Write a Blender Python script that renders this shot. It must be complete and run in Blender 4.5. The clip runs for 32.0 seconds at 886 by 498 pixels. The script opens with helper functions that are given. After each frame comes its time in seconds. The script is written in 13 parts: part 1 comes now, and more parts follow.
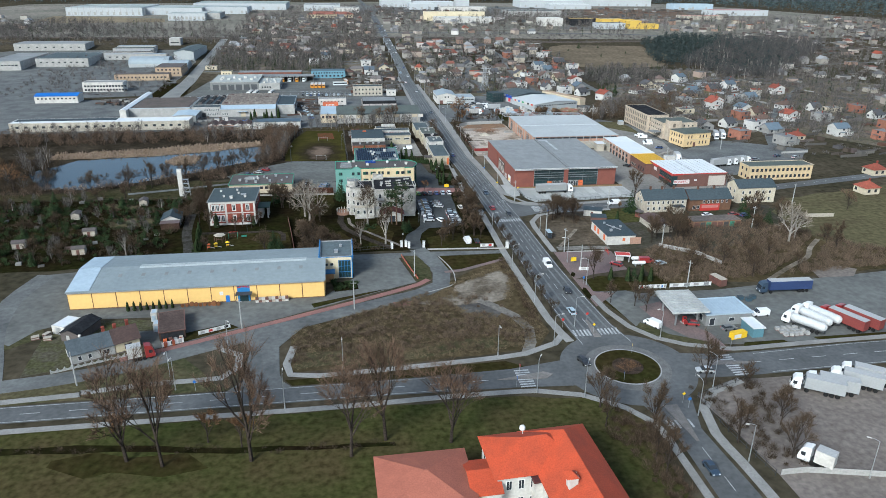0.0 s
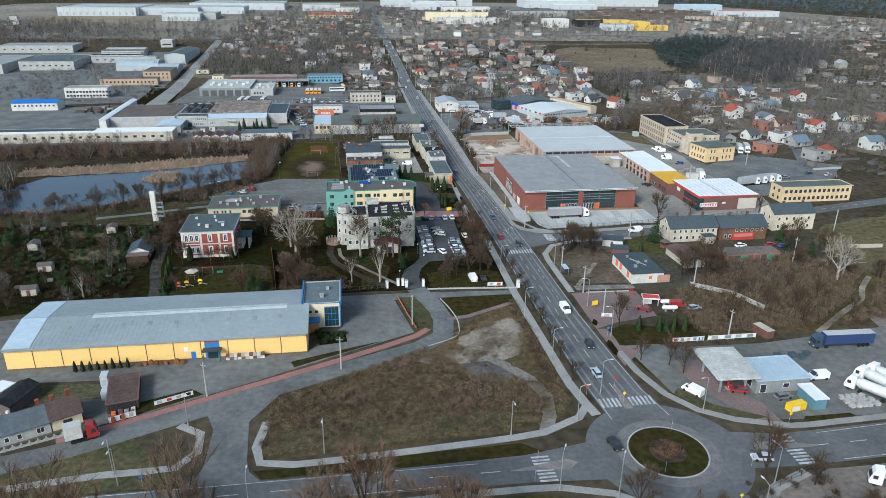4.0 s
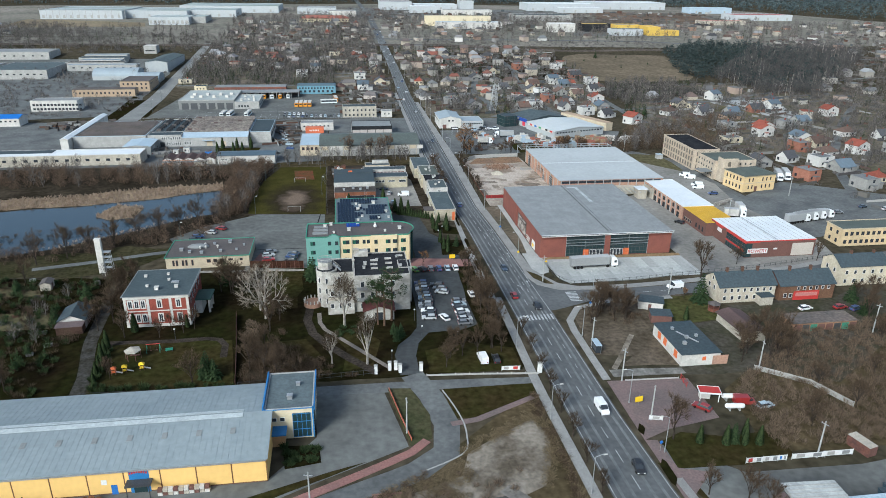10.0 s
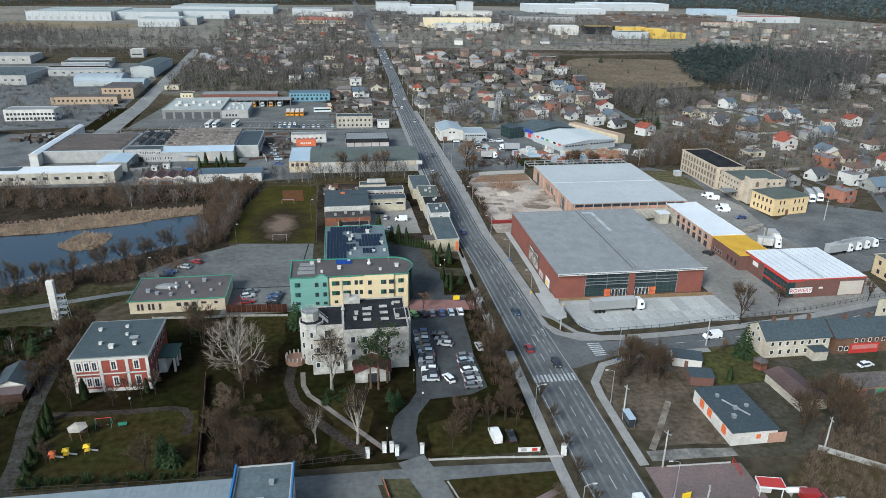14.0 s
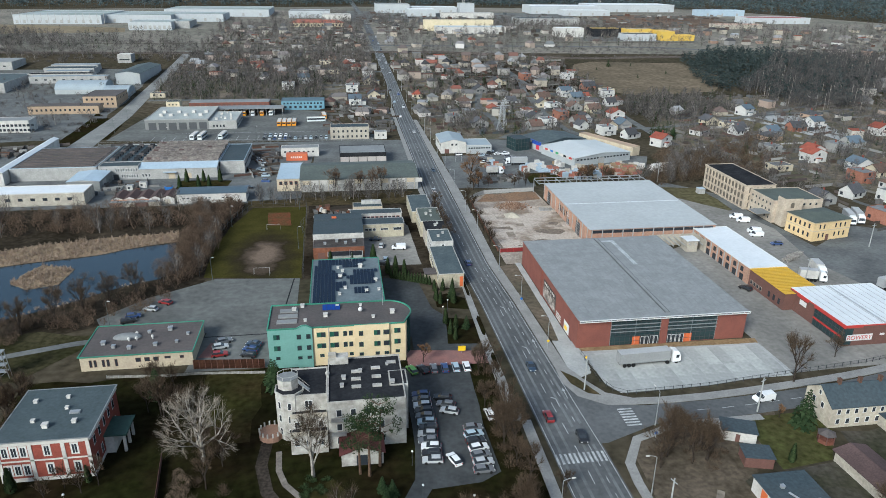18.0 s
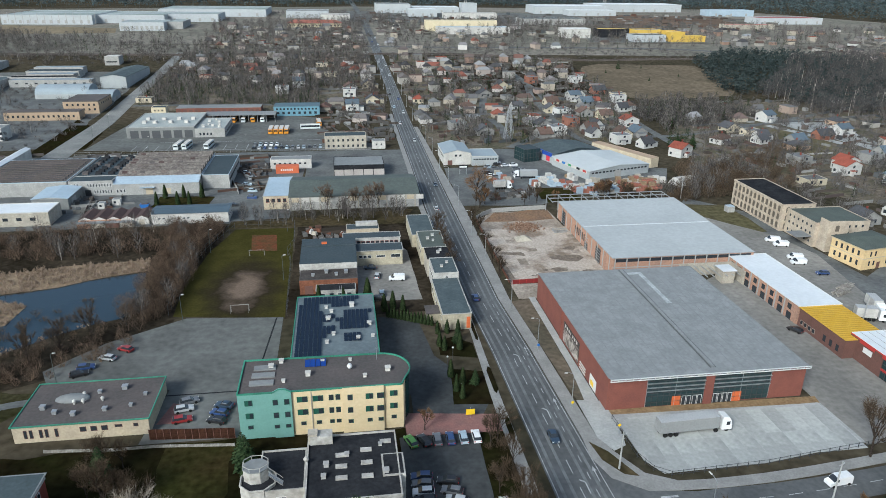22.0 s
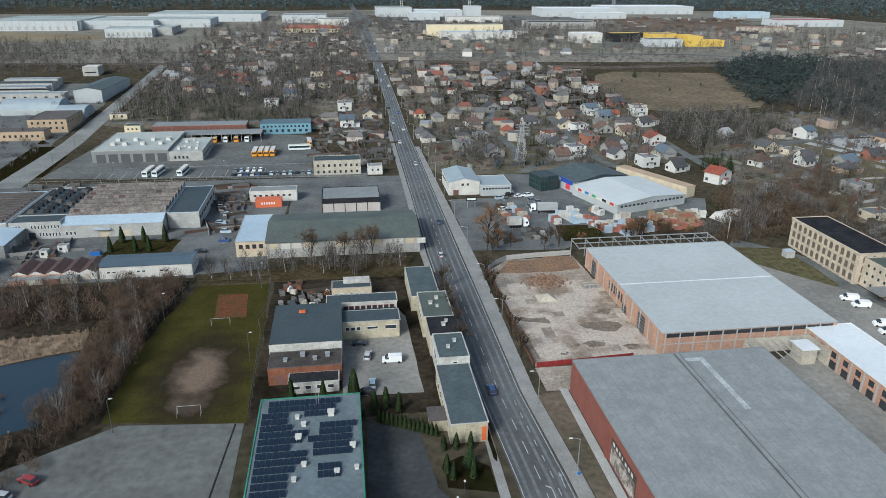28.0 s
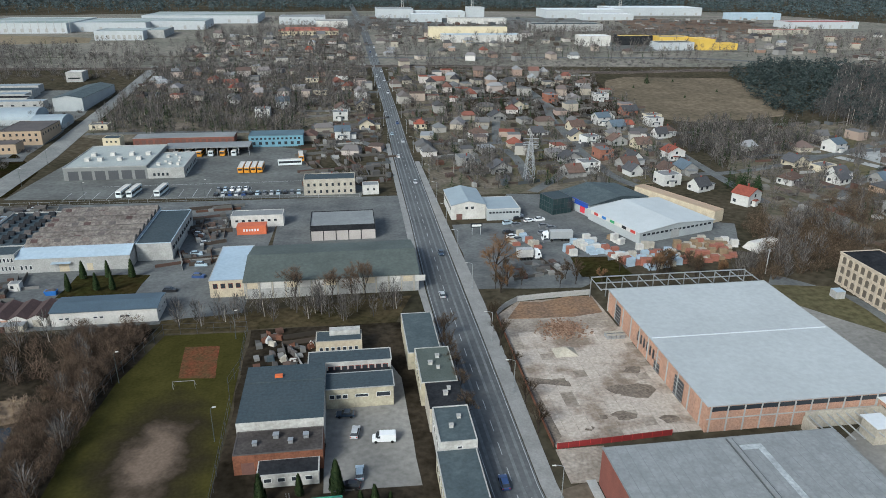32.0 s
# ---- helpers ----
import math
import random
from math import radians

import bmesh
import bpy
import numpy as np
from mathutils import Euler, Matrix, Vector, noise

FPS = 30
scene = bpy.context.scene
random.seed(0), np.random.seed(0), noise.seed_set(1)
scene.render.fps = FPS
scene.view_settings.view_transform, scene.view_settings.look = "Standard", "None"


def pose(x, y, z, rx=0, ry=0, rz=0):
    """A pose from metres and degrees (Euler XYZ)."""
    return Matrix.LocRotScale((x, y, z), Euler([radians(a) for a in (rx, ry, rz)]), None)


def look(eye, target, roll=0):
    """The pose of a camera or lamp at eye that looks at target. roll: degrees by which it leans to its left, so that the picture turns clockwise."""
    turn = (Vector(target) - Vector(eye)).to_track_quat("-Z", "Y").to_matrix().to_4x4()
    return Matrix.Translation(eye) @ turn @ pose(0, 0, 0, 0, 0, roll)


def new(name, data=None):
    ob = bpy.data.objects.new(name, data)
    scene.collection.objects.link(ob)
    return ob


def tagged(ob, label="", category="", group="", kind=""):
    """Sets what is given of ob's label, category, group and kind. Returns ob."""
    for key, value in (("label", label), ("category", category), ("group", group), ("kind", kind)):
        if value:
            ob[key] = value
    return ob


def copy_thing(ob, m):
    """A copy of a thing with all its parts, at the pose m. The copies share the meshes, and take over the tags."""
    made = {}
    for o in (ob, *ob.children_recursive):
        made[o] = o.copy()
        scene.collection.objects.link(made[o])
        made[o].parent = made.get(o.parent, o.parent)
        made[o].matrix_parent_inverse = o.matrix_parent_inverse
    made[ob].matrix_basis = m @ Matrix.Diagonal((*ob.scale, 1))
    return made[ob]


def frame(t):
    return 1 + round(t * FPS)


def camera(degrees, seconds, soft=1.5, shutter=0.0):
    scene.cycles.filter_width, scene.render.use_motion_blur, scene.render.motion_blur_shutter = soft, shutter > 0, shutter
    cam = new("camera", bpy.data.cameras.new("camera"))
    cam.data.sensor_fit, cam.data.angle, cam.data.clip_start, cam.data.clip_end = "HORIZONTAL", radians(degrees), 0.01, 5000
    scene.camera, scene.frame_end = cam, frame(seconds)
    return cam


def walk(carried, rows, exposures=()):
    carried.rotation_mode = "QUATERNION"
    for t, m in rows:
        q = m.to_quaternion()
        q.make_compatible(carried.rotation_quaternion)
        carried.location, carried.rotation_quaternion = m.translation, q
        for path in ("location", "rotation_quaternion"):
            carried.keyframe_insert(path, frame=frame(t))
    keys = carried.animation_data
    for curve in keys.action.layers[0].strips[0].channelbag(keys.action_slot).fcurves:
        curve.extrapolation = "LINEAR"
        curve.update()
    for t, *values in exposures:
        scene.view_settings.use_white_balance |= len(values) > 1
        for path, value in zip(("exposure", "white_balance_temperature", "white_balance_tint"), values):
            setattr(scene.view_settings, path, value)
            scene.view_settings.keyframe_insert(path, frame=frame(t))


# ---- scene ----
cam = camera(65.1, 32.0, soft=0.9)
PATH = [
    (0, (-68.161, -2.302, 90.377), (-67.885, -0.465, 89.634), 0.6),
    (1, (-66.911, 5.654, 90.526), (-66.639, 7.49, 89.782), 0.6),
    (2, (-65.844, 13.687, 90.718), (-65.572, 15.522, 89.972), 0.7),
    (3, (-64.787, 21.583, 90.907), (-64.515, 23.419, 90.161), 0.7),
    (5.5, (-62.224, 40.972, 91.214), (-61.954, 42.809, 90.47), 0.7),
    (6, (-61.735, 44.891, 91.271), (-61.465, 46.728, 90.528), 0.7),
    (7, (-60.785, 52.726, 91.471), (-60.514, 54.562, 90.727), 0.8),
    (8, (-59.843, 60.459, 91.67), (-59.571, 62.295, 90.926), 0.7),
    (9, (-58.857, 68.209, 91.877), (-58.585, 70.045, 91.133), 0.7),
    (10, (-58.02, 75.864, 92.1), (-57.747, 77.7, 91.357), 0.8),
    (11, (-57.343, 83.54, 92.329), (-57.068, 85.376, 91.586), 0.8),
    (12, (-56.783, 91.156, 92.524), (-56.505, 92.992, 91.781), 0.9),
    (13, (-56.045, 98.81, 92.788), (-55.765, 100.645, 92.044), 0.8),
    (14, (-55.182, 106.428, 92.951), (-54.903, 108.264, 92.207), 0.9),
    (14.5, (-54.678, 110.231, 92.999), (-54.399, 112.066, 92.255), 0.8),
    (16.5, (-52.592, 125.591, 93.032), (-52.314, 127.428, 92.292), 0.7),
    (17, (-52.159, 129.355, 92.928), (-51.882, 131.192, 92.188), 0.7),
    (18, (-51.335, 136.87, 92.431), (-51.058, 138.707, 91.69), 0.7),
    (19, (-50.552, 144.395, 91.945), (-50.274, 146.232, 91.204), 0.7),
    (20, (-49.69, 151.834, 91.514), (-49.411, 153.671, 90.773), 0.8),
    (21, (-48.787, 159.357, 91.171), (-48.51, 161.195, 90.431), 0.7),
    (22, (-47.846, 166.877, 90.973), (-47.572, 168.714, 90.232), 0.7),
    (23, (-46.803, 174.661, 90.948), (-46.531, 176.499, 90.208), 0.6),
    (24, (-45.658, 182.594, 91.005), (-45.39, 184.433, 90.266), 0.5),
    (25, (-44.692, 190.716, 91.058), (-44.426, 192.556, 90.32), 0.5),
    (27.5, (-42.293, 210.809, 91.406), (-42.027, 212.649, 90.667), 0.4),
    (28, (-41.794, 214.699, 91.448), (-41.529, 216.539, 90.71), 0.4),
    (29, (-40.842, 222.454, 91.595), (-40.578, 224.294, 90.857), 0.4),
    (30, (-39.821, 230.2, 91.749), (-39.559, 232.04, 91.011), 0.3),
    (31, (-38.791, 237.913, 91.898), (-38.528, 239.753, 91.16), 0.5),
    (32, (-37.546, 245.628, 92.019), (-37.286, 247.468, 91.281), 0.4),
]
walk(cam, [(t, look(eye, target, roll)) for t, eye, target, roll in PATH], exposures=((0.0, 0.41, 5820, 2.0), (12.0, 0.36, 5900, 2.0), (22.0, 0.24, 5960, 2.0), (32.0, 0.18, 6020, 2.0)))

# ---- world and sun: thin high overcast, soft light from the south-west ----
world = bpy.data.worlds.new("world")
scene.world = world
world.use_nodes = True
wn = world.node_tree.nodes
sky = wn.new("ShaderNodeTexSky")
sky.sky_type = "NISHITA"
sky.sun_disc = False
sky.sun_elevation = radians(32)
sky.sun_rotation = radians(222)
sky.air_density = 1.0
sky.dust_density = 2.2
wn["Background"].inputs["Strength"].default_value = 0.16
haze = wn.new("ShaderNodeHueSaturation")  # thin cloud greys the sky
haze.inputs["Saturation"].default_value = 0.78
world.node_tree.links.new(sky.outputs[0], haze.inputs["Color"])
world.node_tree.links.new(haze.outputs[0], wn["Background"].inputs["Color"])
sun = new("sun", bpy.data.lights.new("sun", "SUN"))
sun.data.energy = 3.1
sun.data.angle = radians(18)
sun.data.color = (1.0, 0.975, 0.94)
sun.matrix_world = look((-300, -330, 300), (0, 0, 0))


# ---- terrain: level valley floor, rising gently to the north ----
PROFILE = ((-1500, 0.0), (630, 0.0), (950, 17.6), (1100, 24.5), (1355, 28.8), (4900, 45.0))


def zt(y):
    for (a, p), (b, q) in zip(PROFILE, PROFILE[1:]):
        if y <= b:
            return p + (q - p) * (y - a) / (b - a)
    return PROFILE[-1][1]


# ---- materials ----
MATS = {}


def M(name, color, rough=0.85, var=0.22, big=0.12, small=3.0, bump=0.0, metal=0.0, spec=0.3, rnd=0.0, tint=None, ratio=None, wide=False):
    """Surface with broad stains, fine grain and optional relief. tint: second colour of the broad patches. rnd: change from piece to piece. wide: stains run on over neighbouring pieces."""
    if name in MATS:
        return MATS[name]
    var *= 1.3
    if rough >= 0.9:
        spec = min(spec, 0.08) if rough < 0.95 else 0.0
    m = bpy.data.materials.new(name)
    m.use_nodes = True
    nt = m.node_tree
    n, l = nt.nodes, nt.links
    b = n["Principled BSDF"]
    co = n.new("ShaderNodeTexCoord")
    n1 = n.new("ShaderNodeTexNoise")
    n1.inputs["Scale"].default_value = big
    n1.inputs["Detail"].default_value = 5
    n1.inputs["Roughness"].default_value = 0.62
    n2 = n.new("ShaderNodeTexNoise")
    n2.inputs["Scale"].default_value = small
    n2.inputs["Detail"].default_value = 4
    geo = n.new("ShaderNodeNewGeometry") if wide else None
    for k in (n1, n2):
        l.new(geo.outputs["Position"] if wide else co.outputs["Object"], k.inputs["Vector"])
    ramp = n.new("ShaderNodeValToRGB")
    c2 = tint or tuple(c * (1 - var * 1.3) for c in color)
    lo, hi = ratio or (0.36, 0.64)
    ramp.color_ramp.elements[0].position, ramp.color_ramp.elements[1].position = lo, hi
    ramp.color_ramp.elements[0].color, ramp.color_ramp.elements[1].color = (*c2, 1), (*color, 1)
    l.new(n1.outputs["Fac"], ramp.inputs["Fac"])
    mr = n.new("ShaderNodeMapRange")
    mr.inputs["From Min"].default_value, mr.inputs["From Max"].default_value = 0.25, 0.75
    mr.inputs["To Min"].default_value, mr.inputs["To Max"].default_value = 1 - var, 1 + var
    l.new(n2.outputs["Fac"], mr.inputs["Value"])
    mul = n.new("ShaderNodeVectorMath")
    mul.operation = "SCALE"
    l.new(ramp.outputs["Color"], mul.inputs[0])
    l.new(mr.outputs["Result"], mul.inputs["Scale"])
    out = mul.outputs["Vector"]
    if rnd:
        oi = n.new("ShaderNodeObjectInfo")
        m2 = n.new("ShaderNodeMapRange")
        m2.inputs["To Min"].default_value, m2.inputs["To Max"].default_value = 1 - rnd, 1 + rnd
        l.new(oi.outputs["Random"], m2.inputs["Value"])
        s2 = n.new("ShaderNodeVectorMath")
        s2.operation = "SCALE"
        l.new(out, s2.inputs[0])
        l.new(m2.outputs["Result"], s2.inputs["Scale"])
        out = s2.outputs["Vector"]
    l.new(out, b.inputs["Base Color"])
    b.inputs["Roughness"].default_value = rough
    b.inputs["Metallic"].default_value = metal
    b.inputs["Specular IOR Level"].default_value = spec
    if bump:
        bn = n.new("ShaderNodeBump")
        bn.inputs["Strength"].default_value = bump
        bn.inputs["Distance"].default_value = 0.2
        l.new(n2.outputs["Fac"], bn.inputs["Height"])
        l.new(bn.outputs["Normal"], b.inputs["Normal"])
    MATS[name] = m
    return m


def island_mat(name, c1, c2, rough=0.9, more=()):
    """For joined loose pieces: each piece takes its own shade between two colours."""
    m = bpy.data.materials.new(name)
    m.use_nodes = True
    n, l = m.node_tree.nodes, m.node_tree.links
    g = n.new("ShaderNodeNewGeometry")
    r = n.new("ShaderNodeValToRGB")
    r.color_ramp.elements[0].color, r.color_ramp.elements[1].color = (*c1, 1), (*c2, 1)
    for k, c in enumerate(more):
        e = r.color_ramp.elements.new((k + 1) / (len(more) + 1))
        e.color = (*c, 1)
    l.new(g.outputs["Random Per Island"], r.inputs["Fac"])
    b = n["Principled BSDF"]
    l.new(r.outputs["Color"], b.inputs["Base Color"])
    b.inputs["Roughness"].default_value = rough
    b.inputs["Specular IOR Level"].default_value = 0.0
    MATS[name] = m
    return m


asphalt = M("asphalt", (0.112, 0.116, 0.119), 0.9, 0.14, 0.06, 0.9, 0.05, tint=(0.080, 0.083, 0.085))
asphalt_old = M("asphalt_old", (0.138, 0.142, 0.140), 0.9, 0.16, 0.09, 0.8, 0.05, tint=(0.086, 0.089, 0.09))
lot_grey = M("lot_grey", (0.138, 0.141, 0.135), 0.9, 0.18, 0.045, 0.5, 0.08, tint=(0.090, 0.091, 0.087))
concrete = M("concrete", (0.36, 0.36, 0.345), 0.9, 0.10, 0.15, 2.0, 0.05, tint=(0.28, 0.285, 0.28))
paving = M("paving", (0.26, 0.255, 0.245), 0.9, 0.12, 0.2, 2.5, 0.05, rnd=0.08)
red_paving = M("red_paving", (0.25, 0.125, 0.11), 0.9, 0.15, 0.2, 2.5, 0.05, tint=(0.19, 0.11, 0.10))
brick_yard = M("brick_yard", (0.175, 0.125, 0.12), 0.9, 0.15, 0.12, 2.0, 0.05, tint=(0.13, 0.105, 0.10))
kerb_mat = M("kerb_mat", (0.34, 0.335, 0.325), 0.9, 0.12, 0.4, 3.0)
line_paint = M("line_paint", (0.44, 0.45, 0.455), 0.7, 0.25, 0.5, 4.0, tint=(0.24, 0.25, 0.255))
earth = M("earth", (0.135, 0.108, 0.082), 0.95, 0.25, 0.05, 0.7, 0.3, tint=(0.075, 0.068, 0.05))
lawn = M("lawn", (0.026, 0.027, 0.009), 0.95, 0.38, 0.07, 0.6, 0.4, tint=(0.032, 0.024, 0.011))
meadow_grass = M("meadow_grass", (0.098, 0.090, 0.049), 0.95, 0.3, 0.04, 0.5, 0.3, tint=(0.080, 0.068, 0.040))
weedy_soil = M("weedy_soil", (0.082, 0.062, 0.036), 0.95, 0.35, 0.06, 0.6, 0.5, tint=(0.040, 0.034, 0.018))
# lawn tone lowered for the shade under bare trees; also used for dark turf
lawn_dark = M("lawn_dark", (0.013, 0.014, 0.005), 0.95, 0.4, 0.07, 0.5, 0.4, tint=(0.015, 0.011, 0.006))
dark_asphalt = M("dark_asphalt", (0.066, 0.070, 0.072), 0.9, 0.16, 0.12, 0.8, 0.05, tint=(0.044, 0.047, 0.048))
dry_grass = M("dry_grass", (0.088, 0.075, 0.044), 0.95, 0.3, 0.08, 0.9, 0.35, tint=(0.045, 0.048, 0.024))
scrub_soil = M("scrub_soil", (0.050, 0.040, 0.029), 0.95, 0.35, 0.06, 0.6, 0.4, tint=(0.017, 0.014, 0.010))
bare_soil = M("bare_soil", (0.235, 0.205, 0.17), 0.95, 0.25, 0.10, 0.9, 0.2, tint=(0.085, 0.070, 0.052))
gravel = M("gravel", (0.178, 0.155, 0.140), 0.95, 0.22, 0.06, 0.8, 0.3, tint=(0.132, 0.114, 0.102))
reed = island_mat("reed", (0.21, 0.155, 0.115), (0.36, 0.28, 0.215))
reed_bed = M("reed_bed", (0.26, 0.195, 0.13), 0.95, 0.25, 0.12, 1.0, 0.4, tint=(0.18, 0.13, 0.09))
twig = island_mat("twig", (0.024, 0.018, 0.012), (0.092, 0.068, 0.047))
# distance haze is put into these twigs: paler and greyer than twig
twig_hazed = island_mat("twig_hazed", (0.042, 0.038, 0.036), (0.165, 0.150, 0.140))
twig_pale = island_mat("twig_pale", (0.15, 0.125, 0.10), (0.30, 0.26, 0.215))
twig_rust = island_mat("twig_rust", (0.10, 0.058, 0.035), (0.22, 0.13, 0.07))
needles = island_mat("needles", (0.014, 0.026, 0.012), (0.042, 0.062, 0.028))
thuja_leaf = island_mat("thuja_leaf", (0.020, 0.034, 0.016), (0.055, 0.075, 0.032))
dusty_lot = M("dusty_lot", (0.245, 0.234, 0.215), 0.95, 0.16, 0.05, 0.7, 0.1, tint=(0.165, 0.158, 0.146))
park_lawn = M("park_lawn", (0.040, 0.046, 0.015), 0.95, 0.4, 0.05, 0.7, 0.4, tint=(0.056, 0.045, 0.021))
bark = M("bark", (0.060, 0.048, 0.040), 0.95, 0.3, 0.6, 5.0, 0.3)
bark_pale = M("bark_pale", (0.34, 0.315, 0.28), 0.9, 0.3, 0.7, 5.0, 0.3, tint=(0.18, 0.16, 0.14))
steel = M("steel", (0.42, 0.43, 0.44), 0.45, 0.1, 0.5, 4.0, metal=0.6)
dark_metal = M("dark_metal", (0.05, 0.052, 0.055), 0.5, 0.15, 0.5, 4.0)
white_paint = M("white_paint", (0.634, 0.634, 0.625), 0.6, 0.08, 0.3, 3.0)
cream = M("cream", (0.581, 0.503, 0.353), 0.8, 0.07, 0.2, 2.0, tint=(0.510, 0.439, 0.302))
rubber = M("rubber", (0.02, 0.02, 0.02), 0.9, 0.1)
roof_dark = M("roof_dark", (0.046, 0.062, 0.072), 0.9, 0.15, 0.12, 1.5, 0.05, tint=(0.056, 0.070, 0.079), spec=0.12)
roof_black = M("roof_black", (0.019, 0.020, 0.023), 0.95, 0.2, 0.25, 1.5, 0.05, tint=(0.032, 0.033, 0.036), spec=0.08)
roof_grey = M("roof_grey", (0.215, 0.222, 0.222), 0.7, 0.10, 0.08, 1.0, 0.05, tint=(0.165, 0.172, 0.174))
roof_brown = M("roof_brown", (0.095, 0.080, 0.076), 0.85, 0.15, 0.12, 1.5, 0.05, tint=(0.07, 0.062, 0.06))
roof_white = M("roof_white", (0.602, 0.619, 0.636), 0.5, 0.05, 0.08, 1.0, tint=(0.533, 0.555, 0.576))


def glass_mat(name, color, rough=0.08):
    m = bpy.data.materials.new(name)
    m.use_nodes = True
    b = m.node_tree.nodes["Principled BSDF"]
    b.inputs["Base Color"].default_value = (*color, 1)
    b.inputs["Roughness"].default_value = rough
    b.inputs["Specular IOR Level"].default_value = 0.42
    MATS[name] = m
    return m


glass = glass_mat("glass", (0.03, 0.035, 0.042))
glass_blue = glass_mat("glass_blue", (0.022, 0.042, 0.045))
# part of the mirrored sky's blue is put into the base colour
water = glass_mat("water", (0.018, 0.034, 0.050), 0.04)
water.node_tree.nodes["Principled BSDF"].inputs["IOR"].default_value = 1.33
solar_glass = glass_mat("solar_glass", (0.009, 0.016, 0.030), 0.16)


def pitch_material():
    """Winter turf of a football pitch, trampled to bare soil in its middle."""
    m = bpy.data.materials.new("pitch_turf")
    m.use_nodes = True
    n, l = m.node_tree.nodes, m.node_tree.links
    co = n.new("ShaderNodeTexCoord")
    mp = n.new("ShaderNodeMapping")
    mp.inputs["Location"].default_value = (6.22, -13.95, 0)
    mp.inputs["Scale"].default_value = (0.078, 0.038, 0)
    n1 = n.new("ShaderNodeTexNoise")
    n1.inputs["Scale"].default_value = 0.16
    n1.inputs["Detail"].default_value = 6
    n2 = n.new("ShaderNodeTexNoise")
    n2.inputs["Scale"].default_value = 1.4
    n2.inputs["Detail"].default_value = 4
    for k in (n1, n2, mp):
        l.new(co.outputs["Object"], k.inputs["Vector"])
    ln = n.new("ShaderNodeVectorMath")
    ln.operation = "LENGTH"
    l.new(mp.outputs["Vector"], ln.inputs[0])
    ad = n.new("ShaderNodeMath")
    ad.operation = "MULTIPLY_ADD"
    ad.inputs[1].default_value = 0.8
    l.new(n1.outputs["Fac"], ad.inputs[0])
    l.new(ln.outputs["Value"], ad.inputs[2])
    ramp = n.new("ShaderNodeValToRGB")
    e = ramp.color_ramp.elements
    e[0].position, e[0].color = 0.60, (0.145, 0.108, 0.082, 1)
    e[1].position, e[1].color = 1.0, (0.027, 0.022, 0.014, 1)
    for p, c in ((0.80, (0.074, 0.056, 0.042, 1)),):
        e.new(p).color = c
    mr = n.new("ShaderNodeMapRange")
    mr.inputs["From Min"].default_value, mr.inputs["From Max"].default_value = 0.98, 1.5
    l.new(ad.outputs["Value"], mr.inputs["Value"])
    l.new(ad.outputs["Value"], ramp.inputs["Fac"])
    mix = n.new("ShaderNodeMix")
    mix.data_type = "RGBA"
    g = n.new("ShaderNodeValToRGB")
    g.color_ramp.elements[0].color, g.color_ramp.elements[1].color = (0.022, 0.021, 0.007, 1), (0.066, 0.058, 0.018, 1)
    l.new(n1.outputs["Fac"], g.inputs["Fac"])
    l.new(mr.outputs["Result"], mix.inputs["Factor"])
    l.new(ramp.outputs["Color"], mix.inputs["A"])
    l.new(g.outputs["Color"], mix.inputs["B"])
    sc = n.new("ShaderNodeMapRange")
    sc.inputs["To Min"].default_value, sc.inputs["To Max"].default_value = 0.6, 1.4
    l.new(n2.outputs["Fac"], sc.inputs["Value"])
    mu = n.new("ShaderNodeVectorMath")
    mu.operation = "SCALE"
    l.new(mix.outputs["Result"], mu.inputs[0])
    l.new(sc.outputs["Result"], mu.inputs["Scale"])
    b = n["Principled BSDF"]
    l.new(mu.outputs["Vector"], b.inputs["Base Color"])
    b.inputs["Roughness"].default_value = 0.95
    b.inputs["Specular IOR Level"].default_value = 0.0
    return m


pitch_grass = pitch_material()


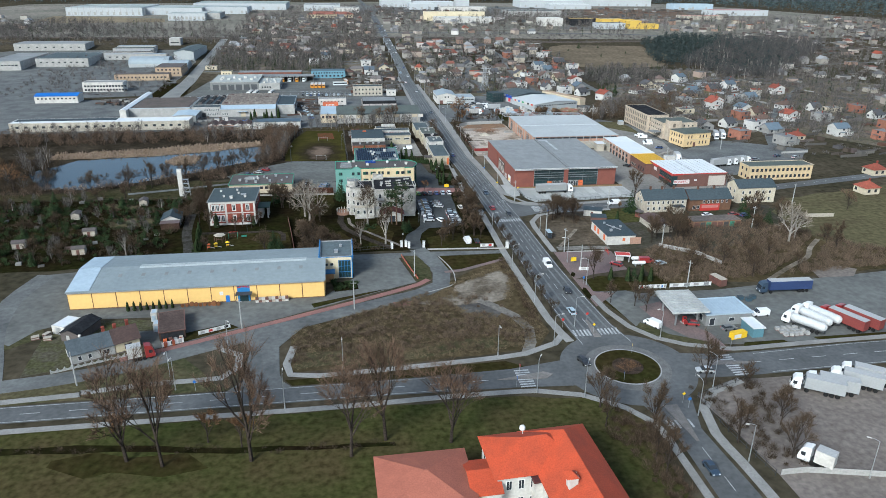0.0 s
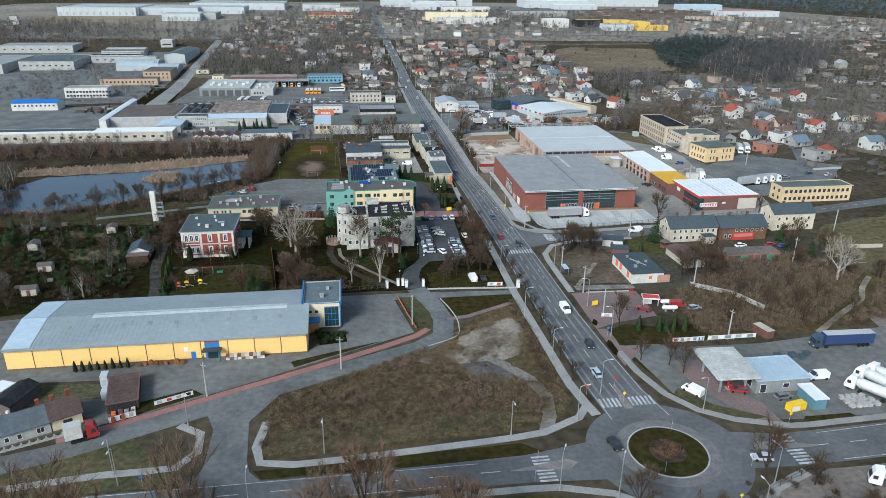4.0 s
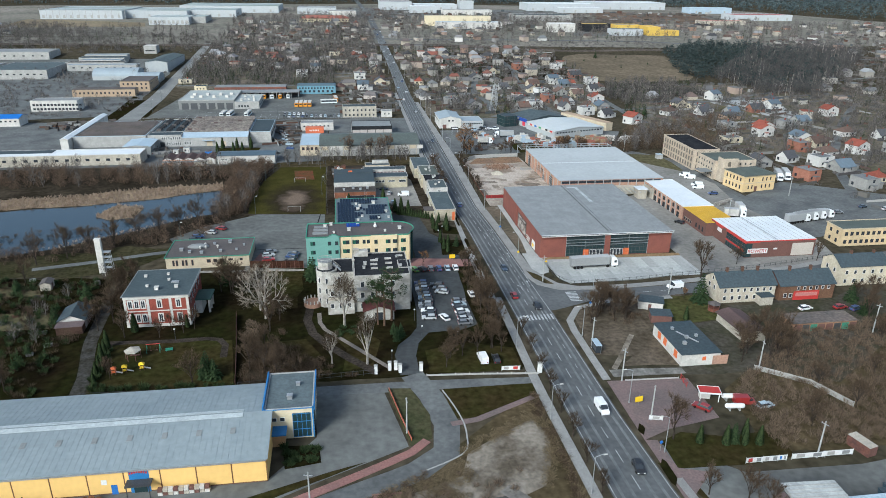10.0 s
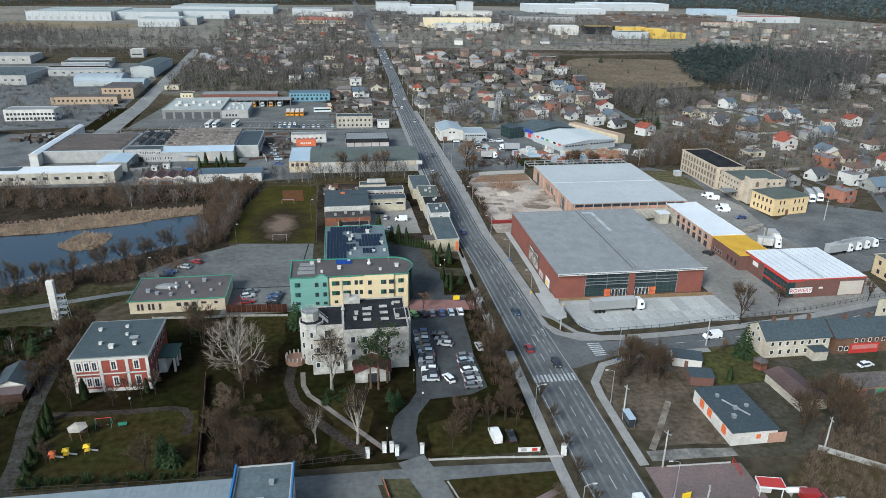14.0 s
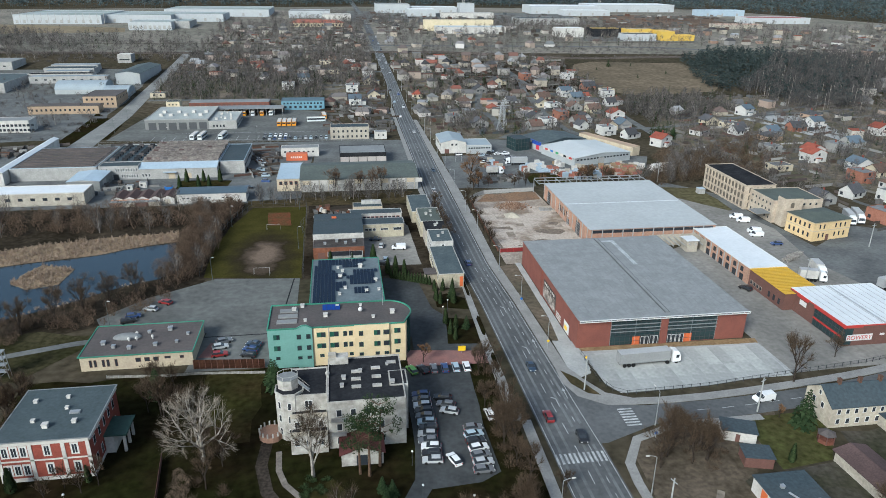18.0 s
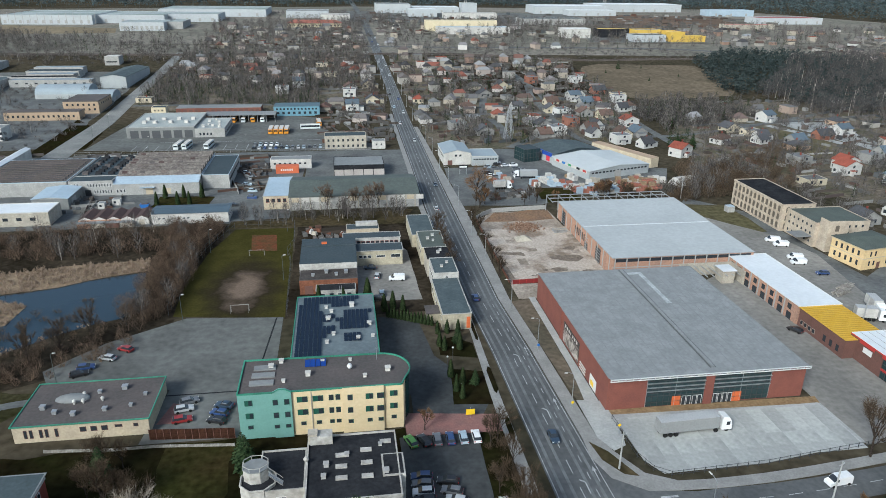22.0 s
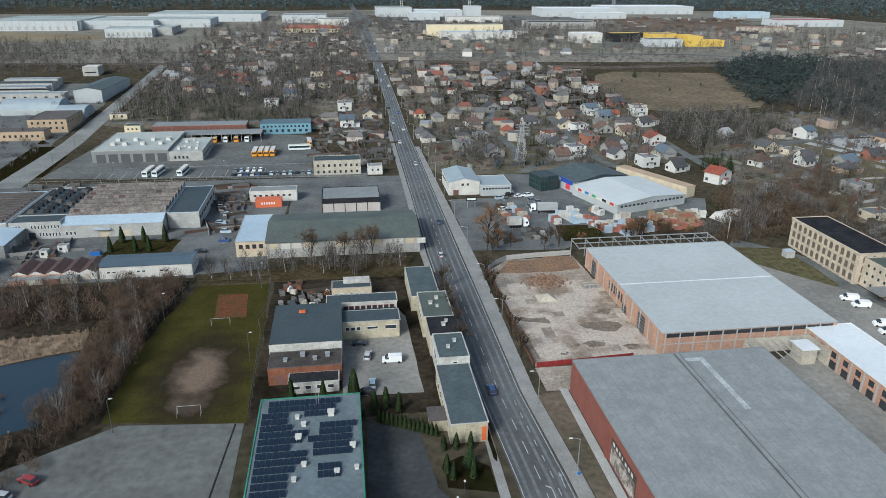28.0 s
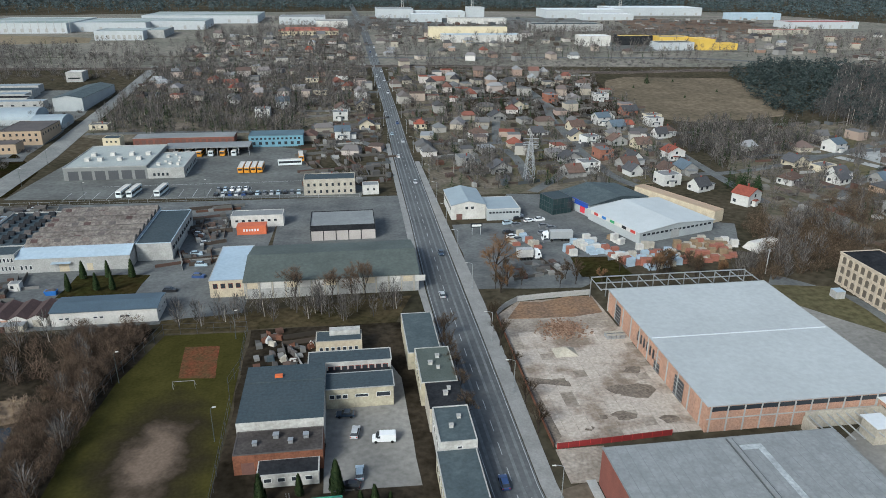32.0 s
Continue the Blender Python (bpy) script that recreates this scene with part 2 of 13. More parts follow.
# ---- mesh tools ----
class Geo:
    """Collects corners and faces of one mesh."""

    def __init__(self):
        self.v, self.f = [], []

    def box(self, x0, x1, y0, y1, z0, z1):
        k = len(self.v)
        self.v += [(x0, y0, z0), (x1, y0, z0), (x1, y1, z0), (x0, y1, z0), (x0, y0, z1), (x1, y0, z1), (x1, y1, z1), (x0, y1, z1)]
        self.f += [(k, k + 3, k + 2, k + 1), (k + 4, k + 5, k + 6, k + 7), (k, k + 1, k + 5, k + 4), (k + 1, k + 2, k + 6, k + 5), (k + 2, k + 3, k + 7, k + 6), (k + 3, k, k + 4, k + 7)]
        return self

    def prism(self, pts, z0, z1):
        """Upright prism on an outline given anticlockwise."""
        k, n = len(self.v), len(pts)
        self.v += [(p[0], p[1], z0) for p in pts] + [(p[0], p[1], z1) for p in pts]
        self.f += [tuple(k + n + i for i in range(n)), tuple(k + n - 1 - i for i in range(n))]
        self.f += [(k + i, k + (i + 1) % n, k + n + (i + 1) % n, k + n + i) for i in range(n)]
        return self

    def hexa(self, low, high):
        """Eight-cornered block from two quads, both anticlockwise seen from above."""
        k = len(self.v)
        self.v += list(low) + list(high)
        self.f += [(k + 3, k + 2, k + 1, k), (k + 4, k + 5, k + 6, k + 7)]
        self.f += [(k + i, k + (i + 1) % 4, k + 4 + (i + 1) % 4, k + 4 + i) for i in range(4)]
        return self

    def tube(self, p, q, r0, r1, n=6, cap=True):
        p, q = Vector(p), Vector(q)
        d = (q - p).normalized()
        a = d.orthogonal().normalized()
        b = d.cross(a)
        k = len(self.v)
        for c, r in ((p, r0), (q, r1)):
            for i in range(n):
                t = 2 * math.pi * i / n
                self.v.append(tuple(c + r * (math.cos(t) * a + math.sin(t) * b)))
        self.f += [(k + i, k + (i + 1) % n, k + n + (i + 1) % n, k + n + i) for i in range(n)]
        if cap:
            self.f += [tuple(k + n - 1 - i for i in range(n)), tuple(k + n + i for i in range(n))]
        return self

    def tri(self, a, b, c):
        k = len(self.v)
        self.v += [tuple(a), tuple(b), tuple(c)]
        self.f.append((k, k + 1, k + 2))
        return self

    def quad(self, a, b, c, d):
        k = len(self.v)
        self.v += [tuple(a), tuple(b), tuple(c), tuple(d)]
        self.f.append((k, k + 1, k + 2, k + 3))
        return self

    def sphere(self, c, r, rz=None, n=8, m=5):
        rz = rz or r
        k = len(self.v)
        for j in range(m + 1):
            f = math.pi * j / m
            for i in range(n):
                t = 2 * math.pi * i / n
                self.v.append((c[0] + r * math.sin(f) * math.cos(t), c[1] + r * math.sin(f) * math.sin(t), c[2] - rz * math.cos(f)))
        for j in range(m):
            for i in range(n):
                self.f.append((k + j * n + i, k + j * n + (i + 1) % n, k + (j + 1) * n + (i + 1) % n, k + (j + 1) * n + i))
        return self

    def mesh(self, name, mat):
        me = bpy.data.meshes.new(name)
        me.from_pydata(self.v, [], self.f)
        me.materials.append(mat)
        return me


def part(name, geo, mat, parent, label="", at=None):
    """One mesh object under a thing or under a part."""
    me = geo.mesh(name, mat) if isinstance(geo, Geo) else geo
    ob = new(name, me)
    ob.parent = parent
    if at is not None:
        ob.matrix_basis = at
    if label:
        ob["label"] = label
    return ob


def thing(name, m, label, category, group="", kind=""):
    ob = new(name)
    ob.empty_display_size = 0.3
    ob.matrix_basis = m
    return tagged(ob, label, category, group, kind)


def stand(x, y, rz=0.0, dz=0.0):
    return pose(x, y, zt(y) + dz, 0, 0, rz)


def sheet(name, geo, mat, label, category, kind="structure"):
    return tagged(new(name, geo.mesh(name, mat)), label, category, "", kind)


def strip(rows, z0, z1, geo=None):
    """A road or path as a thin slab that follows the terrain. rows: (xl, yl, xr, yr), left and right edge."""
    g = geo or Geo()
    fine = []
    for (a, b) in zip(rows, rows[1:]):
        n = max(1, int(max(abs(b[1] - a[1]), abs(b[3] - a[3])) / 20))
        fine += [tuple(p + (q - p) * i / n for p, q in zip(a, b)) for i in range(n)]
    fine.append(rows[-1])
    k = len(g.v)
    for xl, yl, xr, yr in fine:
        g.v += [(xl, yl, zt(yl) + z1), (xr, yr, zt(yr) + z1), (xr, yr, zt(yr) + z0), (xl, yl, zt(yl) + z0)]
    for i in range(len(fine) - 1):
        a = k + 4 * i
        g.f += [(a, a + 1, a + 5, a + 4), (a + 1, a + 2, a + 6, a + 5), (a + 3, a, a + 4, a + 7)]
    e = k + 4 * (len(fine) - 1)
    g.f += [(k, k + 3, k + 2, k + 1), (e, e + 1, e + 2, e + 3)]
    return g


def smooth_line(pts, step=6.0):
    """Catmull-Rom through the points."""
    p = [pts[0], *pts, pts[-1]]
    out = []
    for a, b, c, d in zip(p, p[1:], p[2:], p[3:]):
        n = max(1, int(math.dist(b, c) / step))
        for i in range(n):
            t = i / n
            out.append(tuple(0.5 * (2 * q + (r - o) * t + (2 * o - 5 * q + 4 * r - s) * t * t + (3 * q - o - 3 * r + s) * t ** 3) for o, q, r, s in zip(a, b, c, d)))
    out.append(pts[-1])
    return out


def offset_rows(line, left, right):
    """Rows of a strip that runs along a line: left and right distance from it, positive to the left."""
    rows = []
    for i, p in enumerate(line):
        a, b = line[max(0, i - 1)], line[min(len(line) - 1, i + 1)]
        d = math.dist(a, b) or 1
        nx, ny = -(b[1] - a[1]) / d, (b[0] - a[0]) / d
        rows.append((p[0] + nx * left, p[1] + ny * left, p[0] + nx * right, p[1] + ny * right))
    return rows


def band(line, w, z0, z1, geo=None, off=0.0):
    return strip(offset_rows(line, off + w / 2, off - w / 2), z0, z1, geo)


def dashes(line, w, z, on, gap, geo, off=0.0):
    """Painted dashes along a line."""
    s, run, dist = [], [], 0.0
    total = on + gap
    cur = 0.0
    for a, b in zip(line, line[1:]):
        L = math.dist(a, b)
        t = 0.0
        while t < L:
            ph = cur % total
            if ph < on:
                e = min(L, t + on - ph)
                f, h = t / L, e / L
                seg = [(a[0] + (b[0] - a[0]) * f, a[1] + (b[1] - a[1]) * f), (a[0] + (b[0] - a[0]) * h, a[1] + (b[1] - a[1]) * h)]
                if e - t > 0.05:
                    strip(offset_rows(seg, off + w / 2, off - w / 2), z - 0.012, z, geo)
                cur += e - t + 1e-6
                t = e + 1e-6
            else:
                e = min(L, t + total - ph)
                cur += e - t + 1e-6
                t = e + 1e-6
    return geo


LAYER = [0]


def area(name, pts, z, mat, label, category, bulge=0.0):
    """A level piece of ground cover with a slightly wandering outline."""
    rng = random.Random(name + str(pts[0]))
    out = []
    for a, b in zip(pts, pts[1:] + pts[:1]):
        n = max(1, int(math.dist(a, b) / 7)) if bulge else 1
        for i in range(n):
            t = i / n
            j = bulge if i else bulge * 0.3
            out.append((a[0] + (b[0] - a[0]) * t + rng.uniform(-j, j), a[1] + (b[1] - a[1]) * t + rng.uniform(-j, j)))
    LAYER[0] += 1
    z += 0.0015 * (LAYER[0] % 9)
    if sum((b[0] - a[0]) * (b[1] + a[1]) for a, b in zip(out, out[1:] + out[:1])) > 0:
        out.reverse()
    g = Geo()
    lo = zt(min(p[1] for p in out))
    if zt(max(p[1] for p in out)) - lo < 0.01:
        g.prism(out, lo - 0.3, lo + z)
        return sheet(name, g, mat, label, category)
    # on the slope: cut into bands that follow the terrain
    ys = sorted({p[1] for p in out})
    y0, y1 = ys[0], ys[-1]
    n = max(2, int((y1 - y0) / 12))
    rows = []
    for i in range(n + 1):
        y = y0 + (y1 - y0) * (0.002 + 0.996 * i / n)
        xs = sorted(a[0] + (b[0] - a[0]) * (y - a[1]) / (b[1] - a[1]) for a, b in zip(out, out[1:] + out[:1]) if (a[1] - y) * (b[1] - y) < 0)
        if len(xs) > 1:
            rows.append((xs[0], y, xs[-1], y))
    strip(rows, -0.3, z, g)
    return sheet(name, g, mat, label, category)


# ---- ground: one sheet to the horizon ----
def ground_sheet():
    g = Geo()
    xs = (-5000, -900, -300, 0, 300, 900, 5000)
    ys = (-1500, 0, 630, 950, 1100, 1355, 4900)
    for y in ys:
        g.v += [(x, y, zt(y)) for x in xs]
    n = len(xs)
    for j in range(len(ys) - 1):
        for i in range(n - 1):
            g.f.append((j * n + i, j * n + i + 1, (j + 1) * n + i + 1, (j + 1) * n + i))
    return sheet("ground", g, M("ground_cover", (0.070, 0.058, 0.041), 0.95, 0.35, 0.02, 0.35, 0.3, tint=(0.040, 0.036, 0.024)), "brown and green winter grassland and soil", "ground")


ground_sheet()

# grass, soil and yards
area("lawn_south", [(-300, 30), (-8, 30), (-6, 118), (-14, 126), (-30, 129), (-300, 128.6)], 0.03, park_lawn, "dull green winter lawn beside the avenue", "lawn", 0.5)
area("verge_north_west", [(-300, 140), (-96, 140.2), (-100, 143), (-110, 157), (-121, 153), (-134, 149), (-300, 146)], 0.03, dry_grass, "patchy verge between avenue and side street", "grass", 0.4)
area("verge_lamps", [(-82, 140), (-24, 140), (-30, 144.5), (-84, 142.6)], 0.03, lawn, "grass strip beside the avenue", "grass", 0.2)
area("round_bed_west", [(-168, 160), (-156, 165), (-148, 172), (-150, 178), (-160, 182), (-172, 172)], 0.03, dry_grass, "rough grass inside the bend of the lane", "grass", 0.6)
area("mound_ground", [(-84, 146), (-50, 147), (-20, 150), (-14.6, 158), (-15, 214), (-31, 199), (-43, 187), (-65, 176.5), (-84, 167.5)], 0.04, weedy_soil, "brown scrubby vacant ground", "ground", 0.6)
area("mound_green", [(-82, 147.5), (-50, 148.6), (-24, 151.5), (-30, 157), (-60, 155), (-82, 155)], 0.05, dry_grass, "dry grass on the vacant ground", "grass", 1.2)
area("dirt_patch", [(-35, 190.6), (-27, 196), (-18.6, 201), (-16.8, 195), (-18.6, 186), (-22, 179), (-28, 176.6), (-36, 176.4), (-45, 177.6), (-50, 179.8), (-44, 181.6), (-37.6, 184.4)], 0.06, bare_soil, "worn pale sandy soil", "soil", 1.2)
area("ash_patch", [(-39, 176.6), (-28, 178), (-24, 173), (-27.6, 167), (-35, 169.4)], 0.066, M("ash_soil", (0.105, 0.10, 0.096), 0.95, 0.25, 0.12, 0.9, 0.2, tint=(0.06, 0.056, 0.052)), "dark grey ashy soil", "soil", 1.4)
sheet("mound_path", band(smooth_line([(-30, 179.6), (-26.6, 175.4), (-21.8, 168.2), (-19.8, 160.4), (-21.2, 153), (-23.6, 147.6)]), 3.0, -0.3, 0.082), M("path_grit", (0.185, 0.172, 0.155), 0.95, 0.25, 0.15, 1.0, 0.2, tint=(0.115, 0.106, 0.096)), "beaten grey path over the vacant ground", "path")
sheet("drive_stub", strip([(-55.4, 181.2, -49.6, 181.2), (-54.6, 178.2, -50.4, 178.2)], -0.3, 0.088), red_paving, "short red paved crossing", "pavement")
sheet("bend_kerb", band(smooth_line([(-44.2, 186.6), (-38.6, 189.2), (-35.2, 191.8), (-34.4, 196), (-34.2, 200.6), (-35.2, 207), (-37.1, 214.4)], 2.0), 0.3, -0.3, 0.15), kerb_mat, "pale concrete kerb round the bend", "kerb")
area("strip_east_main", [(2.6, 183), (7, 172), (10, 160), (17, 160), (19, 178), (12, 184)], 0.04, lawn, "rough grass beside the main road", "grass", 0.4)
area("scrub_east", [(20, 182), (60, 182), (110, 186), (150, 190), (150, 240), (100, 232), (92, 242), (40, 214), (30, 206), (28, 190)], 0.04, weedy_soil, "overgrown brown waste ground", "ground", 1.5)
area("meadow_east", [(104, 206), (150, 200), (260, 200), (260, 290), (180, 275), (122, 263), (106, 246)], 0.045, meadow_grass, "pale green meadow", "meadow", 2.0)
area("corner_green", [(4, 226), (23, 222), (23, 236), (40, 244), (44, 258), (18, 257.5), (6, 250)], 0.045, M("litter_soil", (0.112, 0.090, 0.068), 0.95, 0.3, 0.12, 0.8, 0.3, tint=(0.058, 0.048, 0.034)), "worn grass and leaf litter on the street corner", "grass", 0.6)
area("garden_duplex", [(34, 239), (46, 240.6), (53, 250), (51, 257), (35, 257)], 0.05, M("garden_turf", (0.062, 0.066, 0.024), 0.95, 0.35, 0.1, 0.7, 0.4, tint=(0.05, 0.046, 0.02)), "green garden lawn", "lawn", 0.5)
area("shop_verge", [(9, 219.6), (24.6, 218), (24.6, 238), (17, 238), (20, 230)], 0.052, M("litter_soil", (0, 0, 0)), "worn earthy verge beside the low shop", "grass", 1.0)
sheet("corner_path", band(smooth_line([(7.1, 218.6), (11, 224), (15, 230), (18.4, 235)]), 1.4, -0.3, 0.066), bare_soil, "beaten path over the street corner", "path")
sheet("corner_gravel", strip([(5.6, 218.2, 5.6, 215), (14, 218, 14, 214.8), (24.2, 217, 24.2, 214.4)], -0.3, 0.078), M("grit_grey", (0.20, 0.19, 0.175), 0.95, 0.25, 0.2, 1.0, 0.2, tint=(0.11, 0.105, 0.095)), "strip of pale gravel before the low shop", "path")
area("park_ground", [(-99, 222), (-15, 222), (-15, 290), (-99, 292)], 0.04, lawn_dark, "park lawn with the shade of bare trees in its dark colour", "lawn", 0.8)
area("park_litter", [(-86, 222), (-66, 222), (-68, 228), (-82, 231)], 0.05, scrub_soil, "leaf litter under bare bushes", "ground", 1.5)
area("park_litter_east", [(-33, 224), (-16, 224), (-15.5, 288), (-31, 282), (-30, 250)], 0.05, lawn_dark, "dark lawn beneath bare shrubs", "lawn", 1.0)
area("playground_lawn", [(-119.4, 221.6), (-86, 220.6), (-87.4, 232), (-89.4, 245), (-119.8, 245.6)], 0.052, lawn, "green playground lawn", "lawn", 0.6)
area("park_green", [(-82, 231), (-72, 228), (-66, 234), (-70, 243), (-80, 242)], 0.058, lawn, "greener patch of the park lawn", "lawn", 1.6)
area("park_green", [(-60, 226), (-53, 227), (-50, 240), (-56, 248), (-63, 244), (-59, 236)], 0.058, lawn, "greener patch of the park lawn", "lawn", 1.0)
area("park_green", [(-39, 222.6), (-15.6, 221.6), (-15.6, 232), (-28, 236), (-39, 233)], 0.058, lawn, "greener patch of the park lawn", "lawn", 1.0)
area("villa_green", [(-86, 262), (-73, 262), (-72, 290), (-86, 291)], 0.058, lawn, "green lawn behind the villa", "lawn", 1.0)
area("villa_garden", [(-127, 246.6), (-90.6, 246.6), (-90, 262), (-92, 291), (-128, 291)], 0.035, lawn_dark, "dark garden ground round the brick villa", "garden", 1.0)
area("back_yards", [(24, 213.6), (42, 214), (60, 206), (100, 232), (118, 246), (104, 257), (90, 250), (54, 249.6), (53, 243), (46, 240), (34, 238.4), (24.4, 238)], 0.036, M("yard_mud", (0.070, 0.062, 0.052), 0.95, 0.3, 0.08, 0.8, 0.3, tint=(0.042, 0.042, 0.026)), "dark muddy yards behind the terrace houses", "yard", 1.2)
area("suburb_gardens", [(2, 540), (130, 540), (165, 690), (165, 850), (2, 880)], 0.02, M("garden_soil", (0.150, 0.125, 0.100), 0.95, 0.3, 0.06, 0.5, 0.3, tint=(0.085, 0.080, 0.055)), "pale winter gardens and bare plots", "garden", 3.0)
area("suburb_gardens", [(130, 490), (260, 320), (340, 420), (420, 560), (340, 660), (190, 665)], 0.02, M("garden_soil", (0, 0, 0)), "pale winter gardens and bare plots", "garden", 3.0)
area("suburb_gardens", [(-190, 660), (-18, 660), (-18, 1080), (-195, 1080)], 0.02, M("garden_soil", (0, 0, 0)), "pale winter gardens and bare plots", "garden", 3.0)
LANES = ([(103, 792), (105, 740), (97, 690), (95, 650), (92, 612), (91, 563), (96, 543)], [(149, 640), (145, 598), (143, 564), (142, 534), (142, 512)], [(178, 588), (198, 592), (219, 587), (242, 593), (330, 612)], [(60, 690), (50, 640), (52, 600), (48, 560)])
for line in LANES:
    sheet("road_suburb_lane", band(smooth_line(line), 5.2, -0.3, 0.075), asphalt_old, "narrow asphalt lane among the houses", "road")
sheet("gravel_strip", band(smooth_line([(228, 584), (236, 560), (243, 530)]), 6.0, -0.3, 0.09), concrete, "pale gravel strip beside a building plot", "path")
for nm, pts in (("suburb_grass", [(56, 660), (70, 660), (80, 629), (62, 555), (42, 557)]), ("suburb_grass", [(98, 572), (122, 578), (117, 549), (98, 546)]), ("suburb_grass", [(226, 574), (240, 534), (208, 496), (198, 517), (209, 550)]), ("suburb_grass", [(232, 640), (262, 646), (272, 622), (252, 602), (225, 608)])):
    area(nm, pts, 0.055, M("olive_grass", (0.125, 0.110, 0.066), 0.95, 0.3, 0.05, 0.6, 0.3, tint=(0.085, 0.074, 0.046)), "rough olive grass between the houses", "grass", 1.5)
# far grassland, lightened in its own colour in place of haze
area("distant_plain", [(10, 890), (420, 860), (800, 900), (820, 1120), (640, 1500), (-30, 1540), (-600, 1400), (-700, 900), (-205, 900)], 0.015, M("plain_hazed", (0.200, 0.182, 0.158), 0.95, 0.25, 0.01, 0.2, 0.2, tint=(0.135, 0.130, 0.110)), "distant grass plain paled in colour for haze", "field", 6.0)
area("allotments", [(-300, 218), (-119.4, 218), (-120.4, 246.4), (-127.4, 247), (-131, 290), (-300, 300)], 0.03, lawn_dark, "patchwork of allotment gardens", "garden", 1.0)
area("garden_plot_a", [(-159.4, 267.7), (-142, 266.8), (-139.6, 257), (-155.3, 257.5)], 0.062, meadow_grass, "mown green allotment lawn", "lawn", 0.4)
area("garden_plot_b", [(-165.5, 286.8), (-152.9, 286.2), (-149.6, 279), (-162.5, 279.1)], 0.062, meadow_grass, "mown green allotment lawn", "lawn", 0.4)
area("garden_plot_c", [(-182, 262), (-168, 262), (-166, 250), (-181, 250)], 0.062, lawn, "green allotment lawn with beds", "lawn", 0.4)
area("field_north_west", [(-240, 296), (-131, 292), (-118, 314), (-135, 318), (-190, 303), (-240, 308)], 0.045, M("rank_grass", (0.052, 0.046, 0.026), 0.95, 0.35, 0.08, 0.7, 0.4, tint=(0.026, 0.026, 0.012)), "dry grass beside the pond", "grass", 1.5)
area("pond_bank", [(-300, 300), (-190, 302), (-135, 312), (-100, 330), (-95, 360), (-92, 425), (-300, 428)], 0.02, scrub_soil, "brown overgrown bank of the pond", "ground", 1.5)
pond = area("pond", [(-200, 312), (-182, 309), (-160, 318), (-139, 332), (-124, 344), (-111, 351), (-107, 360), (-112, 383), (-128, 378), (-145, 371), (-165, 366), (-200, 362), (-215, 340)], 0.05, water, "still dark pond reflecting the sky", "pond", 0.8)
area("reed_bed_north", [(-215, 364), (-165, 367), (-145, 372), (-128, 379), (-112, 384), (-113, 394), (-131, 392), (-152, 388), (-168, 382), (-215, 376)], 0.09, reed_bed, "straw coloured reed bed", "reeds", 1.2)
area("reed_island", [(-156, 352), (-152, 367), (-140, 362), (-141, 350), (-149, 347)], 0.09, reed_bed, "small island of dry reeds", "reeds", 0.8)
area("sports_field", [(-97, 350), (-66, 346), (-67, 420), (-89, 421), (-95, 398), (-98, 372)], 0.05, pitch_grass, "worn grass football pitch", "sports field", 0.3)
area("clay_court", [(-82.2, 413.7), (-73.2, 413.2), (-71.9, 397.2), (-80.8, 398.3)], 0.078, M("clay", (0.130, 0.047, 0.026), 0.95, 0.3, 0.25, 1.5, tint=(0.075, 0.052, 0.026)), "red clay rectangle on the pitch", "court", 0.15)
area("verge_railway", [(40, 690), (165, 690), (170, 830), (60, 835)], 0.03, scrub_soil, "brown ground between the houses", "ground", 2.0)
area("heath", [(165, 690), (190, 668), (270, 690), (292, 740), (292, 815), (178, 820), (158, 750)], 0.09, M("heath_mat", (0.150, 0.120, 0.086), 0.95, 0.25, 0.03, 0.3, 0.3, tint=(0.10, 0.083, 0.060)), "dry brown heath", "heath", 6.0)
area("field_far_west", [(-470, 1030), (-300, 1040), (-310, 1085), (-470, 1125)], 0.06, M("stubble", (0.20, 0.165, 0.115), 0.95, 0.15, 0.02, 0.3, 0.2), "stubble field before the warehouses", "field", 2.0)
area("field_far_east", [(330, 1100), (520, 1090), (560, 1290), (380, 1330)], 0.06, M("fallow", (0.155, 0.115, 0.09), 0.95, 0.2, 0.02, 0.3, 0.2), "brown fallow field", "field", 3.0)
area("meadow_depot", [(-210, 545), (-185, 552), (-188, 600), (-215, 640)], 0.04, lawn_dark, "grass beside the service road", "grass", 0.8)

# yards and car parks
area("yard_yellow_hall", [(-163, 214), (-148, 216), (-147, 188), (-75, 188), (-66, 200), (-67, 217), (-51, 216.4), (-47, 194.5), (-64, 186.6), (-86, 175.6), (-112, 163.8), (-120.4, 170), (-121, 180), (-142, 181), (-151, 176), (-155, 168), (-160, 172), (-163, 190)], 0.06, lot_grey, "worn grey asphalt yard", "yard")
area("planting_entrance", [(-72, 190.5), (-65, 191.5), (-65.4, 197), (-73, 198)], 0.075, lawn_dark, "planted bed by the entrance", "grass", 0.3)
area("verge_yard", [(-78, 180.4), (-56, 190.6), (-63, 188.6), (-79, 183)], 0.075, lawn, "narrow grass strip", "grass", 0.1)
area("verge_banner", [(-112, 164.2), (-98, 171), (-101, 173.6), (-113, 169)], 0.075, lawn, "grass patch with banners", "grass", 0.2)
area("house_drive", [(-124.4, 172), (-122.6, 166), (-118.4, 161.6), (-116, 162.4), (-118, 172)], 0.062, lot_grey, "grey driveway between house and shed", "yard", 0.2)
# flat strip in the darker lawn colour
area("lawn_ditch", [(-140, 124.4), (-117, 122.6), (-92, 118.4), (-60, 116), (-60, 114.8), (-92, 116.6), (-117, 120.6), (-140, 122)], 0.05, lawn_dark, "dark strip across the lawn", "ditch", 0.5)
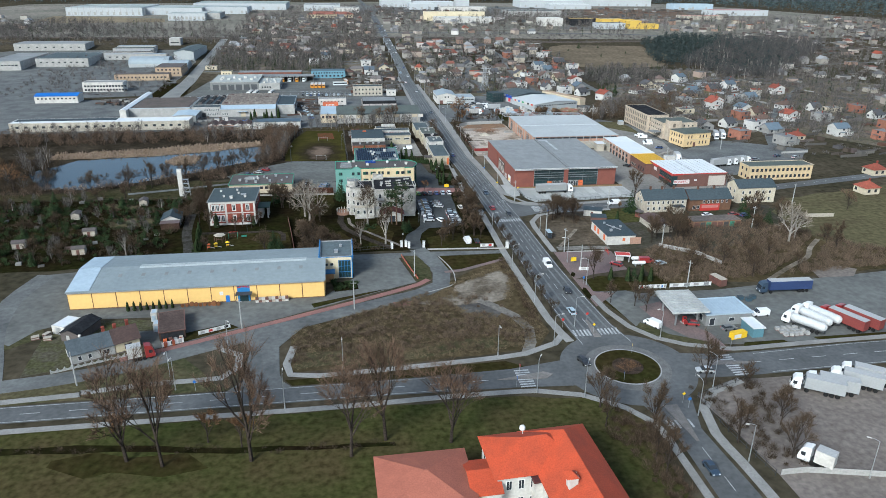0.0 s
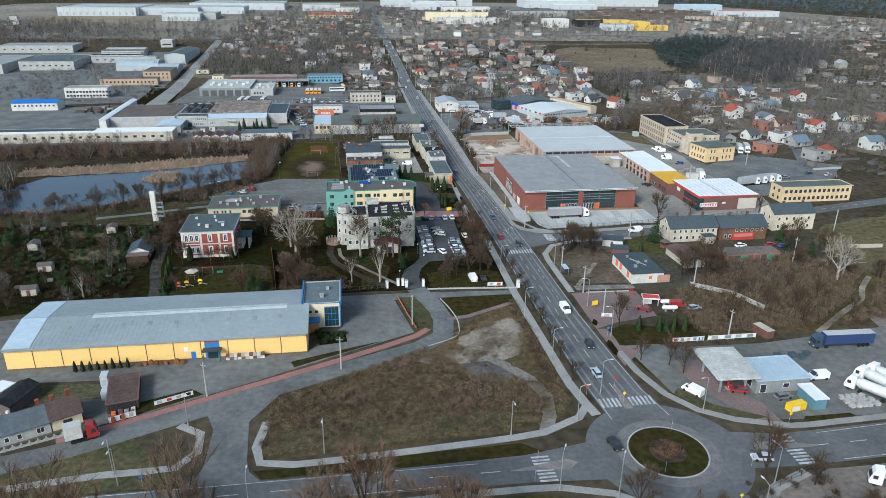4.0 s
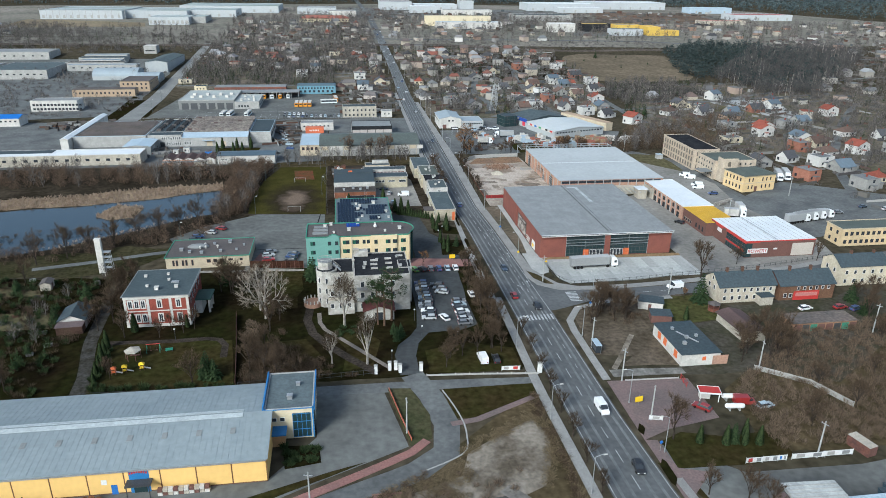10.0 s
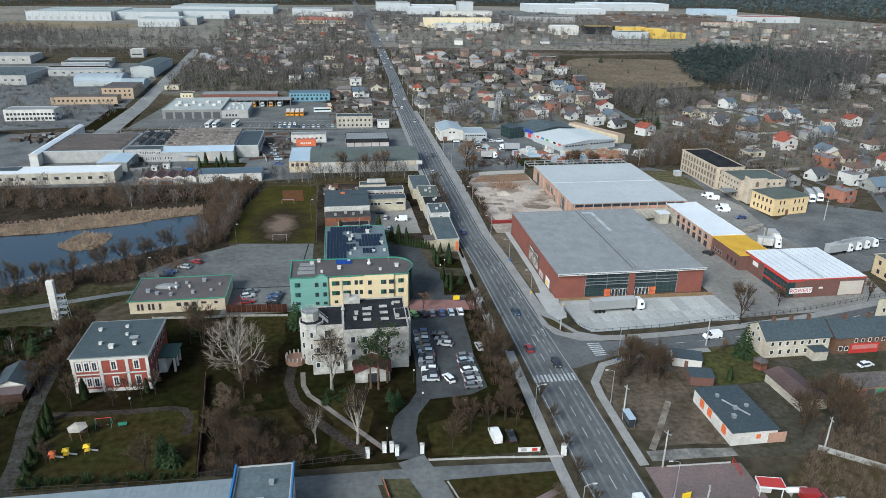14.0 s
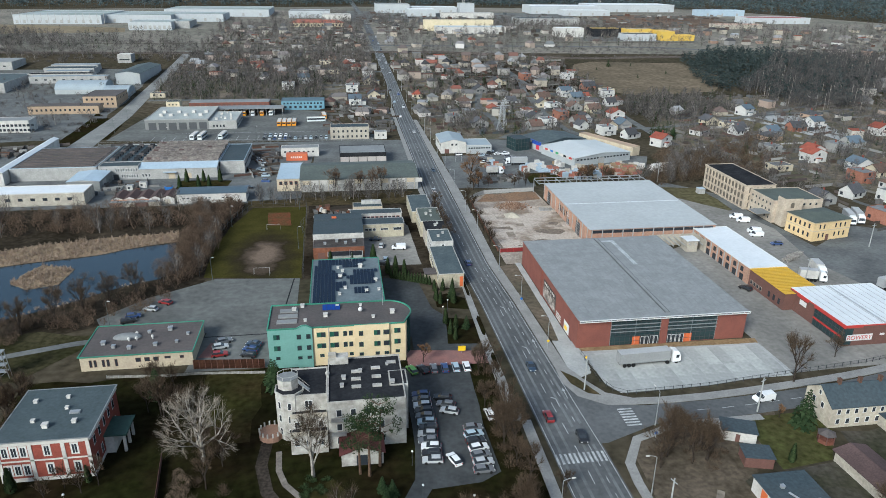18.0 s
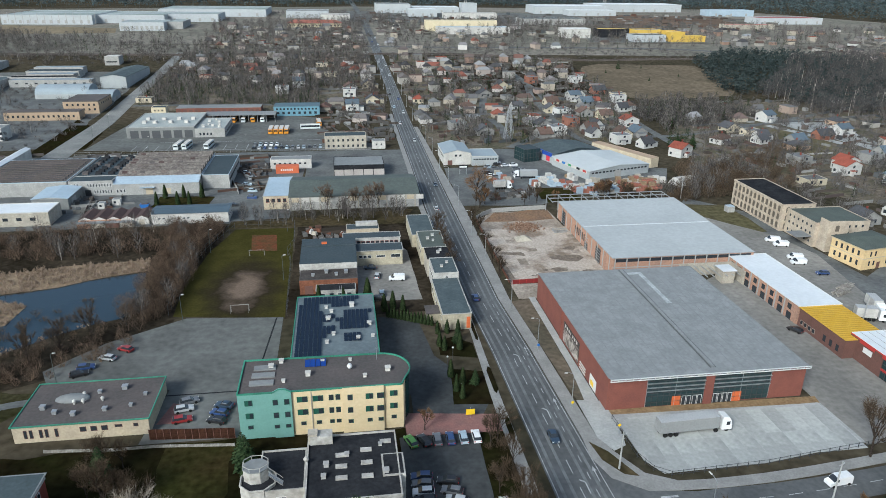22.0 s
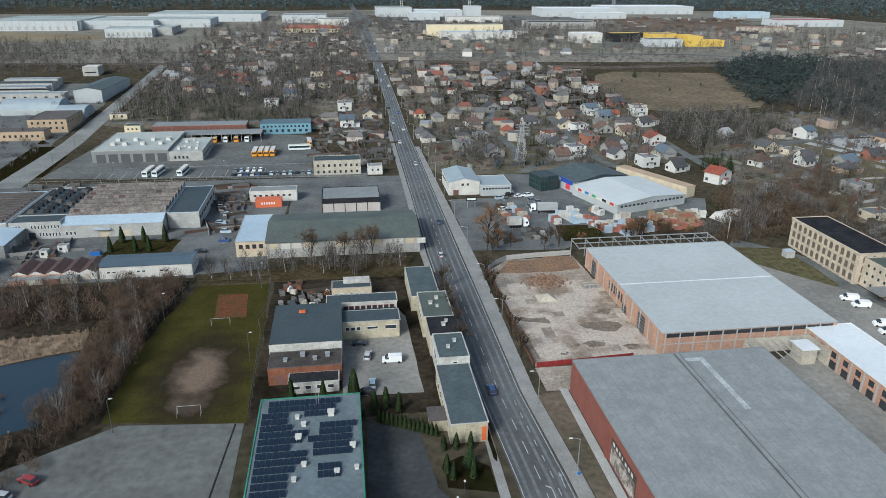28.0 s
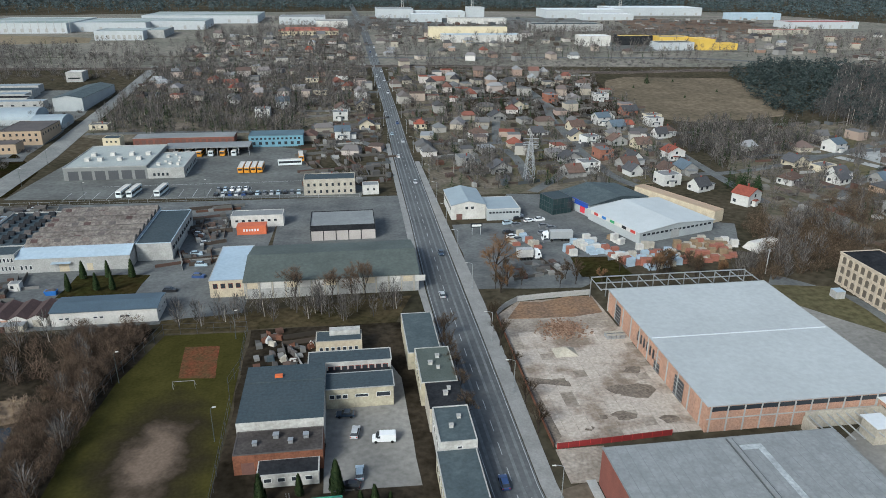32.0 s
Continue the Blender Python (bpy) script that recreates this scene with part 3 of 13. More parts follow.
area("lawn_straw", [(-127, 119.6), (-112, 117.4), (-96, 113.6), (-104, 111), (-120, 113.6), (-128, 117)], 0.055, lawn, "withered grass on the lawn", "grass", 3.0)
area("house_plot", [(-146, 152), (-120, 160.2), (-119, 178), (-142, 180), (-148, 172)], 0.05, M("plot", (0.060, 0.062, 0.028), 0.95, 0.35, 0.2, 1.2, 0.3, tint=(0.075, 0.068, 0.052)), "garden plot round a small house", "garden", 0.3)
area("island_gate", [(-50, 216.6), (-44.5, 216), (-41.2, 205), (-41.8, 196.6), (-46.6, 194.6)], 0.10, dry_grass, "grassed traffic island with a kerb", "grass", 0.2)
area("corner_lawn", [(-37, 216), (-14.8, 214.6), (-14.6, 208.8), (-30, 202.6), (-36, 203)], 0.055, lawn, "corner lawn at the junction", "lawn", 0.3)
area("station_yard", [(7.6, 175), (10, 158), (22, 146.6), (36, 144.6), (110, 144), (125, 186), (75, 181), (44, 177.4), (19, 178), (12, 184), (3.6, 190), (3.4, 182)], 0.055, lot_grey, "worn asphalt forecourt and lorry park", "yard")
area("station_apron", [(3.0, 190.4), (10, 193.4), (23, 196), (23.4, 212.2), (3.2, 213.4)], 0.065, brick_yard, "reddish paved forecourt", "yard")
area("station_entrance", [(3.0, 190.4), (5.6, 190), (6, 181), (12, 179), (3.4, 171)], 0.068, brick_yard, "reddish paved entrance beside the road", "yard")
area("station_forecourt", [(15.7, 169.4), (17, 158.7), (21.6, 150), (25.9, 142.6), (29.2, 142.2), (28.6, 151.7), (23.5, 159.4), (23.2, 171.7)], 0.07, brick_yard, "reddish paved drive before the canopy", "yard", 0.4)
area("apron_green", [(6.4, 189.6), (6, 180.6), (21, 180.2), (32, 181.4), (32, 190), (20.7, 189.4), (12, 192)], 0.075, lawn, "planted island on the forecourt", "grass", 0.4)
area("yard_south_east", [(14, 60), (13.4, 96), (10.6, 124), (25, 129), (120, 129.6), (200, 126), (200, 40), (60, 40)], 0.05, gravel, "bare gravel lorry park", "yard", 0.4)
area("station_verge", [(9.4, 157), (11.6, 152.4), (22, 146), (27, 146.4), (17, 152.6), (12, 160)], 0.08, dry_grass, "grass verge at the forecourt", "grass", 0.2)
area("verge_east", [(33, 143), (48, 142.6), (46, 145.6), (35, 145.6)], 0.09, lawn, "kerbed grass strip", "grass", 0.1)
area("verge_east_far", [(56, 143.4), (130, 143.6), (130, 146), (55, 146)], 0.09, lawn, "kerbed grass strip", "grass", 0.1)
area("yard_villa", [(-38.6, 287.4), (-22, 287), (-22.4, 276), (-23, 262), (-22.6, 246), (-27, 243.4), (-36.9, 242.7), (-40.3, 237.3), (-41.6, 231), (-41.5, 222), (-46.4, 222), (-47, 231.8), (-45.6, 237), (-42.1, 241.4), (-39.8, 246), (-38.8, 256)], 0.06, dark_asphalt, "dark asphalt drive and car park", "car park", 0.2)
# the school's shade on this yard is put into the dark asphalt colour
area("school_yard_east", [(-35, 288), (-23, 287), (-16, 300), (-27, 320), (-29, 340), (-40, 343), (-40.6, 309), (-34.6, 303)], 0.06, dark_asphalt, "asphalt school yard with the school's shade in its dark tone", "yard")
area("school_forecourt", [(-37, 287.6), (-16, 287), (-15.2, 293), (-37, 296)], 0.07, red_paving, "red paved strip before the school", "pavement")
area("island_trees", [(-25.4, 320), (-16.2, 317.6), (-16.2, 325), (-21, 329), (-25, 327)], 0.10, lawn_dark, "kerbed planted island", "grass", 0.2)
area("island_trees_south", [(-25.4, 298), (-16, 297), (-16, 311), (-24, 313)], 0.10, lawn_dark, "kerbed planted island", "grass", 0.2)
area("school_yard_west", [(-92, 292), (-71.6, 292), (-66.4, 311), (-66.4, 346), (-93, 348.6), (-111, 336.6), (-122, 324), (-117, 314), (-90, 312)], 0.06, lot_grey, "large grey asphalt school yard", "yard")
area("yard_red_patch", [(-90, 298.6), (-86.4, 298.6), (-85.4, 305.2), (-88, 306.4)], 0.072, red_paving, "small red paved patch by the pavilion", "pavement", 0.1)
sheet("yard_joint", strip([(-91, 309.8, -91, 309.4), (-66.6, 309.8, -66.6, 309.4)], -0.3, 0.085).hexa([(-71.2, 310, -0.2), (-70.8, 310, -0.2), (-68.0, 346, -0.2), (-68.4, 346, -0.2)], [(-71.2, 310, 0.086), (-70.8, 310, 0.086), (-68.0, 346, 0.086), (-68.4, 346, 0.086)]), roof_black, "dark drain joints in the asphalt", "yard")
area("yard_workshops", [(-45, 353), (-26, 353), (-27, 392), (-29, 398), (-45, 398)], 0.06, dusty_lot, "potholed dusty workshop yard", "yard", 0.3)
area("workshop_ground", [(-66, 345), (-24, 345), (-14.8, 333), (-14.8, 421), (-66, 421)], 0.03, scrub_soil, "dark trodden ground round the workshops", "ground", 0.4)
area("yard_scrap", [(-66, 398), (-27, 398), (-26, 420), (-66, 421)], 0.05, scrub_soil, "littered back yard", "yard", 0.3)
area("hall_apron", [(8.6, 289.6), (9.6, 274), (12, 269.6), (34, 270), (58.6, 273.4), (58.2, 288)], 0.08, concrete, "new pale concrete parking apron", "apron")
area("hall_soil", [(7.8, 291.6), (58.6, 290.6), (58.2, 287.8), (8.6, 289.4)], 0.06, M("sand", (0.27, 0.185, 0.105), 0.95, 0.2, 0.2, 1.5, 0.2), "strip of loose brown soil", "soil", 0.2)
area("retail_yard", [(58.4, 272.6), (112, 275), (118, 300), (110, 340), (116, 372), (112, 392), (92, 420), (90, 364), (76, 362), (56, 350)], 0.05, dusty_lot, "dusty worn service yard", "yard", 0.3)
area("factory_yard", [(92, 300), (120, 300), (160, 312), (190, 345), (150, 372), (120, 352), (116, 420), (100, 440), (88, 424)], 0.045, asphalt_old, "factory yard with old asphalt", "yard", 0.5)
area("factory_green", [(96, 392), (112, 396), (113, 428), (92, 432)], 0.06, meadow_grass, "weedy ground beside the old factory", "grass", 0.8)
area("slab_yard", [(2.9, 360.6), (36.8, 363), (35, 431), (11, 429.4), (3.4, 421.6)], 0.06, M("slab_base", (0.34, 0.295, 0.25), 0.95, 0.25, 0.12, 1.2, 0.2, tint=(0.20, 0.165, 0.135)), "cleared building plot of broken concrete", "yard", 0.2)
for k, (sx, sy, sr) in enumerate(((28.6, 378.7, 4.4), (24, 380, 3.0), (21.3, 369.7, 2.6), (31.1, 367.2, 2.2), (16.6, 369.6, 1.2), (31, 388, 2.4), (12, 366, 1.2))):
    area("slab_stain", [(sx + sr * (1 + 0.3 * math.sin(k + 3 * i)) * math.cos(i * 0.698), sy + 0.7 * sr * math.sin(i * 0.698)) for i in range(9)], 0.115, M("wet_soil", (0.125, 0.10, 0.08), 0.9, 0.3, 0.4, 2.0, 0.2, tint=(0.19, 0.155, 0.125)), "damp soil washed over the slabs", "soil", 0.6)
area("gap_slabs", [(2.6, 349.6), (12.6, 349.4), (13, 360), (2.6, 360)], 0.10, M("slab_base", (0, 0, 0)), "cracked concrete between hall and hoarding", "yard", 0.1)
area("slab_strip", [(3.0, 362), (5.2, 364), (4.6, 376), (4.2, 386), (2.9, 386)], 0.125, M("wet_soil", (0, 0, 0)), "brown soil strip along the low wall", "soil", 0.3)
area("slab_strip", [(3.6, 385.4), (13.2, 382.6), (13.2, 384.8), (3.6, 388)], 0.128, M("wet_soil", (0, 0, 0)), "brown soil strip along the low wall", "soil", 0.3)
area("slab_soil", [(5.6, 418.8), (11.8, 429), (34.4, 430.6), (34.6, 419.6), (25, 417.6), (14, 418)], 0.13, M("rubble_soil", (0.215, 0.135, 0.085), 0.95, 0.25, 0.15, 1.2, 0.4, tint=(0.16, 0.11, 0.08)), "heap of brown earth and brick rubble", "soil", 1.2)
area("depot_yard", [(-186, 545), (-57, 544), (-33, 541), (-24, 548), (-34, 560), (-60, 600), (-60, 645), (-100, 646), (-178, 640)], 0.05, lot_grey, "wide asphalt bus depot yard", "yard")
area("works_yard", [(-165, 428), (-92, 428), (-70, 430), (-66, 520), (-60, 540), (-100, 542), (-160, 540), (-290, 545), (-290, 430)], 0.035, asphalt_old, "asphalt works yard", "yard")
area("yard_warehouse", [(-66, 474), (-17, 470), (-16, 540), (-66, 542)], 0.055, asphalt_old, "asphalt yard behind the warehouse", "yard")
area("east_gravel", [(234.8, 596.6), (281, 604), (263, 517), (250, 504), (246, 552)], 0.06, concrete, "pale gravel yard among the houses", "yard", 0.8)
area("yard_west", [(-460, 428), (-290, 430), (-288, 560), (-206, 560), (-206, 700), (-300, 720), (-470, 700)], 0.03, asphalt_old, "grey yards of the western works", "yard", 2.0)
area("yard_far_west", [(-430, 705), (-206, 700), (-206, 800), (-420, 800)], 0.035, lot_grey, "grey yards between far sheds", "yard", 2.0)
area("works_green", [(-127, 449), (-104, 449), (-103, 464), (-126, 466)], 0.07, lawn, "lawn with small conifers", "lawn", 0.6)
area("market_lawn", [(38, 462), (51, 461), (46, 444), (36.7, 445)], 0.075, lawn, "green patch beside the stored goods", "grass", 0.6)
area("shop_yard", [(0, 440), (34, 437), (72, 462), (104, 466), (114, 488), (70, 505), (50, 535), (32, 538), (30, 500), (2, 500)], 0.05, asphalt_old, "shop car park and storage yard", "yard", 0.4)
area("shop_green", [(38, 440), (54, 444), (54, 458), (40, 456)], 0.07, lawn, "green patch by the storage yard", "grass", 0.6)
area("hedge_ground", [(-92, 422), (-26, 421), (-20, 438), (-92, 430)], 0.04, weedy_soil, "brown strip of birches by the tracks", "ground", 0.4)
area("far_yard_north", [(-60, 1180), (320, 1150), (330, 1340), (-40, 1400)], 0.06, lot_grey, "industrial yards in the distance", "yard", 2.0)
area("retail_park_far", [(240, 960), (380, 950), (370, 1010), (250, 1030)], 0.06, lot_grey, "car park of a far retail park", "yard", 1.0)

# ---- roads ----
main_rows = [(-8.4, 150, 5.6, 150), (-9.3, 160, 3.6, 160), (-10.0, 175, 2.4, 175), (-10.4, 200, 1.2, 200), (-10.8, 250, 0.6, 250), (-11.3, 280, -0.5, 280), (-12.0, 320, -1.9, 320),
             (-13.4, 350, -3.6, 350), (-14.8, 405, -3.5, 405), (-15.0, 440, -3.6, 440), (-14.0, 500, -3.4, 500), (-13.2, 596, -3.0, 596), (-11.8, 730, -2.8, 730), (-13.6, 940, -4.9, 940), (-15.6, 1184, -6.9, 1184), (-19, 1500, -10, 1500), (-25, 2100, -16, 2100)]
sheet("road_main", strip(main_rows, -0.3, 0.07), asphalt, "long straight main road of grey asphalt", "road")
sheet("road_south", strip([(-2.2, 30, 6.6, 30), (-1.6, 92, 6.4, 92), (-1.0, 112, 5.4, 112), (-4.0, 124, 9.0, 124)], -0.3, 0.065), asphalt, "asphalt road south of the roundabout", "road")
sheet("road_avenue", strip([(-300, 139.6, -300, 133.2), (-60, 139.6, -60, 133.2), (-30, 140.6, -30, 132.6), (-13, 143.6, -13, 131.4)], -0.3, 0.065), asphalt, "asphalt avenue leading to the roundabout", "road")
sheet("road_east", strip([(13, 143, 13, 131), (26, 140.6, 26, 130.4), (60, 141.8, 60, 131.4), (260, 144, 260, 134)], -0.3, 0.065), asphalt, "asphalt road east of the roundabout", "road")


def disc(cx, cy, r0, r1, n, z0, z1):
    g = Geo()
    for i in range(n):
        a, b = 2 * math.pi * i / n, 2 * math.pi * (i + 1) / n
        ca, sa, cb, sb = math.cos(a), math.sin(a), math.cos(b), math.sin(b)
        low = [(cx + r0 * ca, cy + r0 * sa, z0), (cx + r1 * ca, cy + r1 * sa, z0), (cx + r1 * cb, cy + r1 * sb, z0), (cx + r0 * cb, cy + r0 * sb, z0)]
        g.hexa(low, [(x, y, z1) for x, y, z in low])
    return g


RC = (-0.6, 138.0)
sheet("roundabout", disc(*RC, 0.0, 16.6, 48, -0.3, 0.075), asphalt, "asphalt ring of the roundabout", "road")
sheet("roundabout_apron", disc(*RC, 8.2, 10.6, 48, 0.0, 0.13), M("setts", (0.148, 0.146, 0.144), 0.9, 0.15, 0.5, 4.0, 0.2), "raised stone apron of the roundabout", "pavement")
sheet("roundabout_kerb", disc(*RC, 7.9, 8.2, 48, 0.0, 0.24), kerb_mat, "concrete kerb of the roundabout island", "kerb")
sheet("roundabout_lawn", disc(*RC, 3.8, 7.9, 40, 0.0, 0.22), lawn, "grass ring on the roundabout island", "lawn")
sheet("roundabout_bed", disc((RC[0]), RC[1], 0.0, 3.8, 30, 0.0, 0.34), M("bed", (0.06, 0.045, 0.035), 0.95, 0.3, 0.8, 4.0, 0.4), "dark planted bed on the roundabout", "flower bed")

local_line = smooth_line([(-175, 146.5), (-149, 148.1), (-132, 151.0), (-119, 155.2), (-105.8, 161.2), (-85.8, 169.6), (-63.4, 179.4), (-46, 186.6), (-39.4, 192), (-38, 201), (-40, 212), (-43.5, 222)])
sheet("road_side_street", band(local_line, 5.8, -0.3, 0.085), asphalt_old, "patched asphalt side street", "road")
sheet("road_lane_gate", strip([(-68, 219.4, -68, 215.6), (-40, 219, -40, 214.8), (-15, 217.4, -15, 214.8)], -0.3, 0.08), asphalt_old, "narrow asphalt lane before the park gate", "road")
sheet("road_link", strip([(-97, 139.4, -82, 139.4), (-94.5, 142.5, -84.6, 142.5), (-93.6, 146, -85.4, 146), (-93.6, 157, -86.4, 159), (-97, 166, -80, 170)], -0.3, 0.09), asphalt_old, "short asphalt link to the avenue", "road")
lane_w = smooth_line([(-152, 149), (-156, 160), (-162, 176), (-165, 196), (-162, 214)])
sheet("road_lane_west", band(lane_w, 6.0, -0.3, 0.075), asphalt_old, "bending asphalt lane", "road")
side_line = smooth_line([(-3, 255), (6, 258.6), (16, 260.6), (40, 261.2), (77, 265.6), (130, 279), (240, 302)])
sheet("road_east_street", band(side_line, 6.8, -0.3, 0.075), asphalt, "asphalt side street by the fenced apron", "road")
sheet("road_service", strip([(-201.5, 540, -188, 540), (-201.4, 650, -190.6, 650), (-201.6, 715, -192, 715), (-202, 800, -193, 800), (-204, 900, -196, 900)], -0.3, 0.09), M("service_concrete", (0.215, 0.215, 0.205), 0.9, 0.15, 0.1, 1.0, 0.05, tint=(0.15, 0.152, 0.148)), "wide concrete service road", "road")
sheet("road_depot_lane", strip([(-186, 544, -186, 538), (-60, 542, -60, 536.4), (-14, 541, -14, 535)], -0.3, 0.08), asphalt_old, "asphalt lane beside the depot fence", "road")
sheet("road_garden_lane", band(smooth_line([(-121, 216), (-122, 230), (-126, 248), (-128, 270)]), 3.4, -0.3, 0.07), M("mud_lane", (0.060, 0.058, 0.054), 0.95, 0.3, 0.3, 1.5, 0.2, tint=(0.028, 0.025, 0.019)), "rutted muddy garden lane", "road")
sheet("road_far_cross", band(smooth_line([(-30, 935), (57, 928), (213, 921), (343, 899), (401, 830), (520, 780)]), 7, -0.3, 0.10), asphalt, "distant cross road", "road")
sheet("railway_bed", band(smooth_line([(-600, 905), (-200, 885), (51, 884), (185, 845), (315, 846), (500, 800), (900, 700)]), 9, -0.3, 0.5), M("ballast", (0.12, 0.10, 0.088), 0.95, 0.25, 0.1, 0.8, 0.3), "railway track bed in the distance", "railway")
for k, pts in enumerate([[(45, 540), (62, 560), (92, 620), (106, 700), (100, 800)], [(100, 566), (150, 560), (230, 590), (330, 640)], [(150, 470), (185, 520), (240, 560)], [(160, 325), (200, 400), (260, 480), (330, 560)],
                         [(-12, 620), (-60, 668), (-190, 676)], [(0, 640), (70, 636), (180, 650)], [(-12, 780), (-100, 775), (-190, 790)], [(330, 640), (420, 680), (560, 700)], [(0, 760), (90, 752), (165, 745)]]):
    sheet("road_residential_" + str(k + 1), band(smooth_line(pts, 14), 5, -0.3, 0.09), asphalt_old, "narrow residential street", "road")

# ---- pavements with kerbs ----
walk_w = smooth_line([(-10.8, 152), (-12.8, 164), (-13.4, 184), (-14.0, 214), (-13.7, 240), (-13.4, 262)])
sheet("pavement_west", band(walk_w, 2.3, -0.3, 0.138), paving, "grey concrete pavement along the main road", "pavement")
sheet("pavement_west_north", strip([(-16.6, 262, -13.9, 262), (-16.4, 300, -14.2, 300), (-15.2, 345, -13.7, 345), (-16.6, 400, -14.9, 400), (-17.6, 440, -15.4, 440), (-16.6, 500, -14.2, 500), (-15.6, 640, -13.4, 640)], -0.3, 0.15), paving, "grey pavement beside the houses", "pavement")
sheet("pavement_east_north", strip([(-0.4, 281, 2.8, 281), (-1.6, 320, 1.4, 320), (-3.4, 350, -0.2, 350), (-3.3, 430, 1.2, 430), (-3.2, 500, 0.4, 500), (-2.8, 600, -0.4, 600)], -0.3, 0.15), paving, "pavement with tree pits along the main road", "pavement")
sheet("hall_strip_soil", strip([(3.0, 288, 4.4, 288), (3.0, 296, 5.6, 296), (1.6, 320, 5.6, 320), (0.0, 348, 7.0, 350)], -0.3, 0.09), earth, "bare soil strip beside the pavement", "soil")
sheet("hall_strip_slabs", strip([(3.6, 282, 8.4, 281), (4.6, 296, 7.7, 292), (5.8, 310, 7.7, 310), (5.8, 350, 7.7, 350)], -0.3, 0.17), concrete, "pale concrete path along the hall", "pavement")
area("junction_fillet", [(-2.6, 283), (-0.6, 276.4), (1.4, 270), (7, 265.4), (16, 264), (16, 257.4), (2, 252), (-3, 252)], 0.073, asphalt, "asphalt mouth of the side street", "road")
area("pavement_apron_corner", [(-0.4, 283), (2.8, 283), (4.6, 277.4), (8.2, 270.2), (13.6, 267.4), (13.6, 264.6), (7, 265.2), (1.2, 269.6), (-0.8, 276)], 0.135, paving, "pavement round the apron corner", "pavement")
area("corner_island", [(0.5, 281), (3.4, 277.4), (6.8, 269.4), (4.0, 270.4), (1.2, 275)], 0.16, weedy_soil, "kerbed planted strip on the corner", "grass", 0.1)
area("corner_slabs", [(2.8, 296), (8.4, 295), (9.0, 286), (7.8, 279), (4.8, 277.6), (2.8, 282)], 0.145, concrete, "pale concrete slabs beside the fence", "pavement")
sheet("cycle_path_red", band(smooth_line([(-125, 157.2), (-119, 159.6), (-111, 162.9), (-86.1, 173.8), (-63.1, 184.2), (-46.5, 192.6), (-43, 196)]), 2.0, -0.3, 0.12), red_paving, "red paved cycle path", "pavement")
sheet("pavement_avenue_north_w", band(smooth_line([(-300, 137), (-146, 141.5), (-130, 143.3), (-112, 145.2), (-99, 145.6), (-95.6, 150), (-96, 156), (-101, 159.6)]), 1.9, -0.3, 0.13), paving, "pavement on the north side of the avenue", "pavement")
sheet("pavement_avenue_north_e", band(smooth_line([(-82.6, 158.5), (-84, 150), (-82.8, 145), (-76, 143.6), (-46, 145.3), (-24, 147.4), (-15, 151.6), (-11.6, 156)]), 1.9, -0.3, 0.13), paving, "pavement on the north side of the avenue", "pavement")
sheet("pavement_avenue_south", band(smooth_line([(-300, 130), (-146, 130.1), (-74, 130.1), (-48, 130.8), (-26, 130.6), (-16, 127.6), (-8, 121.6), (-3.6, 115), (-3.4, 92), (-4, 40)]), 1.7, -0.3, 0.13), paving, "pavement along the lawn", "pavement")
sheet("pavement_south_east", band(smooth_line([(8.2, 40), (8.4, 92), (7.6, 110), (9.6, 119), (15, 125), (24, 128.6)]), 2.2, -0.3, 0.13), paving, "pavement beside the gravel lorry park", "pavement")
sheet("pavement_north_east", band(smooth_line([(4.6, 178), (5.4, 168), (8, 158), (12.6, 151), (19, 146.6), (30, 142.9), (52, 143.4), (120, 144.6)]), 1.8, -0.3, 0.14), paving, "pavement by the filling station", "pavement")
sheet("pavement_corner", band(smooth_line([(3.4, 214), (3.4, 232), (4.0, 245), (8.6, 252.4), (18, 255.6), (40, 256.4)]), 2.0, -0.3, 0.134), paving, "pavement round the street corner", "pavement")
sheet("pavement_fence", band(smooth_line([(13, 266.0), (20, 265.6), (40, 266.4), (77, 270.8), (112, 278.4)]), 2.6, -0.3, 0.13), paving, "pavement outside the black fence", "pavement")
sheet("path_park_brick", band([(-14.8, 209.8), (-31, 202), (-37, 201)], 1.6, -0.3, 0.11), brick_yard, "brick footpath over the lawn", "path")
sheet("path_park", band(smooth_line([(-48.6, 225.6), (-53, 231.6), (-56.6, 236.6), (-61, 242.6), (-64.9, 247.7), (-66.4, 252), (-66.8, 258)]), 1.2, -0.3, 0.085), M("path_slabs", (0.20, 0.175, 0.155), 0.95, 0.2, 0.3, 2.0), "pale narrow slab path through the park", "path")
sheet("path_park_wide", band(smooth_line([(-52, 224), (-58.5, 231.5), (-64.4, 239.5), (-68.2, 246), (-70, 254), (-69.4, 262)]), 2.4, -0.3, 0.075), M("path_litter", (0.050, 0.041, 0.034), 0.95, 0.3, 0.2, 1.6, 0.2, tint=(0.025, 0.021, 0.017)), "wide dark park path covered with leaf litter", "path")
sheet("path_playground", band(smooth_line([(-122, 247), (-112, 246.4), (-104, 246.1), (-96, 246.4), (-92.6, 245.4), (-90.8, 242.4), (-90.4, 236)]), 1.8, -0.3, 0.085), M("path_litter", (0, 0, 0)), "dark path beside the playground", "path")
sheet("path_villa", band(smooth_line([(-112, 312), (-124, 310), (-140, 305), (-160, 300)]), 2.6, -0.3, 0.08), asphalt_old, "asphalt path behind the flat block", "path")

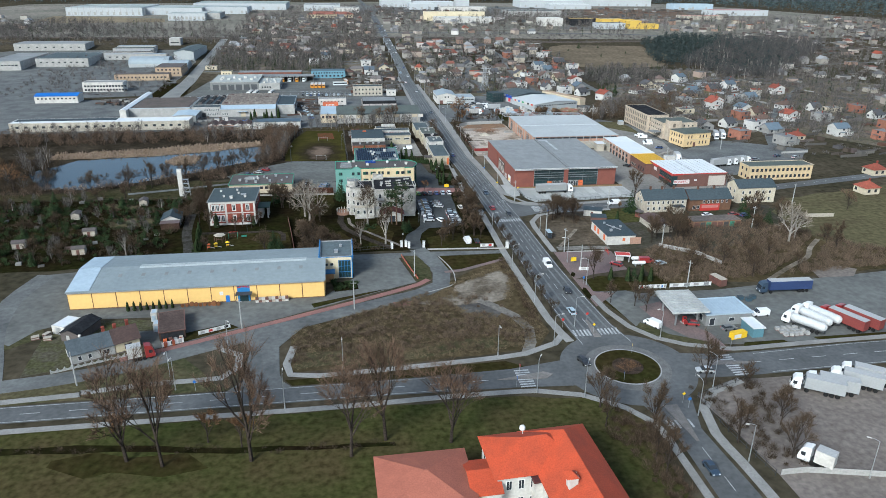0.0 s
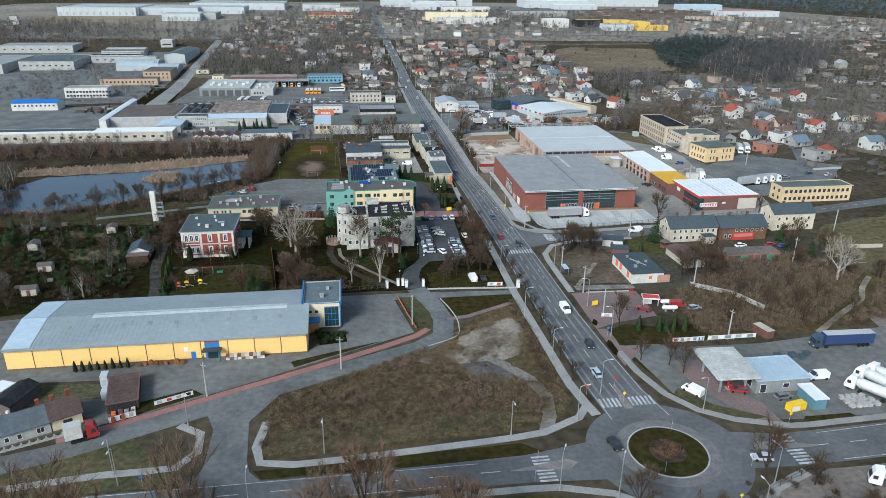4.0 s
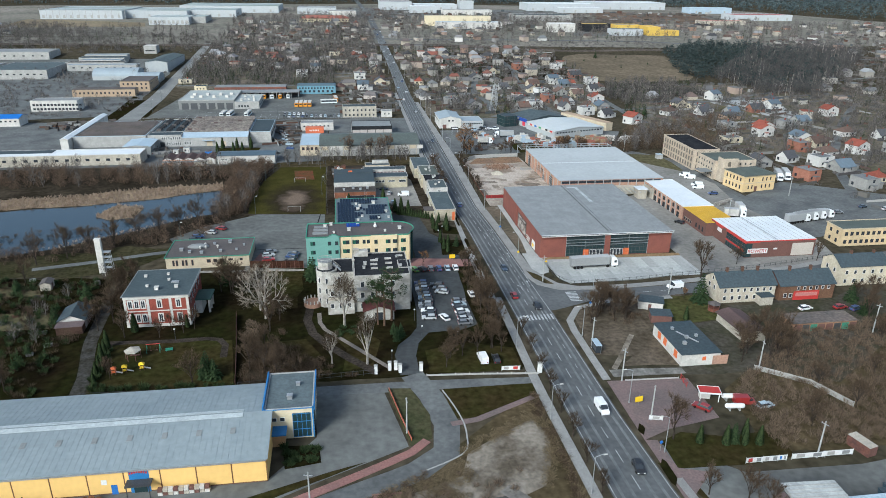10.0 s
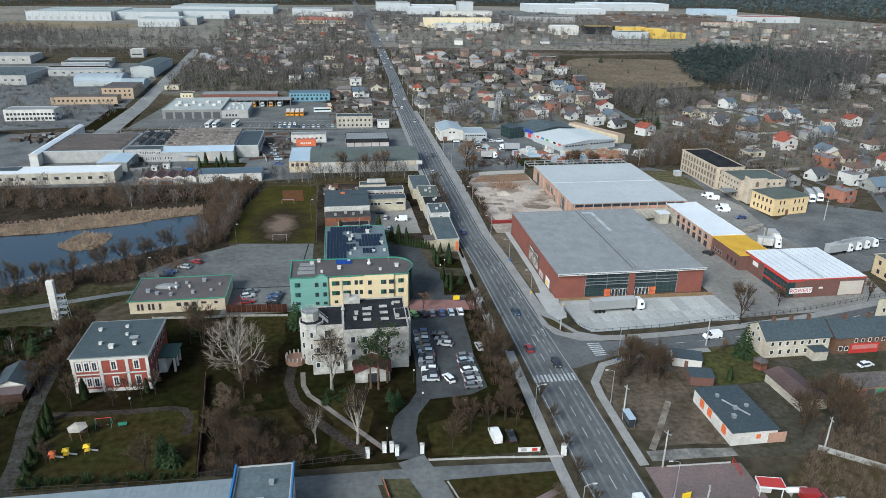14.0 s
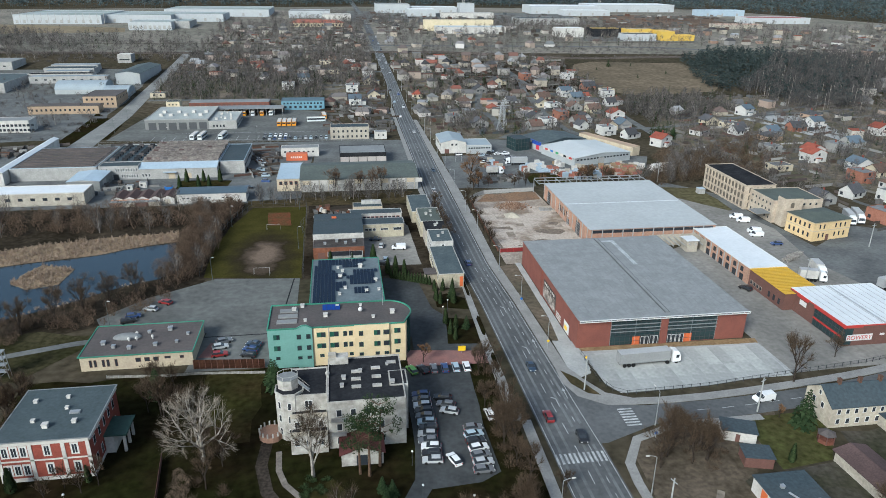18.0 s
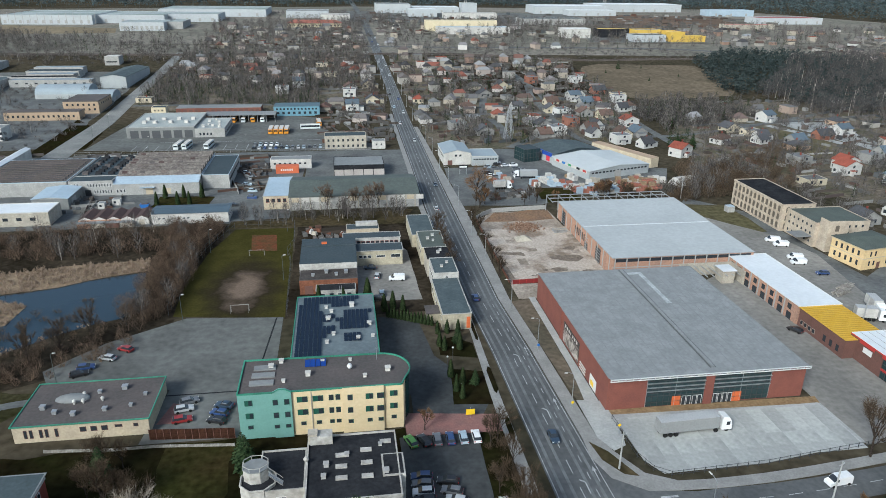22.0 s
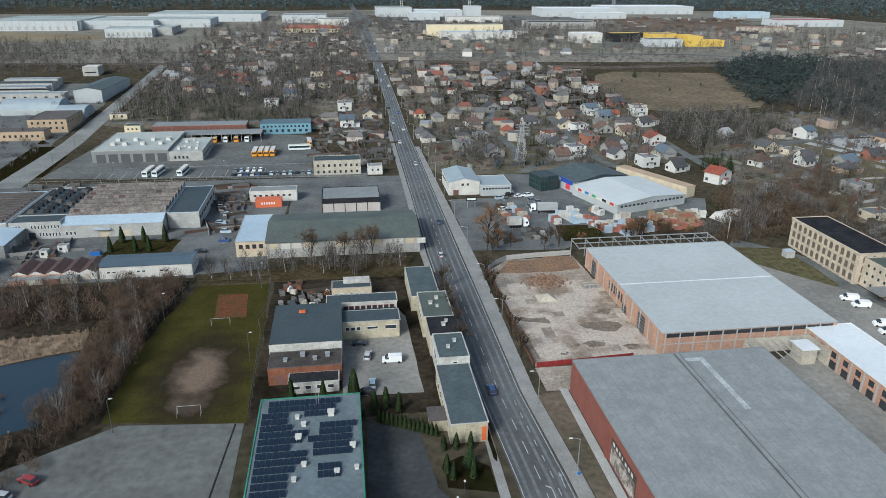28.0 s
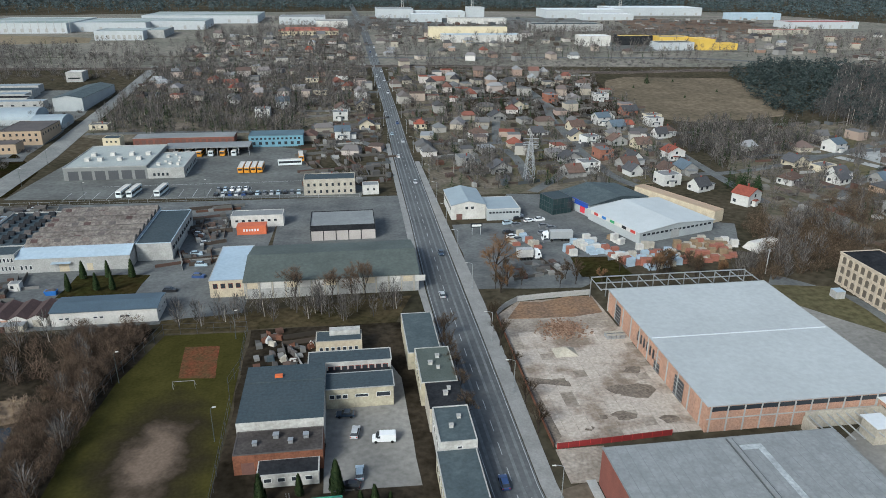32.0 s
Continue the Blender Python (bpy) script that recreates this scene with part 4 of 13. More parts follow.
tracks = Geo()
for fr in (0.15, 0.33, 0.64, 0.83):
    strip([(r[0] + (r[2] - r[0]) * fr - 0.32, r[1], r[0] + (r[2] - r[0]) * fr + 0.32, r[3]) for r in main_rows if r[1] < 1000], 0.0, 0.0745, tracks)
sheet("road_wear", tracks, M("asphalt_worn", (0.146, 0.151, 0.154), 0.8, 0.2, 0.08, 0.7, 0.05, tint=(0.104, 0.109, 0.112)), "pale worn wheel tracks on the main road", "road")
# ---- road paint ----
paint = Geo()
mid = [((r[0] + (r[2] - r[0]) * 0.48), r[1]) for r in main_rows]
lane2 = [((r[0] + (r[2] - r[0]) * 0.74), r[1]) for r in main_rows]
seg = lambda line, a, b: [p for p in line if a <= p[1] <= b]
dashes(seg(mid, 158, 2100), 0.16, 0.085, 4.0, 4.0, paint)
dashes(seg(lane2, 200, 355), 0.14, 0.085, 2.0, 3.0, paint)
dashes([(r[0] + 0.4, r[1]) for r in main_rows if r[1] < 1000], 0.14, 0.085, 60, 0.01, paint)
dashes([(r[2] - 0.4, r[1]) for r in main_rows if r[1] < 1000], 0.14, 0.085, 60, 0.01, paint)
dashes([(-300, 136.4), (-36, 136.4)], 0.16, 0.08, 4, 6, paint)
dashes([(-300, 133.6), (-40, 133.6)], 0.12, 0.08, 60, 0.01, paint)
dashes([(-300, 139.2), (-40, 139.2)], 0.12, 0.08, 60, 0.01, paint)
dashes([(30, 136.0), (60, 136.6), (260, 139)], 0.16, 0.08, 4, 5, paint)
dashes([(34, 139.9), (60, 141.4), (260, 143.6)], 0.12, 0.08, 60, 0.01, paint)
dashes([(34, 131.2), (60, 131.8), (260, 134.4)], 0.12, 0.08, 60, 0.01, paint)
dashes([(2.4, 30), (2.4, 108)], 0.16, 0.08, 4, 5, paint)
dashes(side_line[3:], 0.14, 0.09, 3, 3, paint)
sheet("road_markings", paint, line_paint, "worn white lane markings", "road marking")


def zebra(name, x0, x1, y0, y1, along):
    """Crossing: bars run along x or y."""
    g = Geo()
    if along == "y":
        n = int((x1 - x0) / 1.0)
        for i in range(n):
            g.box(x0 + i * 1.0, x0 + i * 1.0 + 0.5, y0, y1, 0.06, 0.092)
    else:
        n = int((y1 - y0) / 1.0)
        for i in range(n):
            g.box(x0, x1, y0 + i * 1.0, y0 + i * 1.0 + 0.5, 0.06, 0.092)
    return sheet(name, g, line_paint, "worn white zebra crossing", "crossing")


zebra("crossing_west", -29, -25.4, 132.4, 140.6, "x")
zebra("crossing_north", -8.4, 4.6, 154.4, 157.8, "y")
zebra("crossing_east", 24, 27.6, 130.8, 140.8, "x")
zebra("crossing_south", -1.2, 5.6, 112.6, 115.6, "y")
zebra("crossing_main", -10.6, 0.8, 246.4, 249.6, "y")
zebra("crossing_street", 8.4, 11.8, 257.0, 264.0, "x")


def arrow(geo, x, y, turn):
    geo.box(x - 0.1, x + 0.1, y, y + 3.2, 0.06, 0.09)
    if turn:
        geo.prism([(x, y + 3.0), (x + turn * 1.1, y + 3.9), (x + turn * 0.9, y + 4.1), (x, y + 3.5)][:: 1 if turn > 0 else -1], 0.06, 0.09)
    else:
        geo.prism([(x - 0.4, y + 3.2), (x + 0.4, y + 3.2), (x, y + 4.6)], 0.06, 0.09)


ar = Geo()
for y in (266, 290, 314):
    f = np.interp(y, [r[1] for r in main_rows], [r[0] for r in main_rows])
    h = np.interp(y, [r[1] for r in main_rows], [r[2] for r in main_rows])
    arrow(ar, f + (h - f) * 0.61, y, -1)
    arrow(ar, f + (h - f) * 0.87, y + 3, 0)
sheet("road_arrows", ar, line_paint, "worn white turn arrows", "road marking")

# traffic islands with kerbs
for nm, pts in (("west", [(-34, 136.2), (-22, 135.4), (-20, 137.0), (-22, 138.4)]), ("north", [(-3.6, 153.4), (-1.8, 153.4), (-2.2, 163), (-2.9, 163)]), ("east", [(17.4, 136.2), (30, 135.6), (31, 136.2), (19, 138.8)]), ("south", [(0.8, 121), (4.2, 121), (2.9, 108), (2.3, 108)])):
    area("traffic_island_" + nm, pts, 0.19, M("island_paving", (0.20, 0.185, 0.175), 0.9, 0.15, 0.4, 3.0), "kerbed paved traffic island", "traffic island")
for nm, x0, x1, y0, y1 in (("a", -15.4, -14.2, 283, 292), ("b", -15.2, -14.0, 301, 313), ("c", -14.9, -14.0, 326, 338), ("d", 2.7, 4.4, 176, 184), ("e", 3.0, 4.6, 192, 196)):
    area("green_island_" + nm, [(x0, y0 + 1), (x0 + 0.5, y0), (x1, y0 + 2), (x1, y1 - 1), (x1 - 0.5, y1), (x0, y1 - 2)], 0.2, lawn_dark, "kerbed grass island", "traffic island")


# ---- building kit ----
WIN = {}


def window_meshes(w, h, fm, gm, bars):
    key = (round(w, 2), round(h, 2), fm.name, gm.name, bars)
    if key not in WIN:
        f = 0.1
        g = Geo().box(-w / 2, w / 2, -0.05, 0.04, 0, h)
        p = Geo().box(-w / 2 + f, w / 2 - f, -0.058, 0.03, f, h - f)
        if bars:
            d = (w - 2 * f - 0.08 * bars) / (bars + 1)
            p = Geo().box(0, d, -0.058, 0.03, f, h - f)
        WIN[key] = (g.mesh("window", fm), p.mesh("pane", gm))
    return WIN[key]


def panes(win, p, w, bars):
    if not bars:
        part("pane", p, None, win)
    d = (w - 0.2 - 0.08 * bars) / (bars + 1)
    for i in range(bars + 1 if bars else 0):
        part("pane", p, None, win, at=pose(-w / 2 + 0.1 + i * (d + 0.08), 0, 0))


SIDES = {"S": 0, "E": 90, "N": 180, "W": 270}


class House:
    """A building: an Empty at the middle of its base with wall, roof and the rest as parts."""

    def __init__(self, name, label, category, x0, x1, y0, y1, rz=0.0, group="", place=None):
        self.w, self.d = x1 - x0, y1 - y0
        self.far = y0 > 475 or x0 > 119 or (x1 < -150 and y0 > 400)
        m = place or stand((x0 + x1) / 2, (y0 + y1) / 2, rz)
        self.ob = thing(name, m, label, category, group)

    def side(self, s, u, z):
        w, d = self.w, self.d
        p = {"S": (u - w / 2, -d / 2), "E": (w / 2, u - d / 2), "N": (w / 2 - u, d / 2), "W": (-w / 2, d / 2 - u)}[s]
        return pose(p[0], p[1], z, 0, 0, SIDES[s])

    def length(self, s):
        return self.w if s in "SN" else self.d

    def walls(self, h, mat, label="", z0=-0.4):
        self.h = h
        self.wall = part("wall", Geo().box(-self.w / 2, self.w / 2, -self.d / 2, self.d / 2, z0, h), mat, self.ob, label)
        return self

    def plinth(self, h, mat, label="", out=0.05):
        part("plinth", Geo().box(-self.w / 2 - out, self.w / 2 + out, -self.d / 2 - out, self.d / 2 + out, -0.4, h), mat, self.ob, label)
        return self

    def flat(self, mat, parapet=0.3, rim=None, label="", over=0.0):
        w, d, h = self.w / 2 + over, self.d / 2 + over, self.h
        part("roof", Geo().box(-w + 0.25, w - 0.25, -d + 0.25, d - 0.25, h, h + 0.08), mat, self.ob, label)
        g = Geo()
        t = 0.25
        g.box(-w, w, -d, -d + t, h, h + parapet).box(-w, w, d - t, d, h, h + parapet)
        g.box(-w, -w + t, -d + t, d - t, h, h + parapet).box(w - t, w, -d + t, d - t, h, h + parapet)
        part("parapet", g, rim or mat, self.ob)
        return self

    def gable(self, mat, rise, axis="x", over=0.4, wallmat=None, label="", thick=0.14):
        w, d, h = self.w / 2, self.d / 2, self.h
        g = Geo()
        if axis == "x":
            for s in (-1, 1):
                k = rise / d
                e = d + over
                pts = [(-w - over, s * e, h - k * over), (w + over, s * e, h - k * over), (w + over, 0, h + rise), (-w - over, 0, h + rise)]
                if s > 0:
                    pts = [pts[1], pts[0], pts[3], pts[2]]
                g.hexa(pts, [(x, y, z + thick) for x, y, z in pts])
            ends = [[(s * w, -d, h), (s * w, d, h), (s * w, 0, h + rise - 0.02), (s * (w - 0.2), -d, h), (s * (w - 0.2), d, h), (s * (w - 0.2), 0, h + rise - 0.02)] for s in (-1, 1)]
        else:
            for s in (-1, 1):
                k = rise / w
                e = w + over
                pts = [(s * e, -d - over, h - k * over), (0, -d - over, h + rise), (0, d + over, h + rise), (s * e, d + over, h - k * over)]
                if s > 0:
                    pts = [pts[1], pts[0], pts[3], pts[2]]
                g.hexa(pts, [(x, y, z + thick) for x, y, z in pts])
            ends = [[(-w, s * d, h), (w, s * d, h), (0, s * d, h + rise - 0.02), (-w, s * (d - 0.2), h), (w, s * (d - 0.2), h), (0, s * (d - 0.2), h + rise - 0.02)] for s in (-1, 1)]
        self.roof = part("roof", g, mat, self.ob, label)
        for pts in ends:
            gab = Geo()
            gab.v = pts
            gab.f = [(0, 1, 2), (5, 4, 3), (0, 2, 5, 3), (1, 4, 5, 2), (0, 3, 4, 1)]
            part("gable", gab, wallmat or mat, self.ob)
        return self

    def hip(self, mat, rise, over=0.4, label=""):
        w, d, h = self.w / 2 + over, self.d / 2 + over, self.h
        g = Geo()
        if w >= d:
            r1, r2 = (-(w - d), 0, h + rise), ((w - d), 0, h + rise)
        else:
            r1, r2 = (0, -(d - w), h + rise), (0, (d - w), h + rise)
        g.v += [(-w, -d, h), (w, -d, h), (w, d, h), (-w, d, h), r1, r2]
        g.f += [(0, 1, 5, 4), (2, 3, 4, 5), (1, 2, 5), (3, 0, 4), (3, 2, 1, 0)] if w >= d else [(0, 1, 4), (2, 3, 5), (1, 2, 5, 4), (3, 0, 4, 5), (3, 2, 1, 0)]
        self.roof = part("roof", g, mat, self.ob, label)
        return self

    def row(self, s, u0, u1, n, z, w, h, frame_m=None, glass_m=None, bars=0, out=0.0):
        f, p = window_meshes(w, h, frame_m or white_paint, glass_m or glass, bars)
        for i in range(n):
            u = u0 + (u1 - u0) * (i + 0.5) / n
            if self.far:
                part("window", p, None, self.ob, at=self.side(s, u, z))
                continue
            win = part("window", f, None, self.ob, at=self.side(s, u, z))
            panes(win, p, w, bars)
        return self

    def panel(self, name, s, u0, u1, z0, z1, mat, label="", out=0.06, back=0.05):
        g = Geo().box(-(u1 - u0) / 2, (u1 - u0) / 2, -out, back, 0, z1 - z0)
        return part(name, g, mat, self.ob, label, at=self.side(s, (u0 + u1) / 2, z0))

    def box(self, name, x0, x1, y0, y1, z0, z1, mat, label=""):
        """In plan metres from the building's south-west corner."""
        a, b = self.w / 2, self.d / 2
        return part(name, Geo().box(x0 - a, x1 - a, y0 - b, y1 - b, z0, z1), mat, self.ob, label)

    def vents(self, pts, z, mat=None, size=0.9):
        for x, y in pts:
            s = size * (0.7 + 0.5 * ((x * 7.3 + y * 3.1) % 1))
            g = Geo().box(-s / 2, s / 2, -s / 2, s / 2, 0, s * 0.8).box(-s * 0.6, s * 0.6, -s * 0.6, s * 0.6, s * 0.8, s * 0.9)
            part("roof_vent", g, mat or steel, self.ob, at=pose(x - self.w / 2, y - self.d / 2, z))
        return self

    def chimney(self, x, y, z0, z1, mat, s=0.7):
        g = Geo().box(-s / 2, s / 2, -s / 2, s / 2, 0, z1 - z0).box(-s / 2 - 0.07, s / 2 + 0.07, -s / 2 - 0.07, s / 2 + 0.07, z1 - z0, z1 - z0 + 0.12)
        part("chimney", g, mat, self.ob, at=pose(x - self.w / 2, y - self.d / 2, z0))
        return self

    def seams(self, axis, pitch, h, rise, mat, size=0.05):
        """Raised seams down a gabled roof."""
        g = Geo()
        w, d = self.w / 2, self.d / 2
        n = int((2 * w if axis == "x" else 2 * d) / pitch)
        for i in range(1, n):
            c = (-w if axis == "x" else -d) + i * pitch
            for s in (-1, 1):
                if axis == "x":
                    a, b = (c, s * (d + 0.35), h - 0.05 + 0.15), (c, 0, h + rise + 0.15)
                    low = [(a[0] - size, a[1], a[2]), (a[0] + size, a[1], a[2]), (b[0] + size, b[1], b[2]), (b[0] - size, b[1], b[2])]
                else:
                    a, b = (s * (w + 0.35), c, h - 0.05 + 0.15), (0, c, h + rise + 0.15)
                    low = [(a[0], a[1] - size, a[2]), (b[0], b[1] - size, b[2]), (b[0], b[1] + size, b[2]), (a[0], a[1] + size, a[2])]
                if s > 0:
                    low = [low[1], low[0], low[3], low[2]]
                g.hexa(low, [(x, y, z + 0.03) for x, y, z in low])
        part("roof_seams", g, mat, self.ob)
        return self


def text_sign(word, size, mat, parent, at):
    cu = bpy.data.curves.new("lettering", "FONT")
    cu.body = word
    cu.size = size
    cu.extrude = 0.03
    cu.align_x = "CENTER"
    tmp = bpy.data.objects.new("lettering", cu)
    scene.collection.objects.link(tmp)
    me = bpy.data.meshes.new_from_object(tmp.evaluated_get(bpy.context.evaluated_depsgraph_get()))
    bpy.data.objects.remove(tmp)
    me.materials.clear()
    me.materials.append(mat)
    return part("lettering", me, mat, parent, at=at)


brick_red = M("brick_red", (0.19, 0.068, 0.05), 0.85, 0.12, 0.3, 4.0, 0.05, tint=(0.155, 0.056, 0.044))
brick_raw = M("brick_raw", (0.40, 0.235, 0.165), 0.9, 0.18, 0.25, 2.5, 0.1, tint=(0.30, 0.19, 0.145))
brick_house = M("brick_house", (0.23, 0.055, 0.038), 0.85, 0.15, 0.5, 4.0, 0.05)
yellow_panel = M("yellow_panel", (0.70, 0.46, 0.165), 0.55, 0.04, 0.3, 1.0, rnd=0.03)
joint_brown = M("joint_brown", (0.16, 0.075, 0.045), 0.8)
trim_blue = M("trim_blue", (0.03, 0.16, 0.38), 0.5, 0.1)
teal = M("teal", (0.150, 0.300, 0.265), 0.8, 0.05, 0.3, 2.0)
pale_yellow = M("pale_yellow", (0.62, 0.505, 0.325), 0.8, 0.05, 0.3, 2.0, tint=(0.56, 0.44, 0.265))
green_trim = M("green_trim", (0.05, 0.24, 0.16), 0.6)
plaster_white = M("plaster_white", (0.528, 0.510, 0.480), 0.85, 0.10, 0.3, 2.0, tint=(0.405, 0.387, 0.361))
plaster_old = M("plaster_old", (0.414, 0.378, 0.315), 0.9, 0.14, 0.3, 2.0, tint=(0.297, 0.270, 0.230))
plaster_beige = M("plaster_beige", (0.482, 0.408, 0.297), 0.9, 0.10, 0.3, 2.0, tint=(0.396, 0.335, 0.252))
plaster_grey = M("plaster_grey", (0.36, 0.355, 0.34), 0.9, 0.12, 0.3, 2.0, tint=(0.28, 0.275, 0.265))
brown_wall = M("brown_wall", (0.135, 0.068, 0.056), 0.8, 0.1, 0.3, 3.0)
orange_paint = M("orange_paint", (0.58, 0.135, 0.045), 0.7, 0.1)
red_paint = M("red_paint", (0.42, 0.04, 0.035), 0.6, 0.1)
blue_paint = M("blue_paint", (0.03, 0.14, 0.42), 0.6, 0.1)
yellow_roof = M("yellow_roof", (0.544, 0.335, 0.035), 0.6, 0.06, 0.3, 2.0)
tile_orange = M("tile_orange", (0.42, 0.064, 0.024), 0.75, 0.16, 0.25, 4.0, 0.1, tint=(0.32, 0.055, 0.024))
tile_pink = M("tile_pink", (0.325, 0.110, 0.072), 0.8, 0.12, 0.25, 4.0, 0.1, tint=(0.27, 0.092, 0.062))
steel_roof = M("steel_roof", (0.225, 0.26, 0.272), 0.6, 0.08, 0.06, 0.8, tint=(0.19, 0.222, 0.235))
roof_lightblue = M("roof_lightblue", (0.343, 0.420, 0.488), 0.5, 0.07, 0.1, 1.0)
asbestos = M("asbestos", (0.155, 0.125, 0.11), 0.9, 0.22, 0.15, 1.2, 0.2, tint=(0.095, 0.085, 0.08))


# ---- the yellow wholesale hall ----
def yellow_hall():
    b = House("warehouse_hall", "long yellow panelled hall with a grey-blue metal roof", "warehouse", -146.5, -75, 187.4, 213.4)
    b.walls(5.5, joint_brown).gable(steel_roof, 1.7, "x", 0.35, yellow_panel, "grey-blue seamed metal roof").seams("x", 1.15, 5.5, 1.7, steel_roof, 0.03)
    for i in range(11):
        b.panel("wall_panel", "S", i * 6.5 + 0.12, i * 6.5 + 6.38, 0.35, 5.2, yellow_panel)
    for i in range(4):
        b.panel("wall_panel", "W", i * 6.5 + 0.12, i * 6.5 + 6.3, 0.35, 5.2, yellow_panel)
        b.panel("wall_panel", "E", i * 6.5 + 0.12, i * 6.5 + 6.3, 0.35, 5.2, yellow_panel)
    b.panel("gutter", "S", 0, 71.5, 5.2, 5.42, steel, out=0.5)
    # pale translucent sheets at the west end and along the slope
    def sheet_on_roof(nm, x0, x1, y0, y1, mat, label):
        k = 1.7 / 13
        zz = lambda y: 5.5 + (y if y < 13 else 26 - y) * k + 0.21
        low = [(x0 - 35.75, y0 - 13, zz(y0)), (x1 - 35.75, y0 - 13, zz(y0)), (x1 - 35.75, y1 - 13, zz(y1)), (x0 - 35.75, y1 - 13, zz(y1))]
        part(nm, Geo().hexa(low, [(x, y, z + 0.06) for x, y, z in low]), mat, b.ob, label)
    sheet_on_roof("roof_light", -0.2, 6.0, 0.2, 12.8, roof_lightblue, "pale translucent roof sheets")
    sheet_on_roof("roof_light", -0.2, 6.0, 13.1, 25.6, roof_lightblue, "pale translucent roof sheets")
    sheet_on_roof("ridge_light", 17, 66, 11.6, 12.8, M("skylight_dull", (0.40, 0.435, 0.445), 0.5, 0.12, 0.4, 2.0), "dull translucent ridge skylight")
    sheet_on_roof("ridge_light", 17, 66, 13.2, 14.2, MATS["skylight_dull"], "dull translucent ridge skylight")
    for i in range(9):
        sheet_on_roof("roof_window", 12 + i * 6.5, 13 + i * 6.5, 7, 8.6, roof_grey, "grey roof window")
    # gate, canopy and door
    g = b.panel("gate", "S", 46.4, 50.0, 0, 5.3, trim_blue, "blue painted gate bay", 0.1)
    part("gate_opening", Geo().box(-1.2, 1.2, -0.14, 0.0, 0, 2.6), glass_blue, g)
    b.box("canopy", 46, 50.6, -2.2, 0, 2.9, 3.1, dark_metal, "dark entrance canopy")
    for x in (46.2, 50.2):
        b.box("canopy_post", x, x + 0.15, -2.1, -1.95, 0, 2.9, dark_metal)
    b.panel("door", "S", 43.0, 44.1, 0, 2.2, blue_paint, "blue steel door", 0.12)
    b.panel("notice", "S", 41.4, 42.4, 2.4, 3.5, white_paint, "white notice board", 0.12)
    # red lettering too small to read
    for i in range(8):
        b.panel("sign_bar", "S", 46.5 + i * 0.42, 46.8 + i * 0.42, 4.3 + 0.25 * math.sin(i * 0.45), 4.75 + 0.25 * math.sin(i * 0.45), red_paint, out=0.14)
    t = House("office_tower", "cream office block with blue trim and dark glazing", "office", -76.4, -66.4, 200.4, 214.6)
    t.walls(7.2, cream).flat(M("office_felt", (0.10, 0.125, 0.135), 0.85, 0.15, 0.3, 1.5, 0.05), 0.3, plaster_grey, "blue-grey flat roof")
    t.panel("fascia", "S", 0, t.w, 7.18, 7.42, trim_blue, "blue roof edge", 0.06)
    t.panel("fascia", "W", 0, t.d, 7.18, 7.42, trim_blue, "blue roof edge", 0.06)
    t.panel("glazing", "S", 5.6, 9.4, 0.3, 6.2, glass_blue, "dark glazed corner", 0.07)
    for i in range(5):
        t.panel("mullion", "S", 5.6 + i * 0.93, 5.7 + i * 0.93, 0.3, 6.2, trim_blue, out=0.12)
    for i in range(4):
        t.panel("transom", "S", 5.6, 9.4, 0.3 + i * 1.9, 0.42 + i * 1.9, trim_blue, out=0.13)
    t.panel("glazing", "E", 0.6, 4.6, 0.3, 6.2, glass_blue, "dark glazed corner", 0.07)
    t.row("S", 1.0, 4.4, 2, 4.4, 1.1, 1.0)
    t.row("E", 6, 13, 3, 4.4, 1.2, 1.1).row("E", 6, 13, 3, 1.2, 1.2, 1.1)
    t.box("porch_roof", -0.2, 4.4, -3.2, 0, 3.0, 3.3, trim_blue, "blue porch roof")
    t.box("porch", 0.6, 4.0, -2.6, 0, 0, 3.0, M("porch_wall", (0.40, 0.24, 0.12), 0.7, 0.1), "brown porch")
    t.vents([(5, 4), (6.5, 9)], 7.28)
    t.box("blue_wall", -0.42, -0.1, 0, 14.2, 5.2, 8.0, trim_blue, "blue clad edge wall")
    t.box("blue_wall", 10.06, 10.3, 0, 14.2, 6.6, 7.8, trim_blue, "blue clad edge wall")
    # corner masts of the frame
    for x in (0.0, 9.7):
        t.box("corner_post", x, x + 0.3, -0.06, 0.2, 0, 7.6, trim_blue)


yellow_hall()


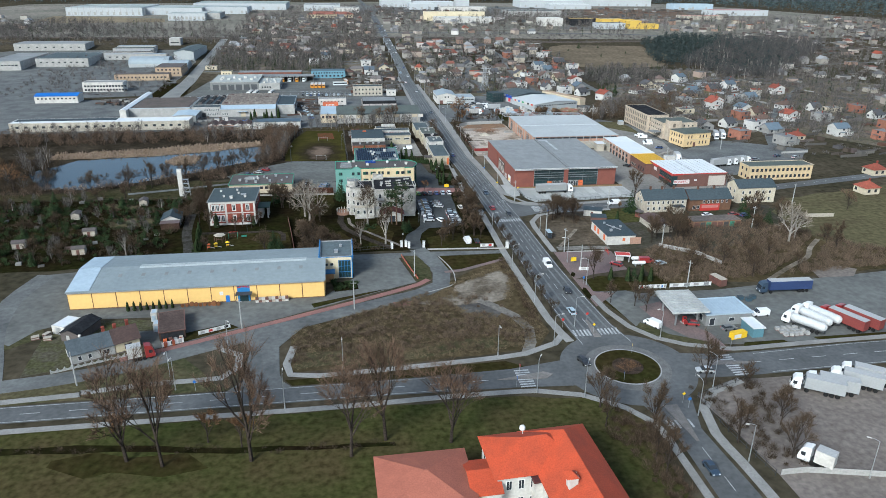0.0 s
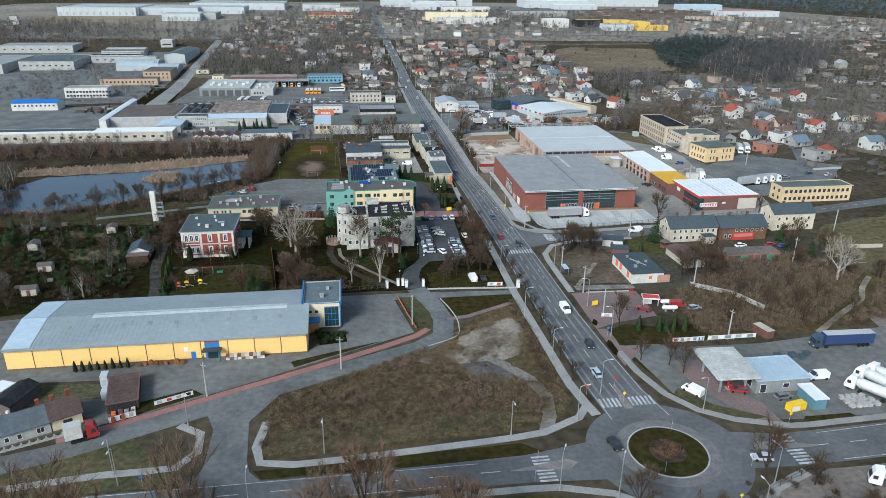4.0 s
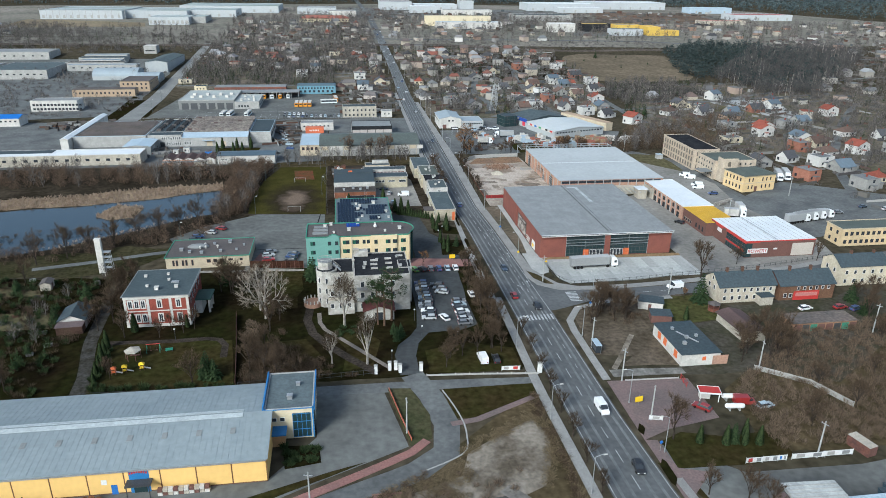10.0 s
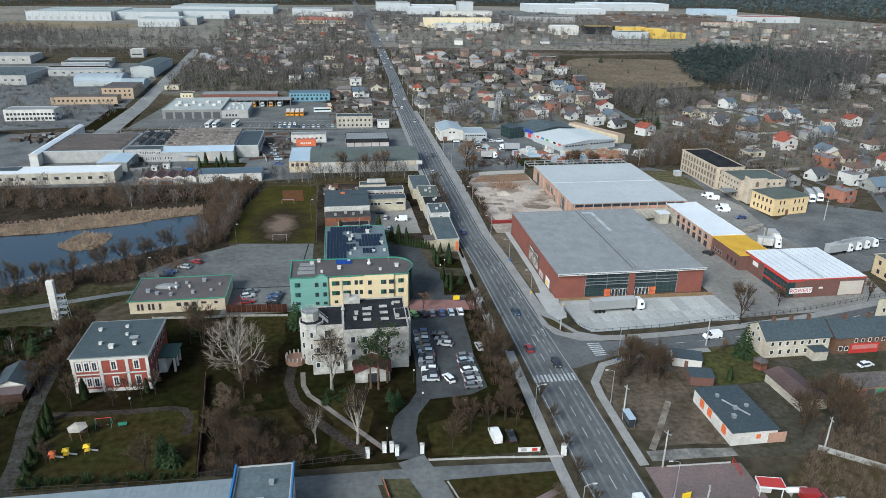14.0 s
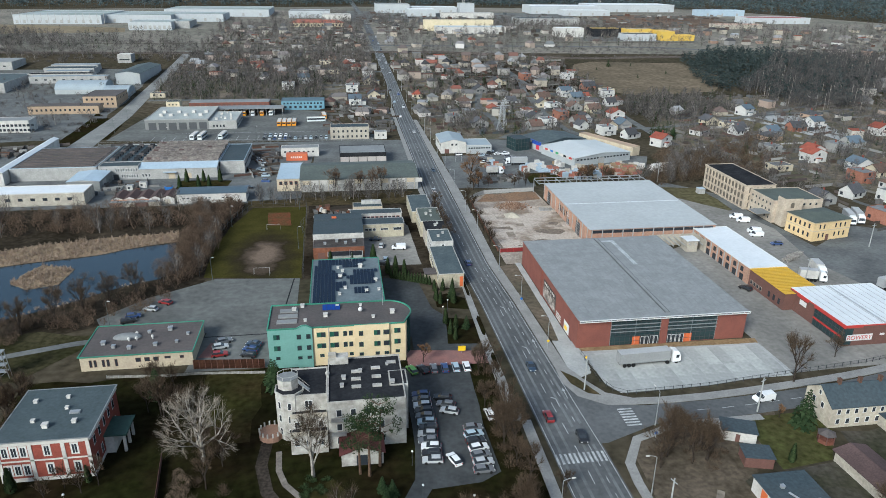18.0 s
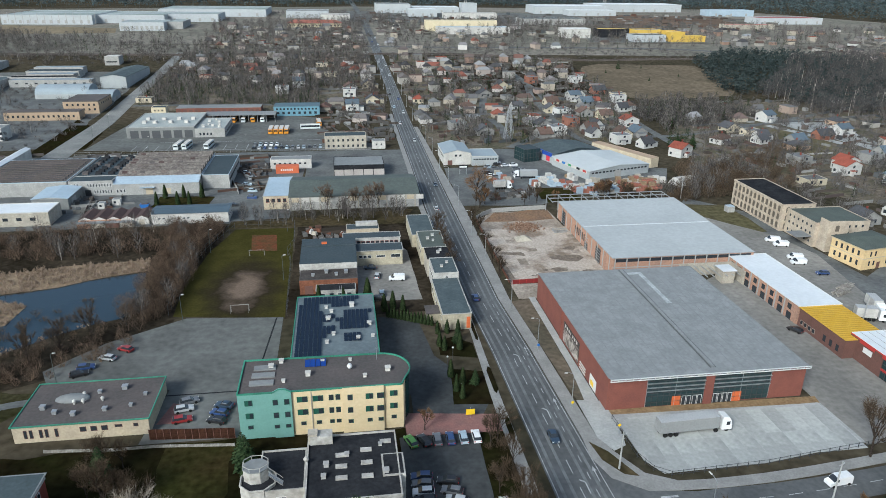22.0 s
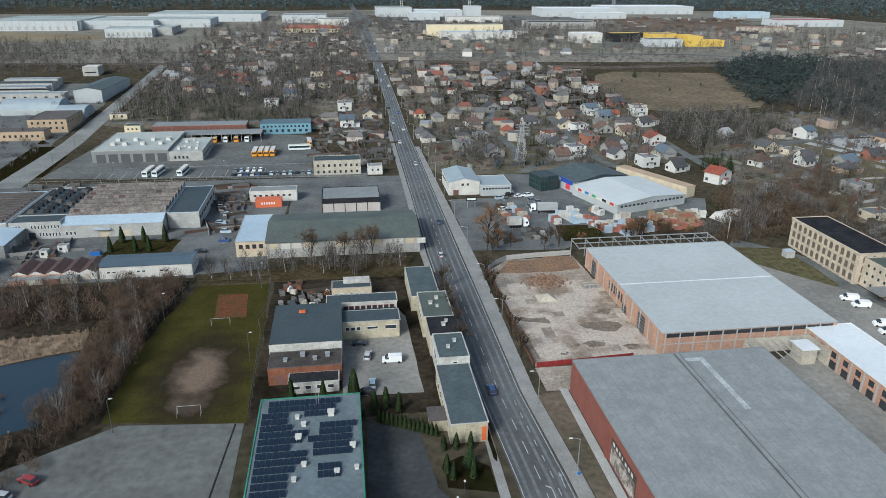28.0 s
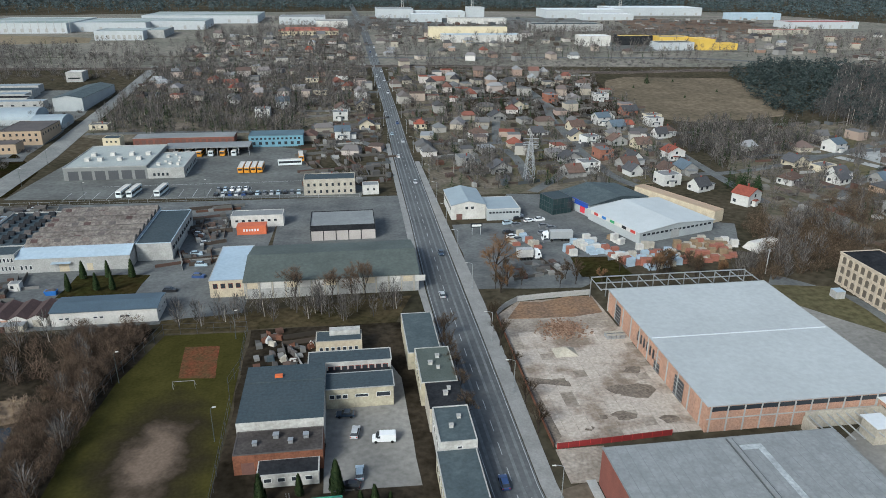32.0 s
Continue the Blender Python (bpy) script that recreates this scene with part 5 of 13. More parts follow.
def small_house():
    slate = M("slate_blue", (0.075, 0.092, 0.105), 0.7, 0.15, 0.4, 2.0, 0.1)
    b = House("bungalow", "grey-white bungalow with a slate-blue gabled roof", "house", -5, 5, -3.5, 3.5, place=stand(-132.7, 161.1, 26))
    b.walls(3.0, plaster_grey).gable(slate, 2.3, "x", 0.35, roof_brown).plinth(0.4, asbestos)
    b.row("S", 0.9, 5.4, 2, 1.0, 0.9, 1.2).row("S", 7.0, 9.2, 1, 1.0, 1.5, 1.3, bars=1).row("W", 2, 5, 1, 1.0, 1.2, 1.3)
    b.box("verge_board", -0.42, -0.3, -0.5, 3.6, 2.9, 3.2, plaster_white)
    b.chimney(8.6, 4.6, 4.4, 6.2, brick_house)
    part("dish", Geo().sphere((-1.8, 0.6, 5.55), 0.42), plaster_white, b.ob, "white round roof aerial")
    c = House("bungalow", "cream bungalow with a dark brown gabled roof", "house", -2.9, 2.9, -3.6, 3.6, place=stand(-125.6, 164.8, 28))
    c.walls(3.1, cream).gable(M("roof_umber", (0.075, 0.048, 0.042), 0.85, 0.15, 0.4, 2.0, 0.1), 2.3, "x", 0.35, cream).plinth(0.4, asbestos)
    c.row("S", 1.6, 4.4, 1, 0.9, 1.8, 1.4, brown_wall, bars=1).row("E", 2, 5, 1, 1.0, 1.0, 1.2)
    c.chimney(1.2, 4.4, 4.4, 6.3, brick_house).chimney(4.4, 5.6, 4.0, 6.0, brick_house)
    w = House("outhouse", "dark felt-roofed outhouse behind the bungalow", "shed", -2.6, 2.6, -4.6, 4.6, place=stand(-138.6, 172.6, -18))
    w.walls(2.5, roof_brown).gable(roof_black, 1.0, "y", 0.3, roof_brown)
    w.panel("door", "S", 1.6, 2.5, 0, 1.9, plaster_grey)
    k = House("container_shed", "white metal container shed", "shed", -2, 2, -3, 3, place=stand(-143.2, 175.6, -24))
    k.walls(2.4, plaster_white).flat(roof_white, 0.08, plaster_white)
    k.panel("door", "S", 1.2, 2.8, 0.1, 2.2, steel)
    s = House("open_shed", "long brown open-fronted timber shed", "shed", -3.2, 3.2, -6, 6, place=stand(-115.4, 172.2, 12))
    s.walls(2.5, M("wood_umber", (0.07, 0.045, 0.035), 0.9, 0.2)).flat(M("felt_brown", (0.085, 0.062, 0.055), 0.9, 0.2, 0.3, 2.0, 0.1), 0.1, brown_wall, "", 0.2)
    # flat black panel paints the shaded inside of the open front
    s.panel("open_bay", "S", 0.4, 6.0, 0.1, 2.2, roof_black, "black panel standing for the shaded open front behind stored goods")
    for i, u in enumerate((0.8, 2.2, 3.4, 4.8)):
        s.box("stored_crate", u, u + 0.9, -0.9, -0.08, 0.05, 0.7 + 0.25 * (i % 2), (orange_paint, brown_wall, steel, plaster_old)[i])
    for x, y, h in ((-121.4, 178.6, 2.6), (-119.4, 172.4, 2.3)):
        q = House("white_locker", "small white metal garden locker", "shed", -0.8, 0.8, -1.3, 1.3, place=stand(x, y, 6), group="white lockers")
        q.walls(h, plaster_white).flat(roof_lightblue, 0.06, plaster_white)
        q.panel("door", "S", 0.3, 1.2, 0.1, 1.9, roof_lightblue)
    for x, y in ((-115.1, 162.3), (-113.3, 163.1), (-111.6, 164.2), (-118.6, 160.6)):
        p = thing("brick_pillar", stand(x, y, 25, 0.05), "orange brick gate pillar", "gate post", "brick pillars")
        part("shaft", Geo().box(-0.3, 0.3, -0.3, 0.3, -0.2, 1.5), M("brick_orange", (0.33, 0.10, 0.05), 0.9, 0.15), p)
        part("cap", Geo().hexa([(-0.38, -0.38, 1.5), (0.38, -0.38, 1.5), (0.38, 0.38, 1.5), (-0.38, 0.38, 1.5)], [(-0.1, -0.1, 1.72), (0.1, -0.1, 1.72), (0.1, 0.1, 1.72), (-0.1, 0.1, 1.72)]), brick_house, p)
    for x, y, r in ((-149.6, 171, 20), (-147.2, 172.4, 60), (-146.2, 170.2, 5)):
        q = thing("timber_stack", stand(x, y, r, 0.04), "stack of weathered timber and pallets on the grass", "timber stack", "timber stacks")
        for j in range(4):
            part("layer", Geo().box(-1.0 + 0.1 * (j % 2), 1.0 - 0.12 * (j % 3), -0.6, 0.6, j * 0.25, j * 0.25 + 0.2), (brown_wall, plaster_old)[j % 2], q)
    # low front fence of the plot
    f = thing("garden_fence", stand(-131, 155.4), "low pale concrete garden fence with sagging arches", "fence")
    a, c = Vector((-8.4, -2.6, 0)), Vector((9.6, 4.6, 0))
    arch = Geo()
    for j in range(8):
        x0, x1 = 0.16 + j * 0.15, 0.31 + j * 0.15
        h0, h1 = (0.45 + 0.5 * abs(t - 0.76) ** 1.6 / 0.65 for t in (x0, x1))
        low = [(x0, -0.06, 0), (x1, -0.06, 0), (x1, 0.06, 0), (x0, 0.06, 0)]
        arch.hexa(low, [(x0, -0.06, h0), (x1, -0.06, h1), (x1, 0.06, h1), (x0, 0.06, h0)])
    arch = arch.mesh("fence_panel", concrete)
    post = Geo().box(-0.13, 0.13, -0.13, 0.13, 0, 1.05).mesh("post", concrete)
    for i in range(13):
        p = a.lerp(c, i / 13)
        part("post", post, None, f, at=pose(p.x, p.y, 0, 0, 0, 21.8))
        part("fence_panel", arch, None, f, at=pose(p.x, p.y, 0, 0, 0, 21.8))


small_house()


def brick_villa():
    b = House("brick_villa", "two-storey red brick villa with white window surrounds", "house", -118.6, -101.6, 255.2, 272.8)
    b.walls(9.3, brick_house).flat(M("villa_roof", (0.056, 0.074, 0.081), 0.85, 0.15, 0.2, 1.5, 0.05, tint=(0.044, 0.060, 0.066)), 0.12, roof_grey, "blue-grey flat roof", 0.45).plinth(0.9, plaster_white)
    for u in (0.0, 5.9, 11.8, 16.3):
        b.panel("quoin", "S", u, u + 0.7, 0.9, 9.0, plaster_white, "white plaster quoin", 0.12)
    b.panel("cornice", "S", 0, 17.0, 8.5, 9.3, plaster_white, "white cornice", 0.25)
    b.panel("string_course", "S", 0, 17.0, 4.7, 5.0, plaster_white, "white string course", 0.12)
    b.panel("cornice", "E", 0, 17.6, 8.5, 9.3, plaster_white, "white cornice", 0.25)
    for z in (1.6, 5.8):
        for u0, u1, n in ((0.8, 5.8, 3), (8.0, 10.4, 1), (12.8, 15.6, 1)):
            for i in range(n):
                u = u0 + (u1 - u0) * (i + 0.5) / n
                b.panel("window_surround", "S", u - 0.75, u + 0.75, z - 0.2, z + 2.5, plaster_white, out=0.035)
            b.row("S", u0, u1, n, z, 1.1, 2.2, bars=1)
        b.row("E", 1, 16, 5, z, 1.1, 2.1)
        b.row("W", 1, 16, 4, z, 1.1, 2.1)
    b.vents([(3, 13), (5, 6), (9, 14), (10, 10), (13, 5), (8, 4)], 9.4, plaster_white)
    b.box("skylight", 11, 13, 8, 9, 9.38, 9.7, steel)
    b.box("porch", 17.0, 18.8, 7, 13, 0, 4.2, plaster_white, "white porch")
    for y in (7.0, 9.8, 12.5):
        b.box("porch_column", 20.5, 21.0, y, y + 0.5, 0, 4.2, plaster_white)
    b.box("porch_roof", 17.0, 21.5, 6.6, 13.4, 4.2, 4.5, M("porch_green", (0.03, 0.07, 0.055), 0.6), "dark green porch roof")
    p = thing("brick_chimney_slab", stand(-136.6, 295.2), "tall pale concrete training tower with a steel ladder frame", "tower")
    part("slab", Geo().box(-0.9, 0.9, -0.7, 0.7, -0.3, 11.8), plaster_white, p)
    for i, (dx, dy) in enumerate(((3.0, -0.7), (3.0, 0.7))):
        part("leg", Geo().tube((dx + 0.6, dy, -0.3), (dx, dy, 7.4), 0.09, 0.09), steel, p)
    for z in (1.8, 3.6, 5.4, 7.2):
        part("platform", Geo().box(0.9, 3.3, -0.8, 0.8, z, z + 0.12), steel, p)
        part("brace", Geo().tube((0.9, -0.75, z - 1.6), (3.1, -0.75, z), 0.05, 0.05, 4), steel, p)


brick_villa()


def flat_block():
    b = House("pavilion", "low cream pavilion with a brown roof and green edge", "building", -117, -90.4, 295.6, 311.4)
    b.walls(3.9, plaster_beige).flat(roof_brown, 0.25, green_trim, "brown felt roof", 0.35)
    for u, w, h in ((2.4, 0.7, 2.0), (3.5, 0.7, 2.0), (5.4, 0.7, 2.0), (6.5, 0.7, 2.0), (8.4, 0.7, 2.0), (13.6, 1.3, 1.2), (15.7, 1.3, 1.2), (17.8, 1.3, 1.2), (20.6, 1.5, 0.7), (24.0, 1.0, 0.8)):
        b.row("S", u - w / 2, u + w / 2, 1, 3.0 - h, w, h, brown_wall)
    b.vents([(4, 6), (7, 4), (11, 3), (14, 11), (17, 4), (19, 12), (22, 5), (24, 9)], 3.98)
    dome = Geo()
    n, m = 20, 6
    for j in range(m):
        f = math.pi / 2 * j / m
        dome.v += [(-4.4 + 3.6 * math.cos(f) * math.cos(2 * math.pi * i / n), 1.3 + 1.7 * math.cos(f) * math.sin(2 * math.pi * i / n), 4.0 + 1.0 * math.sin(f)) for i in range(n)]
    dome.f = [(j * n + i, j * n + (i + 1) % n, (j + 1) * n + (i + 1) % n, (j + 1) * n + i) for j in range(m - 1) for i in range(n)] + [tuple((m - 1) * n + i for i in range(n))]
    part("roof_dome", dome, roof_grey, b.ob, "pale oval roof light")
    for x, y in ((-3.4, -0.8), (-1.6, -0.6), (2.2, -0.2), (-2.2, 2.2)):
        part("cowl", Geo().tube((x, y, 4.0), (x, y, 4.5), 0.2, 0.2, 8).sphere((x, y, 4.7), 0.42), plaster_white, b.ob, "white round roof cowl")


flat_block()


def school():
    b = House("school", "three-storey school painted teal and yellow with rounded glazed end", "school", -71.2, -41.5, 291.2, 304.6)
    b.walls(10.6, pale_yellow)
    # rounded east end
    arc = [(14.85 + 6.0 * math.sin(a), -0.6 - 6.1 * math.cos(a)) for a in [math.pi * i / 16 for i in range(17)]]
    arc = [(x, y + 0.6) for x, y in arc]
    part("rounded_end", Geo().prism([(14.85, -6.68), *arc[1:-1], (14.85, 6.68)], -0.4, 9.9), glass_mat("green_glass", (0.01, 0.045, 0.04), 0.12), b.ob, "curved dark green glazing")
    part("end_wall", Geo().prism([(14.85, -6.7), (19.0, -6.7), (19.6, -4.0), (14.85, -4.0)], -0.4, 10.6), pale_yellow, b.ob)
    rim = [(-14.85, -6.7), (18.6, -6.7), *[(14.85 + 6.1 * math.sin(a), -6.3 * math.cos(a)) for a in [math.pi * i / 16 for i in range(5, 17)]], (-14.85, 6.7)]
    part("roof", Geo().prism(rim, 10.6, 10.7), roof_brown, b.ob, "brown felt roof")
    g = Geo()
    for p, q in zip(rim, rim[1:] + rim[:1]):
        d = math.dist(p, q)
        if d > 0.05:
            g.tube((*p, 10.85), (*q, 10.85), 0.22, 0.22, 4)
    part("roof_edge", g, green_trim, b.ob, "green metal roof edge")
    b.panel("wall_section", "S", 0, 10.7, 0, 10.75, teal, "teal painted bay", 0.1)
    b.panel("wall_section", "W", 0, 13.4, 0, 10.75, teal, "teal painted bay", 0.06)
    bay = Geo()
    low = [(-7.9, -7.15), (-4.1, -7.15), (-4.1, -6.6), (-7.9, -6.6)]
    bay.prism(low, -0.4, 11.0)
    bay.hexa([(x, y, 11.0) for x, y in low], [(-6.6, -7.15, 11.75), (-5.4, -7.15, 11.75), (-5.4, -6.6, 11.75), (-6.6, -6.6, 11.75)])
    part("bay", bay, teal, b.ob, "teal gabled bay")
    part("bay_coping", Geo().tube((-8.0, -7.2, 11.0), (-6.6, -7.2, 11.8), 0.12, 0.12, 4).tube((-6.6, -7.2, 11.8), (-5.4, -7.2, 11.8), 0.12, 0.12, 4).tube((-5.4, -7.2, 11.8), (-4.0, -7.2, 11.0), 0.12, 0.12, 4), green_trim, b.ob, "green coping of the gable")
    b.panel("wall_section", "S", 21.1, 29.7, 0, 10.9, pale_yellow, "pale yellow projecting bay", 0.5)
    b.panel("downpipe", "S", 14.7, 14.85, 0, 10.5, steel, out=0.12)
    dark = M("window_green", (0.02, 0.10, 0.07), 0.5)
    for u, w, o in ((2.1, 1.6, 0.1), (7.5, 1.1, 0.45), (9.8, 1.1, 0.45), (12.9, 2.2, 0.0), (16.1, 2.2, 0.0), (18.8, 1.0, 0.0), (20.2, 1.0, 0.0), (22.7, 1.1, 0.5), (26.7, 1.6, 0.5), (29.0, 1.5, 0.5), (31.8, 1.6, 0.0)):
        for z, h in ((2.4, 0.9), (4.95, 1.35), (8.05, 1.35)):
            f, p = window_meshes(w if h > 1 else min(w, 1.1), h, dark, glass, 1 if w > 1.5 and h > 1 else 0)
            win = part("window", f, None, b.ob, at=pose(u - 14.85, -6.7 - o, z))
            part("pane", p, None, win)
    b.row("W", 1, 12, 4, 7.6, 1.5, 1.5, green_trim).row("W", 1, 12, 4, 4.2, 1.5, 1.5, green_trim)
    b.vents([(6, 10), (9, 4), (14, 6), (17, 11), (23, 11), (26, 4), (31, 6), (8, 12)], 10.7, plaster_white)
    for i in range(3):
        b.box("roof_light", 2 + i * 0.2, 7, 3 + i * 3, 4.8 + i * 3, 10.7, 11.0, roof_grey, "glazed roof light")
    part("dish", Geo().sphere((8, 0.5, 11.6), 0.6), white_paint, b.ob, "white satellite dish")
    part("mast", Geo().tube((14, 4, 10.6), (14, 4, 15.5), 0.07, 0.04), steel, b.ob)
    sp = thing("solar_array", pose(-62.4, 300.4, 10.72), "blue solar panels on the school roof", "solar panel")
    for i in range(4):
        part("solar_module", Geo().hexa([(i * 1.15 + 4.4, 0, 0.1), (i * 1.15 + 5.45, 0, 0.1), (i * 1.15 + 5.45, 2.2, 0.6), (i * 1.15 + 4.4, 2.2, 0.6)], [(i * 1.15 + 4.4, 0, 0.15), (i * 1.15 + 5.45, 0, 0.15), (i * 1.15 + 5.45, 2.2, 0.65), (i * 1.15 + 4.4, 2.2, 0.65)]), MATS.get("solar_blue") or glass_mat("solar_blue", (0.01, 0.04, 0.2), 0.2), sp)
    # sports hall behind, its roof covered with solar modules
    h = House("sports_hall", "grey-roofed sports hall with dark solar modules", "sports hall", -62.0, -41.1, 309.2, 343.8)
    h.walls(7.0, pale_yellow).flat(M("hall_felt_blue", (0.125, 0.152, 0.165), 0.85, 0.15, 0.2, 1.2, 0.05, tint=(0.10, 0.122, 0.135)), 0.25, green_trim, "blue-grey felt roof")
    h.panel("wall_section", "W", 0, 34.6, 0, 6.9, teal, "teal painted wall", 0.05)
    h.row("E", 2, 32, 8, 3.5, 2.4, 1.6, green_trim)
    h.row("W", 2, 32, 8, 3.5, 2.4, 1.6, green_trim)
    mod = Geo().hexa([(0, 0, 0.12), (0.9, 0, 0.12), (0.9, 1.35, 0.5), (0, 1.35, 0.5)], [(0, 0, 0.17), (0.9, 0, 0.17), (0.9, 1.35, 0.55), (0, 1.35, 0.55)]).mesh("solar_module", solar_glass)
    sa = thing("solar_array", pose(-62.0, 309.2, 7.09), "rows of dark blue solar modules on the sports hall roof", "solar panel")
    runs = ((0, 6), (0, 6), (0, 6), (0, 6), (0, 7), (0, 9), (0, 9), (0, 6), (0, 8), (0, 9), (0, 6), (0, 5), (0, 5), (1, 14), (1, 15))
    blocks = {3: (11, 15), 4: (11, 15), 6: (10, 17), 7: (10, 17), 8: (9, 17), 9: (11, 17), 10: (11, 18), 12: (8, 14)}
    for j, (i0, i1) in enumerate(runs):
        for i in [*range(i0, i1), *range(*blocks.get(j, (0, 0)))]:
            part("solar_module", mod, None, sa, at=pose(0.9 + i * 1.06, 1.8 + j * 2.12, 0))
    h.vents([(8, 27), (8.6, 20), (9.4, 24.4), (10.0, 12), (19, 16.4), (19.6, 10), (16, 9.2), (8.4, 8), (14.8, 27.4)], 7.08, plaster_white, 1.0)
    for x in (13.4, 13.9):
        part("mast", Geo().tube((x - 12.1, 14, 7), (x - 12.1, 14, 11.5), 0.06, 0.04, 5), steel, h.ob)


school()


villa_plaster = M("villa_plaster", (0.44, 0.425, 0.395), 0.9, 0.16, 0.35, 1.2, 0.05, tint=(0.27, 0.255, 0.23))


def white_villa():
    b = House("white_villa", "large white plastered villa with a black flat roof", "building", -56.4, -40.4, 257.6, 275)
    b.walls(11.0, villa_plaster).flat(roof_black, 0.4, villa_plaster, "black felt roof")
    for z in (1.0, 4.4, 7.8):
        b.row("S", 0.8, 12.4, 4, z, 1.2, 1.7).row("E", 8, 17, 3, z, 1.1, 1.6)
    for x, y in ((5, 5), (5, 8), (5, 11), (9.4, 5), (9.4, 8.5), (9.4, 12), (13, 14)):
        b.box("skylight", x, x + 2.0, y, y + 0.9, 11.08, 11.4, villa_plaster, "white framed skylight")
    b.chimney(1, 16, 11, 13.2, plaster_old, 1.6)
    b.box("dormer", 0.5, 4.5, 15, 17.2, 11, 12.8, villa_plaster)
    w = House("villa_wing", "white villa wing stepping back in roof terraces", "building", -64.4, -56.5, 261.6, 272.4)
    w.walls(10.6, villa_plaster).flat(roof_black, 0.35, villa_plaster, "black felt roof")
    w.row("S", 2.6, 5.4, 1, 7.4, 1.6, 2.2, bars=1).row("W", 5, 10, 2, 7.4, 0.9, 1.5).row("N", 1, 7, 3, 4.0, 1.0, 1.5)
    for i, (y0, h) in enumerate(((-2.4, 7.0), (-5.0, 4.4))):
        w.box("terrace_block", 0.3, 7.8, y0, 0 if i == 0 else -2.45, -0.4, h, villa_plaster)
        w.box("terrace_deck", 0.6, 7.6, y0 + 0.3, -0.05 if i == 0 else -2.5, h, h + 0.06, roof_black, "dark terrace deck")
        w.box("terrace_rail", 0.3, 7.8, y0, y0 + 0.18, h, h + 1.0, plaster_old)
        for k in range(3):
            f, p = window_meshes(1.1, 1.5, white_paint, glass, 0)
            wn_ = part("window", f, None, w.ob, at=pose(-3.95 + 1.6 + k * 2.4, y0 - 5.4, h - 2.4))
            part("pane", p, None, wn_)
    t = House("villa_tower", "white octagonal corner tower with a roof pergola", "tower", -67.2, -61.4, 261.4, 267.2)
    pts = [(3.1 * math.cos(2 * math.pi * (i + 0.5) / 8), 3.1 * math.sin(2 * math.pi * (i + 0.5) / 8)) for i in range(8)]
    part("wall", Geo().prism(pts, -0.4, 11.0), villa_plaster, t.ob)
    part("roof", Geo().prism([(x * 0.92, y * 0.92) for x, y in pts], 11.0, 11.06), roof_black, t.ob)
    for i in range(8):
        a, c = pts[i], pts[(i + 1) % 8]
        part("parapet", Geo().tube((*a, 11.3), (*c, 11.3), 0.16, 0.16, 4).tube((*a, 11.0), (*a, 11.4), 0.14, 0.14, 4), villa_plaster, t.ob)
    for z in (1.2, 4.4, 7.6):
        for k in (4, 5, 6):
            a = 2 * math.pi * k / 8 + math.pi / 4 * (1 if k < 5 else 0)
            f, p = window_meshes(0.8, 1.7, white_paint, glass, 0)
            wn_ = part("window", f, None, t.ob, at=pose(2.87 * math.cos(a), 2.87 * math.sin(a), z, 0, 0, math.degrees(a) + 90))
            part("pane", p, None, wn_)
    top = [(-0.3 + 2.2 * math.cos(2 * math.pi * (i + 0.5) / 8), 0.9 + 1.9 * math.sin(2 * math.pi * (i + 0.5) / 8)) for i in range(8)]
    part("penthouse", Geo().prism(top, 11.06, 13.3), villa_plaster, t.ob)
    part("penthouse_roof", Geo().prism([(x * 1.05, y * 1.05) for x, y in top], 13.3, 13.45), roof_grey, t.ob)
    for i in range(8):
        a, c = top[i], top[(i + 1) % 8]
        part("rail", Geo().tube((*a, 14.2), (*c, 14.2), 0.06, 0.06, 4).tube((*a, 13.4), (*a, 14.2), 0.05, 0.05, 4), villa_plaster, t.ob)
    for i in range(9):
        part("stair_tread", Geo().box(2.0 + 0.24 * i, 2.26 + 0.24 * i, -1.6, -0.6, 13.2 - 0.25 * i, 13.26 - 0.25 * i), steel, t.ob)
    for y in (-1.6, -0.6):
        part("stair_rail", Geo().tube((2.0, y, 14.1), (4.2, y, 11.8), 0.05, 0.05, 4).tube((2.0, y, 13.2), (4.2, y, 11.0), 0.07, 0.07, 4), villa_plaster, t.ob)
    b.box("east_block", 13.0, 16.9, 5.0, 10.8, -0.4, 11.3, villa_plaster)
    b.box("east_block_roof", 13.3, 16.6, 5.3, 10.5, 11.3, 11.36, roof_black)
    for z in (3.9, 7.3):
        b.box("balcony", 0.6, 3.6, -1.1, 0, z - 0.2, z, plaster_grey)
        b.box("balcony_rail", 0.6, 3.6, -1.1, -1.04, z, z + 0.9, steel)
    b.vents([(3, 6), (3.4, 9), (13, 13.6), (13.6, 6), (7, 11.4)], 11.08, plaster_grey, 0.8)
    part("aerial", Geo().sphere((-8.0, 1.2, 12.2), 0.5).tube((-8.0, 1.2, 11), (-8.0, 1.2, 12.2), 0.05, 0.05, 5), villa_plaster, b.ob)
    a = House("villa_annex", "small white annex with a maroon gabled roof", "annex", -54, -45.6, 251.6, 257.4)
    a.walls(3.0, villa_plaster).gable(M("maroon", (0.10, 0.03, 0.028), 0.8, 0.15), 1.5, "y", 0.4, villa_plaster)
    a.panel("arch", "S", 3.0, 5.2, 0, 2.5, glass, "dark arched opening", 0.03)
    p = House("villa_porch", "round brick terrace with a white balustrade", "terrace", -71, -66.4, 261, 266)
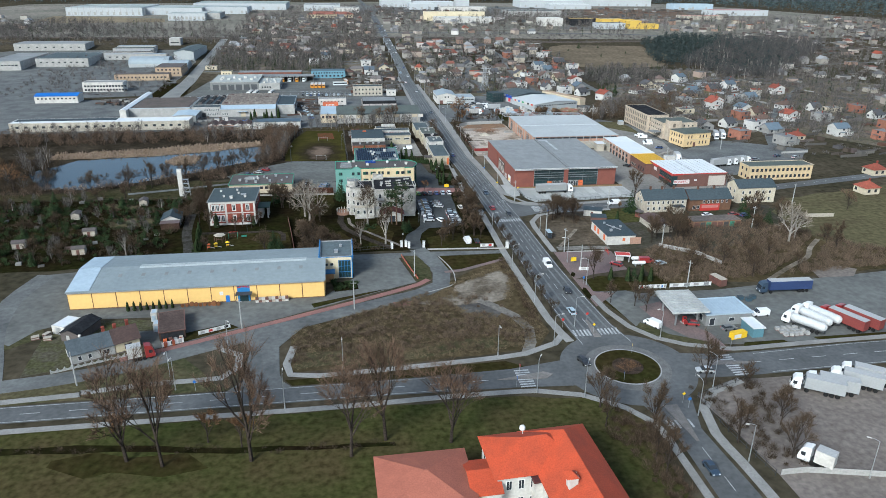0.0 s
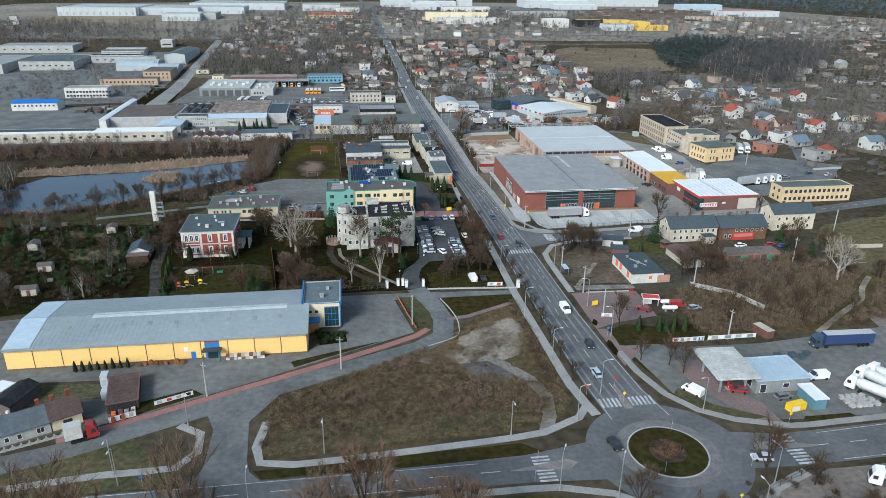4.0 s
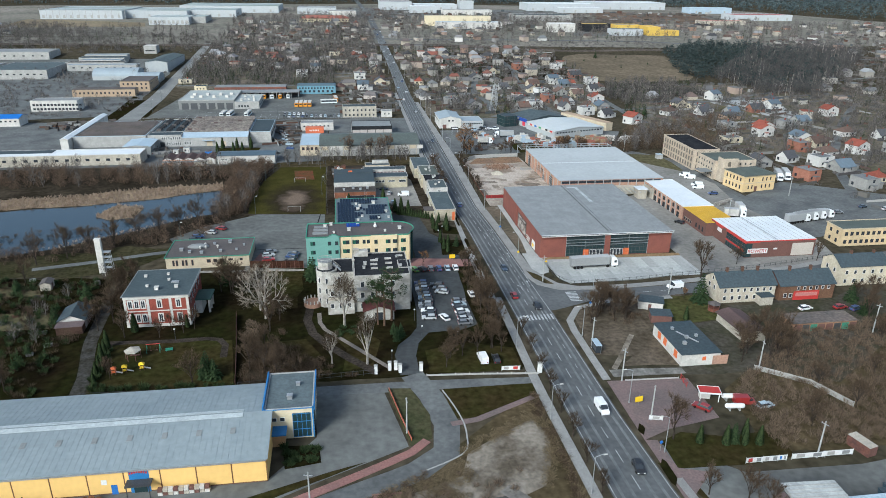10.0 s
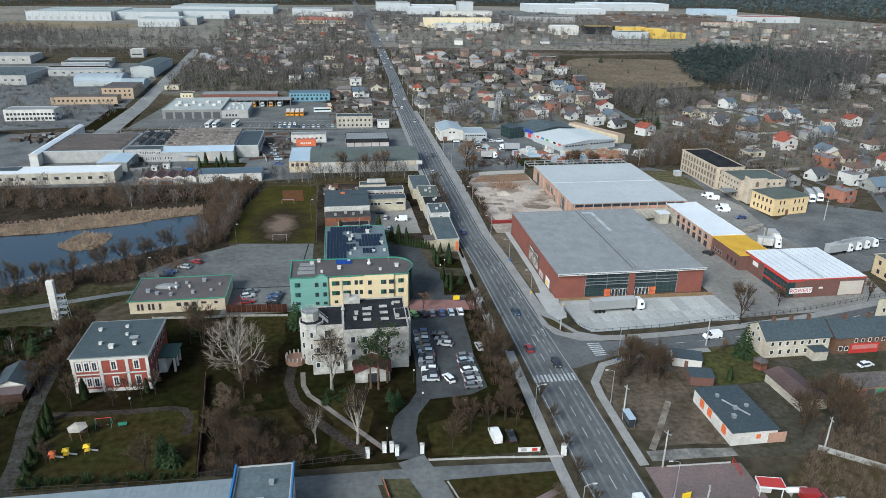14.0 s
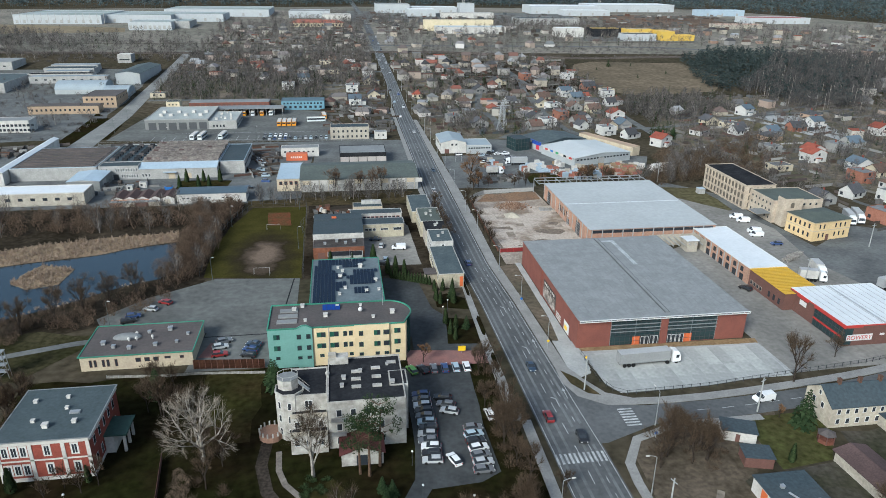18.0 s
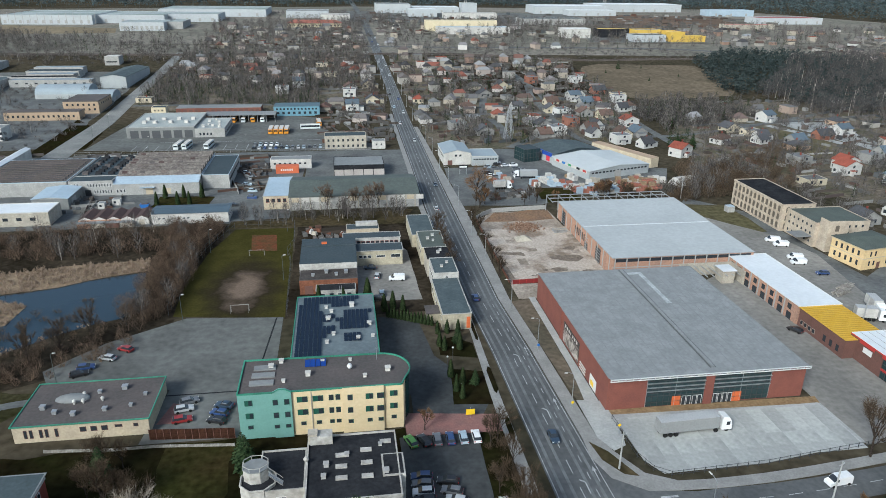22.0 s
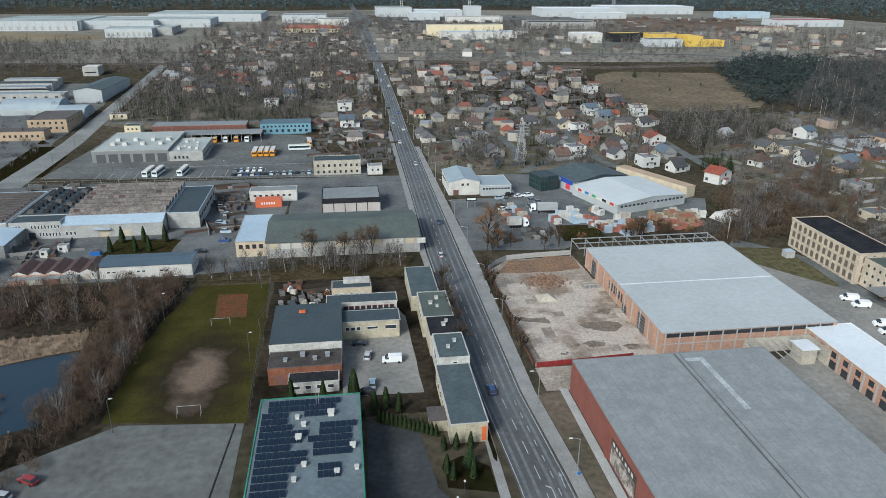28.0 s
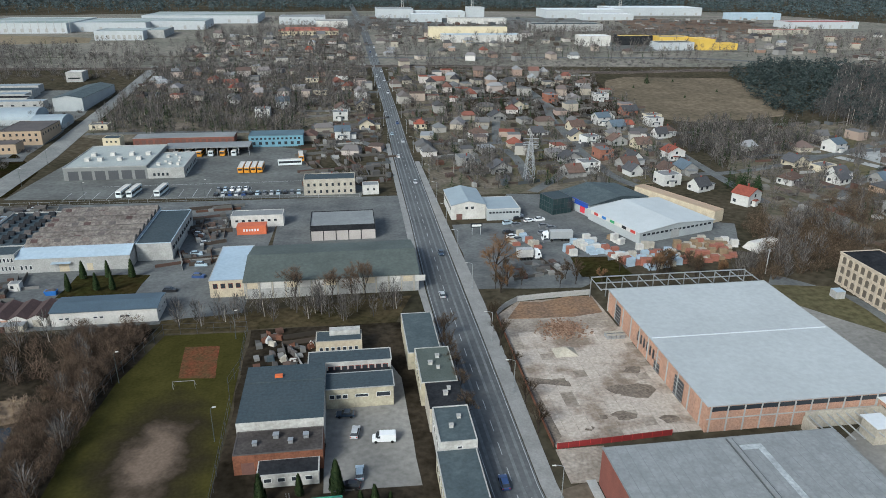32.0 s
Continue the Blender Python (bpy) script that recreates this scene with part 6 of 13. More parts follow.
    part("base", Geo().prism([(2.6 * math.cos(2 * math.pi * i / 14), 2.6 * math.sin(2 * math.pi * i / 14)) for i in range(14)], -0.3, 1.3), M("terrace", (0.30, 0.18, 0.13), 0.9, 0.15), p.ob)
    for i in range(14):
        c, s = math.cos(2 * math.pi * i / 14), math.sin(2 * math.pi * i / 14)
        part("baluster", Geo().box(2.45 * c - 0.15, 2.45 * c + 0.15, 2.45 * s - 0.15, 2.45 * s + 0.15, 1.3, 2.2), villa_plaster, p.ob)


white_villa()


def red_hall():
    b = House("retail_hall", "large red-brown brick hall with a grey flat roof and glazed front", "hall", 8, 55.6, 291.4, 349)
    b.walls(8.3, brick_red).flat(M("hall_membrane", (0.232, 0.240, 0.242), 0.8, 0.10, 0.3, 1.6, 0.05, tint=(0.188, 0.195, 0.198)), 0.15, roof_grey, "grey membrane roof", 0.1)
    # roof membrane joints
    g = Geo()
    for i in range(1, 24):
        g.box(-23.5 + i * 2 - 0.04, -23.5 + i * 2 + 0.04, -28.4, 28.4, 8.38, 8.40)
    part("roof_joints", g, M("joint_grey", (0.185, 0.195, 0.20), 0.7, 0.1), b.ob)
    b.box("roof_ridge", 24.9, 25.7, 1.5, 57.2, 8.38, 8.62, M("hall_membrane", (0, 0, 0)), "raised ridge of the roof")
    for x in (24.55, 25.72):
        b.box("ridge_flashing", x, x + 0.3, 1.5, 57.2, 8.38, 8.46, M("flashing_dark", (0.085, 0.09, 0.092), 0.7, 0.15))
    b.box("roof_patch", 29.4, 30.7, 34, 55, 8.385, 8.412, M("roof_worn", (0.40, 0.42, 0.43), 0.7, 0.2, 0.3, 1.5, tint=(0.27, 0.285, 0.29)), "pale worn strip on the roof")
    b.box("roof_patch", 26.2, 29.4, 53.6, 55, 8.385, 8.412, M("roof_worn", (0, 0, 0)), "pale worn strip on the roof")
    # white lattice band along the front
    fr = Geo()
    fr.box(-23.9, 23.9, -30.2, -30.0, 8.1, 8.25).box(-23.9, 23.9, -30.2, -30.0, 8.62, 8.75)
    for i in range(29):
        x = -23.8 + i * 1.7
        fr.box(x - 0.06, x + 0.06, -30.2, -30.0, 8.1, 8.75)
    b.box("eave_roof", 0, 47.6, -1.4, 0.1, 8.5, 8.6, M("hall_membrane", (0, 0, 0)), "grey roof edge over the front")
    part("front_lattice", fr, white_paint, b.ob, "white steel lattice eave")
    for u0, u1 in ((9.2, 23.0), (25.0, 39.0)):
        gl = b.panel("glazing", "S", u0, u1, 0.2, 7.6, glass_blue, "dark glazed shop front", 0.05)
        n = 10
        for i in range(n + 1):
            x = -(u1 - u0) / 2 + (u1 - u0) * i / n
            part("mullion", Geo().box(x - 0.04, x + 0.04, -0.14, 0, 0, 7.4), steel if i % 5 == 0 else dark_metal, gl)
        for z in (1.0, 2.6, 3.4, 4.4, 5.6, 6.6):
            part("transom", Geo().box(-(u1 - u0) / 2, (u1 - u0) / 2, -0.15, 0, z, z + 0.1), dark_metal, gl)
        for z in (4.0, 5.0, 6.1):
            part("sun_louvre", Geo().box(-(u1 - u0) / 2, (u1 - u0) / 2, -0.5, -0.1, z, z + 0.08), steel, gl)
    for u0, u1 in ((0.6, 8.8), (9.2, 23.0), (25.0, 39.0), (39.4, 47.0)):
        b.panel("clerestory", "S", u0, u1, 7.62, 8.1, glass_blue, "narrow band of glass under the eave", 0.03)
    for u in (17.8, 19.0, 20.4, 21.6, 25.4, 26.6, 27.8, 29.0):
        d = b.panel("glass_door", "S", u, u + 1.0, 0.1, 2.5, glass, "glazed shop door", 0.16)
        for x in (-0.5, 0.42):
            part("stile", Geo().box(x, x + 0.08, -0.2, -0.16, 0, 2.4), white_paint, d)
        part("rail", Geo().box(-0.42, 0.42, -0.2, -0.16, 2.3, 2.4), white_paint, d)
    for u in (15.5, 30.2):
        b.panel("door", "S", u, u + 2.1, 0, 2.5, orange_paint, "orange boarded door", 0.12)
    b.panel("pier", "S", 23.0, 25.0, 0, 8.2, brick_red, out=0.5)
    m = b.panel("mural", "W", 26.1, 38.3, 0.6, 6.2, M("mural_dark", (0.055, 0.046, 0.042), 0.8, 0.3, 0.6, 2.0), "large dark printed banner with a pale picture", 0.08)
    part("mural_picture", Geo().box(-5.9, 5.9, -0.1, 0, 0.1, 3.9), M("mural_picture", (0.40, 0.36, 0.32), 0.8, 0.3, 0.45, 1.4, tint=(0.10, 0.085, 0.075), ratio=(0.42, 0.58)), m, "faded pale picture")
    for i, (w, h) in enumerate(((0.9, 0.8), (0.8, 0.7), (0.8, 0.8), (0.4, 0.8), (0.8, 0.7), (0.8, 0.8), (0.9, 0.8))):
        part("letter_bar", Geo().box(-5.2 + i * 1.5, -5.2 + i * 1.5 + w, -0.12, 0, 4.4, 4.4 + h), plaster_white, m)
    b.panel("fin", "W", 24.1, 24.6, 0, 8.2, brick_red, out=0.5)
    for k in range(3):
        bar = Geo().hexa([(-2.4, -0.08, 0), (2.0, -0.08, 0), (2.0, 0.02, 0), (-2.4, 0.02, 0)], [(-2.0, -0.08, 0.42), (2.4, -0.08, 0.42), (2.4, 0.02, 0.42), (-2.0, 0.02, 0.42)])
        part("sign_bar", bar, plaster_white, b.ob, at=b.side("W", 41.6, 0.3 + 0.75 * k))
    sg = b.panel("sign", "W", 46.8, 51.0, 0.2, 3.2, white_paint, "white sign board", 0.08)
    part("printed_field", Geo().box(-1.4, 0.6, -0.1, 0, 0.5, 1.8), M("sign_yellow", (0.75, 0.5, 0.02), 0.5, 0.05), sg)


red_hall()


def raw_hall():
    b = House("unfinished_hall", "unplastered brick hall with a pale blue-grey roof", "hall", 36.2, 84.6, 361.6, 421)
    b.walls(6.7, brick_raw).flat(M("roof_pale", (0.385, 0.402, 0.405), 0.7, 0.06, 0.05, 0.8, tint=(0.345, 0.36, 0.363)), 0.1, concrete, "pale blue-grey membrane roof", 0.35)
    b.box("roof_line", 0.3, 48, 29.6, 30.0, 6.79, 6.86, roof_white, "white roof seam")
    for i in range(12):
        b.panel("window_bay", "S", 1.0 + i * 3.9, 4.5 + i * 3.9, 5.2, 6.3, glass, "dark strip window", 0.03)
        b.panel("pilaster", "S", 0.6 + i * 3.9, 0.95 + i * 3.9, 0, 6.6, concrete, "concrete pilaster", 0.08)
    b.panel("beam", "S", 0, 48.4, 3.2, 3.5, concrete, "concrete ring beam", 0.06)
    for u0, u1, z0, z1 in ((6, 10, 0, 5.2), (44, 48.5, 0, 5.2), (33, 36, 0, 2.6)):
        gt = b.panel("gate", "W", u0, u1, z0, z1, dark_metal, "dark steel lattice gate", 0.08)
        for i in range(5):
            part("gate_bar", Geo().box(-(u1 - u0) / 2, (u1 - u0) / 2, -0.14, 0, 0.4 + i * 1.0, 0.5 + i * 1.0), steel, gt)
    for i in range(6):
        b.panel("opening", "W", 22 + i * 1.9, 23 + i * 1.9, 2.2, 4.8, glass, "narrow dark opening", 0.03)
    for i in range(11):
        b.panel("pilaster", "W", 0.4 + i * 5.6, 0.9 + i * 5.6, 0, 6.6, concrete, out=0.1)
    # bare steel frame behind
    f = thing("steel_frame", pose(60, 425.6, 0), "bare light steel roof frame on columns", "frame")
    for y in (-4.4, 0, 4.4):
        part("purlin", Geo().box(-26, 24, y - 0.12, y + 0.12, 6.5, 6.8), steel, f)
    for i in range(11):
        x = -26 + i * 5
        part("rafter", Geo().box(x - 0.1, x + 0.1, -4.5, 4.5, 6.25, 6.5), steel, f)
        part("column", Geo().box(x - 0.12, x + 0.12, 4.2, 4.45, -0.2, 6.3), steel, f)
    # broken outbuilding between the two halls
    r = House("ruined_shed", "roofless concrete shed with bare beams", "ruin", 58, 76, 350.8, 360.6)
    r.h = 3.2
    part("wall", Geo().box(-9, -8.7, -4.6, 4.6, -0.2, 3.2).box(8.7, 9, -4.6, 4.6, -0.2, 4.6).box(-8.7, 8.7, 4.4, 4.7, -0.2, 4.2), plaster_old, r.ob)
    for i in range(8):
        part("beam", Geo().box(-8 + i * 2.2, -7.8 + i * 2.2, -4.6, 4.6, 3.2, 3.45), concrete, r.ob)
    part("hut", Geo().box(2.5, 6.5, -3, 1.5, 0, 4.3), plaster_old, r.ob)
    part("hut_roof", Geo().box(2.1, 6.9, -3.4, 1.9, 4.3, 4.5), roof_white, r.ob)


raw_hall()


def retail_row():
    b = House("brick_shop_row", "unplastered brick shop row with a white roof", "building", 76.2, 89, 324.4, 362)
    b.walls(5.6, brick_raw).flat(roof_white, 0.2, white_paint, "white membrane roof", 0.3)
    for i in range(8):
        b.panel("opening", "W", 2 + i * 4.4, 3.7 + i * 4.4, 3.0, 4.6, glass, "dark window opening", 0.02)
        b.panel("opening", "W", 2 + i * 4.4, 4.2 + i * 4.4, 0.0, 2.2, glass, "dark doorway", 0.02)
        b.panel("pilaster", "W", 0.2 + i * 4.4, 0.7 + i * 4.4, 0, 5.5, concrete, out=0.1)
    y = House("brick_shop_unit", "dark brown shop unit with a bright yellow roof", "building", 76.4, 88.6, 305.4, 324)
    y.walls(5.4, brown_wall).flat(yellow_roof, 0.15, yellow_roof, "bright yellow roof", 0.3)
    g = Geo()
    for i in range(1, 18):
        g.box(-6.2, 6.2, -9.3 + i * 1.03, -9.08 + i * 1.03, 5.47, 5.56)
    part("roof_seams", g, M("yellow_shade", (0.40, 0.235, 0.02), 0.6, 0.06), y.ob)
    y.row("W", 0.8, 7.6, 4, 1.0, 1.2, 1.3, plaster_old).row("W", 10, 17.6, 3, 1.0, 1.3, 2.0, brown_wall)
    s = House("bicycle_shop", "brown clad shop with a white roof and glazed corner", "shop", 79.6, 106, 283.4, 307.8)
    s.walls(6.2, brown_wall).flat(roof_white, 0.12, white_paint, "white membrane roof")
    for sd in "SWE":
        s.panel("red_band", sd, 0, s.length(sd), 5.85, 6.22, red_paint, "red edge band", 0.05)
    for i in range(1, 12):
        s.box("roof_rib", i * s.w / 12 - 0.04, i * s.w / 12 + 0.04, 0.3, s.d - 0.3, 6.28, 6.34, plaster_grey)
    s.box("roof_ridge", 11.5, 12.0, 0.3, 24, 6.28, 6.4, steel)
    s.panel("glazing", "S", 0, 2.4, 0.4, 5.2, glass_blue, "glazed shop corner", 0.06)
    gz = s.panel("glazing", "W", 12.0, 24.3, 0.4, 5.2, glass_blue, "glazed shop front", 0.3)
    for i in range(9):
        part("mullion", Geo().box(-6.1 + i * 1.5, -6.0 + i * 1.5, -0.4, 0, 0, 4.8), dark_metal, gz)
    for z in (1.6, 2.6, 3.7):
        part("transom", Geo().box(-6.1, 6.1, -0.4, 0, z, z + 0.1), dark_metal, gz)
    s.panel("red_band", "W", 11.5, 24.5, 5.4, 6.3, red_paint, "red fascia", 0.35)
    s.panel("red_band", "S", 0, 5, 5.6, 6.3, red_paint, "red fascia", 0.2)
    s.panel("sign", "W", 12, 24, 2.4, 2.9, red_paint, "red sign strip", 0.5)
    s.panel("sign", "W", 5, 8, 3.4, 4.8, white_paint, "white sign board", 0.1)
    s.panel("sign", "W", 3.4, 8.6, 5.2, 5.9, red_paint, "red sign board", 0.1)
    sg = s.panel("sign", "S", 0.8, 8.4, 1.6, 3.4, white_paint, "white sign with red letters", 0.1)
    text_sign("ROWERY", 1.75, red_paint, sg, pose(0, -0.12, 0.3, 90))
    s.panel("wall_section", "S", 17.6, 25.8, 0.3, 4.9, M("pale_panel", (0.48, 0.43, 0.38), 0.8, 0.1), "unpainted pale wall panel", 0.05)
    s.panel("notice", "S", 10.6, 12, 2.8, 3.4, white_paint, out=0.06)


retail_row()


def old_factory():
    stone = M("factory_plaster", (0.45, 0.385, 0.305), 0.9, 0.14, 0.25, 1.6, tint=(0.33, 0.28, 0.225))
    b = House("old_factory", "old beige brick factory with tall rows of arched windows between piers", "factory", 116.6, 130, 396, 431)
    b.walls(10.4, stone).flat(roof_black, 0.3, stone, "black felt roof", 0.2)
    b.far = False
    arch = Geo().prism([(-0.75, 0), (0.75, 0), (0.75, 0.1), (-0.75, 0.1)], 0, 1.9)
    arch.v += [(-0.75, 0, 1.9), (-0.4, 0, 2.25), (0.4, 0, 2.25), (0.75, 0, 1.9), (-0.75, 0.1, 1.9), (-0.4, 0.1, 2.25), (0.4, 0.1, 2.25), (0.75, 0.1, 1.9)]
    arch.f += [(8, 11, 10, 9), (12, 13, 14, 15), (8, 9, 13, 12), (9, 10, 14, 13), (10, 11, 15, 14)]
    pane = arch.mesh("window", glass_mat("glass_dusty", (0.105, 0.088, 0.070), 0.45))
    for k in range(12):
        u = 2.2 + k * 2.78
        for z in (0.9, 4.1, 7.3):
            part("window", pane, None, b.ob, at=b.side("W", u, z) @ pose(0, -0.03, 0))
        b.panel("pier", "W", u + 1.1, u + 1.68, 0, 10.0, stone, out=0.22)
    for k in range(4):
        for z in (0.9, 4.1, 7.3):
            part("window", pane, None, b.ob, at=b.side("S", 2.2 + k * 3.0, z) @ pose(0, -0.03, 0))
    b.panel("cornice", "W", 0, 35, 9.9, 10.4, stone, out=0.3)
    c = House("factory_wing", "beige factory wing with small windows and a green-grey roof", "factory", 118.6, 140, 379, 396)
    c.walls(9.0, stone).flat(M("roof_green", (0.085, 0.10, 0.088), 0.8, 0.15), 0.3, stone, "green-grey roof")
    for z in (1.2, 4.2, 6.8):
        c.row("W", 1, 16, 6, z, 1.0, 1.1, plaster_old).row("S", 9.4, 20, 4, z, 1.0, 1.1, plaster_old)
    c.box("stair_block", 1.4, 9, -5, 0, 0, 11.4, stone)
    c.box("stair_roof", 1.6, 8.8, -4.8, -0.2, 11.4, 11.6, M("roof_green", (0, 0, 0)))
    for z in (4.4, 7.6):
        part("window", pane, None, c.ob, at=pose(-6.0, -13.53, z))
    c.box("loading_canopy", -6, 0, 1, 7, 3.6, 3.9, roof_grey, "grey loading canopy")
    y = House("yellow_villa", "two-storey yellow villa with a dark hip roof and white sills", "house", 120.2, 137.8, 358.6, 372, rz=10)
    y.walls(7.6, M("villa_yellow", (0.60, 0.45, 0.25), 0.85, 0.08, 0.3, 2.0, tint=(0.52, 0.38, 0.205))).hip(M("roof_green", (0, 0, 0)), 1.4, 0.5)
    for z in (1.2, 4.6):
        y.row("S", 2, 6, 2, z, 0.8, 1.9).row("S", 9.4, 16, 3, z, 0.8, 1.9).row("W", 1, 12.4, 5, z, 1.0, 1.9)
    y.panel("door", "S", 6.4, 7.8, 0, 2.4, brown_wall, "brown front door", 0.06)
    y.panel("string_course", "S", 0, 17.6, 3.9, 4.15, plaster_beige, out=0.1)
    y.panel("string_course", "W", 0, 13.4, 3.9, 4.15, plaster_beige, out=0.1)
    y.panel("cornice", "S", 0, 17.6, 7.1, 7.5, plaster_beige, out=0.15)
    y.panel("cornice", "W", 0, 13.4, 7.1, 7.5, plaster_beige, out=0.15)
    for x, yy, n in ((103, 341.6, 11), (107, 345.4, 8)):
        lg = thing("log_pile", stand(x, yy, 24, 0.05), "pile of grey logs in the factory yard", "logs", "log piles")
        for k in range(n):
            w = k % 5
            part("log", Geo().tube((-3.6 + 0.3 * (k % 3), 0, 0.3), (3.4 + 0.4 * (k % 2), 0.2, 0.3), 0.24, 0.2, 6), bark_pale, lg, at=pose(0, w * 0.52 - 1.2, 0.45 * (k // 5), 0, 0, 3 * (k % 3) - 3))
    l = House("office_block", "long two-storey beige office block", "office", 121, 153.4, 290, 298.6)
    l.walls(6.6, M("office_ochre", (0.52, 0.405, 0.25), 0.9, 0.10, 0.3, 2.0, tint=(0.43, 0.335, 0.21))).flat(M("roof_green", (0, 0, 0)), 0.3, plaster_beige, "green-grey roof", 0.3)
    for z in (0.9, 4.0):
        l.row("S", 0.8, 31.6, 14, z, 1.4, 1.6).row("W", 1, 8, 2, z, 1.3, 1.6)
    e = House("utility_kiosk", "small grey utility kiosk", "kiosk", 108.4, 111.4, 419, 422)
    e.walls(2.4, plaster_grey).flat(roof_lightblue, 0.1)


old_factory()


brick_sooty = M("brick_sooty", (0.14, 0.085, 0.065), 0.95, 0.25, 0.6, 3.0)


def duplexes():
    b = House("terrace_house", "two-storey beige terrace house with a dark slate roof", "house", 52, 70.2, 250.6, 259.4)
    terrace_cream = M("terrace_cream", (0.46, 0.415, 0.335), 0.9, 0.14, 0.35, 1.6, tint=(0.34, 0.30, 0.245))
    b.walls(5.4, terrace_cream).gable(roof_dark, 3.0, "x", 0.4, terrace_cream)
    b.row("S", 0.8, 17.6, 8, 3.4, 0.9, 1.3).row("S", 0.8, 17.6, 7, 0.9, 1.0, 1.4).row("W", 1.5, 7.2, 2, 3.4, 1.0, 1.4).row("W", 2, 6.8, 1, 6.0, 0.8, 1.1)
    b.box("porch", 12, 16, -3, 0, 0, 2.8, plaster_old)
    b.box("porch_roof", 11.7, 16.3, -3.3, 0, 2.8, 3.0, roof_dark)
    b.chimney(4, 4.4, 8, 9.6, brick_sooty).chimney(9, 4.4, 8, 9.6, brick_sooty).chimney(14, 4.4, 8, 9.6, brick_sooty)
    c = House("terrace_house", "brown brick terrace house with a long dark roof", "house", 71.6, 89.6, 250.2, 259.6)
    c.walls(5.0, M("brick_dark", (0.15, 0.085, 0.055), 0.9, 0.2, 0.4, 3.0)).gable(roof_dark, 3.0, "x", 0.4, brown_wall)
    c.row("S", 5, 17, 6, 3.2, 0.9, 1.2).row("S", 1, 4.6, 2, 0.9, 1.1, 1.4)
    c.panel("wall_section", "S", 4.6, 13, 0, 2.9, red_paint, "dark red shop front", 0.2)
    c.panel("sign", "S", 5.2, 12.4, 1.3, 2.5, M("sign_pink", (0.5, 0.2, 0.18), 0.7, 0.2), "faded sign board", 0.28)
    c.chimney(5, 4.6, 7.6, 9.2, brick_sooty).chimney(12, 4.6, 7.6, 9.2, brick_sooty)
    w = House("corner_house", "cream two-storey corner house with a dark gabled roof", "house", 97, 114, 258, 267)
    corner_cream = M("corner_cream", (0.50, 0.445, 0.345), 0.9, 0.12, 0.35, 1.6, tint=(0.40, 0.355, 0.275))
    w.walls(6.6, corner_cream).gable(roof_dark, 2.6, "x", 0.3, corner_cream)
    for z in (0.9, 3.9):
        w.row("S", 0.8, 16, 5, z, 1.0, 1.4).row("W", 1, 8, 2, z, 1.0, 1.4)
    w.chimney(6, 4.5, 8.4, 10, brick_sooty).chimney(14, 4.5, 8.4, 10, brick_sooty)
    g = House("garage_row", "long low brick garage row with patched roofs", "garage", 63.6, 83, 231, 237)
    g.walls(2.6, M("brick_garage", (0.26, 0.155, 0.10), 0.9, 0.2, 0.4, 3.0)).flat(asbestos, 0.12, asbestos, "patched felt roof", 0.2)
    for i in range(8):
        g.panel("garage_door", "S", 0.5 + i * 2.4, 2.5 + i * 2.4, 0, 2.1, (brown_wall, dark_metal, green_trim, brown_wall)[i % 4])
    s = House("barn", "weathered barn with a rusty brown roof", "barn", 46.4, 53.4, 227.4, 240.6, rz=3)
    s.walls(2.6, plaster_old).gable(M("rusty_roof", (0.095, 0.062, 0.058), 0.8, 0.2), 0.9, "y", 0.5, plaster_old)
    gz = thing("garden_pavilion", stand(48.4, 246.4), "small brown hexagonal garden pavilion", "pavilion")
    ring = [(2.0 * math.cos(k * math.pi / 3), 2.0 * math.sin(k * math.pi / 3)) for k in range(6)]
    for x, y in ring:
        part("post", Geo().box(x * 0.85 - 0.07, x * 0.85 + 0.07, y * 0.85 - 0.07, y * 0.85 + 0.07, -0.1, 2.2), brown_wall, gz)
    part("parapet", Geo().prism([(x * 0.86, y * 0.86) for x, y in ring], 0, 0.9), M("wood_red", (0.16, 0.06, 0.04), 0.8, 0.2), gz)
    cone = Geo()
    cone.v = [(x, y, 2.2) for x, y in ring] + [(0, 0, 3.2)]
    cone.f = [(k, (k + 1) % 6, 6) for k in range(6)] + [tuple(range(5, -1, -1))]
    part("roof", cone, roof_brown, gz)
    for x, y, a, c2, rz in ((30.6, 250.8, 7, 4.6, -22), (29.8, 242.2, 5.6, 4.2, -14)):
        o = House("shed", "small outhouse with a dark flat roof", "shed", -a / 2, a / 2, -c2 / 2, c2 / 2, place=stand(x, y, rz))
        o.walls(2.5, plaster_white if a > 5.6 else brown_wall).flat(roof_dark, 0.1, roof_dark, "", 0.25)
        o.panel("door", "S", a * 0.4, a * 0.4 + 0.9, 0, 1.9, brown_wall)
    l = House("low_shop", "low white shop with orange panels and a dark roof", "shop", 24.2, 34.6, 217.6, 234.4)
    l.walls(3.4, plaster_white).flat(roof_dark, 0.15, roof_dark, "dark felt roof", 0.3)
    for u in (3, 6.4, 12.6):
        l.panel("wall_panel", "W", u, u + 1.8, 0.9, 2.9, orange_paint, "orange painted panel", 0.05)
    l.panel("wall_panel", "S", 5.6, 6.6, 1.4, 2.5, orange_paint, "orange shutter", 0.05)
    l.panel("wall_section", "S", 8.4, 12.6, 0, 2.6, brick_raw, out=0.06)
    l.vents([(3, 5), (5, 8), (8, 8.6), (3.4, 13)], 3.48)
    part("flue", Geo().tube((-1.5, 3.0, 3.7), (1.5, -3.5, 3.9), 0.18, 0.18, 6), steel, l.ob, "fallen metal flue")


duplexes()


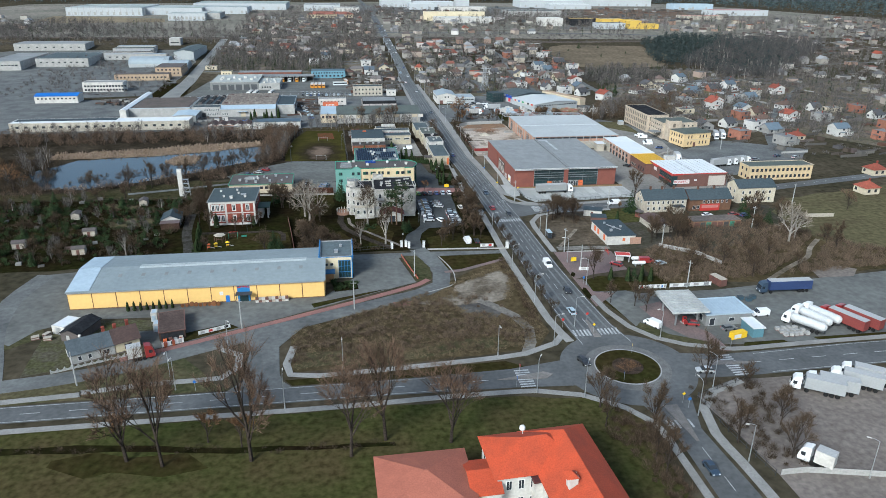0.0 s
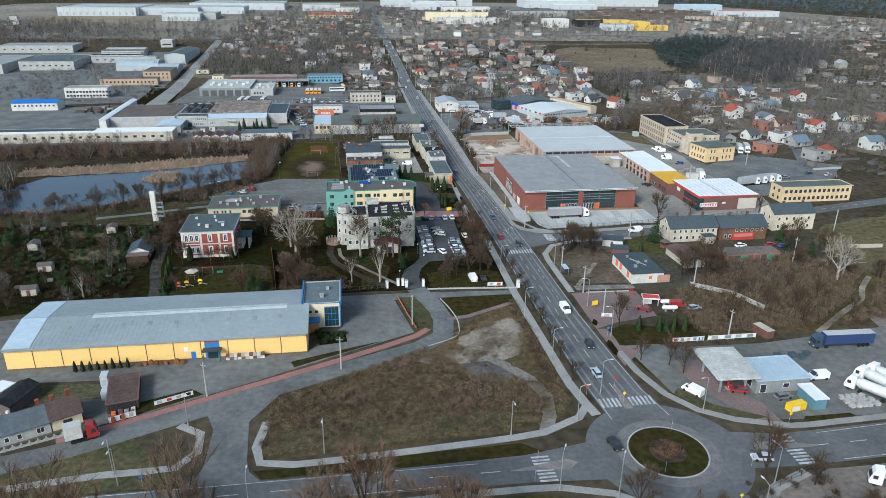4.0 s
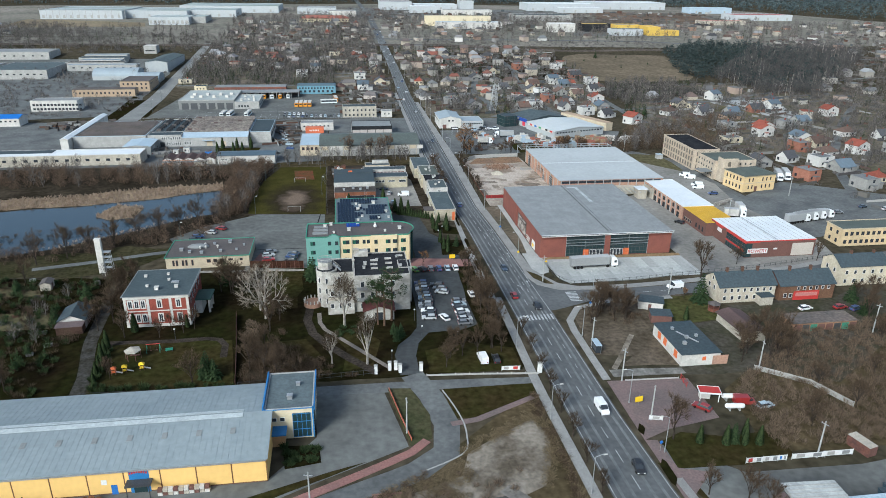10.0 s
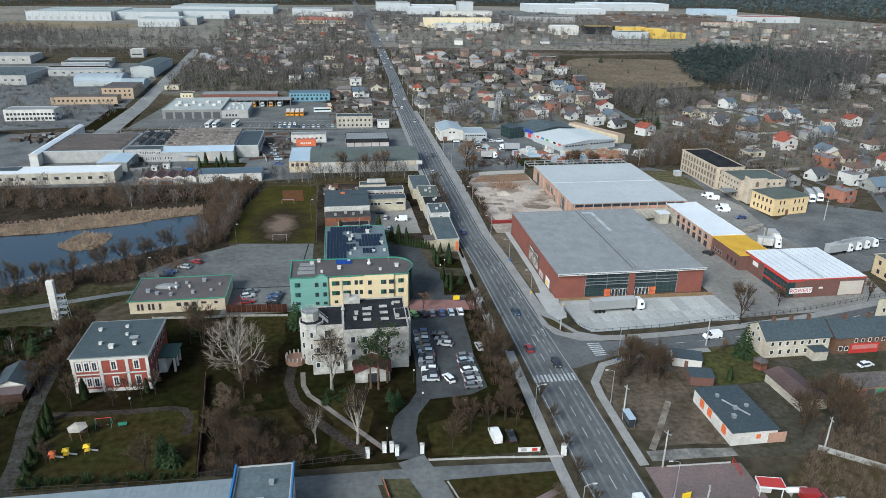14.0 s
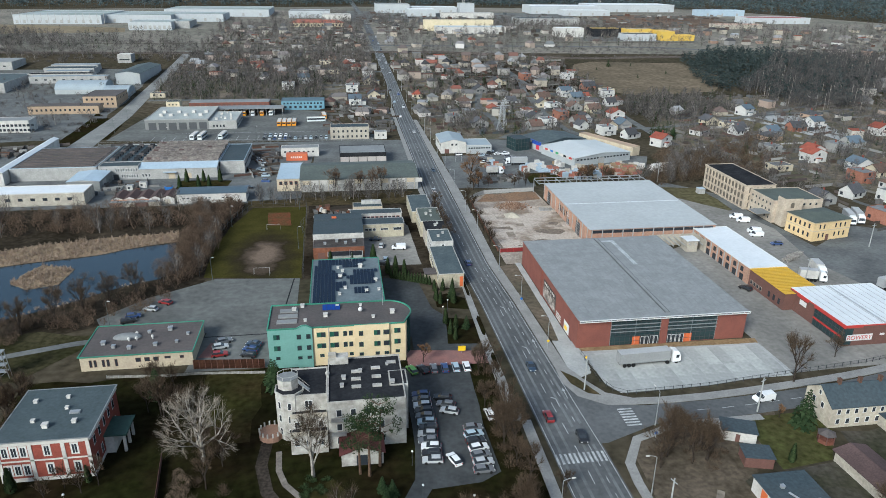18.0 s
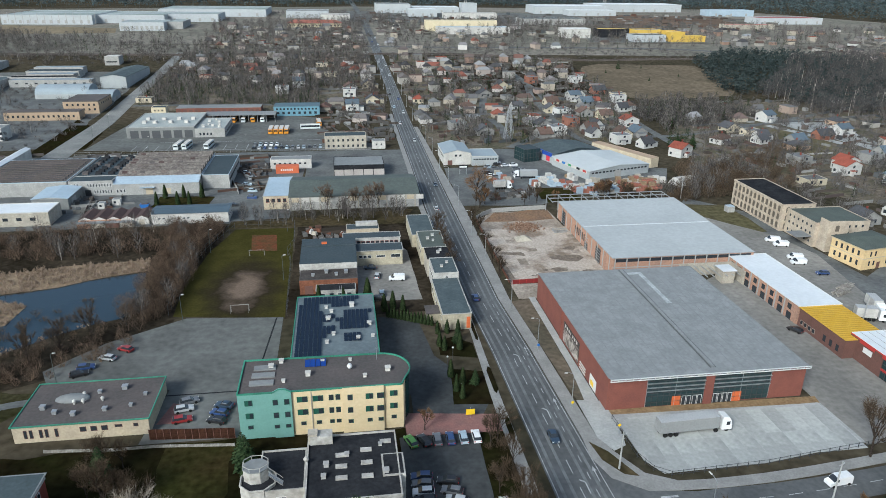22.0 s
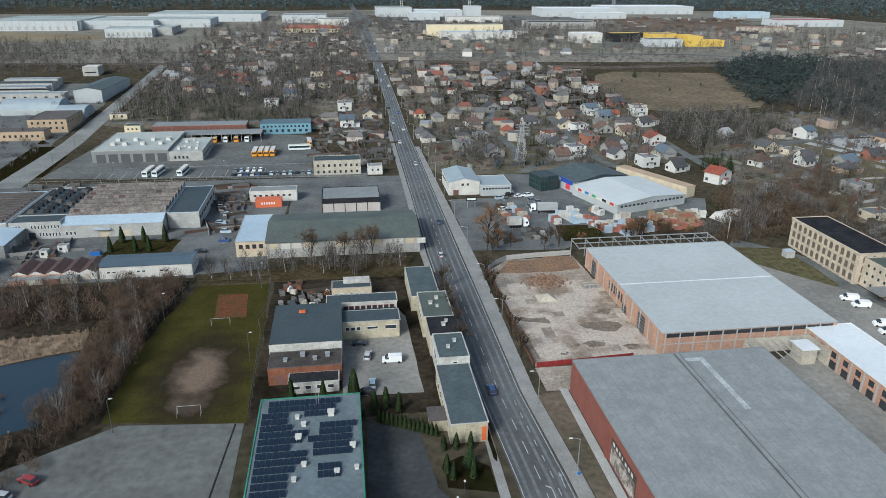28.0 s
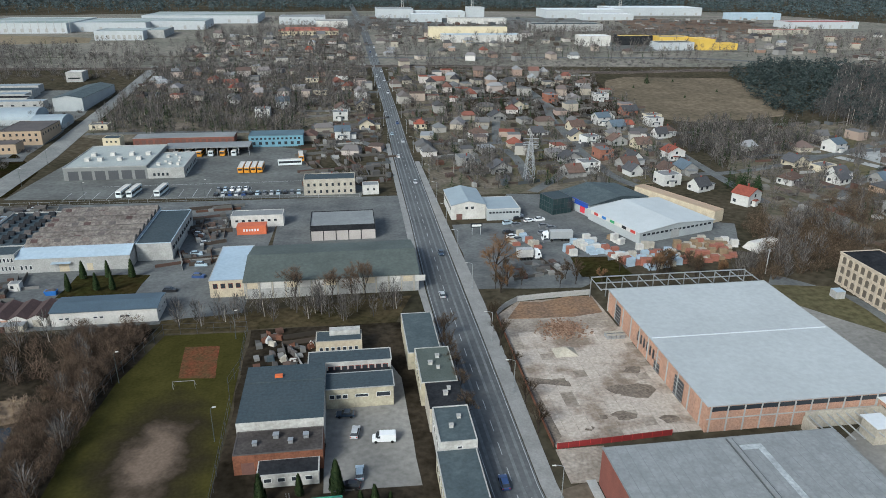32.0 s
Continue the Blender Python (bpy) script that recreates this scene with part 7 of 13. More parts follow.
def filling_station():
    c = thing("station_canopy", pose(24.2, 161.4, 0, 0, 0, -3), "flat pale canopy of a filling station", "canopy")
    part("canopy_roof", Geo().box(-5.2, 5.2, -7, 7, 4.8, 5.3), M("canopy_pale", (0.42, 0.43, 0.415), 0.7, 0.15, 0.3, 1.5, tint=(0.30, 0.31, 0.30)), c, "pale ribbed canopy roof")
    g = Geo()
    for i in range(1, 14):
        g.box(-5.2, 5.2, -7 + i - 0.06, -7 + i + 0.06, 5.3, 5.38)
    part("roof_ribs", g, plaster_grey, c)
    for x in (-3, 3):
        for y in (-4.5, 4.5):
            part("column", Geo().box(x - 0.2, x + 0.2, y - 0.2, y + 0.2, 0, 4.8), steel, c)
    for y in (-3, 2):
        p = thing("fuel_pump", pose(24.2, 161.4 + y, 0.06), "red fuel pump under the canopy", "fuel pump")
        part("body", Geo().box(-0.5, 0.5, -0.3, 0.3, 0.15, 1.9), red_paint, p)
        part("plinth", Geo().box(-0.9, 0.9, -0.7, 0.7, 0, 0.15), concrete, p)
        part("display", Geo().box(-0.35, 0.35, -0.34, -0.3, 1.2, 1.7), glass, p)
    b = House("station_shop", "low station shop with a light blue roof", "shop", 29, 42.4, 155.4, 165)
    b.walls(3.4, roof_grey).flat(roof_lightblue, 0.35, roof_lightblue, "light blue roof", 0.3)
    b.row("S", 0.6, 3.0, 1, 0.1, 1.6, 2.4).row("S", 6, 9, 1, 1.2, 1.6, 1.2).row("W", 1, 8, 3, 0.6, 1.8, 2.0)
    for i in range(1, 13):
        b.box("roof_rib", i * 1.03 - 0.03, i * 1.03 + 0.03, 0.1, 9.5, 3.74, 3.80, roof_lightblue)
    k = House("car_wash", "small glazed kiosk with a white roof", "kiosk", 38.4, 41.4, 147.6, 153.6)
    k.walls(2.8, M("kiosk_glass", (0.10, 0.20, 0.24), 0.3, 0.1)).flat(roof_white, 0.25, white_paint, "", 0.3)
    t = thing("skip", pose(34.6, 148.4, 0.06, 0, 0, 12), "yellow advertising container beside the pavement", "container")
    part("body", Geo().box(-2.2, 2.2, -0.9, 0.9, 0.1, 1.8), M("skip_yellow", (0.72, 0.46, 0.02), 0.6, 0.1), t)
    part("panel", Geo().box(-2.0, 0.2, -0.96, -0.9, 0.4, 1.5), white_paint, t)
    for x in (-1.9, 1.8):
        part("skid", Geo().box(x, x + 0.2, -0.9, 0.9, 0, 0.1), dark_metal, t)
    # gas filling point with a red roof
    q = thing("gas_kiosk", pose(24.0, 203.2, 0.06, 0, 0, -14) @ Matrix.Scale(0.8, 4), "small gas filling point with a red roof", "kiosk")
    part("roof", Geo().box(-3, 3, -1.8, 1.8, 2.9, 3.15), red_paint, q, "red flat roof")
    part("fascia", Geo().box(-3.1, 3.1, -1.9, -1.8, 2.75, 3.25).box(-3.1, 3.1, 1.8, 1.9, 2.75, 3.25).box(-3.1, -3.0, -1.8, 1.8, 2.75, 3.25).box(3.0, 3.1, -1.8, 1.8, 2.75, 3.25), white_paint, q)
    for x in (-2.6, 2.6):
        part("post", Geo().box(x - 0.1, x + 0.1, -1.5, -1.3, 0, 2.9), white_paint, q)
    part("booth", Geo().box(-2.4, 0.6, 0, 1.6, 0, 2.75), plaster_white, q)
    for dx, dy in ((4.4, -2.4), (5.6, 1.4)):
        g = thing("gas_tank", pose(23.4 + dx, 202.6 + dy - 2, 0.06, 0, 0, -6) @ Matrix.Scale(0.8, 4), "white horizontal gas tank on saddles", "tank")
        part("tank", Geo().tube((-2.2, 0, 1.5), (2.2, 0, 1.5), 0.75, 0.75, 12).sphere((-2.2, 0, 1.5), 0.74).sphere((2.2, 0, 1.5), 0.74), white_paint, g)
        for x in (-1.4, 1.4):
            part("saddle", Geo().box(x - 0.15, x + 0.15, -0.6, 0.6, 0, 1.0), concrete, g)


filling_station()


def orange_school():
    b = House("old_school", "white school building under a bright orange tiled hip roof", "school", -44, -28, 93.4, 104.4, rz=3)
    b.walls(8.4, plaster_white).hip(tile_orange, 3.6, 0.8, "bright orange tiled roof")
    for z in (1.4, 5.2):
        b.row("S", 1, 10, 4, z, 1.1, 2.0, bars=1).row("W", 1, 10, 4, z, 1.1, 2.0, bars=1).row("N", 1, 15, 6, z, 1.1, 2.0, bars=1)
    b.box("stair_bay", 6.4, 9.6, -1.6, 0, 0, 7.6, plaster_white)
    b.box("bay_roof", 6.0, 10.0, -2.0, 0, 7.6, 8.0, M("maroon", (0.10, 0.03, 0.028), 0.8, 0.15), "dark red bay roof")
    b.box("skylight", 8, 9.6, 2.6, 3.4, 9.4, 9.9, tile_orange)
    part("dish", Geo().sphere((-1.5, 1.8, 12.6), 0.6).tube((-1.5, 1.6, 11.4), (-1.5, 1.7, 12.4), 0.06, 0.06, 5), white_paint, b.ob, "white satellite dish")
    e = House("old_school_wing", "white school wing with a long orange tiled roof", "school", -35.4, -23.6, 66, 105, rz=3)
    e.far = True
    e.walls(8.3, plaster_white).hip(tile_orange, 4.4, 0.8, "bright orange tiled roof")
    for z in (1.4, 5.2):
        e.row("W", 14, 37, 8, z, 1.1, 2.0, bars=1).row("E", 1, 37, 12, z, 1.1, 2.0).row("N", 1, 11, 4, z, 1.1, 2.0)
    e.chimney(3.0, 21, 9.6, 12.6, plaster_white, 1.5)
    part("chimney_cap", Geo().hexa([(-4.3, 0.4, 12.7), (-2.1, 0.4, 12.7), (-2.1, 2.6, 12.7), (-4.3, 2.6, 12.7)], [(-3.3, 1.4, 13.6), (-3.1, 1.4, 13.6), (-3.1, 1.6, 13.6), (-3.3, 1.6, 13.6)]), tile_orange, e.ob)
    c = House("old_school_wing", "school wing with a faded pink-orange hip roof", "school", -64, -48.4, 87.6, 102.8, rz=1)
    c.far = True
    c.walls(6.8, plaster_white).hip(tile_pink, 2.8, 0.8, "faded pink-orange tiled roof")
    for z in (1.4, 4.2):
        c.row("S", 1, 14.6, 5, z, 1.2, 1.7, bars=1).row("W", 1, 14, 5, z, 1.2, 1.7).row("N", 1, 14.6, 5, z, 1.2, 1.7)
    l = House("school_link", "low link between the school blocks", "building", -48.6, -43.4, 91, 100, rz=2)
    l.walls(6.6, plaster_white).gable(tile_orange, 1.6, "x", 0.3, plaster_white)
    l.row("S", 0.8, 4.4, 2, 1.4, 1.1, 1.8)


orange_school()


# ---- workshops, rows and works north of the school ----
cream_dirty = M("cream_dirty", (0.43, 0.385, 0.285), 0.9, 0.14, 0.35, 1.6, tint=(0.31, 0.28, 0.215))
plaster_grimy = M("plaster_grimy", (0.45, 0.44, 0.415), 0.9, 0.14, 0.35, 1.6, tint=(0.31, 0.30, 0.28))
roof_slate = M("roof_slate", (0.072, 0.092, 0.098), 0.85, 0.16, 0.3, 1.5, 0.05, tint=(0.050, 0.066, 0.073))


def workshops():
    a = House("workshop_hall", "large workshop with a dark blue-grey roof and white gable band", "workshop", -62.6, -44.9, 368.2, 390)
    a.walls(6.6, plaster_grimy).flat(roof_dark, 0.12, roof_dark, "dark blue-grey felt roof")
    a.panel("gable_band", "S", 0, 17.7, 5.0, 6.7, plaster_grimy, "white band above the annex", 0.1)
    a.box("roof_step", 0.3, 17.4, 14.6, 15.0, 6.7, 6.95, roof_dark)
    a.box("roof_hatch", 6.5, 8.2, 16.4, 17.4, 6.7, 7.2, orange_paint, "orange roof hatch")
    a.row("W", 2, 20, 5, 3.4, 2.2, 1.4)
    e = House("workshop_annex", "brick annex with a worn felt roof", "annex", -62.4, -45, 360.4, 368)
    e.walls(4.6, M("brick_rust", (0.20, 0.085, 0.052), 0.9, 0.2, 0.3, 2.5)).flat(M("felt_worn", (0.075, 0.066, 0.062), 0.9, 0.25, 0.25, 1.5), 0.15, roof_brown, "worn dark felt roof")
    e.vents([(4, 3), (8, 5), (11, 3), (14, 4.4)], 4.68)
    e.panel("gate", "S", 1.5, 4, 0, 2.8, brown_wall, "rusty brown gate")
    f = House("workshop_shed", "white shed with a black roof", "shed", -57.4, -45.8, 356, 360.4)
    f.walls(3.0, plaster_grimy).flat(roof_black, 0.1, plaster_grimy, "black felt roof", 0.15)
    f.row("S", 0.6, 11, 4, 1.2, 1.5, 1.0)
    b = House("workshop_wing", "cream workshop wing with a dark roof", "workshop", -44.8, -29.6, 380.6, 387)
    b.walls(5.2, cream_dirty).flat(roof_dark, 0.15, plaster_grey, "dark blue-grey roof", 0.3)
    b.row("S", 0.6, 5, 3, 2.6, 1.2, 1.1).row("S", 6, 10, 1, 2.8, 3.0, 0.8).row("S", 11, 14.8, 1, 2.6, 3.2, 1.2)
    c = House("workshop_wing", "dark-roofed workshop with tall brick window piers", "workshop", -49, -29.4, 391.4, 396.8)
    c.walls(5.6, plaster_grimy).flat(roof_dark, 0.2, plaster_grimy, "dark blue-grey roof", 0.2)
    c.row("S", 4.4, 19, 9, 2.8, 1.3, 1.8, brick_house)
    k = House("workshop_link", "low link building with a dark roof", "building", -44.8, -29.8, 387.2, 391.2)
    k.walls(3.6, plaster_old).flat(roof_black, 0.1)
    d = House("garage_block", "beige garage block with a pale lean-to", "garage", -47.8, -36, 404, 409.6)
    d.walls(4.4, plaster_beige).flat(roof_dark, 0.15, plaster_old)
    d.row("S", 0.6, 11, 7, 1.6, 1.0, 1.2)
    d.box("roof_room", 3.5, 11.4, 3, 5.2, 4.5, 5.8, plaster_grimy)
    # row of houses on the road
    r = House("roadside_row", "long low roadside house with a dark roof and cream walls", "house", -22.9, -15.0, 333, 356.6)
    r.walls(4.8, cream_dirty).flat(roof_slate, 0.15, plaster_grimy, "dark felt roof", 0.15)
    r.row("W", 1, 22, 7, 1.6, 1.2, 1.6).row("E", 1, 22, 8, 1.6, 1.2, 1.6)
    r.panel("sign", "S", 6.6, 7.6, 0.4, 3.8, orange_paint, "orange sign strip", 0.1)
    r.box("side_porch", -3.6, 0, 4.6, 9, 0, 3.0, cream_dirty)
    r.box("side_porch_roof", -4.0, 0, 4.2, 9.4, 3.0, 3.2, roof_brown)
    w = House("roadside_house", "white roadside house with a flat roof", "house", -22.2, -14.6, 356.8, 369)
    w.walls(6.4, plaster_grimy).flat(roof_slate, 0.25, plaster_grimy, "dark felt roof")
    w.row("S", 2.6, 5.4, 1, 4.2, 1.1, 1.3).row("W", 1, 11, 4, 3.6, 1.1, 1.4).row("E", 1, 11, 4, 3.6, 1.1, 1.4)
    w.vents([(3, 5), (5, 8)], 6.48, plaster_grimy)
    x = House("roadside_house", "grey roadside house with a black roof", "house", -22.6, -14.8, 369.2, 379)
    x.walls(6.0, plaster_old).flat(roof_black, 0.2, roof_black)
    x.vents([(4, 5), (5, 7)], 6.08, plaster_grimy)
    y = House("roadside_house", "cream roadside house with a green-grey roof", "house", -23.4, -15, 379.2, 395)
    y.walls(6.0, cream_dirty).flat(M("roof_green", (0, 0, 0)), 0.2, plaster_grimy)
    y.row("W", 1, 15, 5, 3.4, 1.1, 1.4).row("E", 1, 15, 6, 3.4, 1.1, 1.4)
    y.vents([(3, 8), (4.6, 6), (5, 11)], 6.08, plaster_grimy)
    z = House("roadside_row", "low cream roadside building with a dark roof", "building", -25, -16.6, 395.2, 417)
    z.walls(4.6, cream_dirty).flat(roof_slate, 0.15, plaster_grimy)
    z.row("E", 1, 20, 7, 1.5, 1.2, 1.5)


workshops()


def works():
    b = House("grey_warehouse", "long grey warehouse with a dark ribbed gabled roof", "warehouse", -70.2, -17.4, 441.4, 471)
    b.walls(5.6, plaster_grey).gable(M("roof_olive", (0.090, 0.104, 0.094), 0.7, 0.15, 0.1, 1.0), 2.6, "x", 0.3, plaster_grey, "dark olive ribbed roof").seams("x", 2.2, 5.6, 2.6, M("roof_olive", (0, 0, 0)))
    for i in range(14):
        b.panel("pier", "S", 0.4 + i * 3.9, 0.8 + i * 3.9, 0, 5.4, plaster_old, out=0.12)
        b.panel("wall_panel", "S", 1.0 + i * 3.9, 4.1 + i * 3.9, 3.3, 5.2, plaster_white if i % 3 else plaster_beige, out=0.05)
    w = House("white_store", "store with a pale blue roof and brick front", "warehouse", -80.6, -70.4, 443.6, 472)
    w.walls(5.6, plaster_beige).flat(roof_lightblue, 0.15, plaster_grey, "pale blue roof", 0.2)
    w.row("S", 0.6, 9.6, 4, 3.0, 1.4, 1.6, brick_house)
    s = House("white_shed", "long white shed with a blue-grey roof", "shed", -121, -92.6, 430, 440)
    s.walls(4.2, plaster_white).gable(M("roof_blue", (0.070, 0.100, 0.128), 0.6, 0.12), 0.7, "x", 0.3, plaster_white, "blue-grey metal roof")
    for u in (2, 11, 18):
        s.row("S", u, u + 3.2, 2, 1.9, 1.2, 0.7)
    s.row("E", 1, 9, 3, 1.9, 1.2, 0.7)
    for i in range(5):
        r = House("red_shed", "old shed with a rusty brown roof", "shed", -147.6 + i * 5.1, -142.7 + i * 5.1, 430.6, 441.6)
        r.walls(2.5, brick_raw if i < 3 else plaster_white).gable(M("rusty_shed", (0.075, 0.046, 0.042), 0.85, 0.2), 1.1, "y", 0.1, plaster_white)
        r.panel("door", "S", 1.2, 3.4, 0, 2.1, (brown_wall, plaster_old, roof_dark)[i % 3])
        if i < 4:
            r.box("lean_to", 0.1, 4.8, -2.6, -0.1, -0.2, 1.9, (brick_raw, plaster_old, brown_wall, plaster_old)[i])
            r.box("lean_to_roof", 0, 4.9, -2.8, -0.1, 1.9, 2.0, roof_grey, "grey corrugated sheet roof")
    t = House("works_hall", "wide factory hall with a reddish stepped roof", "factory", -145.8, -110.4, 476.4, 515)
    t.walls(6.2, plaster_grey).flat(asbestos, 0.3, roof_lightblue, "weathered reddish roof")
    teeth = M("sawtooth_felt", (0.178, 0.158, 0.142), 0.9, 0.25, 0.25, 1.0, 0.1, tint=(0.105, 0.09, 0.082), rnd=0.12)
    rr = random.Random(17)
    for j in range(7):
        y0 = -18.6 + j * 5.4
        low = [(-17.4, y0, 6.3), (17.4, y0, 6.3), (17.4, y0 + 5.2, 6.3), (-17.4, y0 + 5.2, 6.3)]
        saw = part("sawtooth", Geo().hexa(low, [(-17.4, y0 + 3.4, 8.2), (17.4, y0 + 3.4, 8.2), (17.4, y0 + 4.6, 8.2), (-17.4, y0 + 4.6, 8.2)]), teeth, t.ob)
        for i in range(8):
            if rr.random() < 0.55:
                u, v = -16.8 + i * 4.1 + rr.uniform(0, 1), rr.choice((0.2, 0.5))
                za, zb = 6.34 + v * 1.9, 6.34 + (v + 0.4) * 1.9
                ya, yb = y0 + v * 3.4, y0 + (v + 0.4) * 3.4
                q = [(u, ya, za), (u + 2.2, ya, za), (u + 2.2, yb, zb), (u, yb, zb)]
                part("roof_patch", Geo().hexa(q, [(x, y, z + 0.05) for x, y, z in q]), (M("rusty_shed", (0, 0, 0)), asbestos, roof_brown)[i % 3], saw)
    g = House("works_wing", "factory wing with a dark grey roof", "factory", -110, -98.4, 476.4, 512)
    g.walls(6.2, plaster_grey).flat(roof_dark, 0.25, roof_lightblue, "dark grey roof")
    g.row("E", 1, 34, 9, 3, 2.4, 1.4)
    f = House("works_building", "pale works front with a lean-to metal roof", "factory", -145.8, -110.4, 470.2, 476.2)
    f.walls(5.0, plaster_grey)
    part("roof", Geo().hexa([(-17.8, -3.2, 4.9), (17.8, -3.2, 4.9), (17.8, 3.0, 6.6), (-17.8, 3.0, 6.6)], [(-17.8, -3.2, 5.05), (17.8, -3.2, 5.05), (17.8, 3.0, 6.75), (-17.8, 3.0, 6.75)]), roof_lightblue, f.ob, "pale lean-to metal roof")
    f.row("S", 0.8, 5, 3, 1.2, 0.8, 1.5)
    f.box("canopy", 11, 17, -1.6, 0, 3.3, 3.45, roof_lightblue, "small metal canopy")
    f.panel("gate", "S", 13, 16, 0, 3.0, plaster_beige, "pale roller gate")
    f.panel("gate", "S", 21.6, 23.4, 0, 2.6, plaster_beige, "pale roller gate")
    of = House("works_office", "two-storey works office with rows of narrow windows", "office", -163.8, -146, 470.6, 478.6)
    of.walls(6.4, plaster_grey).flat(roof_dark, 0.2, plaster_grey, "dark felt roof")
    of.row("S", 7.2, 17.4, 9, 3.9, 0.7, 1.5).row("S", 9.6, 17.4, 7, 1.0, 0.7, 1.5).row("S", 1, 4, 3, 3.9, 0.7, 1.5)
    of.panel("door", "S", 6.2, 8.6, 0, 2.6, dark_metal, "dark entrance door")
    an = House("works_annex", "flat annex with rows of dark roof lights", "factory", -163.8, -146, 478.8, 515)
    an.walls(6.2, plaster_grey).flat(roof_dark, 0.5, plaster_grey, "dark felt roof")
    for i in range(3):
        for j in range(8):
            x, y = 2.0 + i * 5.4 + 0.12 * j, 3 + j * 4.1
            part("roof_light", Geo().hexa([(0, 0, 0), (2.6, 0, 0), (2.6, 1.6, 0), (0, 1.6, 0)], [(0.2, 0.2, 0.7), (2.4, 0.2, 0.7), (2.4, 1.5, 1.3), (0.2, 1.5, 1.3)]), roof_black if (i + j) % 4 else roof_brown, an.ob, at=pose(x - 8.9, y - 18.1, 6.28))
    c = House("works_store", "store with pale blue metal cladding", "shed", -172, -158.2, 452.4, 469.8)
    c.walls(4.6, M("clad_grey", (0.20, 0.205, 0.20), 0.7, 0.1)).gable(roof_lightblue, 0.7, "y", 0.2, plaster_grey)
    c.panel("gate", "E", 4, 9, 0, 3.6, plaster_grey, "pale sliding gate")
    for x, y, w2 in ((-145.6, 452.6, 2.6), (-141, 457, 3.2)):
        o2 = House("site_hut", "small white site hut with a flat roof", "hut", x - w2 / 2, x + w2 / 2, y - 1.3, y + 1.3)
        o2.walls(2.5, plaster_white).flat(roof_grey, 0.08, plaster_white)
        o2.panel("window", "S", 0.6, 1.5, 1.0, 1.9, glass)
    bb = thing("blue_skip", stand(-129, 452), "bright blue waste skip", "container")
    part("bin", Geo().hexa([(-1.4, -0.8, 0), (1.4, -0.8, 0), (1.4, 0.8, 0), (-1.4, 0.8, 0)], [(-1.8, -1, 1.5), (1.8, -1, 1.5), (1.8, 1, 1.5), (-1.8, 1, 1.5)]), blue_paint, bb)
    part("load", Geo().hexa([(-1.7, -0.9, 1.4), (1.7, -0.9, 1.4), (1.7, 0.9, 1.4), (-1.7, 0.9, 1.4)], [(-0.8, -0.4, 1.9), (0.9, -0.4, 1.8), (0.8, 0.4, 2.0), (-0.7, 0.4, 1.8)]), roof_brown, bb)
    h = House("works_hall", "vast flat-roofed hall with dark weathered roof", "factory", -203, -165, 472, 512)
    h.walls(6, plaster_grey).flat(M("felt_old", (0.115, 0.105, 0.10), 0.9, 0.2, 0.05, 0.5, tint=(0.075, 0.07, 0.068)), 0.3, roof_lightblue, "dark weathered felt roof")
    for j in range(12):
        h.box("roof_monitor", 2, 36, 2 + j * 3.2, 3 + j * 3.2, 6.08, 6.6, roof_brown)
    l = House("works_building", "long white works front with a pale roof", "factory", -260, -158.6, 433, 445.6)
    l.walls(5.2, plaster_old).flat(roof_white, 0.3, plaster_white, "pale roof")
    l.row("S", 2, 98, 20, 2.2, 2.0, 1.4)
    l.box("roof_band", 1, 58, 6, 12, 5.28, 5.5, roof_dark)
    o = House("long_skylight", "raised white roof lantern", "roof light", -207.4, -203.4, 466, 536)
    o.walls(6.0, plaster_white).gable(roof_white, 0.8, "y", 0.2, plaster_white)
    u = House("blue_roof_building", "white building with a bright blue roof", "building", -283, -254, 532.6, 545)
    u.walls(5, plaster_white).gable(M("roof_bright_blue", (0.01, 0.12, 0.42), 0.5, 0.08), 1.4, "x", 0.3, plaster_white, "bright blue metal roof")
    u.row("S", 1, 28, 10, 2.6, 1.4, 1.2)
    d = House("white_office", "low white office with a flat dark roof", "office", -83.2, -63.4, 506.6, 513.6)
    d.walls(4.6, plaster_white).flat(roof_grey, 0.2, plaster_white)
    d.row("S", 1, 18, 7, 2.2, 1.3, 1.0)
    e = thing("orange_container", stand(-74.6, 500.6), "orange sales container with a blank sign", "container")
    part("body", Geo().box(-5.4, 5.4, -2.4, 2.4, 0, 3.4), M("container_orange", (0.52, 0.13, 0.06), 0.6, 0.12), e)
    for i in range(6):
        part("sign_bar", Geo().box(-3 + i, -2.4 + i, -2.46, -2.4, 1.4, 2.3), white_paint, e)
    k = House("dark_hall", "hall with a pale front and dark flat roof", "hall", -52.4, -28.6, 488.6, 505.4)
    k.walls(5.6, M("hall_pale", (0.42, 0.38, 0.355), 0.8, 0.1)).flat(roof_grey, 0.3, roof_black, "grey roof")
    k.panel("fascia", "S", 0, 23.8, 3.8, 5.6, roof_black, "black fascia", 0.1)
    for i in range(5):
        k.panel("joint", "S", 4.6 * i, 4.6 * i + 0.3, 0, 3.8, roof_black, out=0.08)


works()


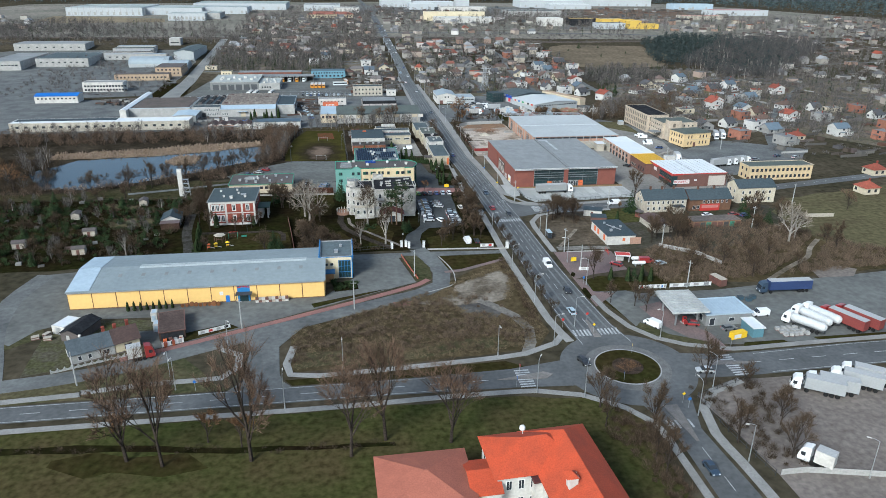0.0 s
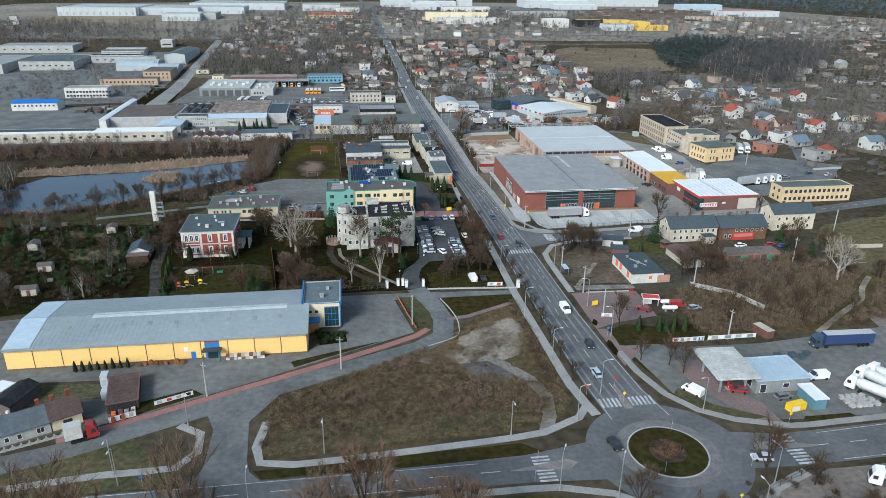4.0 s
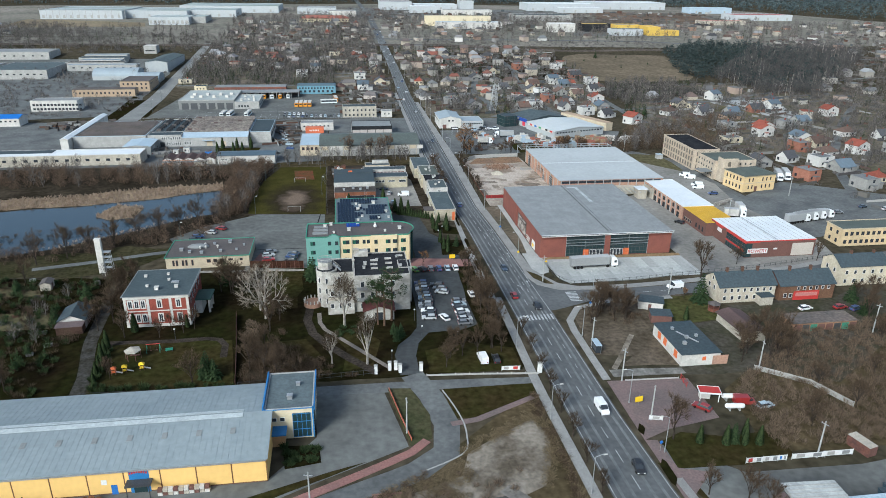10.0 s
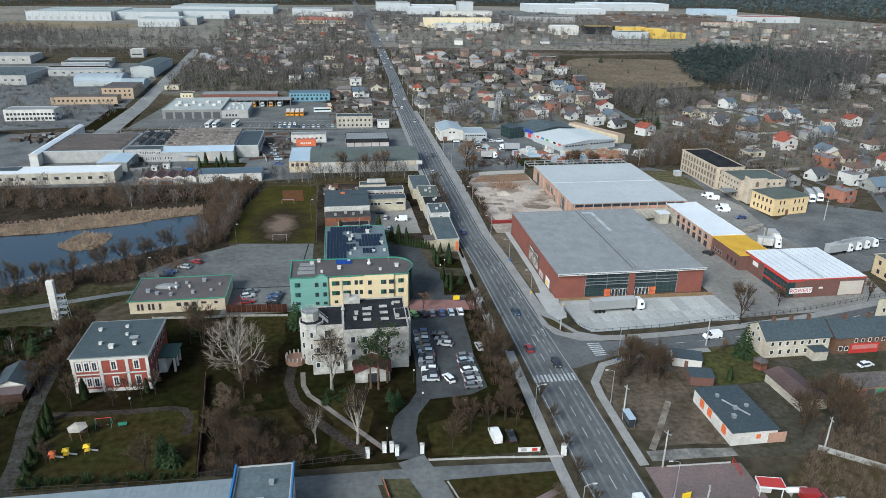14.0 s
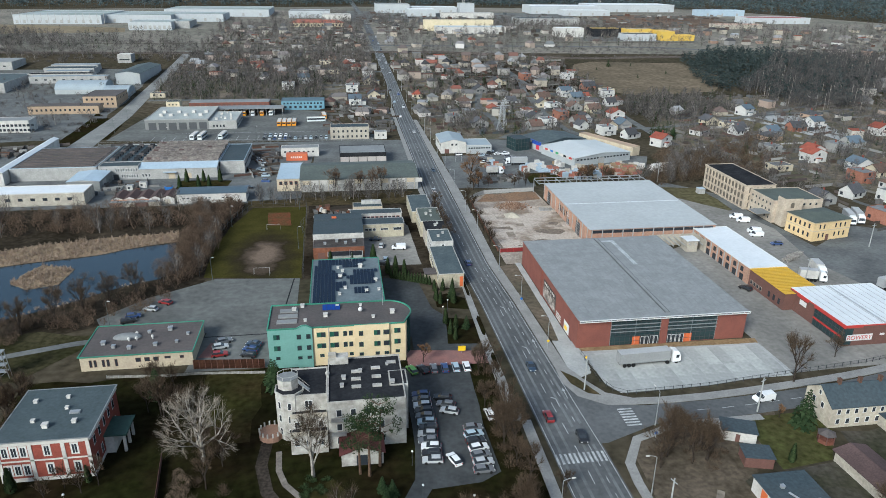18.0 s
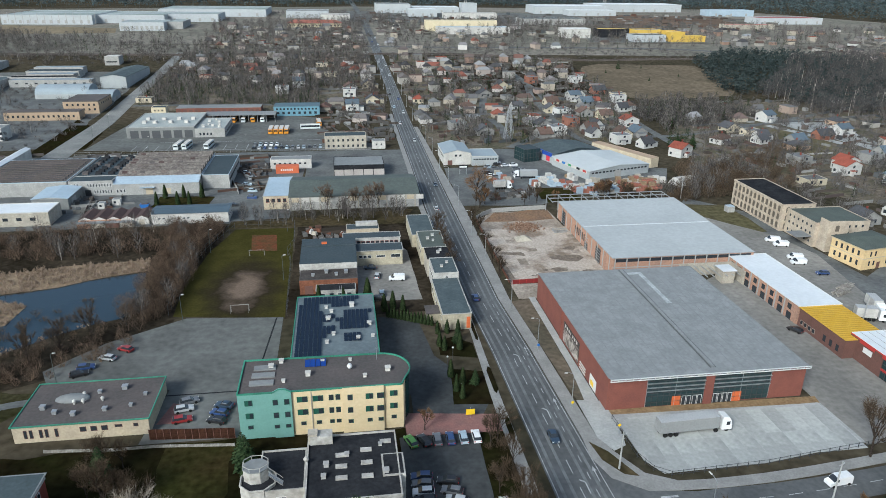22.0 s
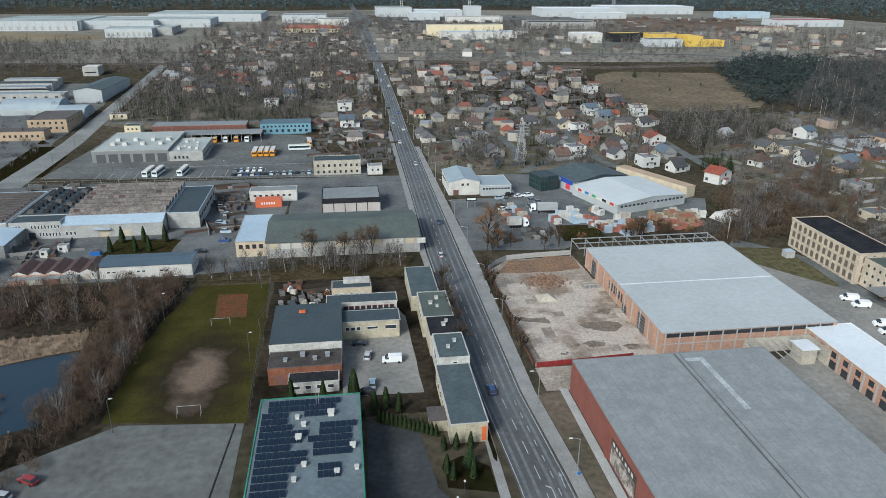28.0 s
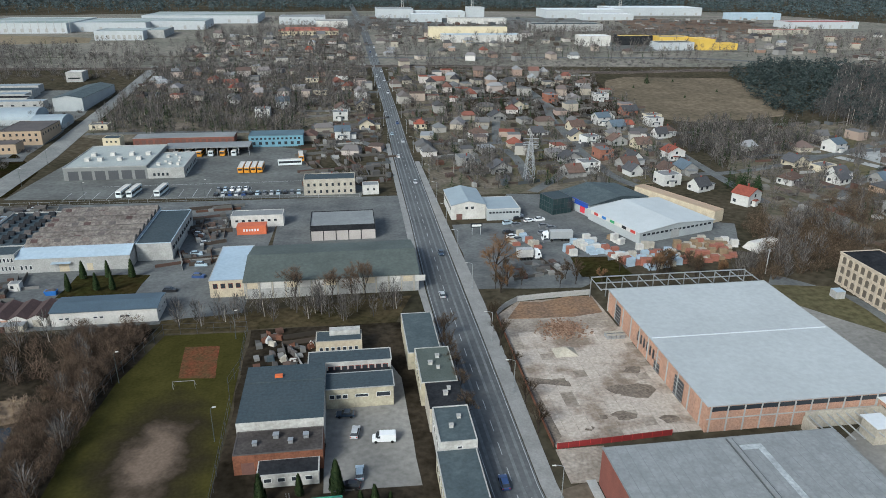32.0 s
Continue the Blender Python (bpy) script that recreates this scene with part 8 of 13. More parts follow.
def bus_depot():
    b = House("bus_garage", "grey bus garage with folding gates and roof vents", "garage", -170, -132.4, 582.4, 627)
    b.walls(6, M("clad_grey", (0.20, 0.205, 0.20), 0.7, 0.1)).flat(M("roof_depot", (0.33, 0.35, 0.335), 0.7, 0.08, 0.1, 1.0), 0.4, plaster_grey, "pale grey roof")
    for i in range(6):
        b.panel("gate", "S", 2 + i * 6, 6.6 + i * 6, 0, 4.4, M("gate_dark", (0.075, 0.078, 0.085), 0.6, 0.1), "dark sectional gate")
    for x, y in ((6, 12), (12, 12), (21, 12), (30, 12), (6, 22), (15, 22), (24, 22), (32, 22)):
        b.box("roof_unit", x, x + 2.2, y, y + 3, 6.08, 7.6, plaster_white)
    w = House("depot_office", "office wing with rooftop equipment", "office", -132.2, -115.4, 582, 614)
    w.walls(4.8, plaster_grey).flat(M("roof_depot", (0, 0, 0)), 0.4, plaster_grey)
    w.row("S", 2, 10, 4, 1.2, 1.2, 1.6).row("E", 2, 30, 8, 1.2, 1.6, 1.6)
    w.vents([(4, 6), (6, 12), (9, 8), (12, 14), (11, 20), (5, 22), (8, 26), (13, 6)], 4.88, plaster_white, 1.4)
    c = thing("depot_canopy", stand(-112, 629.6), "long flat bus shelter roof on posts", "canopy")
    part("canopy_roof", Geo().box(-22.4, 22.4, -6.4, 6.4, 4.6, 5.0), roof_grey, c)
    part("back_wall", Geo().box(-22.4, 22.4, 6.0, 6.4, -0.3, 4.6), roof_brown, c)
    for i in range(9):
        part("post", Geo().box(-22.2 + i * 5.5, -21.9 + i * 5.5, -6.2, -5.9, 0, 4.6), steel, c)
    r = House("brick_stores", "long low brick store row", "store", -156, -101, 648, 660)
    r.walls(3.8, M("brick_store", (0.19, 0.085, 0.065), 0.9, 0.15)).flat(roof_grey, 0.2)
    for i in range(15):
        r.panel("door", "S", 1 + i * 3.6, 3.4 + i * 3.6, 0, 2.8, brown_wall)
    u = House("blue_building", "two-storey light blue building", "building", -92, -62, 640, 654)
    u.walls(5.8, M("light_blue", (0.14, 0.27, 0.34), 0.7, 0.1)).flat(M("roof_bluegrey", (0.09, 0.14, 0.17), 0.7, 0.12), 0.3)
    u.row("S", 1, 29, 12, 3.6, 1.4, 1.3).row("S", 1, 29, 8, 0.8, 1.8, 1.8)
    o = House("office_house", "three-storey grey-beige office house", "office", -57.4, -34.8, 546, 556)
    o.walls(7.0, plaster_old).flat(roof_dark, 0.3, plaster_old)
    for z in (0.9, 4.0):
        o.row("S", 0.8, 22, 8, z, 1.2, 1.5)
        o.row("E", 1, 9, 3, z, 1.2, 1.5)
    p = House("white_hut", "small white flat-roofed hut", "hut", -31.6, -24.4, 544.4, 550)
    p.walls(4.2, plaster_white).flat(roof_grey, 0.2, plaster_white)
    p.row("S", 1, 6.4, 2, 1.8, 1.0, 1.2)
    q = House("gate_hut", "two-storey cream gate house", "house", -170, -161, 642, 650)
    q.walls(6, cream).flat(roof_dark, 0.2, cream)
    q.row("S", 1, 8, 3, 3.6, 1.2, 1.2).row("S", 1, 8, 3, 0.8, 1.2, 1.4)
    # yard lines
    g = Geo()
    for i in range(14):
        g.box(-160 + i * 6, -159.8 + i * 6, 550, 562, 0.045, 0.066)
    g.box(-150, -60, 570, 570.25, 0.045, 0.066)
    sheet("depot_lines", g, line_paint, "worn white bay lines on the depot yard", "road marking")


bus_depot()


def shop_site():
    b = House("builders_market", "large market hall with a white low-pitched roof", "shop", -18, 18, -15.5, 15.5, place=stand(79.4, 491.2, 17.5))
    b.walls(4.4, M("clad_pale", (0.34, 0.36, 0.365), 0.7, 0.08)).gable(M("roof_offwhite", (0.46, 0.48, 0.485), 0.6, 0.06), 1.5, "y", 0.4, M("clad_pale", (0, 0, 0)), "white low-pitched roof")
    b.row("S", 1, 35, 16, 2.8, 1.6, 1.0, steel)
    b.panel("gate", "S", 15, 19, 0, 3.4, plaster_grey, "grey roller gate")
    b.panel("sign", "W", 2, 29, 3.0, 4.6, plaster_white, "white advertising boards", 0.2)
    for u, mt in ((4, red_paint), (9, blue_paint), (14, M("sign_green", (0.05, 0.3, 0.12), 0.6)), (21, roof_black), (26, red_paint)):
        b.panel("sign_panel", "W", u, u + 2.6, 3.2, 4.4, mt, out=0.26)
    d = House("market_front", "market front hall with a dark pitched roof and blue fascia", "shop", -15, 15, -11, 11, place=stand(69.6, 517.4, 17.5))
    d.walls(5.0, M("clad_pale", (0, 0, 0))).gable(M("roof_slate", (0.085, 0.11, 0.125), 0.6, 0.12), 2.2, "y", 0.4, roof_dark, "dark slate coloured roof")
    d.panel("fascia", "W", 0, 21, 3.4, 5.4, M("fascia_blue", (0.02, 0.06, 0.32), 0.5, 0.05), "deep blue fascia", 0.3)
    d.panel("sign", "W", 8, 12, 3.7, 5.1, white_paint, "white logo shape", 0.4)
    d.panel("banner", "W", 16, 19, 0.8, 3.4, M("banner_red", (0.62, 0.05, 0.08), 0.6), "red banner", 0.2)
    t = House("glass_pavilion", "dark glazed cubic entrance pavilion", "pavilion", -4.6, 4.6, -5, 5, place=stand(47.6, 513, 17.5))
    t.walls(6.6, glass_blue).flat(roof_dark, 0.2, dark_metal)
    for s in "SW":
        for i in range(6):
            t.panel("mullion", s, i * 1.8, i * 1.8 + 0.12, 0, 6.6, dark_metal, out=0.08)
        for z in (2.2, 4.4):
            t.panel("transom", s, 0, 9.2, z, z + 0.12, dark_metal, out=0.09)
    y = House("tan_hall", "long tan store behind the market", "store", -2.8, 2.8, -21, 21, place=stand(99.6, 510, 25))
    y.walls(4.8, plaster_beige).flat(M("tan_roof", (0.36, 0.27, 0.19), 0.8, 0.1), 0.2)
    w = House("white_showroom", "white two-storey showroom with a pale pitched roof", "shop", 2.6, 16.4, 506, 528)
    w.walls(6.0, plaster_white).gable(M("roof_frost", (0.27, 0.315, 0.345), 0.6, 0.08), 1.6, "y", 0.3, plaster_white, "pale metal roof")
    w.row("S", 5, 9.6, 2, 4.2, 1.3, 1.2).row("W", 1, 21, 7, 3.4, 1.3, 1.4)
    w.panel("door", "S", 2, 4.4, 0, 2.4, brown_wall)
    x = House("pale_store", "pale grey flat store with a strip of windows", "store", 16.6, 30.2, 503.4, 520)
    x.walls(4.6, M("clad_pale", (0, 0, 0))).flat(M("roof_frost", (0, 0, 0)), 0.2, plaster_white)
    x.row("S", 0.6, 13, 9, 2.8, 1.2, 0.9)
    # sign pylon and goods in the yard
    p = thing("sign_pylon", stand(9.4, 488), "advertising pylon with plain coloured fields", "sign")
    part("board", Geo().box(-2.2, 2.2, -0.2, 0.2, 3.0, 4.6), roof_black, p)
    part("field", Geo().box(-1.8, 1.8, -0.25, -0.2, 3.4, 4.2), white_paint, p)
    for sx in (-1.6, 1.6):
        part("post", Geo().box(sx - 0.12, sx + 0.12, -0.12, 0.12, 0, 3.0), steel, p)
    rng = random.Random(11)
    cols = [plaster_white, roof_lightblue, M("pallet_red", (0.30, 0.12, 0.085), 0.8, 0.15), plaster_old, M("pallet_wood", (0.28, 0.20, 0.13), 0.9, 0.2), plaster_white]
    for k, (ox, oy, nx, ny, dx, dy, rz) in enumerate(((56, 452, 2, 8, 2.6, 2.0, 8), (62, 448, 6, 6, 2.8, 2.1, -6), (84, 452, 5, 8, 2.9, 2.2, -8), (65, 466, 3, 1, 2.4, 2.0, -6), (60.4, 472, 1, 4, 3, 2.0, 24), (47, 463.6, 3, 7, 2.7, 2.0, 4), (39.6, 463.6, 1, 3, 3, 2.0, 6), (29, 471.6, 1, 7, 3, 2.1, 6), (22, 475.4, 1, 3, 2.6, 2.2, 8), (92, 462, 4, 3, 3.0, 2.3, -8))):
        for i in range(nx):
            for j in range(ny):
                c, s_ = math.cos(radians(17)), math.sin(radians(17))
                px, py = ox + c * i * dx - s_ * j * dy, oy + s_ * i * dx + c * j * dy
                n = rng.randint(1, 4)
                q = thing("goods_pallet", stand(px, py, rz + rng.uniform(-4, 4), 0.05), "wrapped building goods stacked on a pallet", "pallet", "pallets in the storage yard")
                part("load", Geo().box(-1.3, 1.3, -0.82, 0.82, 0.15, 0.5 + 0.55 * n).box(-1.4, 1.4, -0.9, 0.9, 0, 0.15), cols[(k + rng.randint(0, 2)) % len(cols)], q)
    v = thing("tent_store", stand(110, 462, 17), "white storage tent in the goods yard", "tent")
    part("cover", Geo().hexa([(-6, -3.6, 0), (6, -3.6, 0), (6, 3.6, 0), (-6, 3.6, 0)], [(-5.8, -1.2, 3.2), (5.8, -1.2, 3.2), (5.8, 1.2, 3.2), (-5.8, 1.2, 3.2)]), plaster_white, v)


shop_site()


# ---- far industry ----
def far_industry():
    def shed(label, x0, x1, y0, y1, h, wall, roof, bands=0, cat="warehouse"):
        b = House("far_warehouse", label, cat, x0, x1, y0, y1, group="distant warehouses")
        b.walls(h, wall, z0=-3).flat(roof, 0.5, wall)
        for i in range(bands):
            u = (x1 - x0) * (i + 0.5) / bands
            b.panel("loading_gate", "S", u - 1.6, u + 1.6, 0.4, 4.4, plaster_grey)
        return b
    # white walls greyed towards blue: distance haze is in the base colour
    whitew = M("far_white_hazed", (0.40, 0.42, 0.435), 0.7, 0.05, 0.05, 0.4)
    greenr = M("far_green_roof", (0.20, 0.235, 0.21), 0.7, 0.15, 0.02, 0.2, tint=(0.33, 0.36, 0.36))
    a = shed("huge white logistics hall with a grey-green roof", -456, -350, 1130, 1240, 10, whitew, greenr, 12)
    for i in range(14):
        a.panel("pilaster", "S", i * 8.4, i * 8.4 + 0.5, 0, 13, plaster_grey, out=0.2)
    shed("white logistics hall with loading gates", -300, -250, 1062, 1110, 8, whitew, greenr, 9)
    shed("white logistics hall set back", -350, -268, 1150, 1240, 9, whitew, greenr, 4)
    shed("white logistics hall with offices", -250, -232, 1080, 1130, 7, plaster_grey, greenr, 0)
    shed("white logistics hall beside the yard", -268, -204, 1172, 1236, 9, whitew, greenr, 4)
    shed("white logistics hall with a tall east end", -300, -150, 1260, 1360, 9, whitew, greenr, 6)
    shed("long white factory hall", 275, 400, 1340, 1400, 12, whitew, roof_white, 6)
    shed("long white factory hall", 402, 560, 1400, 1470, 12, whitew, roof_white, 8)
    shed("long white factory wing", 320, 400, 1300, 1330, 8, whitew, roof_white, 4)
    c = shed("white factory with tall blocks", 15, 70, 1345, 1400, 13, whitew, roof_grey, 3)
    shed("white works hall beside others", 74, 150, 1350, 1390, 9, whitew, roof_white, 4)
    shed("white works hall beside others", 60, 104, 1275, 1310, 10, whitew, roof_white, 3)
    shed("tall white cubic plant block", 152, 176, 1330, 1360, 16, whitew, roof_grey)
    shed("pale works hall with gates", 110, 190, 1240, 1266, 7, plaster_white, roof_grey, 4)
    shed("long cream apartment block", 60, 150, 1060, 1074, 12, cream, roof_grey, 0, "building")
    shed("pale hall with loading gates", 72, 160, 1030, 1056, 7, plaster_white, roof_lightblue, 4)
    shed("pale hall with loading gates", -120, -60, 1240, 1290, 9, whitew, roof_grey, 3)
    shed("pale hall with loading gates", -70, -30, 1190, 1220, 8, plaster_white, roof_grey, 2)
    shed("grey hall with dark roof", 200, 290, 1130, 1165, 8, plaster_grey, roof_dark, 3)
    shed("small white office block", 216, 250, 995, 1015, 10, plaster_white, roof_white, 0)
    r = shed("long hall with a red roof stripe", 560, 660, 1150, 1190, 8, whitew, M("far_red", (0.30, 0.09, 0.08), 0.7, 0.1), 6)
    shed("low hall with a pink roof", 470, 540, 1080, 1100, 5, plaster_old, M("far_pink", (0.40, 0.14, 0.12), 0.8, 0.1))
    shed("pale blue tank hall", 560, 640, 1300, 1330, 9, roof_lightblue, roof_lightblue, 3)
    # yellow dulled in its base colour to stand for distance haze
    yl = M("far_yellow_hazed", (0.56, 0.38, 0.08), 0.6, 0.05)
    shed("retail hall with a black and yellow facade", 262, 300, 1000, 1020, 9, roof_black, yl, 0, "shop")
    shed("retail hall with a yellow facade", 301, 334, 985, 1004, 10, yl, roof_grey, 0, "shop")
    shed("retail hall with a white front and yellow edge", 290, 330, 962, 984, 7, whitew, M("far_darkroof", (0.08, 0.09, 0.1), 0.7), 3, "shop")
    shed("tall bright yellow retail hall", 335, 352, 960, 990, 10, yl, yl, 0, "shop")
    shed("low bright yellow retail hall", 352, 378, 960, 975, 6, yl, yl, 0, "shop")
    o = House("far_market", "long market building with an orange-red tiled roof", "building", -110, -42, 1096, 1112)
    o.walls(5, cream, z0=-3).hip(M("tile_far", (0.30, 0.11, 0.08), 0.8, 0.1), 3.6, 1.0)
    o.row("S", 2, 66, 14, 1.2, 2.0, 2.0)
    # sheds beside the service road
    g = House("grey_hall", "grey steel hall with a dark roof", "hall", -226, -207, 734, 794, rz=-3)
    g.walls(7, M("clad_pale", (0, 0, 0)), z0=-3).gable(M("roof_slate", (0, 0, 0)), 1.6, "y", 0.3, M("clad_pale", (0, 0, 0)))
    for x0, x1, y0, y1, h, rf, lb in ((-345, -299, 706, 760, 6, M("roof_slate", (0, 0, 0)), "large hall with a slate-blue roof"), (-295, -236, 741, 750, 5, roof_lightblue, "long pale hall with a light roof"), (-291, -256, 764, 774, 5, roof_lightblue, "long pale hall with a light blue roof"), (-300, -250, 752, 762, 5, roof_black, "long low hall with a black roof"), (-296, -256, 776, 790, 5, roof_dark, "long low hall with a dark roof"), (-296, -258, 793, 803, 5, roof_lightblue, "long pale hall with a light blue roof"), (-400, -330, 800, 830, 6, roof_grey, "large grey hall in the distance"), (-252, -240, 832, 846, 7, plaster_white, "white office block beside a road"), (-380, -352, 690, 760, 6, roof_grey, "grey hall with a flat roof")):
        q = House("far_hall", lb, "hall", x0, x1, y0, y1, group="distant halls")
        q.walls(h, plaster_grey, z0=-3).flat(M("roof_slate_pale", (0.20, 0.245, 0.28), 0.6, 0.1) if rf == roof_lightblue else rf, 0.25, plaster_grey)
        q.row("S", 2, x1 - x0 - 2, 8, 2.0, 2.2, 1.2)
    for x0, x1, y0, y1, r in ((-262, -226, 700, 722, 5.6), (-224, -206, 686, 706, 4.4)):
        q = House("vaulted_hall", "pale blue-grey hall with a barrel-vaulted roof", "hall", x0, x1, y0, y1, group="vaulted halls")
        q.walls(2.6, M("clad_pale", (0, 0, 0)), z0=-3)
        w_, d_ = (x1 - x0) / 2, (y1 - y0) / 2
        g = Geo()
        arc = [(-d_ * math.cos(math.pi * k / 10), 2.6 + r * math.sin(math.pi * k / 10)) for k in range(11)]
        for sx in (-w_, w_):
            g.v += [(sx, y, z) for y, z in arc]
        g.f += [(k, 11 + k, 12 + k, k + 1) for k in range(10)] + [tuple(range(11)), tuple(range(21, 10, -1)), (0, 10, 21, 11)]
        part("vault", g, M("roof_frost", (0.43, 0.46, 0.475), 0.6, 0.08), q.ob)
        q.panel("gate", "E", 2 * d_ * 0.4, 2 * d_ * 0.6, 0, 2.4, plaster_grey)
    q = House("peach_building", "peach coloured two-storey building", "building", -228, -206, 655, 684)
    q.walls(7, M("peach", (0.37, 0.275, 0.19), 0.8, 0.08), z0=-2).flat(roof_brown, 0.3)
    q.row("S", 1, 21, 6, 1.2, 1.4, 1.6).row("S", 1, 21, 6, 4.2, 1.4, 1.6).row("E", 1, 28, 7, 4.2, 1.4, 1.6)
    q = House("beige_barracks", "long beige barrack building", "building", -258, -213, 638, 648)
    q.walls(5, M("peach", (0, 0, 0)), z0=-2).flat(roof_brown, 0.3)
    q.row("S", 1, 43, 14, 1.6, 1.4, 1.6)
    q = House("glazed_office", "white office with a long window band", "office", -266, -236, 582, 594)
    q.walls(7, plaster_white).flat(roof_grey, 0.3, plaster_white)
    q.row("S", 1, 33, 14, 3.6, 1.8, 1.6, steel).row("S", 1, 33, 14, 0.8, 1.8, 1.6, steel)
    # mast, chimney and pylon
    for x, y, h, lb in ((160, 1345, 42, "tall red and white lattice mast"), (424, 1420, 60, "slender pale factory chimney mast"), (60, 1420, 40, "distant steel lattice tower")):
        m = thing("mast", stand(x, y), lb, "mast")
        for sx, sy in ((-1, -1), (1, -1), (1, 1), (-1, 1)):
            part("leg", Geo().tube((sx * 2.2, sy * 2.2, -1), (sx * 0.5, sy * 0.5, h), 0.25, 0.2, 4), plaster_white, m)
        for k in range(8):
            f = 1 - k / 9
            part("brace", Geo().tube((-2.0 * f, -2.0 * f, h * k / 8.5), (2.0 * f, -2.0 * f, h * (k + 1) / 8.5), 0.12, 0.12, 4), steel, m)
    py = thing("power_pylon", stand(53.6, 578.5), "grey steel lattice power pylon", "pylon")
    for sx, sy in ((-1, -1), (1, -1), (1, 1), (-1, 1)):
        part("leg", Geo().tube((sx * 2.4, sy * 2.4, -0.3), (sx * 0.4, sy * 0.4, 17), 0.12, 0.09, 4), steel, py)
    for k in range(6):
        f, z0, z1 = 1 - k / 7.2, 17 * k / 6, 17 * (k + 1) / 6
        f2 = 1 - (k + 1) / 7.2
        for a, c in (((-1, -1), (1, -1)), ((1, -1), (1, 1)), ((1, 1), (-1, 1)), ((-1, 1), (-1, -1))):
            part("brace", Geo().tube((a[0] * 2.4 * f, a[1] * 2.4 * f, z0), (c[0] * 2.4 * f2, c[1] * 2.4 * f2, z1), 0.06, 0.06, 4), steel, py)
    for z in (12.5, 15.5):
        part("cross_arm", Geo().box(-4, 4, -0.15, 0.15, z, z + 0.3), steel, py)


far_industry()


# ---- suburb houses ----
HOUSE_KINDS = []


def house_kinds():
    walls = [M("render_white", (0.50, 0.49, 0.47), 0.85, 0.08, 0.4, 2.0, rnd=0.10), M("render_cream", (0.46, 0.405, 0.305), 0.85, 0.08, 0.4, 2.0, rnd=0.12), M("render_grey", (0.26, 0.255, 0.245), 0.9, 0.1, 0.4, 2.0, rnd=0.15), M("render_peach", (0.40, 0.285, 0.205), 0.85, 0.08, 0.4, 2.0, rnd=0.1), M("render_brick", (0.26, 0.12, 0.085), 0.9, 0.12, 0.4, 2.0, rnd=0.15)]
    roofs = [M("tiles_dark", (0.070, 0.070, 0.076), 0.85, 0.15, 0.4, 2.0, 0.1, rnd=0.25), M("tiles_brown", (0.115, 0.075, 0.06), 0.85, 0.15, 0.4, 2.0, 0.1, rnd=0.2), M("tiles_red", (0.24, 0.065, 0.042), 0.8, 0.15, 0.4, 2.0, 0.1, rnd=0.2), M("felt_grey", (0.17, 0.175, 0.18), 0.9, 0.15, 0.4, 2.0, 0.05, rnd=0.2), M("tin_blue", (0.10, 0.13, 0.16), 0.6, 0.1, 0.4, 2.0, rnd=0.2)]
    names = ["white", "cream", "grey", "peach", "brick"]
    rnames = ["dark tiled", "brown tiled", "red tiled", "grey felt", "blue-grey metal"]
    combos = [(0, 0, "gx"), (0, 2, "gy"), (1, 1, "gx"), (2, 3, "f"), (1, 3, "f"), (0, 3, "f"), (3, 0, "h"), (4, 0, "gx"), (2, 1, "gy"), (0, 4, "gx"), (1, 2, "h"), (2, 0, "gy"), (1, 0, "gy"), (4, 3, "f"), (0, 1, "h"), (2, 4, "gx")]
    for i, (w, r, k) in enumerate(combos):
        W, D = 7.6 + (i * 37 % 10) * 0.4, 7 + (i * 23 % 10) * 0.3
        h = 5.0 if k == "f" and i % 2 or i % 4 == 1 else 3.0
        shape = {"gx": "gabled", "gy": "gabled", "h": "hipped", "f": "flat"}[k]
        b = House("family_house", f"{names[w]} rendered family house with a {rnames[r]} {shape} roof" if w != 4 else f"brick family house with a {rnames[r]} {shape} roof", "house", -W / 2, W / 2, -D / 2, D / 2, group="suburban houses", place=stand(0, -900 - i * 30))
        b.walls(h, walls[w], z0=-1.5)
        if k == "f":
            b.flat(roofs[r], 0.25, walls[w])
        elif k == "h":
            b.hip(roofs[r], 2.6, 0.5)
        else:
            b.gable(roofs[r], 3.0 if h < 4 else 2.4, "x" if k == "gx" else "y", 0.5, walls[w])
        wm = Geo().box(-0.65, 0.65, -0.05, 0.05, 0, 1.4).mesh("window", glass)
        for u in (W * 0.25, W * 0.7):
            part("window", wm, None, b.ob, at=b.side("S", u, 1.0))
        if h > 4:
            part("window", wm, None, b.ob, at=b.side("S", W * 0.5, 3.6))
        part("window", wm, None, b.ob, at=b.side("W", D * 0.2, 1.0))
        if i % 2:
            b.box("porch", W * 0.3, W * 0.3 + 2.2, -1.6, 0, -0.5, 2.5, walls[w])
            b.box("porch_roof", W * 0.3 - 0.3, W * 0.3 + 2.5, -1.9, 0, 2.5, 2.7, roofs[r])
        b.chimney(W * 0.62, D * 0.55, h - 0.2, h + (3.4 if k != "f" else 1.3), brick_house, 0.6)
        if i % 3 == 0:
            b.box("annex", W, W + 3.5, 1, 5.5, -1, 2.7, walls[w])
            b.box("annex_roof", W, W + 3.8, 0.7, 5.8, 2.7, 2.9, roofs[3])
        HOUSE_KINDS.append((b.ob, max(W, D)))
    s = House("garden_shed", "small weathered wooden garden shed", "shed", -2, 2, -1.5, 1.5, group="garden sheds", place=stand(0, -1400))
    s.walls(2.2, plaster_old, z0=-0.5).gable(roof_brown, 0.6, "x", 0.25, plaster_old)
    s.panel("door", "S", 1.4, 2.4, 0, 1.8, brown_wall)
    return s.ob


SHED = house_kinds()
HOUSES = []
